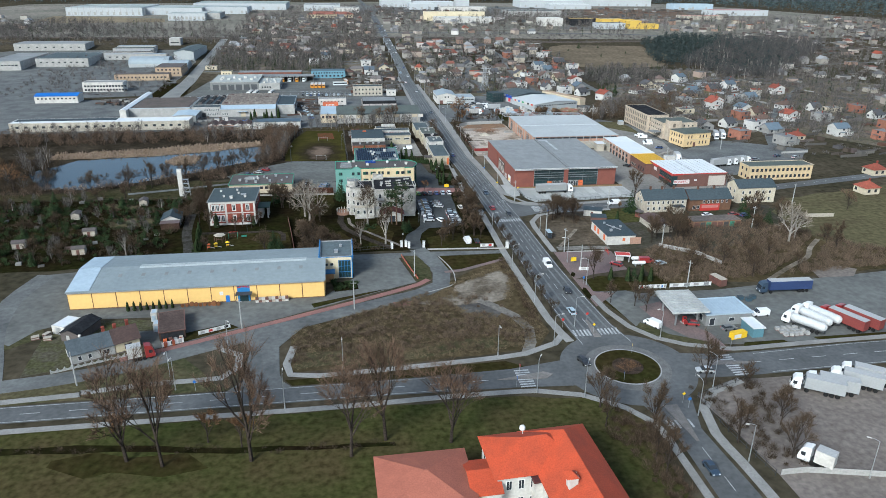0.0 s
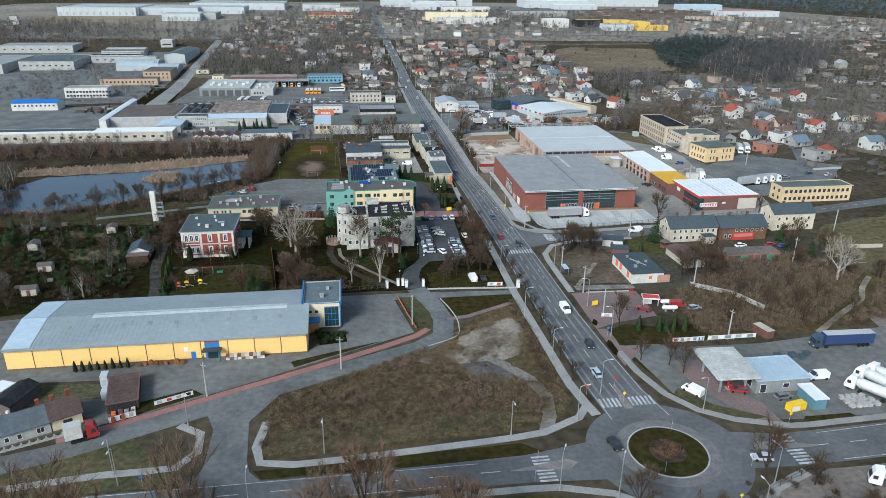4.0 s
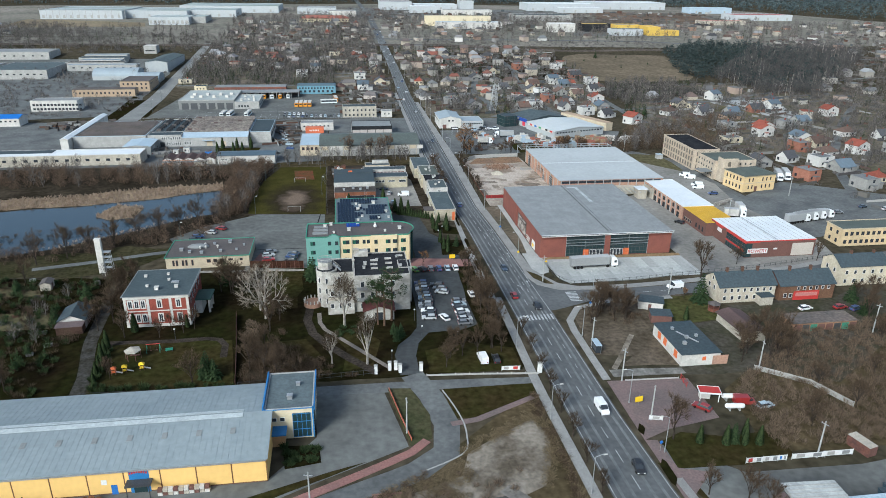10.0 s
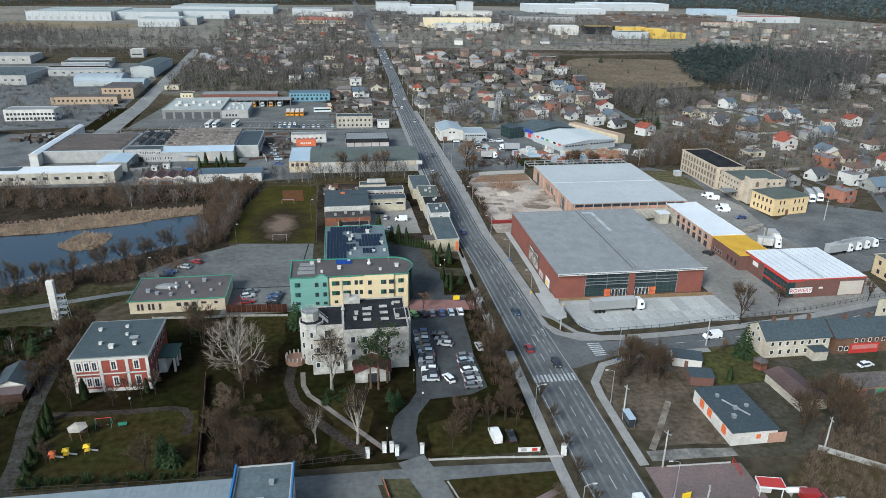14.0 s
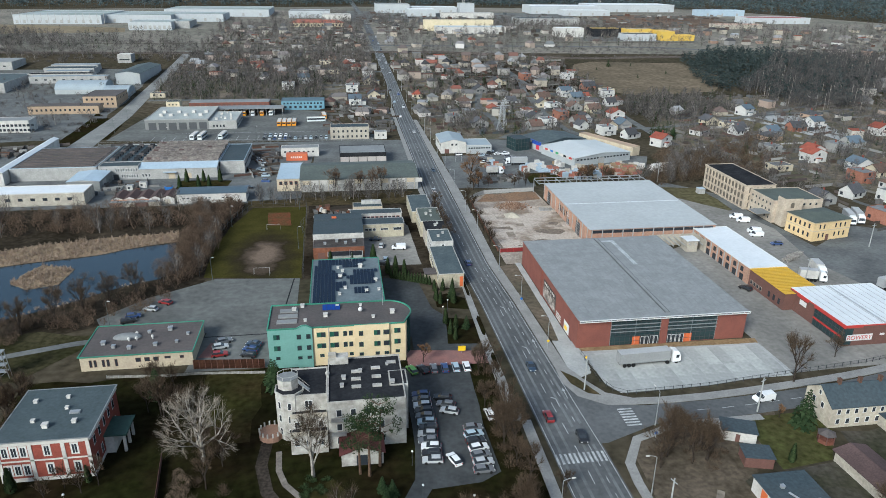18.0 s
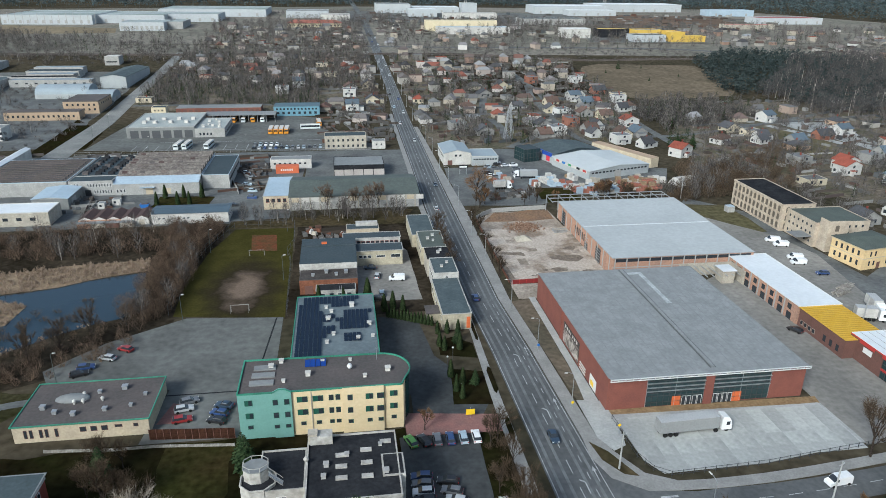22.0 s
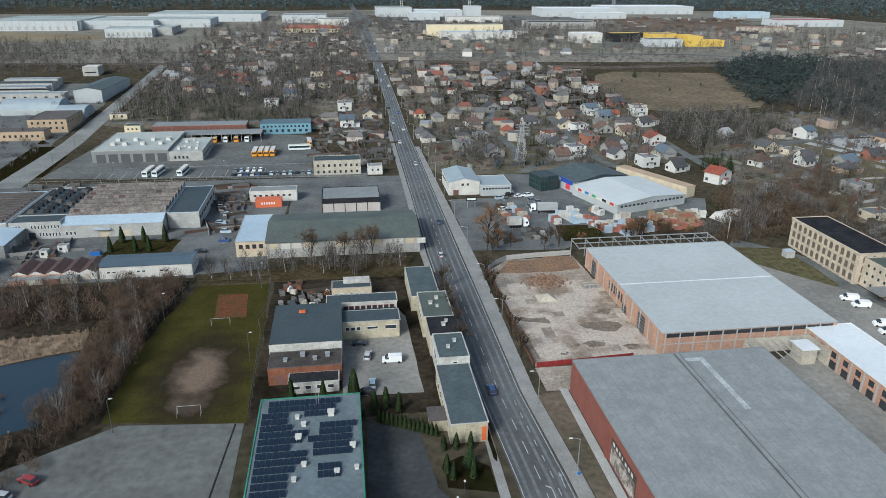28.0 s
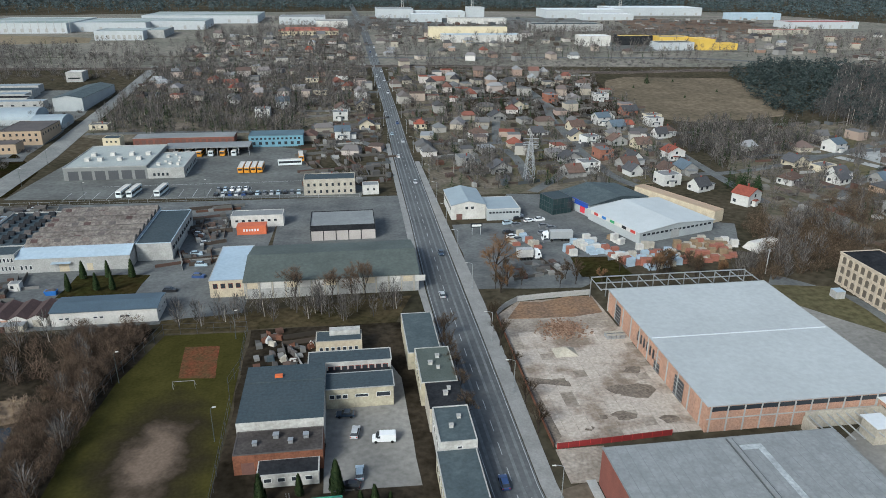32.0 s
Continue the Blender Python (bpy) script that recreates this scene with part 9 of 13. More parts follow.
KIND_MIX = [0, 0, 2, 3, 3, 4, 5, 6, 7, 8, 8, 9, 11, 11, 12, 13, 14, 15, 15, 1, 2, 10]


def ok_place(x, y, r):
    for a, b, c in HOUSES:
        if (x - a) ** 2 + (y - b) ** 2 < (r + c) ** 2:
            return False
    return True


FAR_W, FAR_R = Geo(), Geo()


def far_house(x, y, rng):
    """One of the many distant houses: walls and a pitched or flat roof."""
    w, d, h = rng.uniform(3.2, 5.6), rng.uniform(3.0, 4.4), rng.choice((2.8, 3.0, 3.2, 5.0))
    a = rng.choice((0, math.pi / 2)) + rng.uniform(-0.3, 0.3)
    c, s, z = math.cos(a), math.sin(a), zt(y)
    T = lambda p, q, r: (x + c * p - s * q, y + s * p + c * q, z + r)
    low = [T(-w, -d, -1.5), T(w, -d, -1.5), T(w, d, -1.5), T(-w, d, -1.5)]
    FAR_W.hexa(low, [T(-w, -d, h), T(w, -d, h), T(w, d, h), T(-w, d, h)])
    k = len(FAR_R.v)
    if rng.random() < 0.4:
        FAR_R.hexa([T(-w, -d, h), T(w, -d, h), T(w, d, h), T(-w, d, h)], [T(-w, -d, h + 0.3), T(w, -d, h + 0.3), T(w, d, h + 0.3), T(-w, d, h + 0.3)])
    else:
        r, o, i = rng.uniform(2, 3), 0.5, rng.choice((0, 2.0))
        FAR_R.v += [T(-w - o, -d - o, h - 0.2), T(w + o, -d - o, h - 0.2), T(w + o, d + o, h - 0.2), T(-w - o, d + o, h - 0.2), T(-w - o + i, 0, h + r), T(w + o - i, 0, h + r)]
        FAR_R.f += [(k, k + 1, k + 5, k + 4), (k + 2, k + 3, k + 4, k + 5), (k + 1, k + 2, k + 5), (k + 3, k, k + 4), (k + 3, k + 2, k + 1, k)]


def settle_zone(poly, count, rng, gap=8.0, turn=0.0, kinds=None, avoid=(), far=False):
    xs, ys = [p[0] for p in poly], [p[1] for p in poly]
    made = 0
    for _ in range(count * 14):
        if made >= count:
            break
        x, y = rng.uniform(min(xs), max(xs)), rng.uniform(min(ys), max(ys))
        if not inside(x, y, poly) or not ok_place(x, y, gap):
            continue
        if any(inside(x, y, a) for a in avoid):
            continue
        HOUSES.append((x, y, gap))
        made += 1
        if far or y > 590 or math.hypot(x + 60, y - 250) > 420:
            far_house(x, y, rng)
            continue
        src = HOUSE_KINDS[rng.choice(kinds or KIND_MIX)][0]
        copy_thing(src, stand(x, y, turn + rng.choice((0, 0, 90, -90, 180 if 0 else 0)) + rng.uniform(-7, 7)))


def inside(x, y, poly):
    c = False
    for (a, b), (d, e) in zip(poly, poly[1:] + poly[:1]):
        if (b > y) != (e > y) and x < (d - a) * (y - b) / (e - b) + a:
            c = not c
    return c


def suburb():
    rng = random.Random(21)
    lanes = [smooth_line(p, 5.0) for p in LANES]
    for line in lanes:
        HOUSES.extend((x, y, 1) for x, y in line)
    heath = [(160, 662), (300, 680), (300, 830), (160, 830)]
    market = [(-5, 430), (125, 430), (125, 545), (-5, 545)]
    # houses that stand out one by one: place, kind, turn
    for x, y, k, rz in ((75.5, 649, 0, 10), (104, 661, 2, 10), (102.5, 629, 5, 12), (82, 573, 5, 8), (99, 598, 13, 8), (133, 683, 0, 90), (151, 790, 14, 0), (129, 618, 2, 8), (135, 590, 1, 8), (156, 645, 14, 5), (153, 698, 7, 10), (148, 740, 5, 10),
                        (164, 684, 4, 10), (158, 668, 5, 10), (112, 546, 5, 10), (122, 534, 0, 20), (133, 513, 1, 30), (193, 570, 12, 10), (202, 560, 4, 20), (171, 540, 14, 30), (235, 598, 9, 20), (194, 537, 0, 20), (215, 534, 15, 15),
                        (200, 546, 0, 10), (257, 552, 9, 10), (286, 528, 1, 10), (205, 478, 1, 10), (246, 501, 15, 10), (176, 408, 0, 20), (206, 418, 14, 10), (229, 423, 1, 15), (269, 455, 0, 10), (199, 432, 13, 10), (194, 389, 15, 10), (166, 376, 13, 15), (184, 359, 3, 10),
                        (125, 674, 9, 10), (98, 640, 12, 0), (118, 627, 8, 5), (78, 590, 11, 10), (186, 488, 3, 10), (-55, 776, 4, 0), (-26, 728, 12, 0), (-41, 700, 5, 0), (-40, 655, 9, 0), (-63, 822, 4, 0), (-91, 712, 5, 0), (-185, 688, 4, 0)):
        HOUSES.append((x, y, 8))
        copy_thing(HOUSE_KINDS[k][0], stand(x, y, rz))
    # the long east quarter behind the market
    settle_zone([(5, 560), (130, 560), (165, 690), (165, 835), (0, 870)], 84, rng, 5.4, 12, avoid=(heath,))
    settle_zone([(130, 520), (240, 480), (300, 560), (330, 660), (190, 665), (140, 600)], 8, rng, 7.6, 12, avoid=(heath, market))
    settle_zone([(165, 330), (260, 310), (330, 420), (300, 500), (150, 500), (150, 420)], 10, rng, 7.6, 10)
    settle_zone([(330, 420), (520, 560), (560, 800), (420, 760), (340, 640)], 26, rng, 9, 20)
    settle_zone([(420, 800), (720, 800), (800, 1100), (560, 1060), (430, 940)], 48, rng, 9, 20)
    settle_zone([(380, 930), (470, 930), (470, 1060), (390, 1060)], 14, rng, 9, 5)
    # west side of the main road
    settle_zone([(-185, 780), (-20, 700), (-20, 870), (-190, 868)], 34, rng, 6.4, 0)
    settle_zone([(-60, 560), (-18, 560), (-18, 700), (-60, 690)], 5, rng, 7.4, 0, [3, 4, 13, 3])
    settle_zone([(-190, 920), (-20, 920), (-20, 1080), (-190, 1090)], 40, rng, 9, 0)
    settle_zone([(5, 880), (250, 935), (250, 1040), (0, 1240)], 40, rng, 10, 0)
    settle_zone([(-560, 960), (-420, 960), (-480, 1100), (-600, 1100)], 20, rng, 10, 0)
    # allotment sheds
    for x, y in ((-149.6, 284.6), (-145, 284.2), (-171, 270), (-180, 240), (-158, 232)):
        if ok_place(x, y, 4):
            HOUSES.append((x, y, 4))
            copy_thing(SHED, stand(x, y, rng.choice((0, 90)) + rng.uniform(-9, 9)))
    for x, y, k, rz in ((276, 583, 6, 10), (8, 674, 10, 0), (-25, 676, 12, 0), (164, 266, 10, 5), (190, 294, 10, 5), (232, 378, 9, 0)):
        copy_thing(HOUSE_KINDS[k][0], stand(x, y, rz))
    # the pattern houses themselves take places of their own
    spots = [(150, 640), (200, 470), (215, 440), (250, 420), (280, 450), (190, 400), (205, 520), (240, 545), (-40, 720), (-80, 735), (-120, 790), (60, 690), (80, 720), (110, 740), (40, 650), (130, 660)]
    for (ob, _), (x, y) in zip(HOUSE_KINDS, spots):
        ob.matrix_basis = stand(x, y, 10)
    SHED.matrix_basis = stand(-160, 250, 4)


suburb()

fh = thing("distant_houses", pose(0, 0, 0), "many small distant houses with mixed walls and roofs", "houses", "", "stuff")
fw = part("house_walls", FAR_W, island_mat("far_walls", (0.15, 0.145, 0.14), (0.56, 0.55, 0.53), 0.9, ((0.36, 0.32, 0.26), (0.22, 0.215, 0.21), (0.40, 0.375, 0.33), (0.26, 0.17, 0.13))), fh)
fr = part("house_roofs", FAR_R, island_mat("far_roofs", (0.055, 0.055, 0.06), (0.26, 0.075, 0.05), 0.9, ((0.09, 0.085, 0.085), (0.17, 0.175, 0.18), (0.10, 0.07, 0.06), (0.28, 0.29, 0.30), (0.12, 0.085, 0.075))), fh)
fw["kind"] = fr["kind"] = "stuff"


# hut in the allotments beside the lane
hut = House("garden_house", "dark allotment house with a blue-grey roof", "house", -136.6, -130, 256, 264.4, rz=4)
hut.walls(2.8, plaster_grey).gable(roof_dark, 1.5, "y", 0.4, plaster_white)
hut.row("S", 0.8, 5.8, 2, 1.0, 1.1, 1.1)
hut.box("veranda", 0, 6.6, -3, 0, 0, 2.3, M("wood_dark", (0.075, 0.045, 0.035), 0.9, 0.2))
hut.box("veranda_roof", -0.2, 6.8, -3.3, 0, 2.3, 2.5, M("roof_mauve", (0.12, 0.09, 0.09), 0.8, 0.15))


def clutter(name, poly, n, seed, label, top=2.6, wide=2.4):
    """Uncountable small sheds, tanks, heaps and fences of back gardens."""
    rng = random.Random(seed)
    g = Geo()
    xs, ys = [p[0] for p in poly], [p[1] for p in poly]
    k = 0
    for _ in range(n * 6):
        if k >= n:
            break
        x, y = rng.uniform(min(xs), max(xs)), rng.uniform(min(ys), max(ys))
        if not inside(x, y, poly) or any((x - a) ** 2 + (y - b) ** 2 < 26 for a, b, c in HOUSES):
            continue
        k += 1
        a = 0.2 + rng.choice((0, 1.57)) + rng.uniform(-0.15, 0.15)
        if rng.random() < (0.45 if top > 1.3 else 0.1):
            w, d, h = rng.uniform(4, 9), 0.08, rng.uniform(0.9, 1.6)
        else:
            w, d, h = rng.uniform(0.7, wide), rng.uniform(0.6, wide * 0.8), rng.uniform(0.6, top)
        c, s, z = math.cos(a), math.sin(a), zt(y)
        P = lambda p, q, r: (x + c * p - s * q, y + s * p + c * q, z + r)
        t = rng.uniform(-0.3, 0.5) if d > 0.1 else 0
        g.hexa([P(-w, -d, -0.3), P(w, -d, -0.3), P(w, d, -0.3), P(-w, d, -0.3)], [P(-w, -d, h), P(w, -d, h), P(w, d, h + t), P(-w, d, h + t)])
    return tagged(new(name, g.mesh(name, clutter_mat)), label, "garden clutter", "", "stuff")


clutter_mat = island_mat("clutter_mat", (0.04, 0.035, 0.03), (0.34, 0.335, 0.32), 0.9, ((0.075, 0.06, 0.05), (0.12, 0.115, 0.11), (0.10, 0.055, 0.04), (0.07, 0.078, 0.085), (0.16, 0.15, 0.135), (0.08, 0.075, 0.07), (0.10, 0.095, 0.09)))
clutter("garden_clutter", [(5, 550), (130, 550), (165, 690), (165, 845), (0, 880)], 620, 61, "sheds, fences and clutter in back gardens")
clutter("garden_clutter", [(130, 500), (165, 325), (330, 330), (335, 660), (190, 665)], 420, 62, "sheds, fences and clutter in back gardens")
clutter("garden_clutter", [(-190, 770), (-20, 690), (-20, 900), (-190, 900)], 560, 63, "sheds, fences and clutter in back gardens")
clutter("garden_clutter", [(-205, 221), (-131, 221), (-132, 292), (-205, 295)], 26, 64, "allotment beds and low fences", 0.7, 1.0)
clutter("garden_clutter", [(340, 420), (560, 600), (800, 900), (760, 1080), (430, 900), (340, 640)], 700, 65, "sheds and fences between distant houses", 3, 3)
clutter("garden_clutter", [(-60, 560), (-17, 560), (-17, 700), (-60, 690)], 160, 66, "clutter in back yards by the road", 2.6, 2.2)
clutter("yard_clutter", [(-175, 516), (-158, 516), (-150, 540), (-180, 540)], 70, 67, "scrap and crates in the works yard")
clutter("yard_clutter", [(-98, 470), (-84, 470), (-84, 536), (-97, 536)], 60, 68, "crates and machines in the works yard", 1.6, 1.4)
clutter("yard_clutter", [(-64, 399), (-48, 399), (-48, 419), (-64, 419)], 26, 72, "scrap, sheds and covered goods", 1.2, 1.0)
clutter("yard_clutter", [(-236, 520), (-206, 520), (-206, 545), (-236, 545)], 60, 73, "scrap in the western yard", 2, 2)
clutter("yard_clutter", [(14, 446), (34, 446), (33, 458), (15, 459)], 36, 74, "timber and steel stacked in the yard", 1.0, 1.6)
clutter("yard_clutter", [(-157, 516), (-100, 514), (-100, 520), (-157, 522)], 40, 75, "crates behind the factory hall", 1.4, 1.6)
clutter("yard_clutter", [(-160, 445), (-140, 445), (-140, 466), (-160, 468)], 30, 69, "crates and machines in the works yard", 2, 1.6)
clutter("far_clutter", [(-20, 1010), (350, 960), (560, 1050), (600, 1300), (250, 1330), (-20, 1340)], 420, 70, "small sheds and vehicles in the distance", 4, 5)
clutter("far_clutter", [(-190, 915), (-20, 915), (-20, 1090), (-190, 1095)], 220, 71, "small sheds in the distance", 3, 3)


# ---- trees ----
def grow(rng, wood, tw, p, d, length, r, level, spread, twig_n, twig_w, droop=0.0, deep=3):
    """One limb with its side branches; twigs are thin slivers."""
    q = p + d * length
    wood.tube(p, q, r, r * 0.62, 5 if level < 2 else 3, cap=False)
    if level >= deep:
        for _ in range(twig_n):
            t = rng.uniform(0.15, 1.0)
            a = p.lerp(q, t)
            e = (d + Vector((rng.uniform(-1, 1), rng.uniform(-1, 1), rng.uniform(-0.5 - droop, 0.9 - droop))) * 0.9).normalized()
            b = a + e * length * rng.uniform(0.5, 1.15)
            s = e.orthogonal().normalized() * twig_w
            s.rotate(Matrix.Rotation(rng.uniform(0, 6.28), 3, e))
            tw.tri(a - s, a + s, b)
        return
    n = 4 if level == 0 else 3
    if level == 0:
        n = 6
    for i in range(n):
        t = rng.uniform(0.45, 1.0) if i else 1.0
        a = p.lerp(q, t)
        az = 2.4 * i + rng.uniform(-0.6, 0.6)
        o = d.orthogonal().normalized()
        o.rotate(Matrix.Rotation(az, 3, d))
        k = spread * rng.uniform(0.6, 1.2) * (0.35 if i == 0 else 1.0)
        e = (d + o * k + Vector((0, 0, 0.12 - droop * 0.3))).normalized()
        grow(rng, wood, tw, a, e, length * rng.uniform(0.62, 0.8), r * (0.6 - 0.1 * (i > 0)), level + 1, spread, twig_n, twig_w, droop, deep)


def bare_tree(name, label, seed, h, spread, bark_m, twig_m, twig_n=8, twig_w=0.035, droop=0.0, at=None, deep=3, stout=0.02):
    rng = random.Random(seed)
    ob = thing(name, at or stand(0, -1200), label, "tree", "bare trees")
    wood, tw = Geo(), Geo()
    grow(rng, wood, tw, Vector((0, 0, -0.3)), Vector((rng.uniform(-0.05, 0.05), rng.uniform(-0.05, 0.05), 1)).normalized(), h * (0.36 if deep < 4 else 0.3), h * stout + 0.05, 0, spread, twig_n, twig_w, droop, deep)
    part("trunk", wood, bark_m, ob)
    part("crown", tw, twig_m, ob)
    return ob


FAR_TREES = Geo()
FAR_PALE = Geo()


def far_bare(x, y, h, n=60):
    """A distant leafless tree: stem and a ragged rounded crown of rising twigs."""
    z = zt(y)
    r = h * _tr.uniform(0.26, 0.42)
    (FAR_PALE if _tr.random() < 0.14 else FAR_TREES).tri((x - 0.16, y, z - 0.5), (x + 0.16, y, z - 0.5), (x + _tr.uniform(-0.5, 0.5), y, z + h * 0.85))
    thin = 0.6 if n > 100 else 1
    for _ in range(n):
        a, u = _tr.uniform(0, 6.28), _tr.uniform(-0.75, 1.0)
        q = r * math.sqrt(max(0.05, 1 - u * u)) * _tr.uniform(0.35, 1.0)
        ex, ey, ez = x + q * math.cos(a), y + q * math.sin(a), z + h * 0.6 + u * h * 0.4
        f = _tr.uniform(0.35, 0.7)
        bx, by, bz = x + (ex - x) * f, y + (ey - y) * f, ez - (0.1 + 0.16 * _tr.random()) * h
        w = (0.05 + 0.014 * h * _tr.random()) * thin
        t = _tr.uniform(0, 3.14)
        FAR_TREES.tri((bx - w * math.cos(t), by - w * math.sin(t), bz), (bx + w * math.cos(t), by + w * math.sin(t), bz), (ex, ey, ez))


FAR_FIRS = Geo()


def far_fir(x, y, h):
    z = zt(y)
    for i in range(44):
        t, a = _tr.random() ** 0.8, _tr.uniform(0, 6.28)
        r = 0.27 * h * (1 - t)
        w = 0.3 * (1 - t) + 0.12
        c, s = math.cos(a), math.sin(a)
        b = (x + 0.4 * r * c, y + 0.4 * r * s, z + h * (0.06 + 0.86 * t))
        FAR_FIRS.tri((b[0] - w * s, b[1] + w * c, b[2]), (b[0] + w * s, b[1] - w * c, b[2]), (x + 1.2 * r * c, y + 1.2 * r * s, b[2] + h * _tr.uniform(-0.06, 0.06)))
    FAR_FIRS.tri((x - 0.2, y, z - 0.5), (x + 0.2, y, z - 0.5), (x, y, z + h))


def leaf_clump(g, rng, c, r, n, size, flat=1.0):
    for _ in range(n):
        v = Vector((rng.gauss(0, 1), rng.gauss(0, 1), rng.gauss(0, 1) * flat)).normalized() * r * rng.uniform(0.55, 1.0)
        p = Vector(c) + v
        a = Vector((rng.uniform(-1, 1), rng.uniform(-1, 1), rng.uniform(-1, 1))) * size
        b = Vector((rng.uniform(-1, 1), rng.uniform(-1, 1), rng.uniform(-1, 1))) * size
        g.tri(p - a * 0.5, p + a * 0.5, p + b)


def conifer(name, label, seed, h, r, mat, kind="spruce"):
    rng = random.Random(seed)
    ob = thing(name, stand(0, -1200), label, "tree", "evergreens")
    g = Geo()
    if kind == "thuja":
        for _ in range(420):
            t = rng.random() ** 0.8
            z = 0.15 + t * (h - 0.2)
            rr = r * (1 - t) ** 0.7 * (0.75 + 0.3 * rng.random()) * min(1, 0.5 + t * 5)
            a = rng.uniform(0, 6.28)
            p = Vector((rr * math.cos(a), rr * math.sin(a), z))
            u = Vector((-math.sin(a), math.cos(a), 0)) * 0.22
            g.tri(p - u, p + u, p + Vector((math.cos(a) * 0.12, math.sin(a) * 0.12, rng.uniform(0.4, 0.8))))
        part("trunk", Geo().tube((0, 0, -0.2), (0, 0, h * 0.5), 0.12, 0.05, 5), bark, ob)
    elif kind == "spruce":
        tiers = 13
        for j in range(tiers):
            t = j / tiers
            z = h * (0.08 + 0.9 * t)
            R = r * (1 - t) ** 0.85
            for i in range(12):
                a = 6.28 * (i + rng.random()) / 12
                L = R * rng.uniform(0.7, 1.1)
                for k in range(3):
                    f = 0.35 + 0.3 * k
                    p = Vector((L * f * math.cos(a), L * f * math.sin(a), z - 0.25 * L * f))
                    u = Vector((-math.sin(a), math.cos(a), rng.uniform(-0.3, 0.3))) * (0.36 * (1 - t) + 0.12)
                    q = Vector((L * (f + 0.42) * math.cos(a), L * (f + 0.42) * math.sin(a), z - 0.32 * L * (f + 0.4) + rng.uniform(-0.1, 0.15)))
                    g.tri(p - u, p + u, q)
        part("trunk", Geo().tube((0, 0, -0.3), (0, 0, h * 0.95), h * 0.018 + 0.05, 0.03, 6), bark, ob)
    else:  # pine with a high crown
        wood = Geo().tube((0, 0, -0.3), (0.3, 0.1, h * 0.8), h * 0.02 + 0.05, 0.1, 6)
        for i in range(20):
            a = rng.uniform(0, 6.28)
            z = h * rng.uniform(0.52, 0.98)
            R = r * (1.0 if z < h * 0.8 else 0.65) * rng.uniform(0.45, 1.0)
            c = (R * math.cos(a), R * math.sin(a), z)
            wood.tube((0.2, 0.05, z - 0.8), c, 0.08, 0.03, 4, cap=False)
            leaf_clump(g, rng, c, r * 0.30, 110, 0.27, 0.5)
        part("trunk", wood, M("pine_bark", (0.13, 0.085, 0.06), 0.95, 0.25, 0.6, 5.0), ob)
    part("crown", g, mat, ob)
    return ob


_tr = random.Random(77)
twig_brown = island_mat("twig_brown", (0.042, 0.031, 0.022), (0.145, 0.106, 0.073))
twig_warm = island_mat("twig_warm", (0.034, 0.025, 0.017), (0.125, 0.090, 0.062))
twig_scrub = island_mat("twig_scrub", (0.052, 0.039, 0.029), (0.195, 0.145, 0.105))
twig_reddish = island_mat("twig_reddish", (0.060, 0.040, 0.028), (0.200, 0.135, 0.095))
T_BIG = [bare_tree("bare_tree", "large leafless tree with spreading dark brown limbs", s, 19, 0.54, bark, twig_reddish, 26, 0.02, deep=4, stout=0.013) for s in (1, 2)]
T_MED = [bare_tree("bare_tree", "leafless brown roadside tree", s, 12, 0.55, bark, twig_warm, 40, 0.02, stout=0.014) for s in (3, 4, 5)]
T_PALE = bare_tree("bare_tree", "broad pale grey leafless tree", 6, 22, 1.05, bark_pale, twig_pale, 22, 0.026, deep=4, stout=0.021)
T_BIRCH = [bare_tree("birch_tree", "slender leafless birch with a pale trunk", s, 15, 0.42, bark_pale, twig, 34, 0.026) for s in (7, 8)]
T_RUST = bare_tree("bare_tree", "tree with rusty brown withered leaves", 9, 12, 0.55, bark, twig_rust, 36, 0.035)
T_WILLOW = bare_tree("willow_tree", "weeping willow with orange-brown hanging twigs", 10, 16, 0.7, bark, twig_rust, 40, 0.032, 0.8)
T_SMALL = [bare_tree("bare_sapling", "small leafless street tree", s, 7, 0.5, bark, twig, 18, 0.022) for s in (12, 13)]
C_PINE = conifer("pine_tree", "tall dark green pine with a high crown", 20, 14, 3.6, needles, "pine")
C_SPRUCE = [conifer("spruce_tree", "dark green spruce tree", s, 8.5, 2.4, needles) for s in (21, 22)]
C_THUJA = [conifer("thuja", "columnar dark green thuja", s, 4.2, 0.9, thuja_leaf, "thuja") for s in (23, 24)]

USED = set()
def plant(src, x, y, scale=1.0, turn=None):
    """The first call moves the pattern tree itself, later ones copy it."""
    src = _tr.choice(src) if isinstance(src, list) else src
    m = stand(x, y, _tr.uniform(0, 360) if turn is None else turn)
    s = scale * _tr.uniform(0.9, 1.1)
    if src.name in USED:
        ob = copy_thing(src, m)
    else:
        USED.add(src.name)
        ob = src
        ob.matrix_basis = m
    ob.matrix_basis = m @ Matrix.Diagonal((s, s, s * _tr.uniform(0.94, 1.08), 1))
    return ob


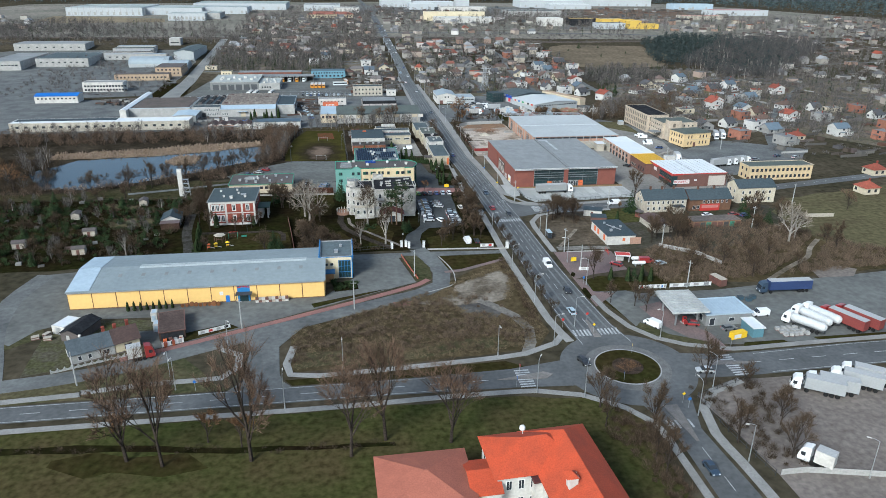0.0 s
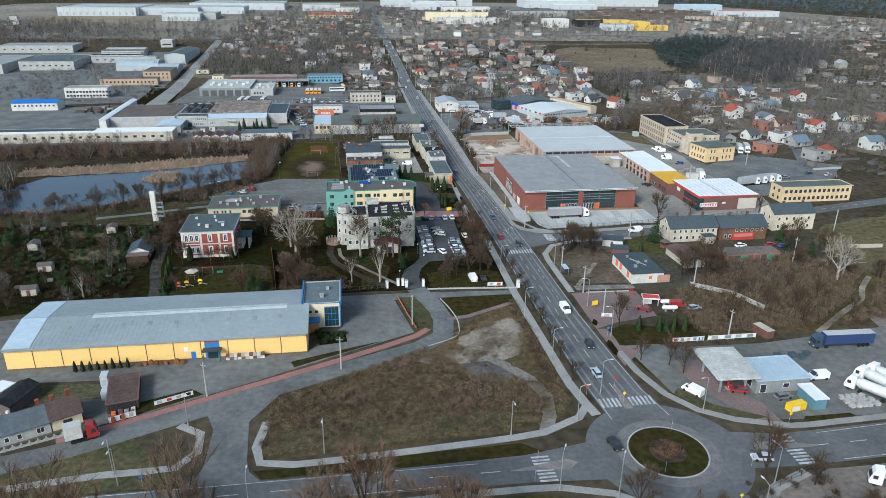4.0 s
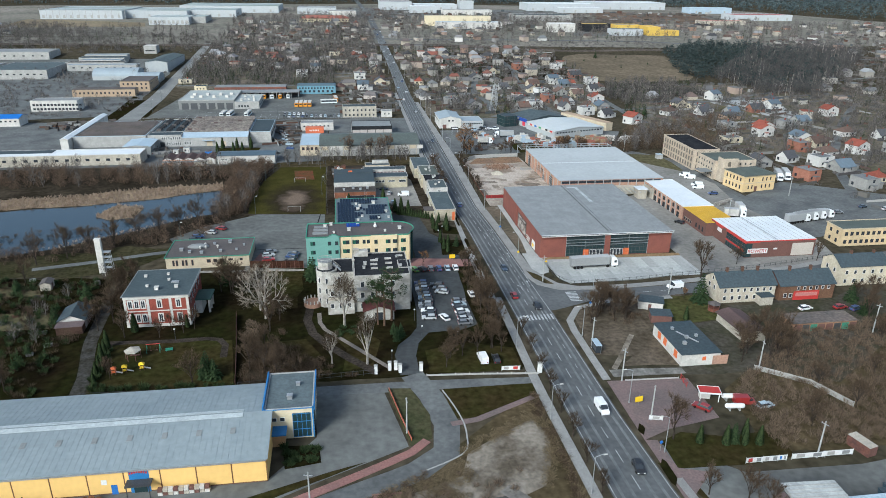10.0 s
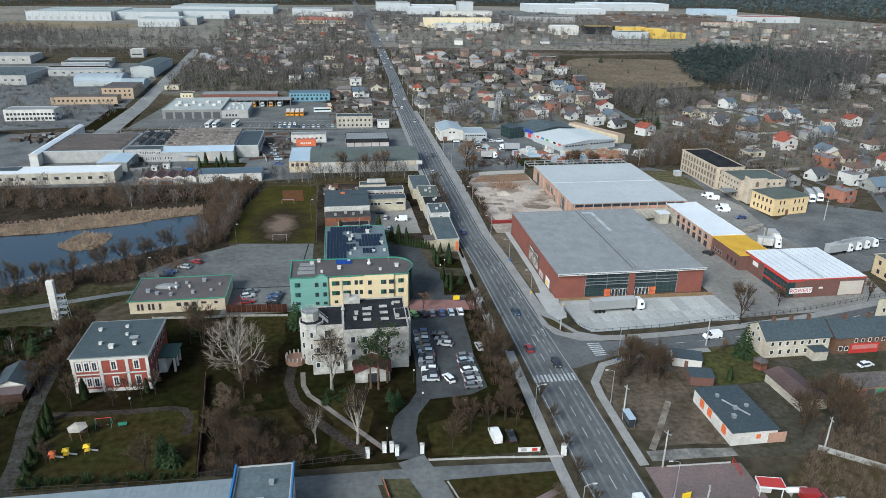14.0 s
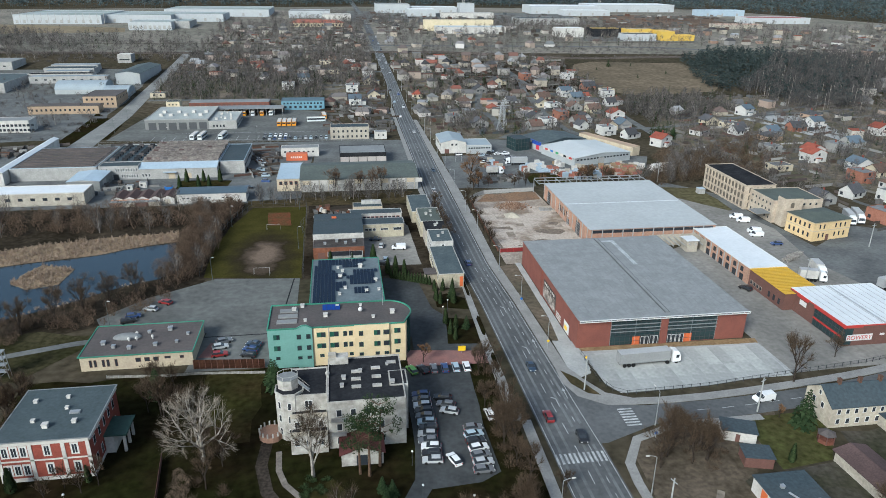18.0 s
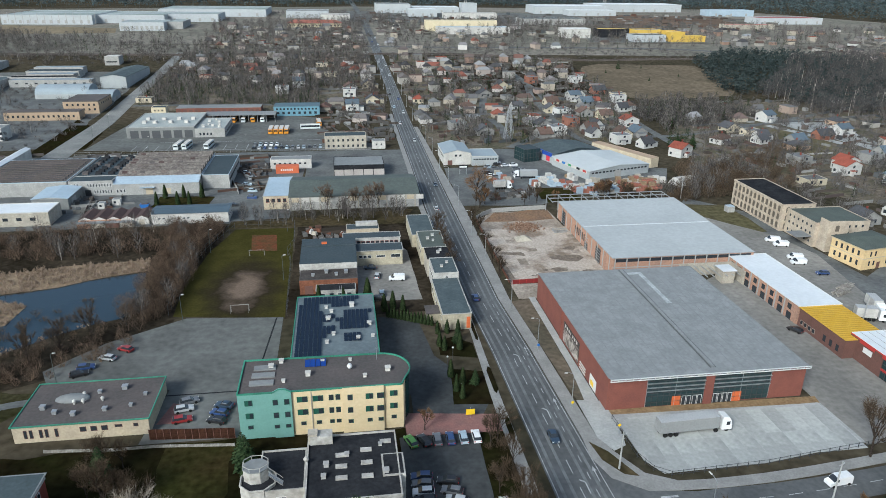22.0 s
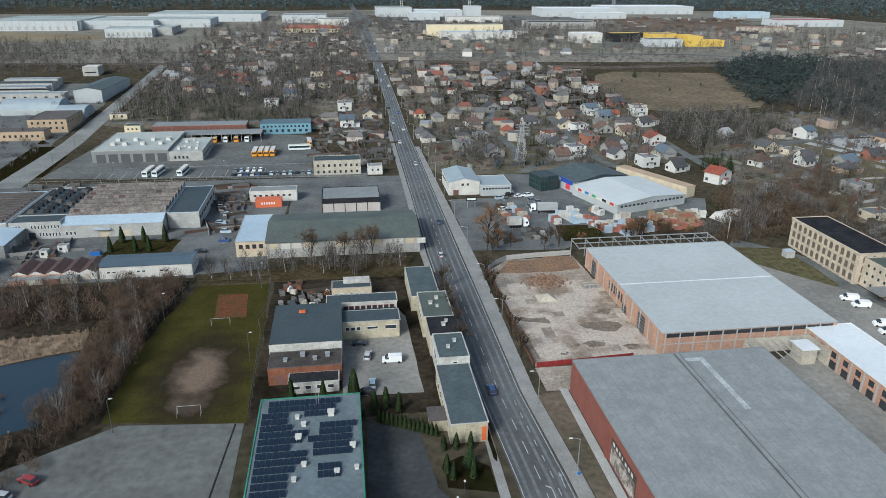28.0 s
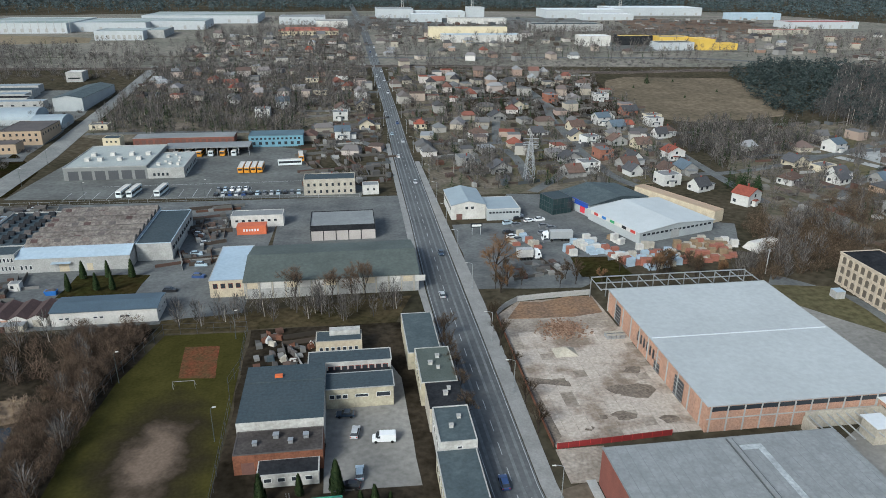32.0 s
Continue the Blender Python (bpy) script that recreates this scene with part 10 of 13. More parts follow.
def scatter_trees(poly, n, kinds, scale=1.0, away=3.0, far=False):
    xs, ys = [p[0] for p in poly], [p[1] for p in poly]
    k = 0
    for _ in range(n * 10):
        if k >= n:
            break
        x, y = _tr.uniform(min(xs), max(xs)), _tr.uniform(min(ys), max(ys))
        if inside(x, y, poly) and all((x - a) ** 2 + (y - b) ** 2 > (away + 3) ** 2 for a, b, c in HOUSES):
            k += 1
            s = scale * _tr.uniform(0.75, 1.15)
            src = _tr.choice(kinds) if isinstance(kinds, list) else kinds
            if far and "spruce" not in src.name and "pine" not in src.name:
                far_bare(x, y, 10.5 * s, 130 if y < 500 else 60)
            elif far:
                far_fir(x, y, 8.5 * s)
            else:
                plant(src, x, y, s)


def trees():
    for x, y in ((-105.6, 114.5), (-88.6, 114.0), (-112.9, 117)):
        plant(T_BIG, x, y, 1.4)
    for x, y in ((-69, 112.7), (-48.5, 114.5)):
        plant(T_BIG, x, y, 1.25)
    plant(T_BIG[1], -61.8, 117, 1.5)
    for x, y in ((-13.4, 122.5), (-5.6, 112), (14.6, 128), (10.6, 106.4), (18.9, 100.4)):
        plant(T_MED, x, y, 1.05)
    for y in np.arange(166, 246, 9):
        plant(T_SMALL, -11.8, float(y) + _tr.uniform(-1, 1), 0.95)
    for y in (366, 377, 391, 404, 415):
        plant(T_SMALL, 0.4, float(y), 1.25)
    for y in (372, 381, 390, 398, 408):
        plant(T_MED, -14.4, y, 0.75)
    for x, y in ((-91, 118.6), (-115, 122.2), (-98, 121)):
        plant(T_RUST, x, y, 0.72)
    scatter_trees([(10.5, 126), (25, 129), (25, 112), (21, 100), (13, 100), (11, 112)], 3, T_MED, 0.7)
    scatter_trees([(-13, 124), (-5.4, 116), (-5.4, 93), (-10, 93), (-15, 116)], 3, T_MED, 0.9)
    # park
    plant(T_PALE, -81.6, 256.6, 1.12)
    for x, y, k in ((-59.6, 249.4, 1.15), (-54.2, 228.3, 1.0), (-62.9, 229.6, 0.7), (-83.6, 262, 1.1)):
        plant(T_BIRCH, x, y, k)
    for x, y in ((-50.4, 249), (-48.6, 248.2), (-46.4, 251)):
        plant(C_PINE, x, y, 1.0)
    scatter_trees([(-85, 223), (-66, 224), (-70, 232), (-84, 236)], 9, T_MED, 0.75)
    scatter_trees([(-84, 236), (-72, 236), (-72, 258), (-86, 258)], 5, T_MED, 0.75)
    plant(T_MED, -95.6, 223.6, 0.85)
    for x, y, k in ((-92.8, 227, 0.85), (-91, 226, 0.7), (-94, 229, 0.6), (-45.8, 239.6, 0.6), (-44.6, 241.6, 0.55), (-46.4, 243.4, 0.5)):
        plant(C_SPRUCE, x, y, k)
    for x, y, k in ((-115.8, 252.2, 1.3), (-102.4, 253.4, 0.9), (-118.8, 227, 0.8), (-119.2, 230.4, 0.9), (-119.6, 233.6, 0.8), (-120, 237.4, 1.0), (-120.4, 241, 0.9), (-120.6, 244, 1.0)):
        plant(C_THUJA, x, y, k)
    scatter_trees([(-98, 258), (-90, 262), (-90, 288), (-98, 290)], 6, T_MED, 0.9)
    scatter_trees([(-39, 224), (-17, 224), (-17, 236), (-38, 232)], 9, T_MED, 0.75)
    scatter_trees([(-21.6, 240), (-17, 240), (-17, 286), (-21.4, 284)], 14, T_MED, 0.85)
    for x, y in ((-70, 284), (-69, 281.6), (-96, 282)):
        plant(C_SPRUCE, x, y, 0.95)
    plant(T_MED, -115.6, 228.6, 0.5)
    plant(T_MED, -117, 231, 0.45)
    plant(T_BIRCH, -141.8, 227.8, 0.85)
    scatter_trees([(-205, 220), (-130, 220), (-131, 290), (-205, 294)], 34, [*T_MED, C_SPRUCE[0], C_SPRUCE[1], T_SMALL[0]], 0.75)
    scatter_trees([(-128, 250), (-119.4, 250), (-119.4, 292), (-128, 292)], 8, T_MED, 0.9)
    scatter_trees([(-119, 248.6), (-101, 248.6), (-100, 252.6), (-119, 252.6)], 5, T_MED, 0.6)
    scatter_trees([(-98, 278), (-90, 278), (-90, 290), (-98, 290)], 2, T_MED, 0.6)
    plant(T_WILLOW, -208, 307, 1.0)
    plant(T_WILLOW, 8.0, 446, 1.0)
    plant(T_MED, 11, 446, 0.7)
    # pond bank woods
    for x, y in ((-160, 304), (-152, 309), (-146, 313), (-132, 322), (-126, 327), (-120, 331), (-114, 336), (-175, 302), (-139, 317)):
        plant(T_MED, x, y, 1.0)
    scatter_trees([(-112, 338), (-99, 352), (-98, 372), (-98, 400), (-94, 424), (-112, 424), (-108, 392), (-103, 370)], 14, T_MED, 0.8, far=True)
    scatter_trees([(-260, 392), (-112, 396), (-112, 424), (-260, 426)], 46, T_MED, 0.85, far=True)
    scatter_trees([(-250, 300), (-205, 300), (-205, 362), (-250, 366)], 18, T_MED, 1.0, far=True)
    scatter_trees([(-90, 423), (-24, 422), (-20, 438), (-90, 430)], 34, [*T_BIRCH, *T_MED], 0.85, far=True)
    for x in (-38, -34, -44, -55):
        plant(T_BIG, x, 437, 0.7)
    for x, y in ((-124.6, 453.7), (-123.2, 463), (-116.2, 453.2), (-115.6, 463), (-111.5, 453.1), (-108, 462)):
        plant(C_THUJA, x, y, 1.35)
    # school yard
    for x, y in ((-25, 324), (-24, 322), (-23, 300), (-24, 303), (-22, 306), (-24.4, 309), (-20, 322), (-24.6, 331), (-22, 331), (-19, 331)):
        plant(C_THUJA, x, y, 1.0)
    for x, y, k in ((-38, 346, 1.3), (-35.4, 347.4, 1.4), (-32.6, 346, 1.2), (-56.5, 352, 1.4), (-42.4, 352.2, 1.7), (-49.4, 353, 1.0)):
        plant(C_THUJA, x, y, k)
    plant(C_SPRUCE, -19, 306, 0.6)
    plant(C_SPRUCE, -20, 326, 0.6)
    plant(T_RUST, -33, 289.5, 0.5)
    for i in range(16):
        plant(C_THUJA, -40.6 + 0.05 * i, 344 - 0.0 * i, 0.5) if i < 2 else plant(C_THUJA, -39 + i * 0.9, 343.4 - 0.5 * i, 0.75)
    for i in range(8):
        plant(C_THUJA, -130 + i * 1.7, 184.6 + 0.1 * i, 0.62)
    # street corner and station
    scatter_trees([(12, 246), (24, 242), (25, 250), (18, 254)], 5, T_MED, 0.8)
    for x, y in ((9.6, 243), (12.4, 246), (16.6, 243.3), (15.2, 249), (20, 244), (18, 247.4)):
        plant(T_MED, x, y, 0.95)
    plant(T_MED, 56, 268.9, 1.15)
    for x in (74, 104):
        plant(T_MED, x, 278.4, 0.6)
    plant(C_SPRUCE, 47, 252, 1.1)
    plant(T_RUST, 43.6, 255.6, 0.35)
    plant(C_THUJA, 37, 241, 1.0)
    plant(T_MED, 9.2, 190, 0.95)
    plant(T_MED, 8.4, 173, 0.6)
    for x, y in ((13.9, 187.7), (19.1, 186.4), (23.2, 186), (26.2, 185.6), (24.6, 188.4)):
        plant(C_THUJA, x, y, 1.05)
    plant(C_SPRUCE, 21.6, 187.6, 0.65)
    plant(T_MED, 14.6, 170, 0.8)
    plant(T_MED, 16.4, 166, 0.7)
    scatter_trees([(32, 188), (60, 184), (110, 190), (118, 226), (96, 230), (62, 228), (40, 214), (30, 204)], 18, T_MED, 0.7)
    scatter_trees([(38, 212), (60, 216), (62, 230), (44, 229)], 10, T_MED, 0.95)
    scatter_trees([(86, 226), (108, 228), (108, 254), (92, 248)], 8, [*T_MED, C_SPRUCE[0]], 0.85)
    plant(T_PALE, 91.7, 213, 0.8)
    plant(T_BIRCH, 95, 215, 0.9)
    plant(T_BIG[0], 138.2, 244, 0.55)
    # behind the halls
    scatter_trees([(88, 432), (112, 436), (118, 448), (150, 452), (150, 480), (118, 478), (108, 452), (84, 440)], 46, T_MED, 1.0, far=True)
    scatter_trees([(2, 432), (36, 434), (60, 440), (86, 436), (86, 448), (60, 450), (4, 440)], 26, [*T_MED, T_RUST], 0.65)
    scatter_trees([(140, 380), (165, 400), (150, 450), (135, 440)], 14, T_MED, 0.9, far=True)
    # suburb
    scatter_trees([(5, 545), (130, 545), (165, 690), (165, 835), (0, 870)], 640, [*T_MED, C_SPRUCE[0], C_SPRUCE[1]], 0.8, far=True)
    scatter_trees([(20, 560), (60, 560), (56, 640), (20, 640)], 30, T_MED, 0.8, far=True)
    scatter_trees([(130, 480), (260, 310), (330, 420), (330, 660), (190, 665), (140, 600)], 560, [*T_MED, *T_MED, C_SPRUCE[1]], 0.86, far=True)
    scatter_trees([(162, 668), (245, 662), (235, 606), (178, 574), (150, 580)], 170, [*T_MED, C_SPRUCE[0], C_SPRUCE[1]], 0.95, far=True)
    for x, y in ((144, 533), (137, 538), (141, 541), (146, 538), (134, 534)):
        far_fir(x + 2, y, 10.5)
    for x, y in ((139, 530), (143, 533), (147, 527), (150, 533), (136, 524)):
        plant(C_SPRUCE, x, y, 1.1)
    scatter_trees([(-190, 676), (-62, 664), (-62, 740), (-190, 760)], 360, [*T_BIRCH, *T_MED, C_SPRUCE[0], C_PINE, C_PINE], 1.0, far=True)
    scatter_trees([(-190, 770), (-20, 700), (-20, 880), (-190, 880)], 620, [*T_MED, *T_MED, C_SPRUCE[1]], 0.95, far=True)
    scatter_trees([(-330, 600), (-206, 600), (-206, 730), (-330, 730)], 40, T_MED, 0.9, far=True)
    scatter_trees([(-60, 560), (-16, 560), (-16, 700), (-60, 690)], 16, T_MED, 0.8, far=True)
    scatter_trees([(330, 420), (560, 600), (560, 800), (340, 640)], 420, [*T_MED, C_SPRUCE[0]], 1.0, far=True)
    scatter_trees([(420, 800), (720, 800), (800, 1100), (560, 1060), (430, 940)], 380, [*T_MED, C_SPRUCE[0]], 1.1, far=True)
    scatter_trees([(5, 885), (330, 905), (560, 960), (560, 1080), (0, 1180)], 620, [*T_MED, *T_MED, C_SPRUCE[0]], 1.15, far=True)
    scatter_trees([(-190, 890), (-18, 900), (-20, 1120), (-200, 1120)], 420, [*T_MED, *T_MED, C_SPRUCE[0]], 1.15, far=True)
    scatter_trees([(-620, 830), (-205, 850), (-205, 1010), (-620, 1020)], 420, [*T_MED, *T_MED, C_SPRUCE[0]], 1.15, far=True)
    scatter_trees([(-205, 222), (-131, 222), (-131, 292), (-205, 294)], 60, [*T_MED, *C_SPRUCE], 0.5, far=True)
    birches = [(381, 804), (483, 842), (520, 800), (420, 690), (330, 600), (284, 606), (282, 648), (274, 676), (349, 756)]
    for _ in range(200):
        x, y = _tr.uniform(274, 520), _tr.uniform(600, 842)
        if inside(x, y, birches):
            FAR_PALE.tube((x, y, zt(y) - 1), (x + _tr.uniform(-0.6, 0.6), y, zt(y) + _tr.uniform(10, 16)), 0.22, 0.06, 3, cap=False)
    for x, y, s in ((208, 797, 0.9), (232, 800, 0.5), (190, 780, 0.4), (250, 760, 0.4), (215, 742, 0.4)):
        plant(C_SPRUCE, x, y, s)


trees()
tagged(new("distant_trees", FAR_TREES.mesh("distant_trees", twig_hazed)), "many distant leafless trees", "trees", "", "stuff")
tagged(new("distant_firs", FAR_FIRS.mesh("distant_firs", needles)), "many distant dark evergreens", "trees", "", "stuff")
tagged(new("distant_trunks", FAR_PALE.mesh("distant_trunks", bark_pale)), "pale stems of distant trees", "trees", "", "stuff")


# ---- what nobody could count: scrub, reeds and far woods ----
def scrub(name, poly, clumps, mat, label, h=1.6, r=1.2, slivers=60, w=0.035, seed=0, lean=1.0, clear=()):
    rng = random.Random(seed + 900)
    g = Geo()
    xs, ys = [p[0] for p in poly], [p[1] for p in poly]
    k = 0
    for _ in range(clumps * 8):
        if k >= clumps:
            break
        x, y = rng.uniform(min(xs), max(xs)), rng.uniform(min(ys), max(ys))
        if not inside(x, y, poly) or any(math.dist((x, y), p) < 2.6 for p in clear):
            continue
        k += 1
        z = zt(y)
        s = rng.uniform(0.55, 1.35)
        for _ in range(slivers):
            a = rng.uniform(0, 6.28)
            q = rng.random() ** 0.5 * r * s
            bx, by = x + 0.45 * q * math.cos(a), y + 0.45 * q * math.sin(a)
            tip = (x + q * lean * math.cos(a + 0.3) + rng.uniform(-0.3, 0.3), y + q * lean * math.sin(a + 0.3) + rng.uniform(-0.3, 0.3), z + h * s * rng.uniform(0.45, 1.0) * (1.1 - 0.35 * q / (r * s)))
            t = rng.uniform(0, 3.14)
            dx, dy = w * math.cos(t), w * math.sin(t)
            zb = z + rng.uniform(0, 0.45) * h * s
            g.tri((bx - dx, by - dy, zb), (bx + dx, by + dy, zb), tip)
    return tagged(new(name, g.mesh(name, mat)), label, "scrub", "", "stuff")


twig_pond = island_mat("twig_pond", (0.038, 0.028, 0.020), (0.170, 0.120, 0.087))


def thicket(name, poly, clumps, mat, label, h=4.0, r=2.6, twigs=150, w=0.03, seed=0):
    """Dense leafless bushes: rounded crowns of fine twigs over a few stems."""
    rng = random.Random(seed + 700)
    g = Geo()
    xs, ys = [p[0] for p in poly], [p[1] for p in poly]
    k = 0
    for _ in range(clumps * 8):
        if k >= clumps:
            break
        x, y = rng.uniform(min(xs), max(xs)), rng.uniform(min(ys), max(ys))
        if not inside(x, y, poly):
            continue
        k += 1
        z, f = zt(y), rng.uniform(0.6, 1.3)
        H, W = h * f, r * f * rng.uniform(0.85, 1.2)
        for i in range(5):
            a = rng.uniform(0, 6.28)
            g.tri((x - 0.07, y, z - 0.2), (x + 0.07, y, z - 0.2), (x + 0.6 * W * math.cos(a), y + 0.6 * W * math.sin(a), z + 0.75 * H))
        for i in range(twigs):
            a, u = rng.uniform(0, 6.28), rng.uniform(-0.25, 1.0)
            q = math.sqrt(1 - u * u) * rng.uniform(0.6, 1.0)
            d = rng.uniform(0.55, 0.85)
            e = (x + W * q * math.cos(a), y + W * q * math.sin(a), z + H * (0.42 + 0.56 * u))
            t = a + rng.uniform(-0.9, 0.9)
            b = (x + W * q * d * math.cos(t), y + W * q * d * math.sin(t), e[2] - H * rng.uniform(0.04, 0.24))
            v = rng.uniform(0, 3.14)
            dx, dy, dz = w * math.cos(v), w * math.sin(v), w * rng.uniform(-0.5, 0.5)
            g.tri((b[0] - dx, b[1] - dy, b[2] - dz), (b[0] + dx, b[1] + dy, b[2] + dz), e)
    return tagged(new(name, g.mesh(name, mat)), label, "scrub", "", "stuff")


twig_dusk = island_mat("twig_dusk", (0.030, 0.030, 0.031), (0.098, 0.092, 0.088))
straw_weed = island_mat("straw_weed", (0.080, 0.062, 0.038), (0.20, 0.155, 0.095))
scrub("mound_scrub", [(-83, 147), (-50, 148), (-20, 151), (-15.2, 159), (-15.4, 212), (-18, 206), (-16.8, 186), (-17.4, 166), (-24, 168), (-36, 174), (-44, 186), (-65, 175.6), (-83, 166)], 1500, straw_weed, "brown dry weeds and low scrub", 0.55, 1.3, 34, 0.05, 1)
scrub("mound_scrub", [(-83, 149), (-50, 150), (-20, 153), (-15.2, 159), (-15.4, 212), (-18, 206), (-16.8, 186), (-17.4, 166), (-24, 168), (-36, 174), (-44, 186), (-65, 175.6), (-83, 166)], 420, twig_warm, "darker brown weeds on the vacant ground", 0.8, 1.6, 50, 0.05, 50)
scrub("mound_bushes", [(-83, 150), (-50, 152), (-22, 156), (-25, 184), (-44, 186), (-65, 174), (-83, 164)], 150, twig_scrub, "scattered brown bushes on the vacant ground", 1.6, 1.4, 70, 0.045, 41)
for k, pts in enumerate(([(-36, 190), (-26, 195.4), (-19, 200.6), (-17, 202), (-20, 203.4), (-28, 198), (-37, 191.6)], [(-19.6, 201), (-17.6, 195), (-19.4, 187), (-22.4, 180), (-20.6, 179), (-17.4, 186), (-15.8, 195), (-17, 202)], [(-50, 179), (-37, 184), (-35.6, 189), (-38, 188), (-44, 184), (-51, 180.6)], [(-50, 177), (-39, 174.6), (-35.4, 168.6), (-27, 166.4), (-27.6, 169), (-34, 171), (-38, 177), (-46, 178.6)])):
    scrub("patch_weeds", pts, 120, straw_weed, "dry weeds along the edge of the bare soil", 0.45, 1.2, 36, 0.045, 56 + k)
thicket("mound_bushes", [(-45, 179), (-37, 177.4), (-35, 185.4), (-39, 185.6)], 26, straw_weed, "tawny clump of dry weeds by the bend", 0.9, 1.4, 130, 0.03, 8)
thicket("mound_bushes", [(-44, 157), (-33, 157), (-32, 166), (-42, 167)], 16, twig_scrub, "brown bushes on the vacant ground", 2.0, 1.8, 200, 0.03, 9)
thicket("park_bush", [(-82, 229), (-73, 229), (-73, 236), (-81, 237)], 8, twig_scrub, "large rounded leafless bush in the park", 4.4, 3.0, 420, 0.028, 10)
thicket("park_bush", [(-70, 226), (-62, 225), (-62, 229), (-69, 231)], 8, twig_warm, "rounded leafless bush in the park", 2.6, 2.2, 300, 0.028, 12)
thicket("park_bush", [(-88, 252), (-84.6, 240), (-83, 246), (-85, 256)], 6, twig_scrub, "reddish leafless bush by the fence", 3.0, 2.0, 300, 0.028, 13)
scrub("roadside_brush", [(9.8, 127), (27, 130), (26, 112), (22, 98), (13, 98), (10.4, 112)], 80, twig, "dense bare brush beside the lorry park", 1.8, 1.6, 90, 0.03, 42)
scrub("roadside_brush", [(-13, 124), (-5, 116), (-5.4, 92), (-11, 92), (-16, 116)], 90, twig_warm, "bare undergrowth beneath the road trees", 2.2, 1.6, 90, 0.035, 43)
scrub("lawn_weeds", [(-140, 124.6), (-117, 123), (-92, 118.8), (-60, 116.4), (-60, 114.4), (-92, 116), (-117, 120), (-140, 121.4)], 46, twig, "withered weeds along the dark strip", 0.6, 1.2, 60, 0.025, 44)
thicket("suburb_thicket", [(165, 665), (241, 659), (240, 610), (200, 596), (178, 579), (150, 590), (150, 621)], 280, twig_dusk, "dark bare thicket between gardens and heath", 5.0, 3.2, 120, 0.06, 45)
thicket("suburb_thicket", [(112, 491), (149, 506), (219, 530), (186, 478), (150, 440), (115, 437)], 240, twig_brown, "dark bare thicket behind the halls", 5.0, 3.0, 150, 0.05, 46)
scrub("east_thicket", [(484, 872), (577, 829), (420, 600), (330, 500), (300, 524), (340, 648)], 500, twig_hazed, "brown underwood in the east", 3.5, 3.5, 44, 0.10, 47, 1.4)
scrub("pond_scrub", [(-232, 306), (-196, 306), (-200, 330), (-206, 362), (-240, 362)], 160, twig, "leafless willows at the end of the pond", 4, 2.6, 70, 0.045, 48)
scrub("pond_scrub", [(-190, 318), (-160, 326), (-136, 342), (-118, 356), (-122, 366), (-150, 344), (-186, 330)], 46, twig_warm, "bushes standing in the shallow water", 2.0, 1.8, 70, 0.04, 49)
waste_path = smooth_line([(104, 214), (95.6, 206.3), (89.3, 198.6), (78.9, 192.0), (69.9, 185.8), (63.2, 181.2)], 2.5)
sheet("path_waste_ground", band(waste_path, 1.7, -0.3, 0.1), bare_soil, "pale beaten path over the waste ground", "path")
area("rubble_strip", [(83.2, 187.6), (95, 190.4), (99, 186.8), (94, 181.6), (82.1, 182.0)], 0.08, gravel, "strip of dumped pale rubble", "rubble", 0.6)
scrub("east_scrub", [(30, 184), (60, 184), (110, 188), (125, 196), (110, 214), (92, 236), (62, 230), (40, 213), (31, 205)], 1400, twig_scrub, "dense brown thicket on waste ground", 2.5, 1.6, 60, 0.034, 2, clear=waste_path)
scrub("mound_bushes", [(-18, 206), (-15.4, 213), (-15.4, 166), (-18.2, 166), (-17, 184)], 90, twig_warm, "brown weeds beside the pavement", 1.1, 1.3, 60, 0.035, 53)
scrub("park_scrub", [(-85, 222.6), (-56, 222.6), (-66, 229), (-84, 234)], 60, twig_warm, "leafless bushes in the park", 2.6, 2.2, 130, 0.03, 3)
scrub("park_scrub", [(-74, 232), (-68, 232), (-74, 248), (-86, 252), (-86, 236)], 16, twig_warm, "leafless bushes in the park", 2.0, 1.8, 120, 0.03, 54)
scrub("park_hedge", [(-62, 243), (-57, 243.6), (-56.4, 248), (-61, 249)], 18, thuja_leaf, "low clipped evergreen hedge round a bed", 0.9, 0.9, 90, 0.06, 55)
scrub("park_scrub", [(-21.6, 238), (-16.6, 238), (-16.6, 287), (-21.4, 285)], 46, twig_warm, "reddish leafless bushes beside the road", 2.4, 1.8, 110, 0.035, 4)
thicket("pond_scrub", [(-240, 298), (-180, 300), (-135, 310), (-104, 330), (-104, 348), (-124, 340), (-160, 314), (-200, 308)], 130, twig_pond, "leafless bushes on the pond bank", 3.4, 2.0, 220, 0.03, 5)
thicket("pond_scrub", [(-112, 350), (-100, 346), (-97.6, 372), (-97.6, 398), (-92, 424), (-112, 424), (-109, 385)], 250, twig_pond, "dense leafless bushes along the field fence", 5.0, 2.6, 460, 0.026, 6)
thicket("pond_scrub", [(-280, 392), (-112, 397), (-112, 424), (-280, 426)], 400, twig_pond, "brown thicket behind the pond", 4.6, 2.8, 150, 0.045, 7)
scrub("reeds", [(-215, 364), (-165, 367), (-145, 372), (-128, 379), (-112, 384), (-113, 394), (-131, 392), (-152, 388), (-168, 382), (-215, 376)], 900, reed, "straw coloured reeds", 1.7, 0.9, 26, 0.06, 8, 0.5)
scrub("reeds", [(-156, 352), (-152, 367), (-140, 362), (-141, 350), (-149, 347)], 220, reed, "straw coloured reeds on an islet", 1.5, 0.9, 26, 0.06, 9, 0.5)
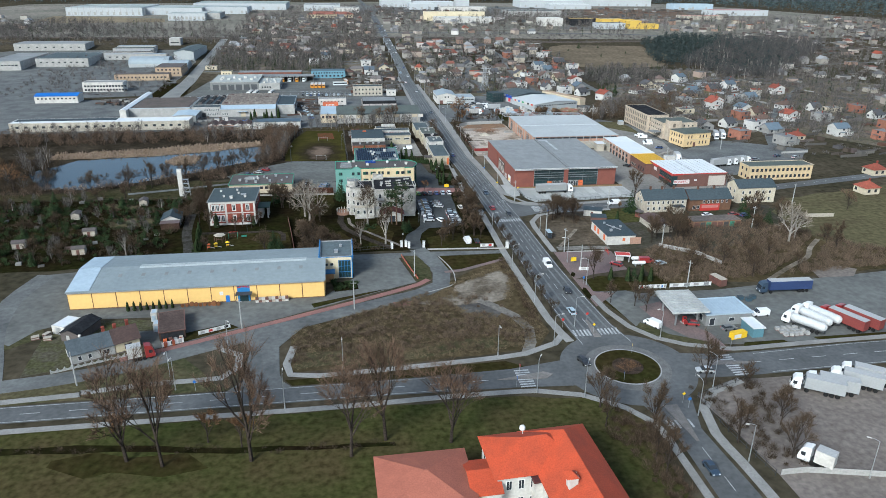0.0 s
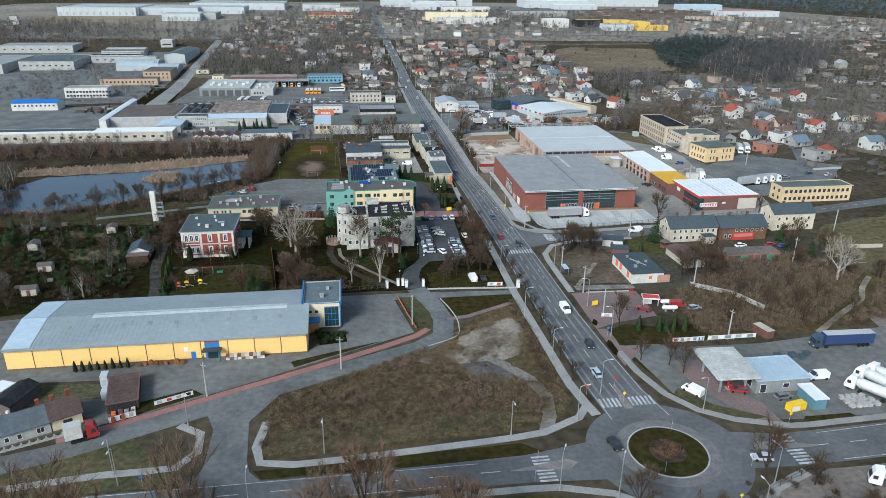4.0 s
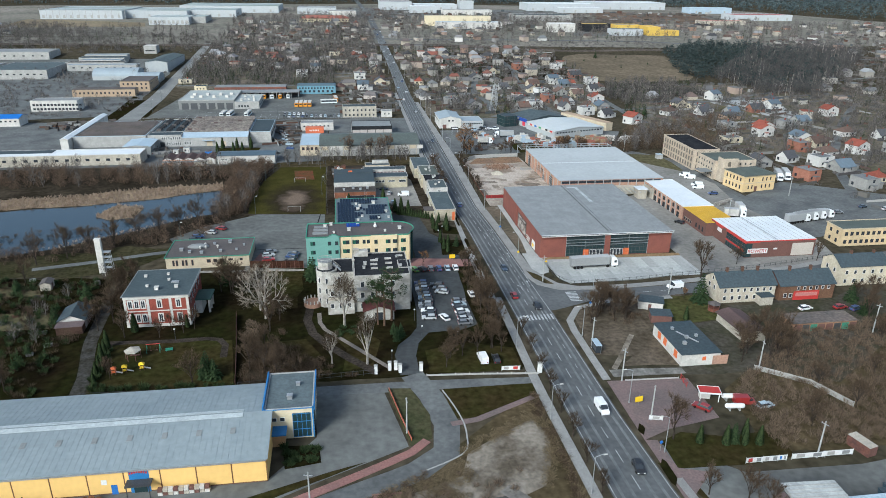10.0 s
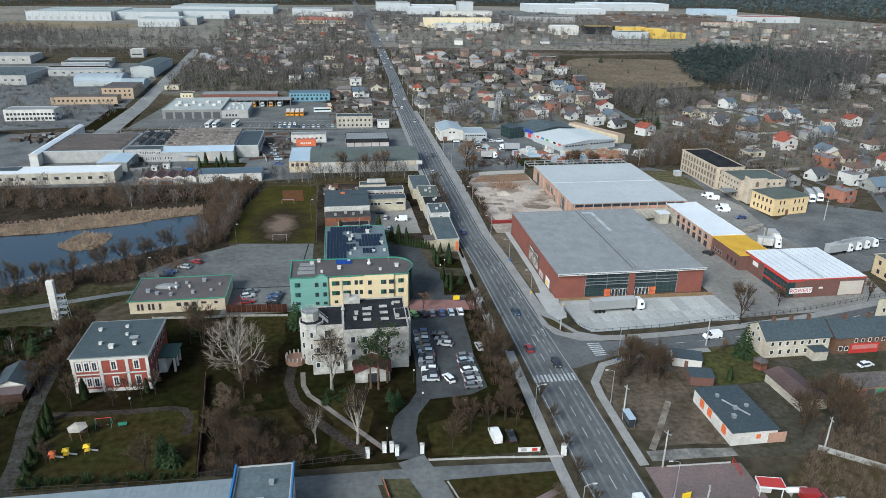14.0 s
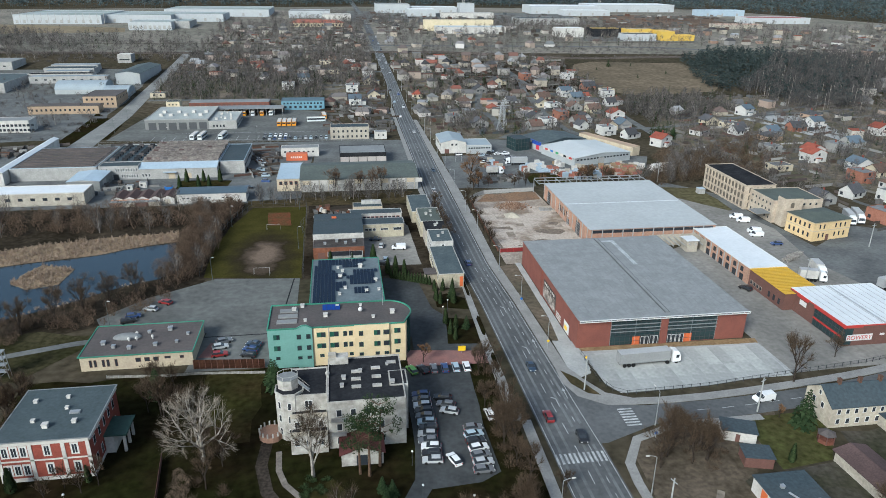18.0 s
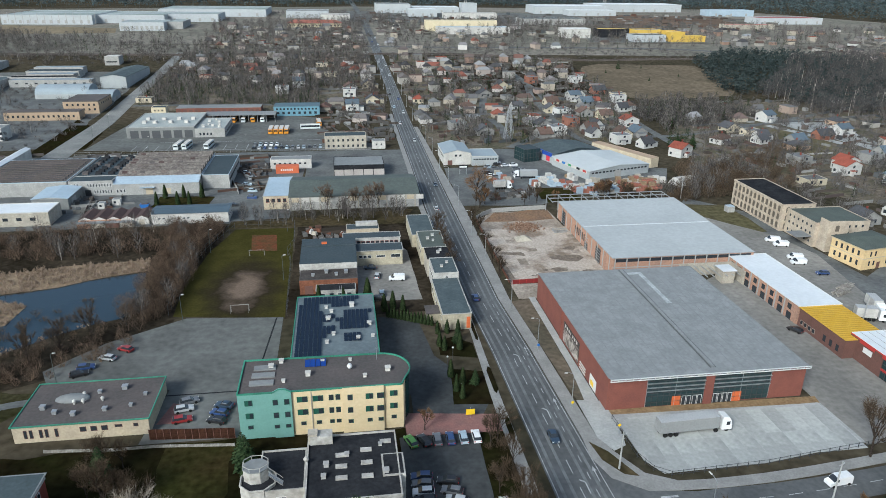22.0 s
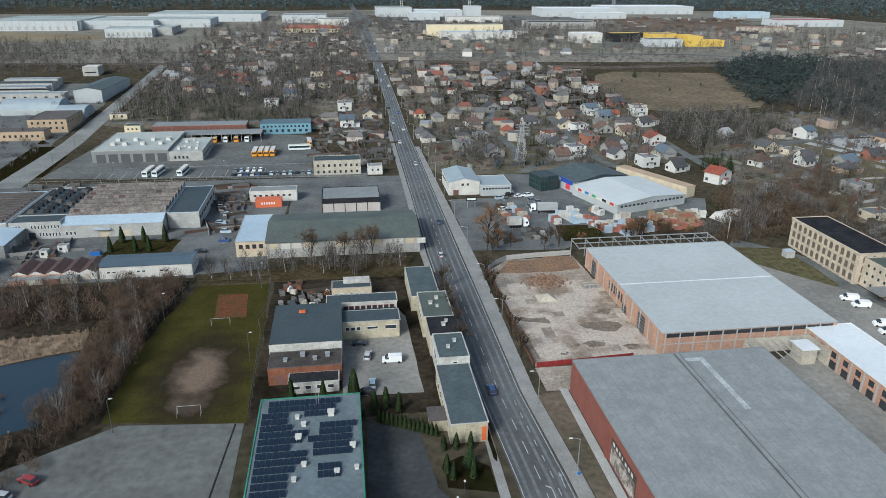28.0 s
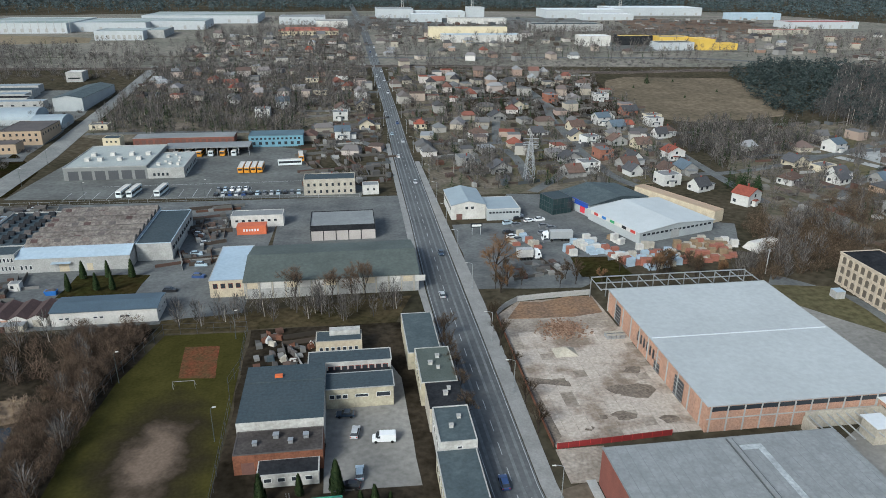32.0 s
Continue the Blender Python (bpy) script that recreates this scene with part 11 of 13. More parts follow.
scrub("reeds", [(-200, 309), (-182, 307), (-160, 316), (-139, 330), (-124, 342), (-112, 350), (-122, 347), (-140, 334), (-165, 320)], 140, reed, "reeds at the water's edge", 1.3, 0.8, 24, 0.05, 10, 0.5)
thicket("hall_scrub", [(86, 432), (150, 446), (150, 486), (116, 480), (104, 452)], 150, twig_brown, "thicket behind the old factory", 6.0, 3.0, 200, 0.045, 11)
scrub("allotment_shrubs", [(-205, 222), (-131, 222), (-132, 290), (-205, 294)], 560, twig, "garden shrubs and bare hedges", 1.7, 1.4, 45, 0.045, 12)
scrub("allotment_evergreens", [(-205, 222), (-131, 222), (-132, 290), (-205, 294)], 380, thuja_leaf, "small evergreen garden shrubs", 2.0, 1.3, 60, 0.10, 13)
thicket("garden_hedge", [(-162, 254.2), (-137.6, 253.2), (-137.4, 254.6), (-162, 255.8)], 30, thuja_leaf, "dark clipped hedge along an allotment lawn", 1.6, 1.0, 160, 0.06, 61)
thicket("garden_hedge", [(-154, 275.6), (-140, 274.6), (-140, 276), (-154, 277)], 16, thuja_leaf, "dark clipped hedge along an allotment lawn", 1.5, 1.0, 160, 0.06, 62)
thicket("garden_bushes", [(-133, 246), (-128, 248), (-129.6, 256), (-131.6, 276), (-135, 276), (-136, 266)], 14, twig_warm, "dark bare bushes beside the garden lane", 3.0, 1.8, 240, 0.03, 63)
scrub("suburb_shrubs", [(2, 545), (130, 545), (165, 690), (165, 850), (0, 880)], 620, twig_hazed, "hedges and bare garden shrubs", 2.4, 2.2, 34, 0.07, 14)
scrub("suburb_shrubs", [(130, 500), (165, 320), (330, 330), (340, 660), (190, 665)], 620, twig_hazed, "hedges and bare garden shrubs", 2.6, 2.4, 34, 0.07, 15)
scrub("birch_thicket", [(-190, 678), (-62, 668), (-62, 745), (-190, 762)], 420, twig_hazed, "bare thicket behind the depot", 3.2, 3.0, 44, 0.08, 16, 1.5)
scrub("suburb_shrubs", [(-190, 770), (-20, 700), (-20, 900), (-190, 900)], 420, twig_hazed, "hedges and bare garden shrubs", 2.6, 2.6, 34, 0.08, 17)
scrub("rail_thicket", [(-500, 820), (-200, 840), (-20, 880), (-20, 930), (-200, 960), (-500, 1000)], 700, twig_hazed, "brown thicket along the railway", 4.5, 4.0, 34, 0.12, 18)
scrub("rail_thicket", [(20, 860), (330, 836), (330, 910), (20, 925)], 380, twig_hazed, "brown thicket along the railway", 2.5, 3.0, 30, 0.10, 19)
scrub("west_thicket", [(-330, 560), (-206, 560), (-206, 735), (-330, 735)], 330, twig_hazed, "brown thicket west of the service road", 3.0, 2.6, 40, 0.08, 20)
scrub("playground_hedge", [(-119.6, 222.4), (-86, 221.4), (-86, 222.6), (-118, 224.4), (-119, 245), (-121, 245)], 70, thuja_leaf, "dark evergreen hedge round the playground", 1.9, 1.1, 90, 0.07, 52)
scrub("corner_brush", [(7, 243), (20, 240), (26, 246), (18, 255), (12, 251)], 40, twig_warm, "bare shrubs on the street corner", 1.6, 1.5, 80, 0.03, 51)
scrub("bed_plants", [(-4, 138), (-0.6, 134.6), (2.8, 138), (-0.6, 141.4)], 60, twig_rust, "low dark shrubs on the roundabout", 0.8, 0.8, 30, 0.04, 21)
scrub("entrance_shrubs", [(-72, 191), (-65.4, 192), (-65.6, 196.6), (-73, 197.6)], 26, thuja_leaf, "rounded evergreen shrubs by the entrance", 1.4, 1.1, 120, 0.10, 22)


def far_wood_stuff(name, poly, n, h, mat, label, seed, width=3.0, blades=30, bare=False):
    """Distant wood: every crown is a loose cloud of small leaves or thin twigs round a stem."""
    rng = random.Random(seed)
    g = Geo()
    xs, ys = [p[0] for p in poly], [p[1] for p in poly]
    k = 0
    for _ in range(n * 6):
        if k >= n:
            break
        x, y = rng.uniform(min(xs), max(xs)), rng.uniform(min(ys), max(ys))
        if not inside(x, y, poly):
            continue
        k += 1
        z, s = zt(y), h * rng.uniform(0.65, 1.2)
        for _ in range(blades):
            a, t = rng.uniform(0, 6.28), rng.random()
            q = width * rng.random() ** 0.5 * (1.1 - 0.75 * t)
            c = Vector((x + q * math.cos(a), y + q * math.sin(a), z + s * (0.22 + 0.75 * t)))
            if bare:
                d = Vector((math.cos(a) * 0.8, math.sin(a) * 0.8, rng.uniform(0.5, 1.4))) * width * 0.5
                u = Vector((rng.uniform(-1, 1), rng.uniform(-1, 1), 0)) * width * 0.06
            else:
                d = Vector((rng.uniform(-1, 1), rng.uniform(-1, 1), rng.uniform(-0.2, 0.7))) * width * 0.42
                u = Vector((rng.uniform(-1, 1), rng.uniform(-1, 1), rng.uniform(-0.5, 0.5))) * width * 0.3
            g.tri(c - u, c + u, c + d)
        r = 0.07 + 0.008 * s
        g.tri((x - r, y, z - 1), (x + r, y, z - 1), (x, y, z + s))
    return tagged(new(name, g.mesh(name, mat)), label, "wood", "", "stuff")


# far forest haze is mixed into this lighter, bluer needle colour
pine_hazed = island_mat("pine_hazed", (0.036, 0.050, 0.053), (0.092, 0.116, 0.122))
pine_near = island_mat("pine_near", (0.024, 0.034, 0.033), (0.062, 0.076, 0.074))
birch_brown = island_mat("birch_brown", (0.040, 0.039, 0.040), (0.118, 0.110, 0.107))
far_wood_stuff("pine_wood", [(296, 826), (359, 876), (430, 850), (400, 800), (349, 750), (300, 690), (276, 676), (258, 692), (274, 761)], 560, 9, pine_near, "dense dark green pine wood", 31, 3.4, 40)
far_wood_stuff("pine_wood", [(349, 756), (300, 690), (284, 640), (330, 610), (420, 700), (470, 790), (392, 836)], 420, 11, pine_near, "scattered pines in the birch wood", 40, 3.4, 40)
far_wood_stuff("birch_wood", [(381, 804), (483, 842), (520, 800), (420, 690), (330, 600), (284, 606), (282, 648), (274, 676), (349, 756)], 900, 13, birch_brown, "tall bare grey-brown birch wood", 32, 2.8, 80, True)
far_wood_stuff("east_wood", [(380, 380), (620, 480), (900, 800), (760, 900), (560, 640), (400, 500)], 1000, 10, twig_hazed, "bare grey-brown wood in the east", 33, 3.4, 44, True)
far_wood_stuff("far_forest_west", [(-1400, 1560), (-600, 1420), (-120, 1500), (-40, 1700), (-60, 2200), (-1500, 2300)], 2600, 18, pine_hazed, "distant dark pine forest", 34, 7.0, 22)
far_wood_stuff("far_forest_north", [(-120, 1560), (560, 1520), (700, 2300), (-100, 2300)], 2200, 18, pine_hazed, "distant dark pine forest", 35, 7.0, 22)
far_wood_stuff("far_forest_east", [(560, 1500), (700, 1330), (820, 1120), (1100, 900), (1900, 1200), (1500, 2300), (640, 2300)], 3200, 18, pine_hazed, "distant dark pine forest", 36, 7.0, 22)
far_wood_stuff("far_copses", [(-30, 1080), (60, 1100), (60, 1260), (-20, 1330), (-140, 1300), (-150, 1110)], 260, 9, twig_hazed, "bare copses before the factories", 37, 3.4, 40, True)
far_wood_stuff("far_copses", [(150, 1040), (330, 1030), (330, 1120), (180, 1230)], 260, 8, twig_hazed, "bare copses between the halls", 38, 3.4, 40, True)
far_wood_stuff("far_hedges", [(-600, 880), (-420, 880), (-300, 980), (-430, 1040), (-620, 1000)], 420, 8, twig_hazed, "bare thicket by the stubble field", 39, 3.6, 40, True)


# ---- vehicles ----
def paint_of(name, c, rough=0.3):
    return M("car_" + name, c, rough, 0.04, 0.5, 3.0, spec=0.6)


lamp_white = M("lamp_white", (0.75, 0.75, 0.72), 0.2, 0.02)
lamp_red = M("lamp_red", (0.35, 0.02, 0.02), 0.3, 0.02)


def wheel_on(parent, x, y, r=0.32, w=0.2):
    t = part("wheel", Geo().tube((0, -w / 2, 0), (0, w / 2, 0), r, r, 12), rubber, parent, at=pose(x, y, r))


def car(color, label, kind="hatch"):
    """A car, nose to +x, standing on z = 0."""
    ob = thing("car", pose(0, -1000, 0), label, "car", "cars")
    L, W = (4.2, 1.76) if kind != "van" else (5.0, 1.95)
    a = L / 2
    g = Geo()
    if kind == "van":
        prof = [(-a, 0.35), (-a, 1.95), (-a + 0.2, 2.05), (a - 1.6, 2.05), (a - 0.75, 1.25), (a - 0.1, 1.05), (a, 0.8), (a, 0.35)]
    else:
        prof = [(-a, 0.35), (-a, 0.75), (-a + 0.15, 0.95), (a - 1.15, 0.95), (a - 0.15, 0.8), (a, 0.6), (a, 0.35)]
    k, n = 0, len(prof)
    for s in (-1, 1):
        g.v += [(x, s * (W / 2 - (0.06 if z > 0.85 or abs(x) > a - 0.05 else 0)), z) for x, z in prof]
    g.f += [tuple(range(n)), tuple(range(2 * n - 1, n - 1, -1))] + [(i, n + i, n + (i + 1) % n, (i + 1) % n) for i in range(n)]
    part("body", g, color, ob)
    if kind != "van":
        b0, b1, t0, t1 = (-a + 0.12, a - 1.1, -a + 0.55, a - 1.85) if kind == "hatch" else (-a + 0.5, a - 1.2, -a + 1.0, a - 1.9)
        low = [(b0, -W / 2 + 0.08, 0.94), (b1, -W / 2 + 0.08, 0.94), (b1, W / 2 - 0.08, 0.94), (b0, W / 2 - 0.08, 0.94)]
        high = [(t0, -W / 2 + 0.25, 1.40), (t1, -W / 2 + 0.25, 1.40), (t1, W / 2 - 0.25, 1.40), (t0, W / 2 - 0.25, 1.40)]
        part("glasshouse", Geo().hexa(low, high), glass, ob)
        part("roof", Geo().hexa([(x * 1.0, y, 1.405) for x, y, z in high], [(x * 0.97, y * 0.95, 1.46) for x, y, z in high]), color, ob)
    else:
        part("windscreen", Geo().hexa([(a - 1.58, -0.8, 2.0), (a - 0.78, -0.86, 1.27), (a - 0.78, 0.86, 1.27), (a - 1.58, 0.8, 2.0)], [(a - 1.54, -0.8, 2.04), (a - 0.74, -0.86, 1.31), (a - 0.74, 0.86, 1.31), (a - 1.54, 0.8, 2.04)]), glass, ob)
        for s in (-1, 1):
            part("side_window", Geo().box(a - 1.75, a - 1.05, s * W / 2 - 0.06 - 0.01, s * W / 2 - 0.06 + 0.02, 1.25, 1.8) if s > 0 else Geo().box(a - 1.75, a - 1.05, s * W / 2 + 0.04, s * W / 2 + 0.07, 1.25, 1.8), glass, ob)
    for x in (-a + 0.75, a - 0.8):
        for s in (-1, 1):
            wheel_on(ob, x, s * (W / 2 - 0.1))
    for s in (-1, 1):
        part("headlight", Geo().box(a - 0.05, a + 0.02, s * 0.62 - 0.17, s * 0.62 + 0.17, 0.58, 0.74), lamp_white, ob)
        part("tail_light", Geo().box(-a - 0.02, -a + 0.05, s * 0.66 - 0.13, s * 0.66 + 0.13, 0.62, 0.84), lamp_red, ob)
    return ob


def truck(cab_c, box_c, label, kind="box", L=13.6):
    ob = thing("lorry", pose(0, -1000, 0), label, "lorry", "lorries")
    c0, c1 = L / 2 - 0.3, L / 2 + 1.95
    g = Geo()
    prof = [(c0, 0.55), (c1, 0.55), (c1 + 0.02, 1.5), (c1 - 0.32, 2.75), (c1 - 0.75, 3.45), (c0, 3.75)]
    n = len(prof)
    for s in (-1, 1):
        g.v += [(x, s * (1.22 if z < 2.8 else 1.08), z) for x, z in prof]
    g.f += [tuple(range(n)), tuple(range(2 * n - 1, n - 1, -1))] + [(i, n + i, n + (i + 1) % n, (i + 1) % n) for i in range(n)]
    cab = part("cab", g, cab_c, ob)
    part("windscreen", Geo().hexa([(c1 - 0.03, -1.08, 1.6), (c1 + 0.02, -1.08, 1.6), (c1 + 0.02, 1.08, 1.6), (c1 - 0.03, 1.08, 1.6)], [(c1 - 0.33, -1.04, 2.66), (c1 - 0.28, -1.04, 2.66), (c1 - 0.28, 1.04, 2.66), (c1 - 0.33, 1.04, 2.66)]), glass, cab)
    for s in (-1, 1):
        part("side_window", Geo().box(c1 - 1.35, c1 - 0.5, s * 1.225 - 0.012, s * 1.225 + 0.012, 1.65, 2.5), glass, cab)
    part("bumper", Geo().box(c1 - 0.3, c1 + 0.08, -1.2, 1.2, 0.35, 0.75), dark_metal, cab)
    if kind == "tank":
        part("tank", Geo().tube((-L / 2, 0, 2.2), (L / 2 - 1.2, 0, 2.2), 1.2, 1.2, 14).sphere((-L / 2, 0, 2.2), 1.19).sphere((L / 2 - 1.2, 0, 2.2), 1.19), box_c, ob)
    else:
        part("trailer_box", Geo().box(-L / 2 - 1, L / 2 - 1.0, -1.27, 1.27, 1.15, 3.95), box_c, ob)
        part("roof_cover", Geo().box(-L / 2 - 1, L / 2 - 1.0, -1.28, 1.28, 3.955, 4.0), M("tarp_top", (0.38, 0.385, 0.385), 0.7, 0.1) if kind == "box" else box_c, ob)
    part("chassis", Geo().box(-L / 2 - 0.8, L / 2 + 1.4, -0.5, 0.5, 0.7, 1.1), dark_metal, ob)
    for x in (-L / 2 + 0.4, -L / 2 + 1.6, -L / 2 + 2.8, L / 2 - 1.6, L / 2 + 0.9) if kind == "box" else (-L / 2 + 0.8, -L / 2 + 2.1, L / 2 - 1.6, L / 2 + 0.9):
        for s in (-1, 1):
            wheel_on(ob, x, s * 1.02, 0.5, 0.3)
    for s in (-1, 1):
        part("headlight", Geo().box(c1 + 0.04, c1 + 0.11, s * 0.9 - 0.2, s * 0.9 + 0.2, 0.8, 1.05), lamp_white, ob)
    return ob


def bus(c, label):
    ob = thing("bus", pose(0, -1000, 0), label, "bus", "buses at the depot")
    part("body", Geo().box(-6, 6, -1.25, 1.25, 0.35, 3.0), c, ob)
    part("roof", Geo().box(-5.9, 5.9, -1.15, 1.15, 3.0, 3.15), plaster_white, ob)
    for s in (-1, 1):
        part("side_window", Geo().box(-5.6, 5.6, s * 1.26 - 0.02, s * 1.26 + 0.02, 1.4, 2.5), glass, ob)
    part("windscreen", Geo().box(5.98, 6.03, -1.1, 1.1, 1.2, 2.7), glass, ob)
    part("rear_window", Geo().box(-6.03, -5.98, -1.0, 1.0, 1.6, 2.5), glass, ob)
    for x in (-3.6, 3.4):
        for s in (-1, 1):
            wheel_on(ob, x, s * 1.08, 0.48, 0.28)
    return ob


COL = {"silver": (0.42, 0.43, 0.44), "white": (0.72, 0.72, 0.72), "black": (0.02, 0.02, 0.022), "grey": (0.14, 0.145, 0.155), "blue": (0.03, 0.06, 0.16), "red": (0.24, 0.022, 0.022), "green": (0.10, 0.26, 0.06), "pale_blue": (0.34, 0.42, 0.48)}
CARS, FAR_CARS = {}, {}


def far_car(color, label):
    ob = thing("car", pose(0, -1000, 0), label, "car", "cars")
    part("body", Geo().hexa([(-2.1, -0.86, 0.0), (2.1, -0.86, 0.0), (2.1, 0.86, 0.0), (-2.1, 0.86, 0.0)], [(-2.05, -0.82, 0.92), (1.95, -0.82, 0.85), (1.95, 0.82, 0.85), (-2.05, 0.82, 0.92)]), color, ob)
    part("glasshouse", Geo().hexa([(-1.9, -0.8, 0.9), (1.0, -0.8, 0.88), (1.0, 0.8, 0.88), (-1.9, 0.8, 0.9)], [(-1.5, -0.62, 1.4), (0.3, -0.62, 1.42), (0.3, 0.62, 1.42), (-1.5, 0.62, 1.4)]), glass, ob)
    part("roof", Geo().box(-1.5, 0.28, -0.6, 0.6, 1.42, 1.46), color, ob)
    return ob


for nm, c in COL.items():
    CARS[nm] = car(paint_of(nm, c), f"parked {nm.replace('_', ' ')} hatchback on the asphalt", "hatch")
    FAR_CARS[nm] = far_car(paint_of(nm, c), f"parked {nm.replace('_', ' ')} car in a distant yard")
CARS["saloon"] = car(paint_of("navy", (0.03, 0.05, 0.08)), "dark saloon car on the asphalt", "saloon")
CARS["van"] = car(paint_of("white", COL["white"]), "white delivery van on the asphalt", "van")
CARS["red_van"] = car(paint_of("red", COL["red"]), "red delivery van on the asphalt", "van")
PUT = set()
CAR_SPOTS = []


def place(src, x, y, rz, dz=0.075):
    m = stand(x, y, rz, dz)
    if src.name in PUT:
        return copy_thing(src, m)
    PUT.add(src.name)
    src.matrix_basis = m
    return src


def cars():
    rng = random.Random(3)
    names = ["silver", "white", "black", "grey", "silver", "grey", "blue", "white", "black", "pale_blue"]
    for n, x, y, rz in (("pale_blue", -5.2, 168, 92), ("black", -10.9, 141, -80), ("silver", 17.2, 133.2, 170), ("saloon", 0.6, 99, -88), ("black", -2.2, 181.6, -96), ("van", -2.4, 202, -88), ("red", -8.2, 262, 90), ("black", -3.2, 254, -92), ("saloon", -6.6, 283, -90), ("blue", -10.4, 351, 90), ("silver", -10.8, 436, 90), ("saloon", -6.6, 470, -90), ("silver", -6.6, 560, -90), ("white", -10.6, 610, 90)):
        place(CARS[n], x, y, rz)
    # station
    for n, x, y, rz in (("van", 14.6, 157.6, 120), ("red", 25.4, 156.6, 160), ("van", 47.8, 159.6, 180), ("grey", 34.4, 152.8, 8), ("red_van", 31.4, 200.4, -10), ("pale_blue", 35.4, 198.4, 10), ("red", 20.6, 199.6, 130)):
        place(CARS[n], x, y, rz)
    # villa car park: two rows
    for i, n in enumerate(("silver", "black", "white", "grey", "silver", "black", "pale_blue", "grey", "black", "white", "grey", "blue")):
        place(CARS[n], -35.6 + rng.uniform(-0.3, 0.3), 250.6 + i * 2.15, 174 + rng.uniform(-4, 4), 0.065)
    for i, n in enumerate(("grey", "silver", "grey", "white", "black", "pale_blue", "grey")):
        place(CARS[n], -25.9 + rng.uniform(-0.3, 0.3), 246.4 + i * 2.3, rng.uniform(-5, 5) + 6, 0.065)
    for n, x, y, r in (("black", -30.6, 272.4, 165), ("grey", -30.2, 269.6, 160), ("silver", -29.8, 267, 158), ("white", -31.4, 250.2, 110), ("white", -21.0, 264.6, 95)):
        place(CARS[n], x, y, r, 0.065)
    for i, n in enumerate(("green", "black", "grey", "blue", "pale_blue", "white")):
        place(CARS[n], -36.4 + i * 2.75, 285.2, 90 + (20 if i < 2 else 0))
    place(CARS["van"], -25.0, 226.6, 94)
    place(CARS["black"], -21.6, 226, 90, 0.06)
    # school yard west
    for n, x, y, rz in (("silver", -108.2, 328, 160), ("red", -104.9, 332, 150), ("blue", -112, 324, 10), ("black", -112.6, 321, 20), ("grey", -84.4, 306, 20), ("silver", -85, 303, 14), ("red", -84.6, 299, 10), ("saloon", -76.4, 303.4, 160), ("blue", -77, 300.6, 156), ("black", -77.2, 297.8, 158)):
        place(CARS[n], x, y, rz)
    # workshop yard
    for n, x, y, rz in (("saloon", -40.6, 377.4, 175), ("silver", -38.6, 370.6, 80), ("van", -32.6, 367.6, 176), ("pale_blue", -38, 357.4, 88), ("black", -40, 354, 170)):
        place(CARS[n], x, y, rz)
    # factory yard
    for n, x, y, rz in (("van", 107.4, 385.6, 160), ("van", 107.8, 381, 165), ("van", 105.4, 369, 160), ("van", 103.9, 364.8, 170), ("black", 73.4, 320.4, 120), ("blue", 106.4, 355.6, 175), ("black", 139, 327, 10), ("grey", 146, 325, 0), ("silver", 170, 327, 15), ("saloon", 162, 331, 20)):
        place(CARS[n], x, y, rz)
    for n, x, y, rz in (("red", 87, 243, 10), ("blue", 91, 241.6, 20), ("white", 76, 243.5, 10)):
        place(CARS[n], x, y, rz)
    place(CARS["van"], 44, 262.4, 186)
    place(CARS["silver"], 24, 523, 20)
    place(CARS["white"], 33, 500, 15)
    # depot and works yards
    for i in range(18):
        place(FAR_CARS[rng.choice(names)], -96 + (i % 13) * 3.0, 551 + 8 * (i // 13), 90 + rng.uniform(-4, 4), 0.055)
    for i in range(6):
        place(FAR_CARS[rng.choice(names)], -94 + rng.uniform(0, 8), 450 + i * 10.0, rng.uniform(-10, 10), 0.04)
    for i in range(30):
        place(FAR_CARS[rng.choice(names)], -172 + rng.uniform(0, 10), 520 + i * 0.7, rng.uniform(-10, 10) + 90 * (i % 2), 0.04) if i % 3 == 0 else None
    for i in range(18):
        place(FAR_CARS[rng.choice(names)], -10.6 if i % 2 else -5.4, 640 + i * 22 + rng.uniform(-6, 6), 90 if i % 2 else -90)
    for i in range(14):
        place(FAR_CARS[rng.choice(names)], 20 + rng.uniform(0, 22), 478 + i * 2.6, 17 + rng.uniform(-8, 8), 0.055)


cars()


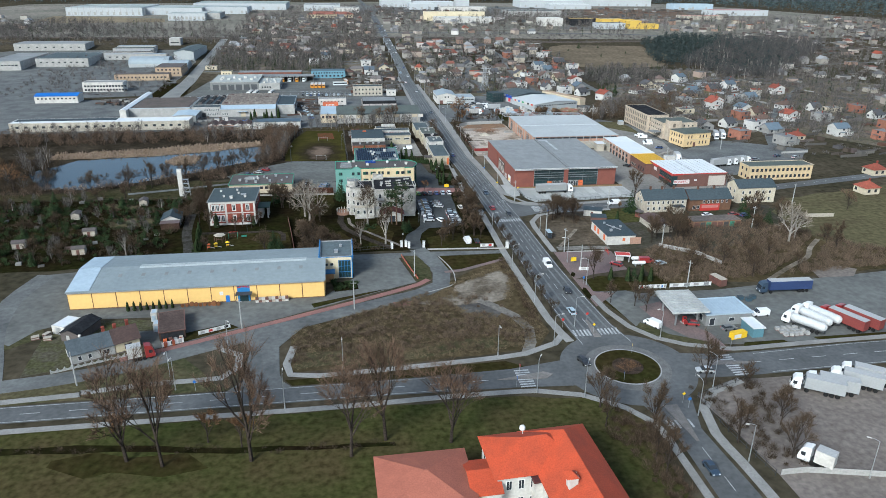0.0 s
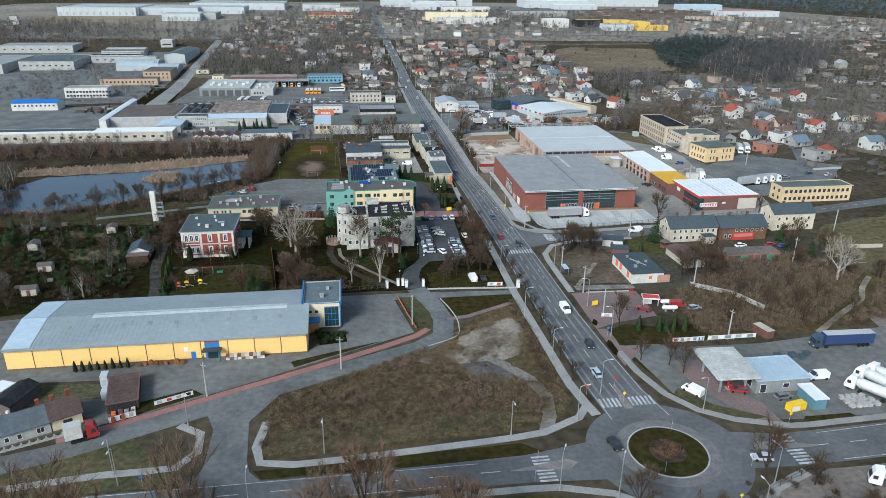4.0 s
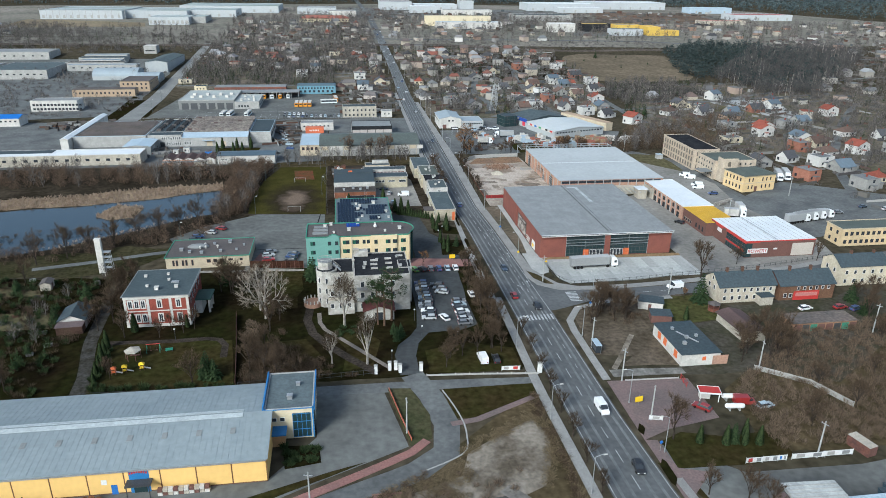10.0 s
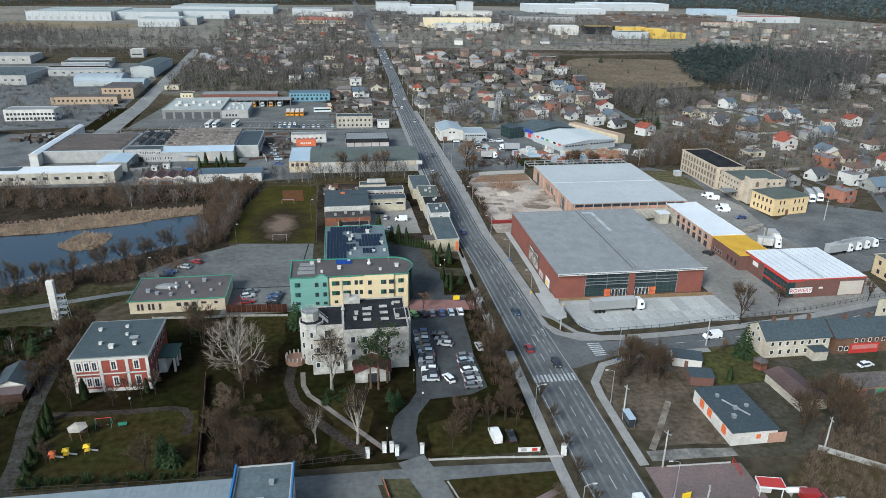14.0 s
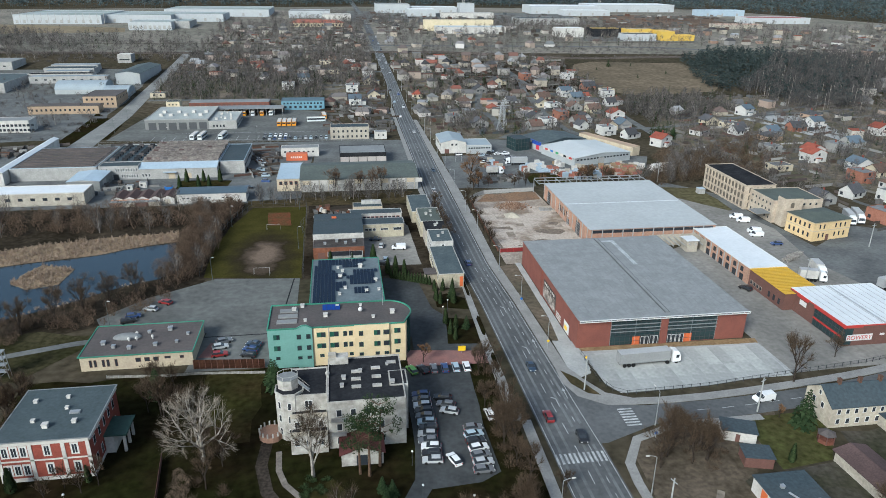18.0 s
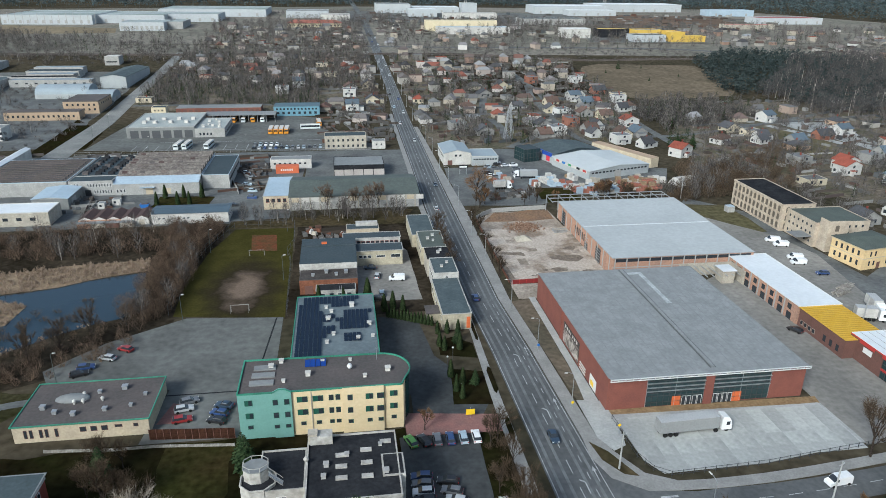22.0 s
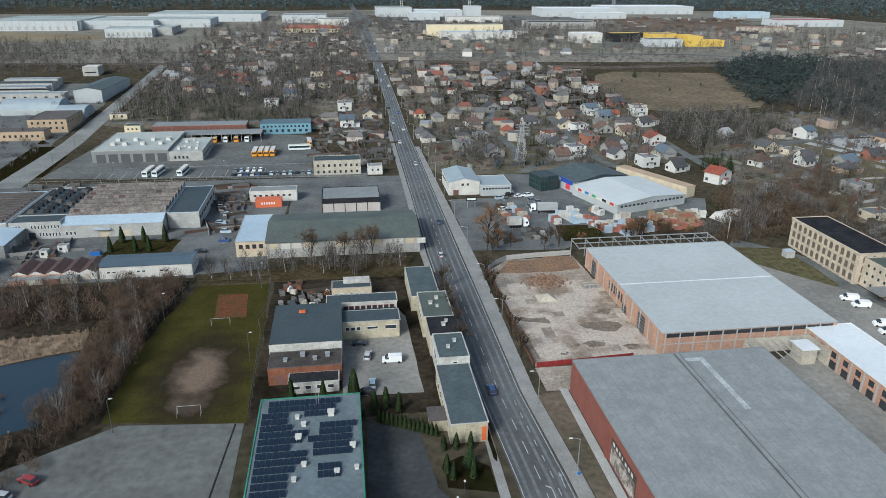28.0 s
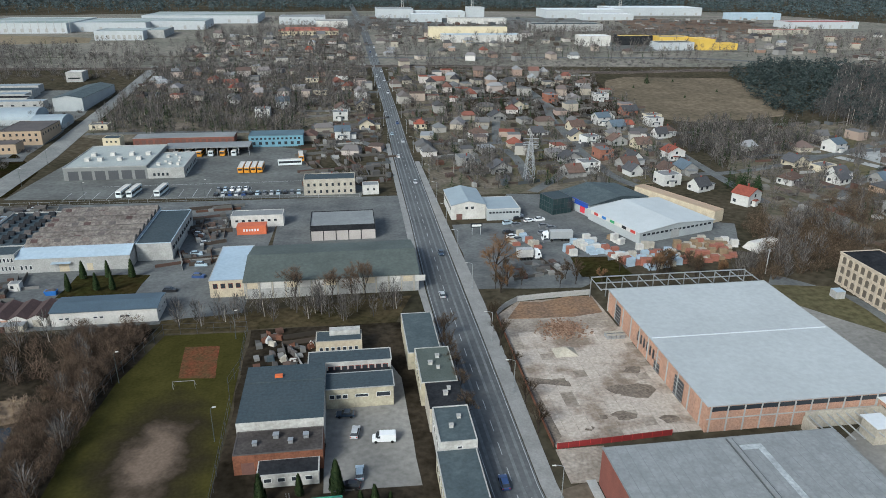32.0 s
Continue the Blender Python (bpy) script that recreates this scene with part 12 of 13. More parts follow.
def lorries():
    a = truck(paint_of("white", COL["white"]), M("tarp_grey", (0.26, 0.265, 0.265), 0.7, 0.1), "white lorry with a grey curtain trailer", "box")
    place(a, 23.4, 281.6, 2, 0.085)
    b = truck(paint_of("navy", (0, 0, 0)), M("tarp_blue", (0.03, 0.05, 0.13), 0.6, 0.1), "dark blue lorry with a blue curtain trailer", "box")
    place(b, 64.6, 173.6, 178)
    t = truck(paint_of("white", COL["white"]), M("tank_white", (0.50, 0.51, 0.515), 0.35, 0.08), "white tanker lorry on the asphalt", "tank", 8.6)
    place(t, 60.0, 153.6, 112)
    place(t, 63.6, 154.6, 112)
    r = truck(paint_of("red", COL["red"]), M("tarp_red", (0.20, 0.045, 0.04), 0.7, 0.12), "lorry with a dark red trailer", "box", 10.4)
    place(r, 67.6, 151.2, 112)
    place(r, 72.4, 151.4, 112)
    place(t, 55.8, 150.6, 122)
    w = truck(paint_of("white", COL["white"]), M("tarp_pale", (0.30, 0.31, 0.315), 0.7, 0.06), "white lorry with a pale box trailer", "box", 8.4)
    for x, y, rz in ((39.2, 121.2, 146), (43.0, 121.6, 146), (50.0, 122.6, 142), (54.0, 124.2, 142)):
        place(w, x, y, rz, 0.055)
    place(w, 151.6, 377, -112)
    place(w, 156.2, 378, -112)
    for i in range(4):
        place(w, 121 + i * 4.2, 316 + i * 1.2, 12 - i * 2)
    place(w, 38.4, 478.2, 176)
    v = truck(paint_of("white", COL["white"]), plaster_white, "small white box lorry on asphalt", "box", 5.5)
    place(v, 104.4, 329.4, -104)
    u = truck(paint_of("red", COL["red"]), plaster_white, "small lorry with a red cab and white box", "box", 3.3)
    place(u, -120.2, 157.2, 20, 0.09)
    u2 = truck(paint_of("white", COL["white"]), plaster_white, "small white delivery lorry beside the wall", "box", 3.5)
    place(u2, 22.6, 97.6, 128, 0.055)
    place(v, 98.6, 324.4, -20)
    place(v, 22.6, 462, 0)
    y = bus(M("bus_orange", (0.62, 0.26, 0.03), 0.4, 0.05), "orange city bus at the depot")
    for i in range(4):
        place(y, -90 + i * 3.1, 592, 90, 0.055)
    z = bus(M("bus_white", (0.62, 0.66, 0.66), 0.4, 0.05), "white and green city bus")
    place(z, -67, 600, 4, 0.055)
    for x in (-136.4, -132, -120.4):
        place(z, x, 557, 84, 0.055)
    place(y, -62, 612, 95, 0.055)
    for i in range(6):
        place(z if i % 2 else y, -128 + i * 6, 628, 90, 0.055)


lorries()


# ---- street furniture ----
def lamp_post(h=8.5, arm=1.6, label="tall grey street lamp with a curved arm", metal=steel, r=0.11):
    ob = thing("street_lamp", pose(0, -1000, 0), label, "street lamp", "street lamps")
    part("pole", Geo().tube((0, 0, -0.3), (0, 0, h), r, r * 0.55, 8).tube((0, 0, -0.2), (0, 0, 0.9), r * 1.5, r * 1.35, 8), metal, ob)
    g = Geo()
    pts = [(arm * t, 0, h + 0.5 * math.sin(t * 1.57)) for t in (0, 0.33, 0.66, 1)]
    for p, q in zip(pts, pts[1:]):
        g.tube(p, q, 0.05, 0.045, 6)
    part("arm", g, metal, ob)
    part("lamp_head", Geo().hexa([(arm - 0.1, -0.16, h + 0.4), (arm + 0.7, -0.13, h + 0.45), (arm + 0.7, 0.13, h + 0.45), (arm - 0.1, 0.16, h + 0.4)], [(arm, -0.1, h + 0.58), (arm + 0.6, -0.08, h + 0.56), (arm + 0.6, 0.08, h + 0.56), (arm, 0.1, h + 0.58)]), plaster_white, ob)
    return ob


def concrete_pole(h=9):
    ob = thing("power_pole", pose(0, -1000, 0), "pale concrete power pole with a cross arm", "pole", "power poles")
    part("pole", Geo().tube((0, 0, -0.3), (0, 0, h), 0.2, 0.13, 8), concrete, ob)
    arm = Geo().box(-0.8, 0.8, -0.06, 0.06, h - 0.8, h - 0.68)
    for x in (-0.7, 0, 0.7):
        arm.tube((x, 0, h - 0.68), (x, 0, h - 0.5), 0.05, 0.04, 6)
    part("cross_arm", arm, steel, ob)
    return ob


def garden_lamp():
    ob = thing("globe_lamp", pose(0, -1000, 0), "short lamp post with a white globe", "lamp", "globe lamps")
    part("pole", Geo().tube((0, 0, -0.2), (0, 0, 3.4), 0.06, 0.05, 6), dark_metal, ob)
    part("globe", Geo().sphere((0, 0, 3.6), 0.24), white_paint, ob)
    return ob


def street():
    a = lamp_post()
    for x, y, rz in ((-15.7, 150.6, 0), (-7.0, 160, 0), (-26, 129.8, 60), (-15.6, 126.6, 60), (13.6, 150.6, 200), (15.4, 126, 120), (7.0, 116.6, 100), (9.6, 100.7, 180), (30.1, 92.8, 150), (-31.3, 147.4, -90), (-70.2, 146.4, -90), (-108.6, 141.8, -90), (-99, 158.8, -60), (-83.2, 131.0, 90), (-110.2, 144.8, -90), (-13.9, 176, 0), (-14.9, 200, 0), (-14.8, 232, 0), (5.4, 186, 180), (5.0, 204, 180), (4.6, 236, 180), (14.6, 256.6, 100)):
        place(a, x, y, rz, 0.1)
    for y, x in ((293.6, 0.8), (320, 0.2), (344.4, -1.0), (381.8, -1.2), (406.6, -1.4), (440, -0.8), (470, -0.6), (500, -0.4), (530, -0.2), (560, 0), (590, 0)):
        place(a, x, y, 180, 0.15)
    for y in (620, 660, 700, 740, 780, 820):
        place(a, -1.6, y, 180, 0.1)
        place(a, -14.2, y + 20, 0, 0.1)
    b = lamp_post(8.0, 0.5, "slim dark-poled lamp with a small white head", M("lamp_green", (0.07, 0.085, 0.08), 0.6, 0.15), 0.085)
    for x, y in ((-116.5, 317.6), (-93.6, 346.2), (-69.6, 416.8), (-186, 575), (-188, 612), (-150, 548), (-100, 547), (-94.4, 398), (-68, 372)):
        place(b, x, y, 0, 0.05)
    c = concrete_pole()
    for x, y in ((-131.6, 146.6), (6.8, 213), (5.0, 229.6), (3.6, 272), (40, 258.4), (7.2, 197), (42.6, 213), (86, 228), (-97, 170), (-66.6, 178), (-47, 199), (36, 180.4), (120, 254), (95, 322), (125, 380), (140, 350), (98, 440)):
        place(c, x, y, _tr.uniform(0, 180), 0.02)
    g = garden_lamp()
    for x, y in ((-24.6, 313), (-23, 300.6), (-22.6, 317.2), (-39, 240), (-40, 250), (-48, 228), (-104, 246), (-30, 236)):
        place(g, x, y, 0, 0.05)


street()


def fence(name, label, pts, h, pitch, mat, rails=(0.3, 0.95), solid=None, panel_mat=None):
    ob = thing(name, pose(0, 0, 0), label, "fence")
    for (a, b) in zip(pts, pts[1:]):
        L = math.dist(a, b)
        n = max(1, round(L / pitch))
        ang = math.degrees(math.atan2(b[1] - a[1], b[0] - a[0]))
        for i in range(n + 1):
            x, y = a[0] + (b[0] - a[0]) * i / n, a[1] + (b[1] - a[1]) * i / n
            z = zt(y)
            part("post", Geo().box(-0.05, 0.05, -0.05, 0.05, -0.2, h), mat, ob, at=pose(x, y, z, 0, 0, ang))
            if i < n:
                d = L / n
                if solid:
                    part("fence_panel", Geo().box(0.06, d - 0.06, -0.03, 0.03, solid[0], solid[1]), panel_mat or mat, ob, at=pose(x, y, z, 0, 0, ang))
                else:
                    for r in rails:
                        part("rail", Geo().box(0.05, d - 0.05, -0.03, 0.03, r * h - 0.03, r * h + 0.03), mat, ob, at=pose(x, y, z, 0, 0, ang))
    return ob


def banner(x, y, rz, w, h, fields, label):
    ob = thing("banner", stand(x, y, rz, 0.05), label, "banner", "advertising banners")
    part("board", Geo().box(-w / 2, w / 2, -0.03, 0.03, 0.3, 0.3 + h), white_paint, ob)
    for i, m in enumerate(fields):
        a = -w / 2 + w * (i + 0.25) / len(fields)
        part("printed_field", Geo().box(a, a + w * 0.5 / len(fields), -0.045, -0.031, 0.45, 0.15 + h), m, ob)
    for s in (-1, 1):
        part("post", Geo().box(s * w / 2 - 0.05, s * w / 2 + 0.05, 0.032, 0.1, -0.2, 0.4 + h), steel, ob)
    return ob


def sign(x, y, rz, kind):
    ob = thing("traffic_sign", stand(x, y, rz, 0.08), {"blue": "round blue traffic sign on a post", "yellow": "yellow diamond traffic sign on a post", "red": "red-rimmed traffic sign on a post", "board": "yellow advertising board on a post"}[kind], "traffic sign", "traffic signs")
    part("post", Geo().tube((0, 0, -0.2), (0, 0, 2.6), 0.035, 0.035, 6), steel, ob)
    m = {"blue": blue_paint, "yellow": M("sign_yellow", (0.75, 0.5, 0.02), 0.5, 0.05), "red": red_paint, "board": M("sign_yellow", (0, 0, 0))}[kind]
    if kind == "yellow":
        part("plate", Geo().hexa([(-0.45, -0.06, 2.4), (0, -0.06, 1.95), (0.02, -0.03, 1.95), (-0.43, -0.03, 2.4)], [(0, -0.06, 2.85), (0.45, -0.06, 2.4), (0.45, -0.03, 2.4), (0, -0.03, 2.85)]), m, ob)
    elif kind == "board":
        part("plate", Geo().box(-1.0, 1.0, -0.08, -0.04, 0.8, 2.2), m, ob)
    else:
        part("plate", Geo().tube((0, -0.07, 2.3), (0, -0.04, 2.3), 0.4, 0.4, 12), m, ob)
    return ob


def details():
    fence("metal_fence", "black steel fence round the concrete apron", [(8.2, 288), (8.6, 275), (10.2, 270.6), (13, 268.6), (34, 269.4), (58, 272.2), (80, 274.6), (112, 281)], 1.4, 2.4, dark_metal, (0.35, 0.9))
    fence("panel_fence", "pale concrete panel fence round the cleared plot", [(3.2, 421.6), (6.6, 426), (11.2, 429.8), (22, 431), (34.6, 431.8)], 1.9, 2.4, concrete, solid=(0.0, 1.8), panel_mat=plaster_grey)
    fence("hoarding", "dark red sheet metal hoarding", [(3.0, 360.2), (15, 360.8), (28.8, 361.6)], 1.5, 2.4, red_paint, solid=(0.05, 1.5), panel_mat=M("hoarding_red", (0.20, 0.025, 0.025), 0.6, 0.12, rnd=0.1))
    fence("plot_fence", "rusty low wall along the pavement", [(2.4, 361), (2.6, 390), (3.0, 421)], 1.2, 3.0, M("rust", (0.16, 0.075, 0.05), 0.9, 0.2), solid=(0.0, 1.1), panel_mat=M("rust", (0, 0, 0)))
    fence("field_fence", "tall wire fence posts round the pitch", [(-98.4, 351), (-98.8, 372), (-96, 398), (-89.4, 421.6), (-67, 420.6), (-66.2, 400), (-68, 392), (-66.4, 384), (-65.4, 346.6)], 3.2, 4.6, dark_metal, (0.5, 0.98))
    fence("park_fence", "dark iron park fence", [(-85, 221.4), (-52.6, 223.2)], 1.5, 2.6, dark_metal, (0.3, 0.95))
    fence("park_fence", "low white park wall", [(-40, 221), (-26, 220), (-12.4, 218.6)], 0.7, 3.2, plaster_white, solid=(0, 0.5), panel_mat=plaster_grey)
    fence("depot_fence", "grey steel depot fence", [(-186, 543.6), (-60, 543), (-33, 540.8)], 1.8, 8.0, steel, (0.3, 0.95))
    fence("school_hedge_fence", "brown wooden fence beside the pavilion", [(-90, 293.4), (-72.6, 291.8)], 2.6, 1.45, brown_wall, solid=(0.05, 2.6), panel_mat=M("wood_brown", (0.060, 0.027, 0.017), 0.9, 0.3, 0.5, 3.0, rnd=0.3))
    fence("school_wall", "low pale concrete wall before the board fence", [(-110, 291.7), (-96, 290.5), (-88.3, 290.6), (-72.4, 289.1)], 0.8, 3.0, concrete, solid=(0, 0.75), panel_mat=M("wall_stained", (0.30, 0.285, 0.26), 0.95, 0.2, 0.5, 2.0, tint=(0.17, 0.16, 0.14)))
    fence("island_wall", "red paint-worn low wall on the traffic island", [(-49.6, 216), (-47.8, 205), (-46.2, 196.4)], 0.9, 2.2, orange_paint, solid=(0, 0.8), panel_mat=M("wall_worn_red", (0.30, 0.10, 0.07), 0.8, 0.15))
    fence("yard_wall", "grey concrete wall of the lorry park", [(13.6, 96), (19, 96), (34, 92.6), (60, 88)], 1.4, 3.0, concrete, solid=(0, 1.4), panel_mat=plaster_grey)
    fence("yard_fence", "wire fence round the lorry park", [(12.4, 96), (10.4, 110), (10.2, 123), (25, 128.6)], 1.5, 3.0, dark_metal, (0.4, 0.95))
    fence("garden_wall", "pale concrete wall behind the thicket", [(42, 214), (52, 206), (56, 196)], 1.5, 2.4, concrete, solid=(0, 1.4), panel_mat=plaster_grey)
    fence("factory_wall", "pale broken wall in the meadow", [(110, 238), (127, 237)], 1.6, 3.0, plaster_old, solid=(0, 1.5), panel_mat=plaster_old)
    for i, x in enumerate((-52.3, -48.8, -47.3, -46.3, -41.1)):
        p = thing("gate_post", stand(x, 223.6 if i in (0, 3, 4) else 224.9), "white square gate post with a cap", "gate post", "gate posts")
        part("shaft", Geo().box(-0.4, 0.4, -0.4, 0.4, -0.3, 2.3), white_paint, p)
        part("cap", Geo().hexa([(-0.5, -0.5, 2.3), (0.5, -0.5, 2.3), (0.5, 0.5, 2.3), (-0.5, 0.5, 2.3)], [(-0.1, -0.1, 2.6), (0.1, -0.1, 2.6), (0.1, 0.1, 2.6), (-0.1, 0.1, 2.6)]), plaster_grey, p)
    w = thing("gate_post", stand(-12.0, 219.4), "tall white corner post of the park wall", "gate post", "gate posts")
    part("shaft", Geo().box(-0.5, 0.5, -0.4, 0.4, -0.3, 2.6), white_paint, w)
    part("cap", Geo().box(-0.6, 0.6, -0.5, 0.5, 2.6, 2.8), plaster_grey, w)
    banner(-113.4, 163.0, 24, 5.4, 1.3, [red_paint, roof_black, plaster_grey], "white banner with red and grey fields by the cycle path")
    banner(-104, 169.2, 24, 8.4, 1.0, [plaster_grey, red_paint, plaster_grey, roof_black], "long white banner on the grass")
    banner(-19, 220.8, -4, 4.6, 1.1, [plaster_grey, red_paint], "white banner on the park wall")
    for i, (x, w_) in enumerate(((22, 3.6), (25.6, 3.4), (28.2, 1.8), (34, 7.4), (40.6, 6.6))):
        banner(x, 180.3, -1, w_, 1.2, [red_paint if i == 0 else blue_paint if i == 2 else plaster_grey, roof_grey], "white advertising banner along the forecourt")
    banner(8.2, 196.6, -12, 3.0, 1.0, [plaster_grey], "white sign board by the trees")
    for x, y, rz, k in ((-30, 133, 90, "blue"), (-28, 138.4, 90, "red"), (5.8, 121.6, 0, "yellow"), (6.2, 119.6, 0, "blue"), (-3, 156, 0, "yellow"), (-2.6, 162.6, 0, "red"), (4.6, 186.4, 0, "blue"), (6.8, 203, 10, "board"), (30, 143.8, 0, "yellow"), (14, 131.6, 60, "blue"), (7.6, 282.6, 0, "yellow"), (0.4, 292, 0, "yellow"), (-22.6, 292.6, 0, "board"), (-104, 141, 0, "blue"), (12, 251, 0, "blue"), (-0.2, 318, 0, "blue"), (-10.4, 160, 0, "red")):
        sign(x, y, rz, k)
    for k in (1, 4):
        a = k * 1.05
        sign(RC[0] + 7.0 * math.cos(a), RC[1] + 7.0 * math.sin(a), math.degrees(a), "yellow" if k % 2 else "blue")
    py = thing("lattice_pylon", stand(49, 562), "grey steel lattice power pylon", "pylon")
    def corner(k, z):
        r = 2.0 * (1 - z / 20.0) + 0.35
        return ((r, r, z), (-r, r, z), (-r, -r, z), (r, -r, z))[k % 4]
    for k in range(4):
        part("leg", Geo().tube(corner(k, -0.3), corner(k, 18.0), 0.16, 0.10, 4), steel, py)
        br = Geo()
        for j in range(6):
            br.tube(corner(k, 3.0 * j), corner(k + 1, 3.0 * j + 3.0), 0.07, 0.07, 3).tube(corner(k + 1, 3.0 * j), corner(k, 3.0 * j + 3.0), 0.07, 0.07, 3)
        part("bracing", br, steel, py)
    for z in (14.5, 17.6):
        part("cross_arm", Geo().tube((-3.6, 0, z), (3.6, 0, z), 0.12, 0.12, 4).tube((-3.6, 0, z), (0, 0, z + 1.0), 0.07, 0.07, 3).tube((3.6, 0, z), (0, 0, z + 1.0), 0.07, 0.07, 3), steel, py)
    # bus shelter
    s = thing("bus_shelter", stand(5.6, 228, 90, 0.1), "glazed bus shelter with a flat roof", "bus shelter")
    part("roof", Geo().box(-2, 2, -0.8, 0.8, 2.3, 2.45), roof_lightblue, s)
    part("back_pane", Geo().box(-1.9, 1.9, 0.7, 0.74, 0.2, 2.3), glass, s)
    for x in (-1.9, 1.85):
        part("post", Geo().box(x, x + 0.06, -0.7, -0.64, 0, 2.3), steel, s)
        part("side_pane", Geo().box(x, x + 0.04, -0.6, 0.7, 0.2, 2.2), glass, s)
    part("bench", Geo().box(-1.5, 1.5, 0.3, 0.65, 0.42, 0.48), brown_wall, s)
    # goals
    for x, y, rz in ((-78.8, 351.2, 0), (-78.4, 393.4, 180)):
        g = thing("football_goal", stand(x, y, rz, 0.05), "white football goal frame", "goal", "goals")
        part("crossbar", Geo().tube((-2.5, 0, 2.1), (2.5, 0, 2.1), 0.05, 0.05, 6), plaster_grey, g)
        for sx in (-2.5, 2.5):
            part("post", Geo().tube((sx, 0, 0), (sx, 0, 2.1), 0.05, 0.05, 6), plaster_grey, g)
            part("stay", Geo().tube((sx, 0, 2.1), (sx, -1.3, 0), 0.03, 0.03, 5), plaster_grey, g)
    # cable reels and crates before the yellow hall
    rng = random.Random(8)
    for i in range(9):
        r = thing("cable_reel", stand(-115.4 + i * 1.25, 185.7 + rng.uniform(-0.3, 0.3), rng.uniform(-20, 20), 0.06), "rusty brown wooden cable reel", "reel", "reels before the hall")
        d = rng.uniform(0.45, 0.75)
        for y in (-0.3, 0.24):
            part("flange", Geo().tube((0, y, d), (0, y + 0.06, d), d, d, 12), M("reel_wood", (0.20, 0.09, 0.045), 0.9, 0.2, rnd=0.2), r)
        part("drum", Geo().tube((0, -0.24, d), (0, 0.24, d), d * 0.5, d * 0.5, 10), brown_wall, r)
    for i in range(10):
        c = thing("crate", stand(-94.6 + i * 0.95, 186.2, 0, 0.06), "stacked pallet box by the hall wall", "crate", "crates before the hall")
        for z in (0, 0.75):
            part("box", Geo().box(-0.42, 0.42, -0.4, 0.4, z, z + 0.7), (plaster_white, brown_wall, plaster_old)[(i + (z > 0)) % 3], c)
    # playground
    sw = thing("swing_frame", stand(-108.4, 241, 2), "wooden swing frame with a red beam", "swing")
    part("beam", Geo().tube((-1.7, 0, 2.3), (1.7, 0, 2.3), 0.08, 0.08, 6), red_paint, sw)
    for sx in (-1.6, 1.6):
        for sy in (-0.8, 0.8):
            part("leg", Geo().tube((sx, sy, -0.1), (sx, 0, 2.3), 0.06, 0.06, 6), green_trim, sw)
    for sx in (-0.7, 0.7):
        part("seat", Geo().box(sx - 0.25, sx + 0.25, -0.12, 0.12, 0.5, 0.55), brown_wall, sw)
        part("rope", Geo().tube((sx, 0, 0.55), (sx, 0, 2.25), 0.02, 0.02, 4), dark_metal, sw)
    for x, y, m, lb in ((-115.4, 231, orange_paint, "orange climbing tower"), (-113, 231.6, M("sign_yellow", (0, 0, 0)), "yellow climbing tower"), (-109.2, 232.4, M("sign_yellow", (0, 0, 0)), "yellow play house")):
        t = thing("play_tower", stand(x, y, 10) @ Matrix.Scale(0.75, 4), lb + " on the playground", "play tower", "playground towers")
        for sx in (-0.6, 0.6):
            for sy in (-0.6, 0.6):
                part("post", Geo().box(sx - 0.07, sx + 0.07, sy - 0.07, sy + 0.07, -0.1, 2.2), brown_wall, t)
        part("deck", Geo().box(-0.7, 0.7, -0.7, 0.7, 0.9, 1.0), m, t)
        part("roof", Geo().hexa([(-0.9, -0.9, 2.2), (0.9, -0.9, 2.2), (0.9, 0.9, 2.2), (-0.9, 0.9, 2.2)], [(-0.1, -0.1, 2.9), (0.1, -0.1, 2.9), (0.1, 0.1, 2.9), (-0.1, 0.1, 2.9)]), m, t)
        part("slide", Geo().hexa([(0.7, -0.3, 0.85), (2.6, -0.3, 0.1), (2.6, 0.3, 0.1), (0.7, 0.3, 0.85)], [(0.7, -0.3, 0.95), (2.6, -0.3, 0.2), (2.6, 0.3, 0.2), (0.7, 0.3, 0.95)]), plaster_white, t)
    p = thing("pavilion", stand(-112.6, 238), "pale hexagonal pavilion on the playground", "pavilion")
    ring = [(2.1 * math.cos(k * math.pi / 3), 2.1 * math.sin(k * math.pi / 3)) for k in range(6)]
    for x, y in ring:
        part("post", Geo().box(x * 0.88 - 0.06, x * 0.88 + 0.06, y * 0.88 - 0.06, y * 0.88 + 0.06, -0.1, 2.4), brown_wall, p)
    cone = Geo()
    cone.v = [(x, y, 2.4) for x, y in ring] + [(x, y, 2.52) for x, y in ring] + [(0, 0, 3.1)]
    cone.f = [(6 + k, 6 + (k + 1) % 6, 12) for k in range(6)] + [(k, (k + 1) % 6, 6 + (k + 1) % 6, 6 + k) for k in range(6)] + [tuple(range(5, -1, -1))]
    part("roof", cone, plaster_old, p)
    part("bench", Geo().box(-1.2, 1.2, 1.0, 1.4, 0.35, 0.45), brown_wall, p)
    b = thing("park_bench", stand(-104.6, 240.8, 4), "green slatted bench on the lawn", "bench")
    part("seat", Geo().box(-0.9, 0.9, -0.25, 0.25, 0.4, 0.48), green_trim, b)
    part("backrest", Geo().box(-0.9, 0.9, 0.22, 0.3, 0.5, 0.9), green_trim, b)
    for x in (-0.7, 0.7):
        part("leg", Geo().box(x - 0.05, x + 0.05, -0.22, 0.25, -0.1, 0.4), dark_metal, b)
    fence("garden_fence", "dark board fence between playground and park", [(-85.6, 222), (-87.6, 240), (-90, 258.6)], 1.6, 3.0, brown_wall, solid=(0.05, 1.5), panel_mat=brown_wall)
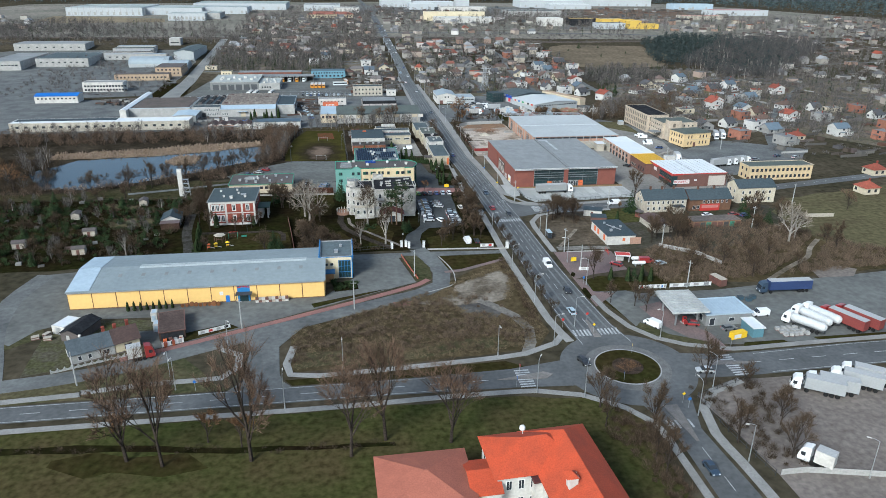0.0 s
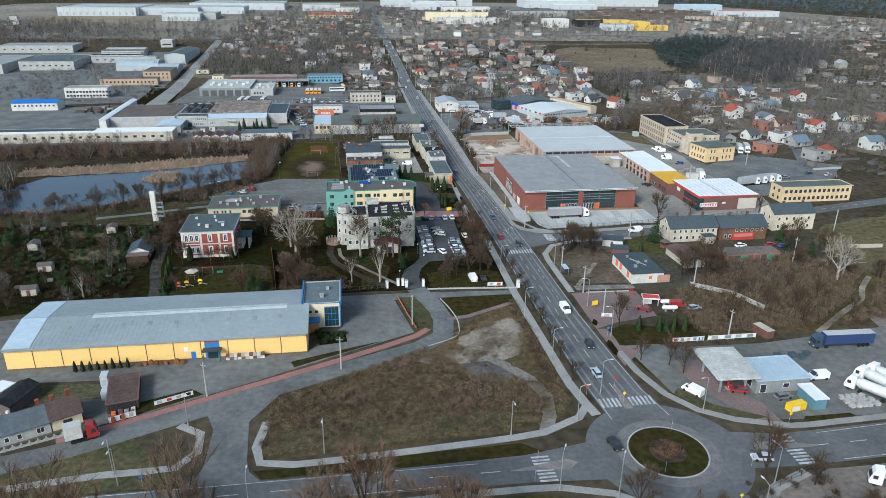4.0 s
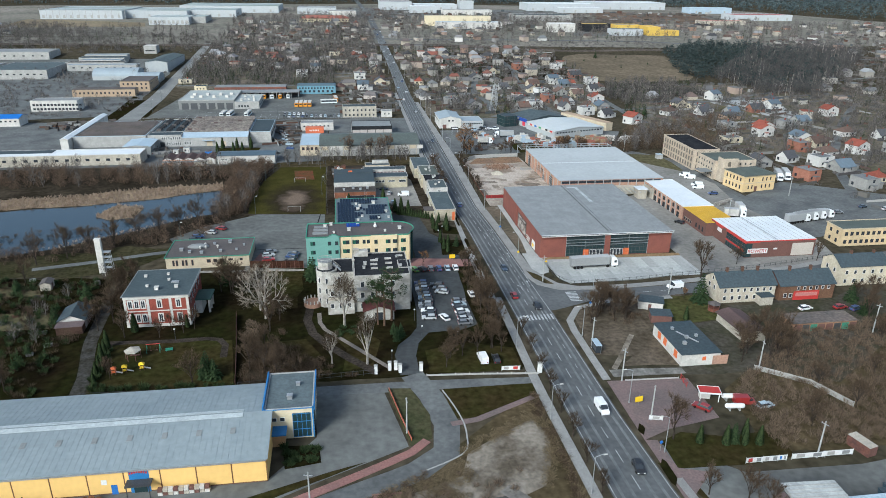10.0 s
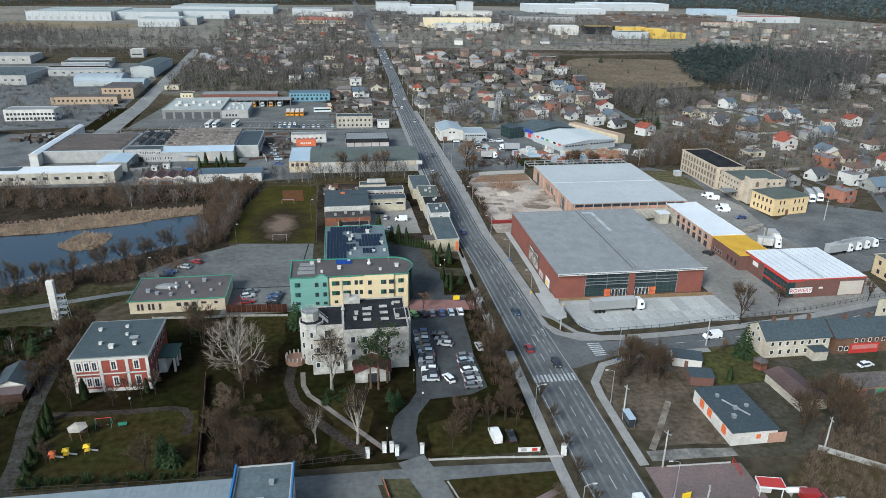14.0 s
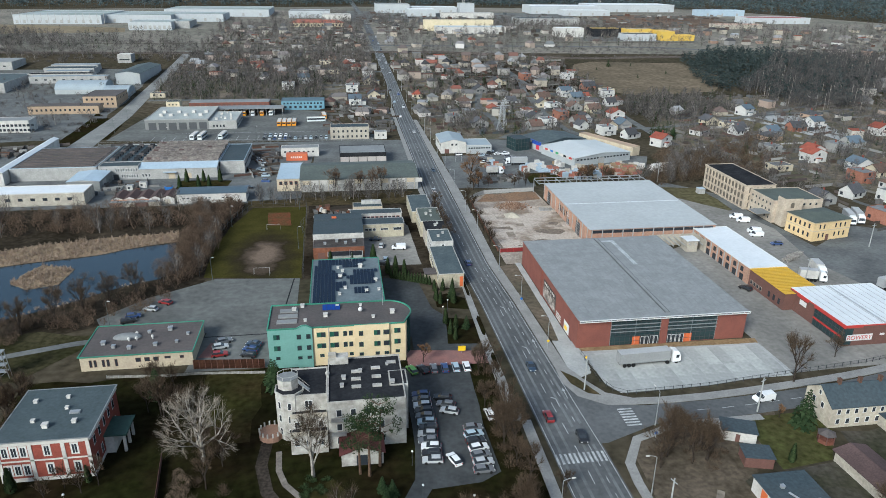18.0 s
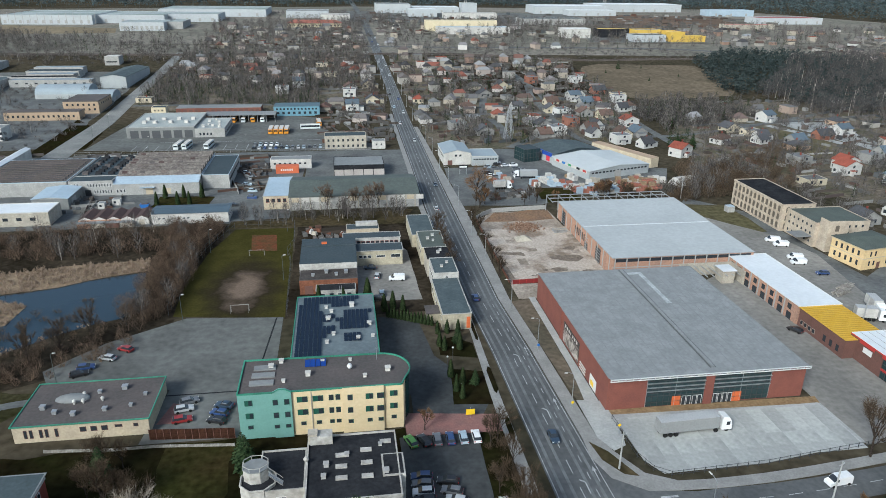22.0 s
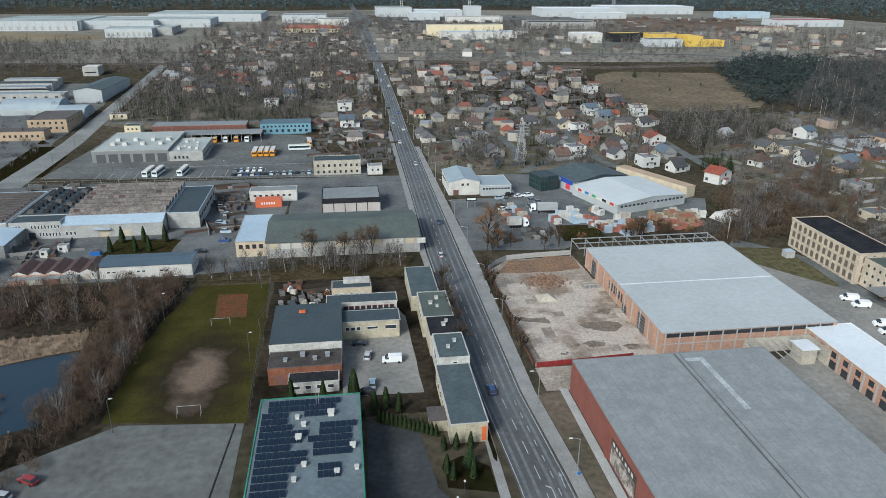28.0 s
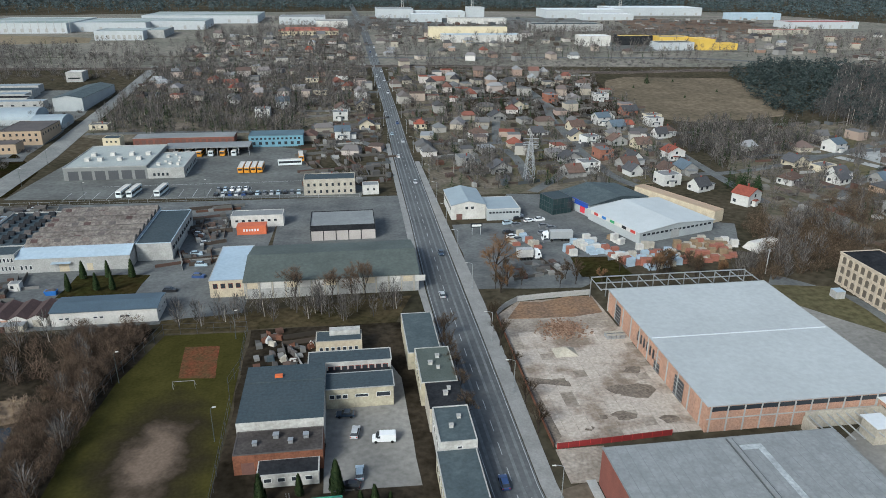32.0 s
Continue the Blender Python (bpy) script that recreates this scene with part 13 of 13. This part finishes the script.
    fence("garden_fence", "low dark fence before the playground", [(-120.2, 221.8), (-86, 220.2)], 1.1, 3.0, dark_metal, (0.3, 0.95))
    fence("forecourt_wall", "low pale kerb wall of the forecourt", [(7.7, 212.9), (21.2, 212.4)], 0.5, 3.4, concrete, solid=(0, 0.45), panel_mat=plaster_grey)
    fence("red_gate", "rusty red gate beside the gas kiosk", [(21.6, 212.2), (21.4, 208.6)], 1.5, 1.8, red_paint, (0.2, 0.5, 0.95))
    c = thing("shipping_container", stand(46.8, 181.6, 14, 0.05), "rusty container with a pale dusty roof", "container")
    part("body", Geo().box(-1.2, 1.2, -2.6, 2.6, 0.1, 2.4), M("container_rust", (0.13, 0.055, 0.04), 0.85, 0.25, 0.6, 3.0, tint=(0.08, 0.04, 0.035)), c)
    part("roof", Geo().box(-1.22, 1.22, -2.62, 2.62, 2.4, 2.46), plaster_old, c, "pale dusty roof")
    for x in (-0.6, 0.6):
        part("door", Geo().box(x - 0.56, x + 0.56, -2.66, -2.6, 0.2, 2.3), brown_wall, c)
    # scrap yard and rubble
    for i in range(14):
        x, y = -64 + rng.uniform(0, 16), 400 + rng.uniform(0, 18)
        c = thing("scrap_heap", stand(x, y, rng.uniform(0, 180), 0.04), "heap of scrap and covered goods", "scrap", "scrap in the yard")
        m = rng.choice((plaster_white, M("rust", (0, 0, 0)), roof_dark, roof_brown, plaster_old, M("rust", (0, 0, 0))))
        part("body", Geo().hexa([(-1, -0.7, 0), (1, -0.7, 0), (1, 0.7, 0), (-1, 0.7, 0)], [(-0.8, -0.4, 1.3), (0.7, -0.5, 1.1), (0.8, 0.5, 1.5), (-0.7, 0.4, 1.0)]), m, c)
    g = Geo()
    for _ in range(900):
        x, y = rng.gauss(19.5, 3.0), rng.gauss(410.6, 2.6)
        if 5 < x < 34 and 404 < y < 430:
            s = rng.uniform(0.08, 0.3)
            z = 0.1 + max(0, 1.3 - math.hypot(x - 19.5, y - 410.6) * 0.13) * rng.random()
            g.hexa([(x - s, y - s, z), (x + s * 0.8, y - s, z), (x + s, y + s * 0.7, z), (x - s, y + s, z)], [(x - s * 0.6, y - s * 0.5, z + s), (x + s * 0.5, y - s * 0.6, z + s * 0.8), (x + s * 0.6, y + s * 0.4, z + s), (x - s * 0.5, y + s * 0.6, z + s * 0.9)])
    tagged(new("brick_rubble", g.mesh("brick_rubble", island_mat("rubble", (0.13, 0.075, 0.05), (0.30, 0.20, 0.145)))), "broken bricks and rubble", "rubble", "", "stuff")
    for i in range(8):
        b = thing("metal_crate", stand(30.4 + (i % 4) * 1.3, 404 + (i // 4) * 1.6, 5, 0.1), "grey wire crate stacked by the hall", "crate", "crates by the hall")
        part("frame", Geo().box(-0.55, 0.55, -0.5, 0.5, 0, 1.1), steel, b)
        part("lid", Geo().box(-0.58, 0.58, -0.53, 0.53, 1.1, 1.16), plaster_old, b)
    sp = thing("sand_pile", stand(16.4, 398.4, 0, 0.1) @ Matrix.Scale(1.5, 4), "small pale pile of sand", "sand pile")
    part("pile", Geo().hexa([(-2, -1.6, 0), (2, -1.6, 0), (2, 1.6, 0), (-2, 1.6, 0)], [(-0.3, -0.2, 1.0), (0.3, -0.2, 1.0), (0.3, 0.2, 1.0), (-0.3, 0.2, 1.0)]), M("sand_pale", (0.42, 0.38, 0.31), 0.95, 0.15), sp)
    for i in range(14):
        c = thing("stone_block", stand(48 + (i % 5) * 1.5 + rng.uniform(-0.3, 0.3), 147.5 + (i // 5) * 1.7, rng.uniform(-20, 20), 0.06), "pallet of pale stone blocks", "stone pallet", "stone pallets")
        part("load", Geo().box(-0.55, 0.55, -0.55, 0.55, 0.12, 0.9), plaster_grey, c)
        part("pallet", Geo().box(-0.6, 0.6, -0.6, 0.6, 0, 0.12), brown_wall, c)
    for i in range(6):
        c = thing("waste_container", stand(41.6 + i * 2.0, 168.6 + (i % 2) * 1.2, rng.uniform(-8, 8), 0.06), "dark blue-grey waste container", "container", "waste containers")
        part("bin", Geo().hexa([(-0.7, -0.5, 0.1), (0.7, -0.5, 0.1), (0.7, 0.5, 0.1), (-0.7, 0.5, 0.1)], [(-0.85, -0.6, 1.2), (0.85, -0.6, 1.2), (0.85, 0.6, 1.2), (-0.85, 0.6, 1.2)]), M("bin_blue", (0.06, 0.10, 0.13), 0.6, 0.1), c)
        part("lid", Geo().box(-0.9, 0.9, -0.65, 0.65, 1.2, 1.3), roof_dark, c)


details()


# ---- paving pieces last: concrete slabs of the cleared plot and of the apron ----
def slabs():
    rng = random.Random(4)
    sl = new("slab_floor")
    tagged(sl, "cracked grey concrete floor slabs", "floor", "", "structure")
    m = M("slab_concrete", (0.40, 0.345, 0.295), 0.95, 0.2, 0.085, 1.3, 0.2, tint=(0.21, 0.165, 0.13), rnd=0.05, ratio=(0.38, 0.52), wide=True)
    variants = []
    for k in range(4):
        e = [rng.uniform(0, 0.07) for _ in range(8)]
        low = [(0.01 + e[0], 0.01 + e[1], 0), (2.99 - e[2], 0.01 + e[3], 0), (2.99 - e[4], 2.99 - e[5], 0), (0.01 + e[6], 2.99 - e[7], 0)]
        variants.append(Geo().hexa(low, [(x, y, 0.07) for x, y, z in low]).mesh("slab", m))
    n = 0
    for j in range(16):
        for i in range(11):
            x, y = 3.6 + i * 3, 362.4 + j * 3
            if x < 6.4 and y > 400 or rng.random() < 0.10 or n > 290:
                continue
            part("slab", variants[(i * 7 + j * 3) % 4], None, sl, at=pose(x, y, 0.03 + rng.uniform(-0.012, 0.012), rng.uniform(-0.3, 0.3), rng.uniform(-0.3, 0.3), 0))
            n += 1
    ap = new("apron_slabs")
    tagged(ap, "pale new concrete apron slabs", "floor", "", "structure")
    am = M("apron_concrete", (0.40, 0.40, 0.385), 0.9, 0.08, 0.12, 1.6, 0.05, tint=(0.33, 0.335, 0.33), rnd=0.06)
    me = Geo().box(0.02, 4.56, 0.02, 4.1, 0, 0.03).mesh("slab", am)
    for j in range(4):
        for i in range(10):
            if i == 0 and j == 0:
                continue
            part("slab", me, None, ap, at=pose(11.8 + i * 4.6, 271.6 + j * 4.15 + (0.6 if j < 1 else 0) * 0, 0.062))


slabs()


# lanes of the poured concrete apron
ap = new("apron_lanes")
tagged(ap, "poured concrete lanes of the new apron", "apron", "", "structure")
lane_m = M("apron_lane", (0.37, 0.375, 0.36), 0.9, 0.10, 0.12, 1.2, 0.05, tint=(0.28, 0.288, 0.28), rnd=0.13)
for i in range(13):
    x = 10.6 + i * 3.6
    y0 = 272.4 if x < 12 else 270.3 if x < 34 else 270.4 + (x - 34) * 0.138
    for y1, y2 in ((y0, 279.0), (279.04, 287.4)):
        part("concrete_lane", Geo().box(0, 3.56, y1, y2, 0.06, 0.107), lane_m, ap, at=pose(x, 0, 0))
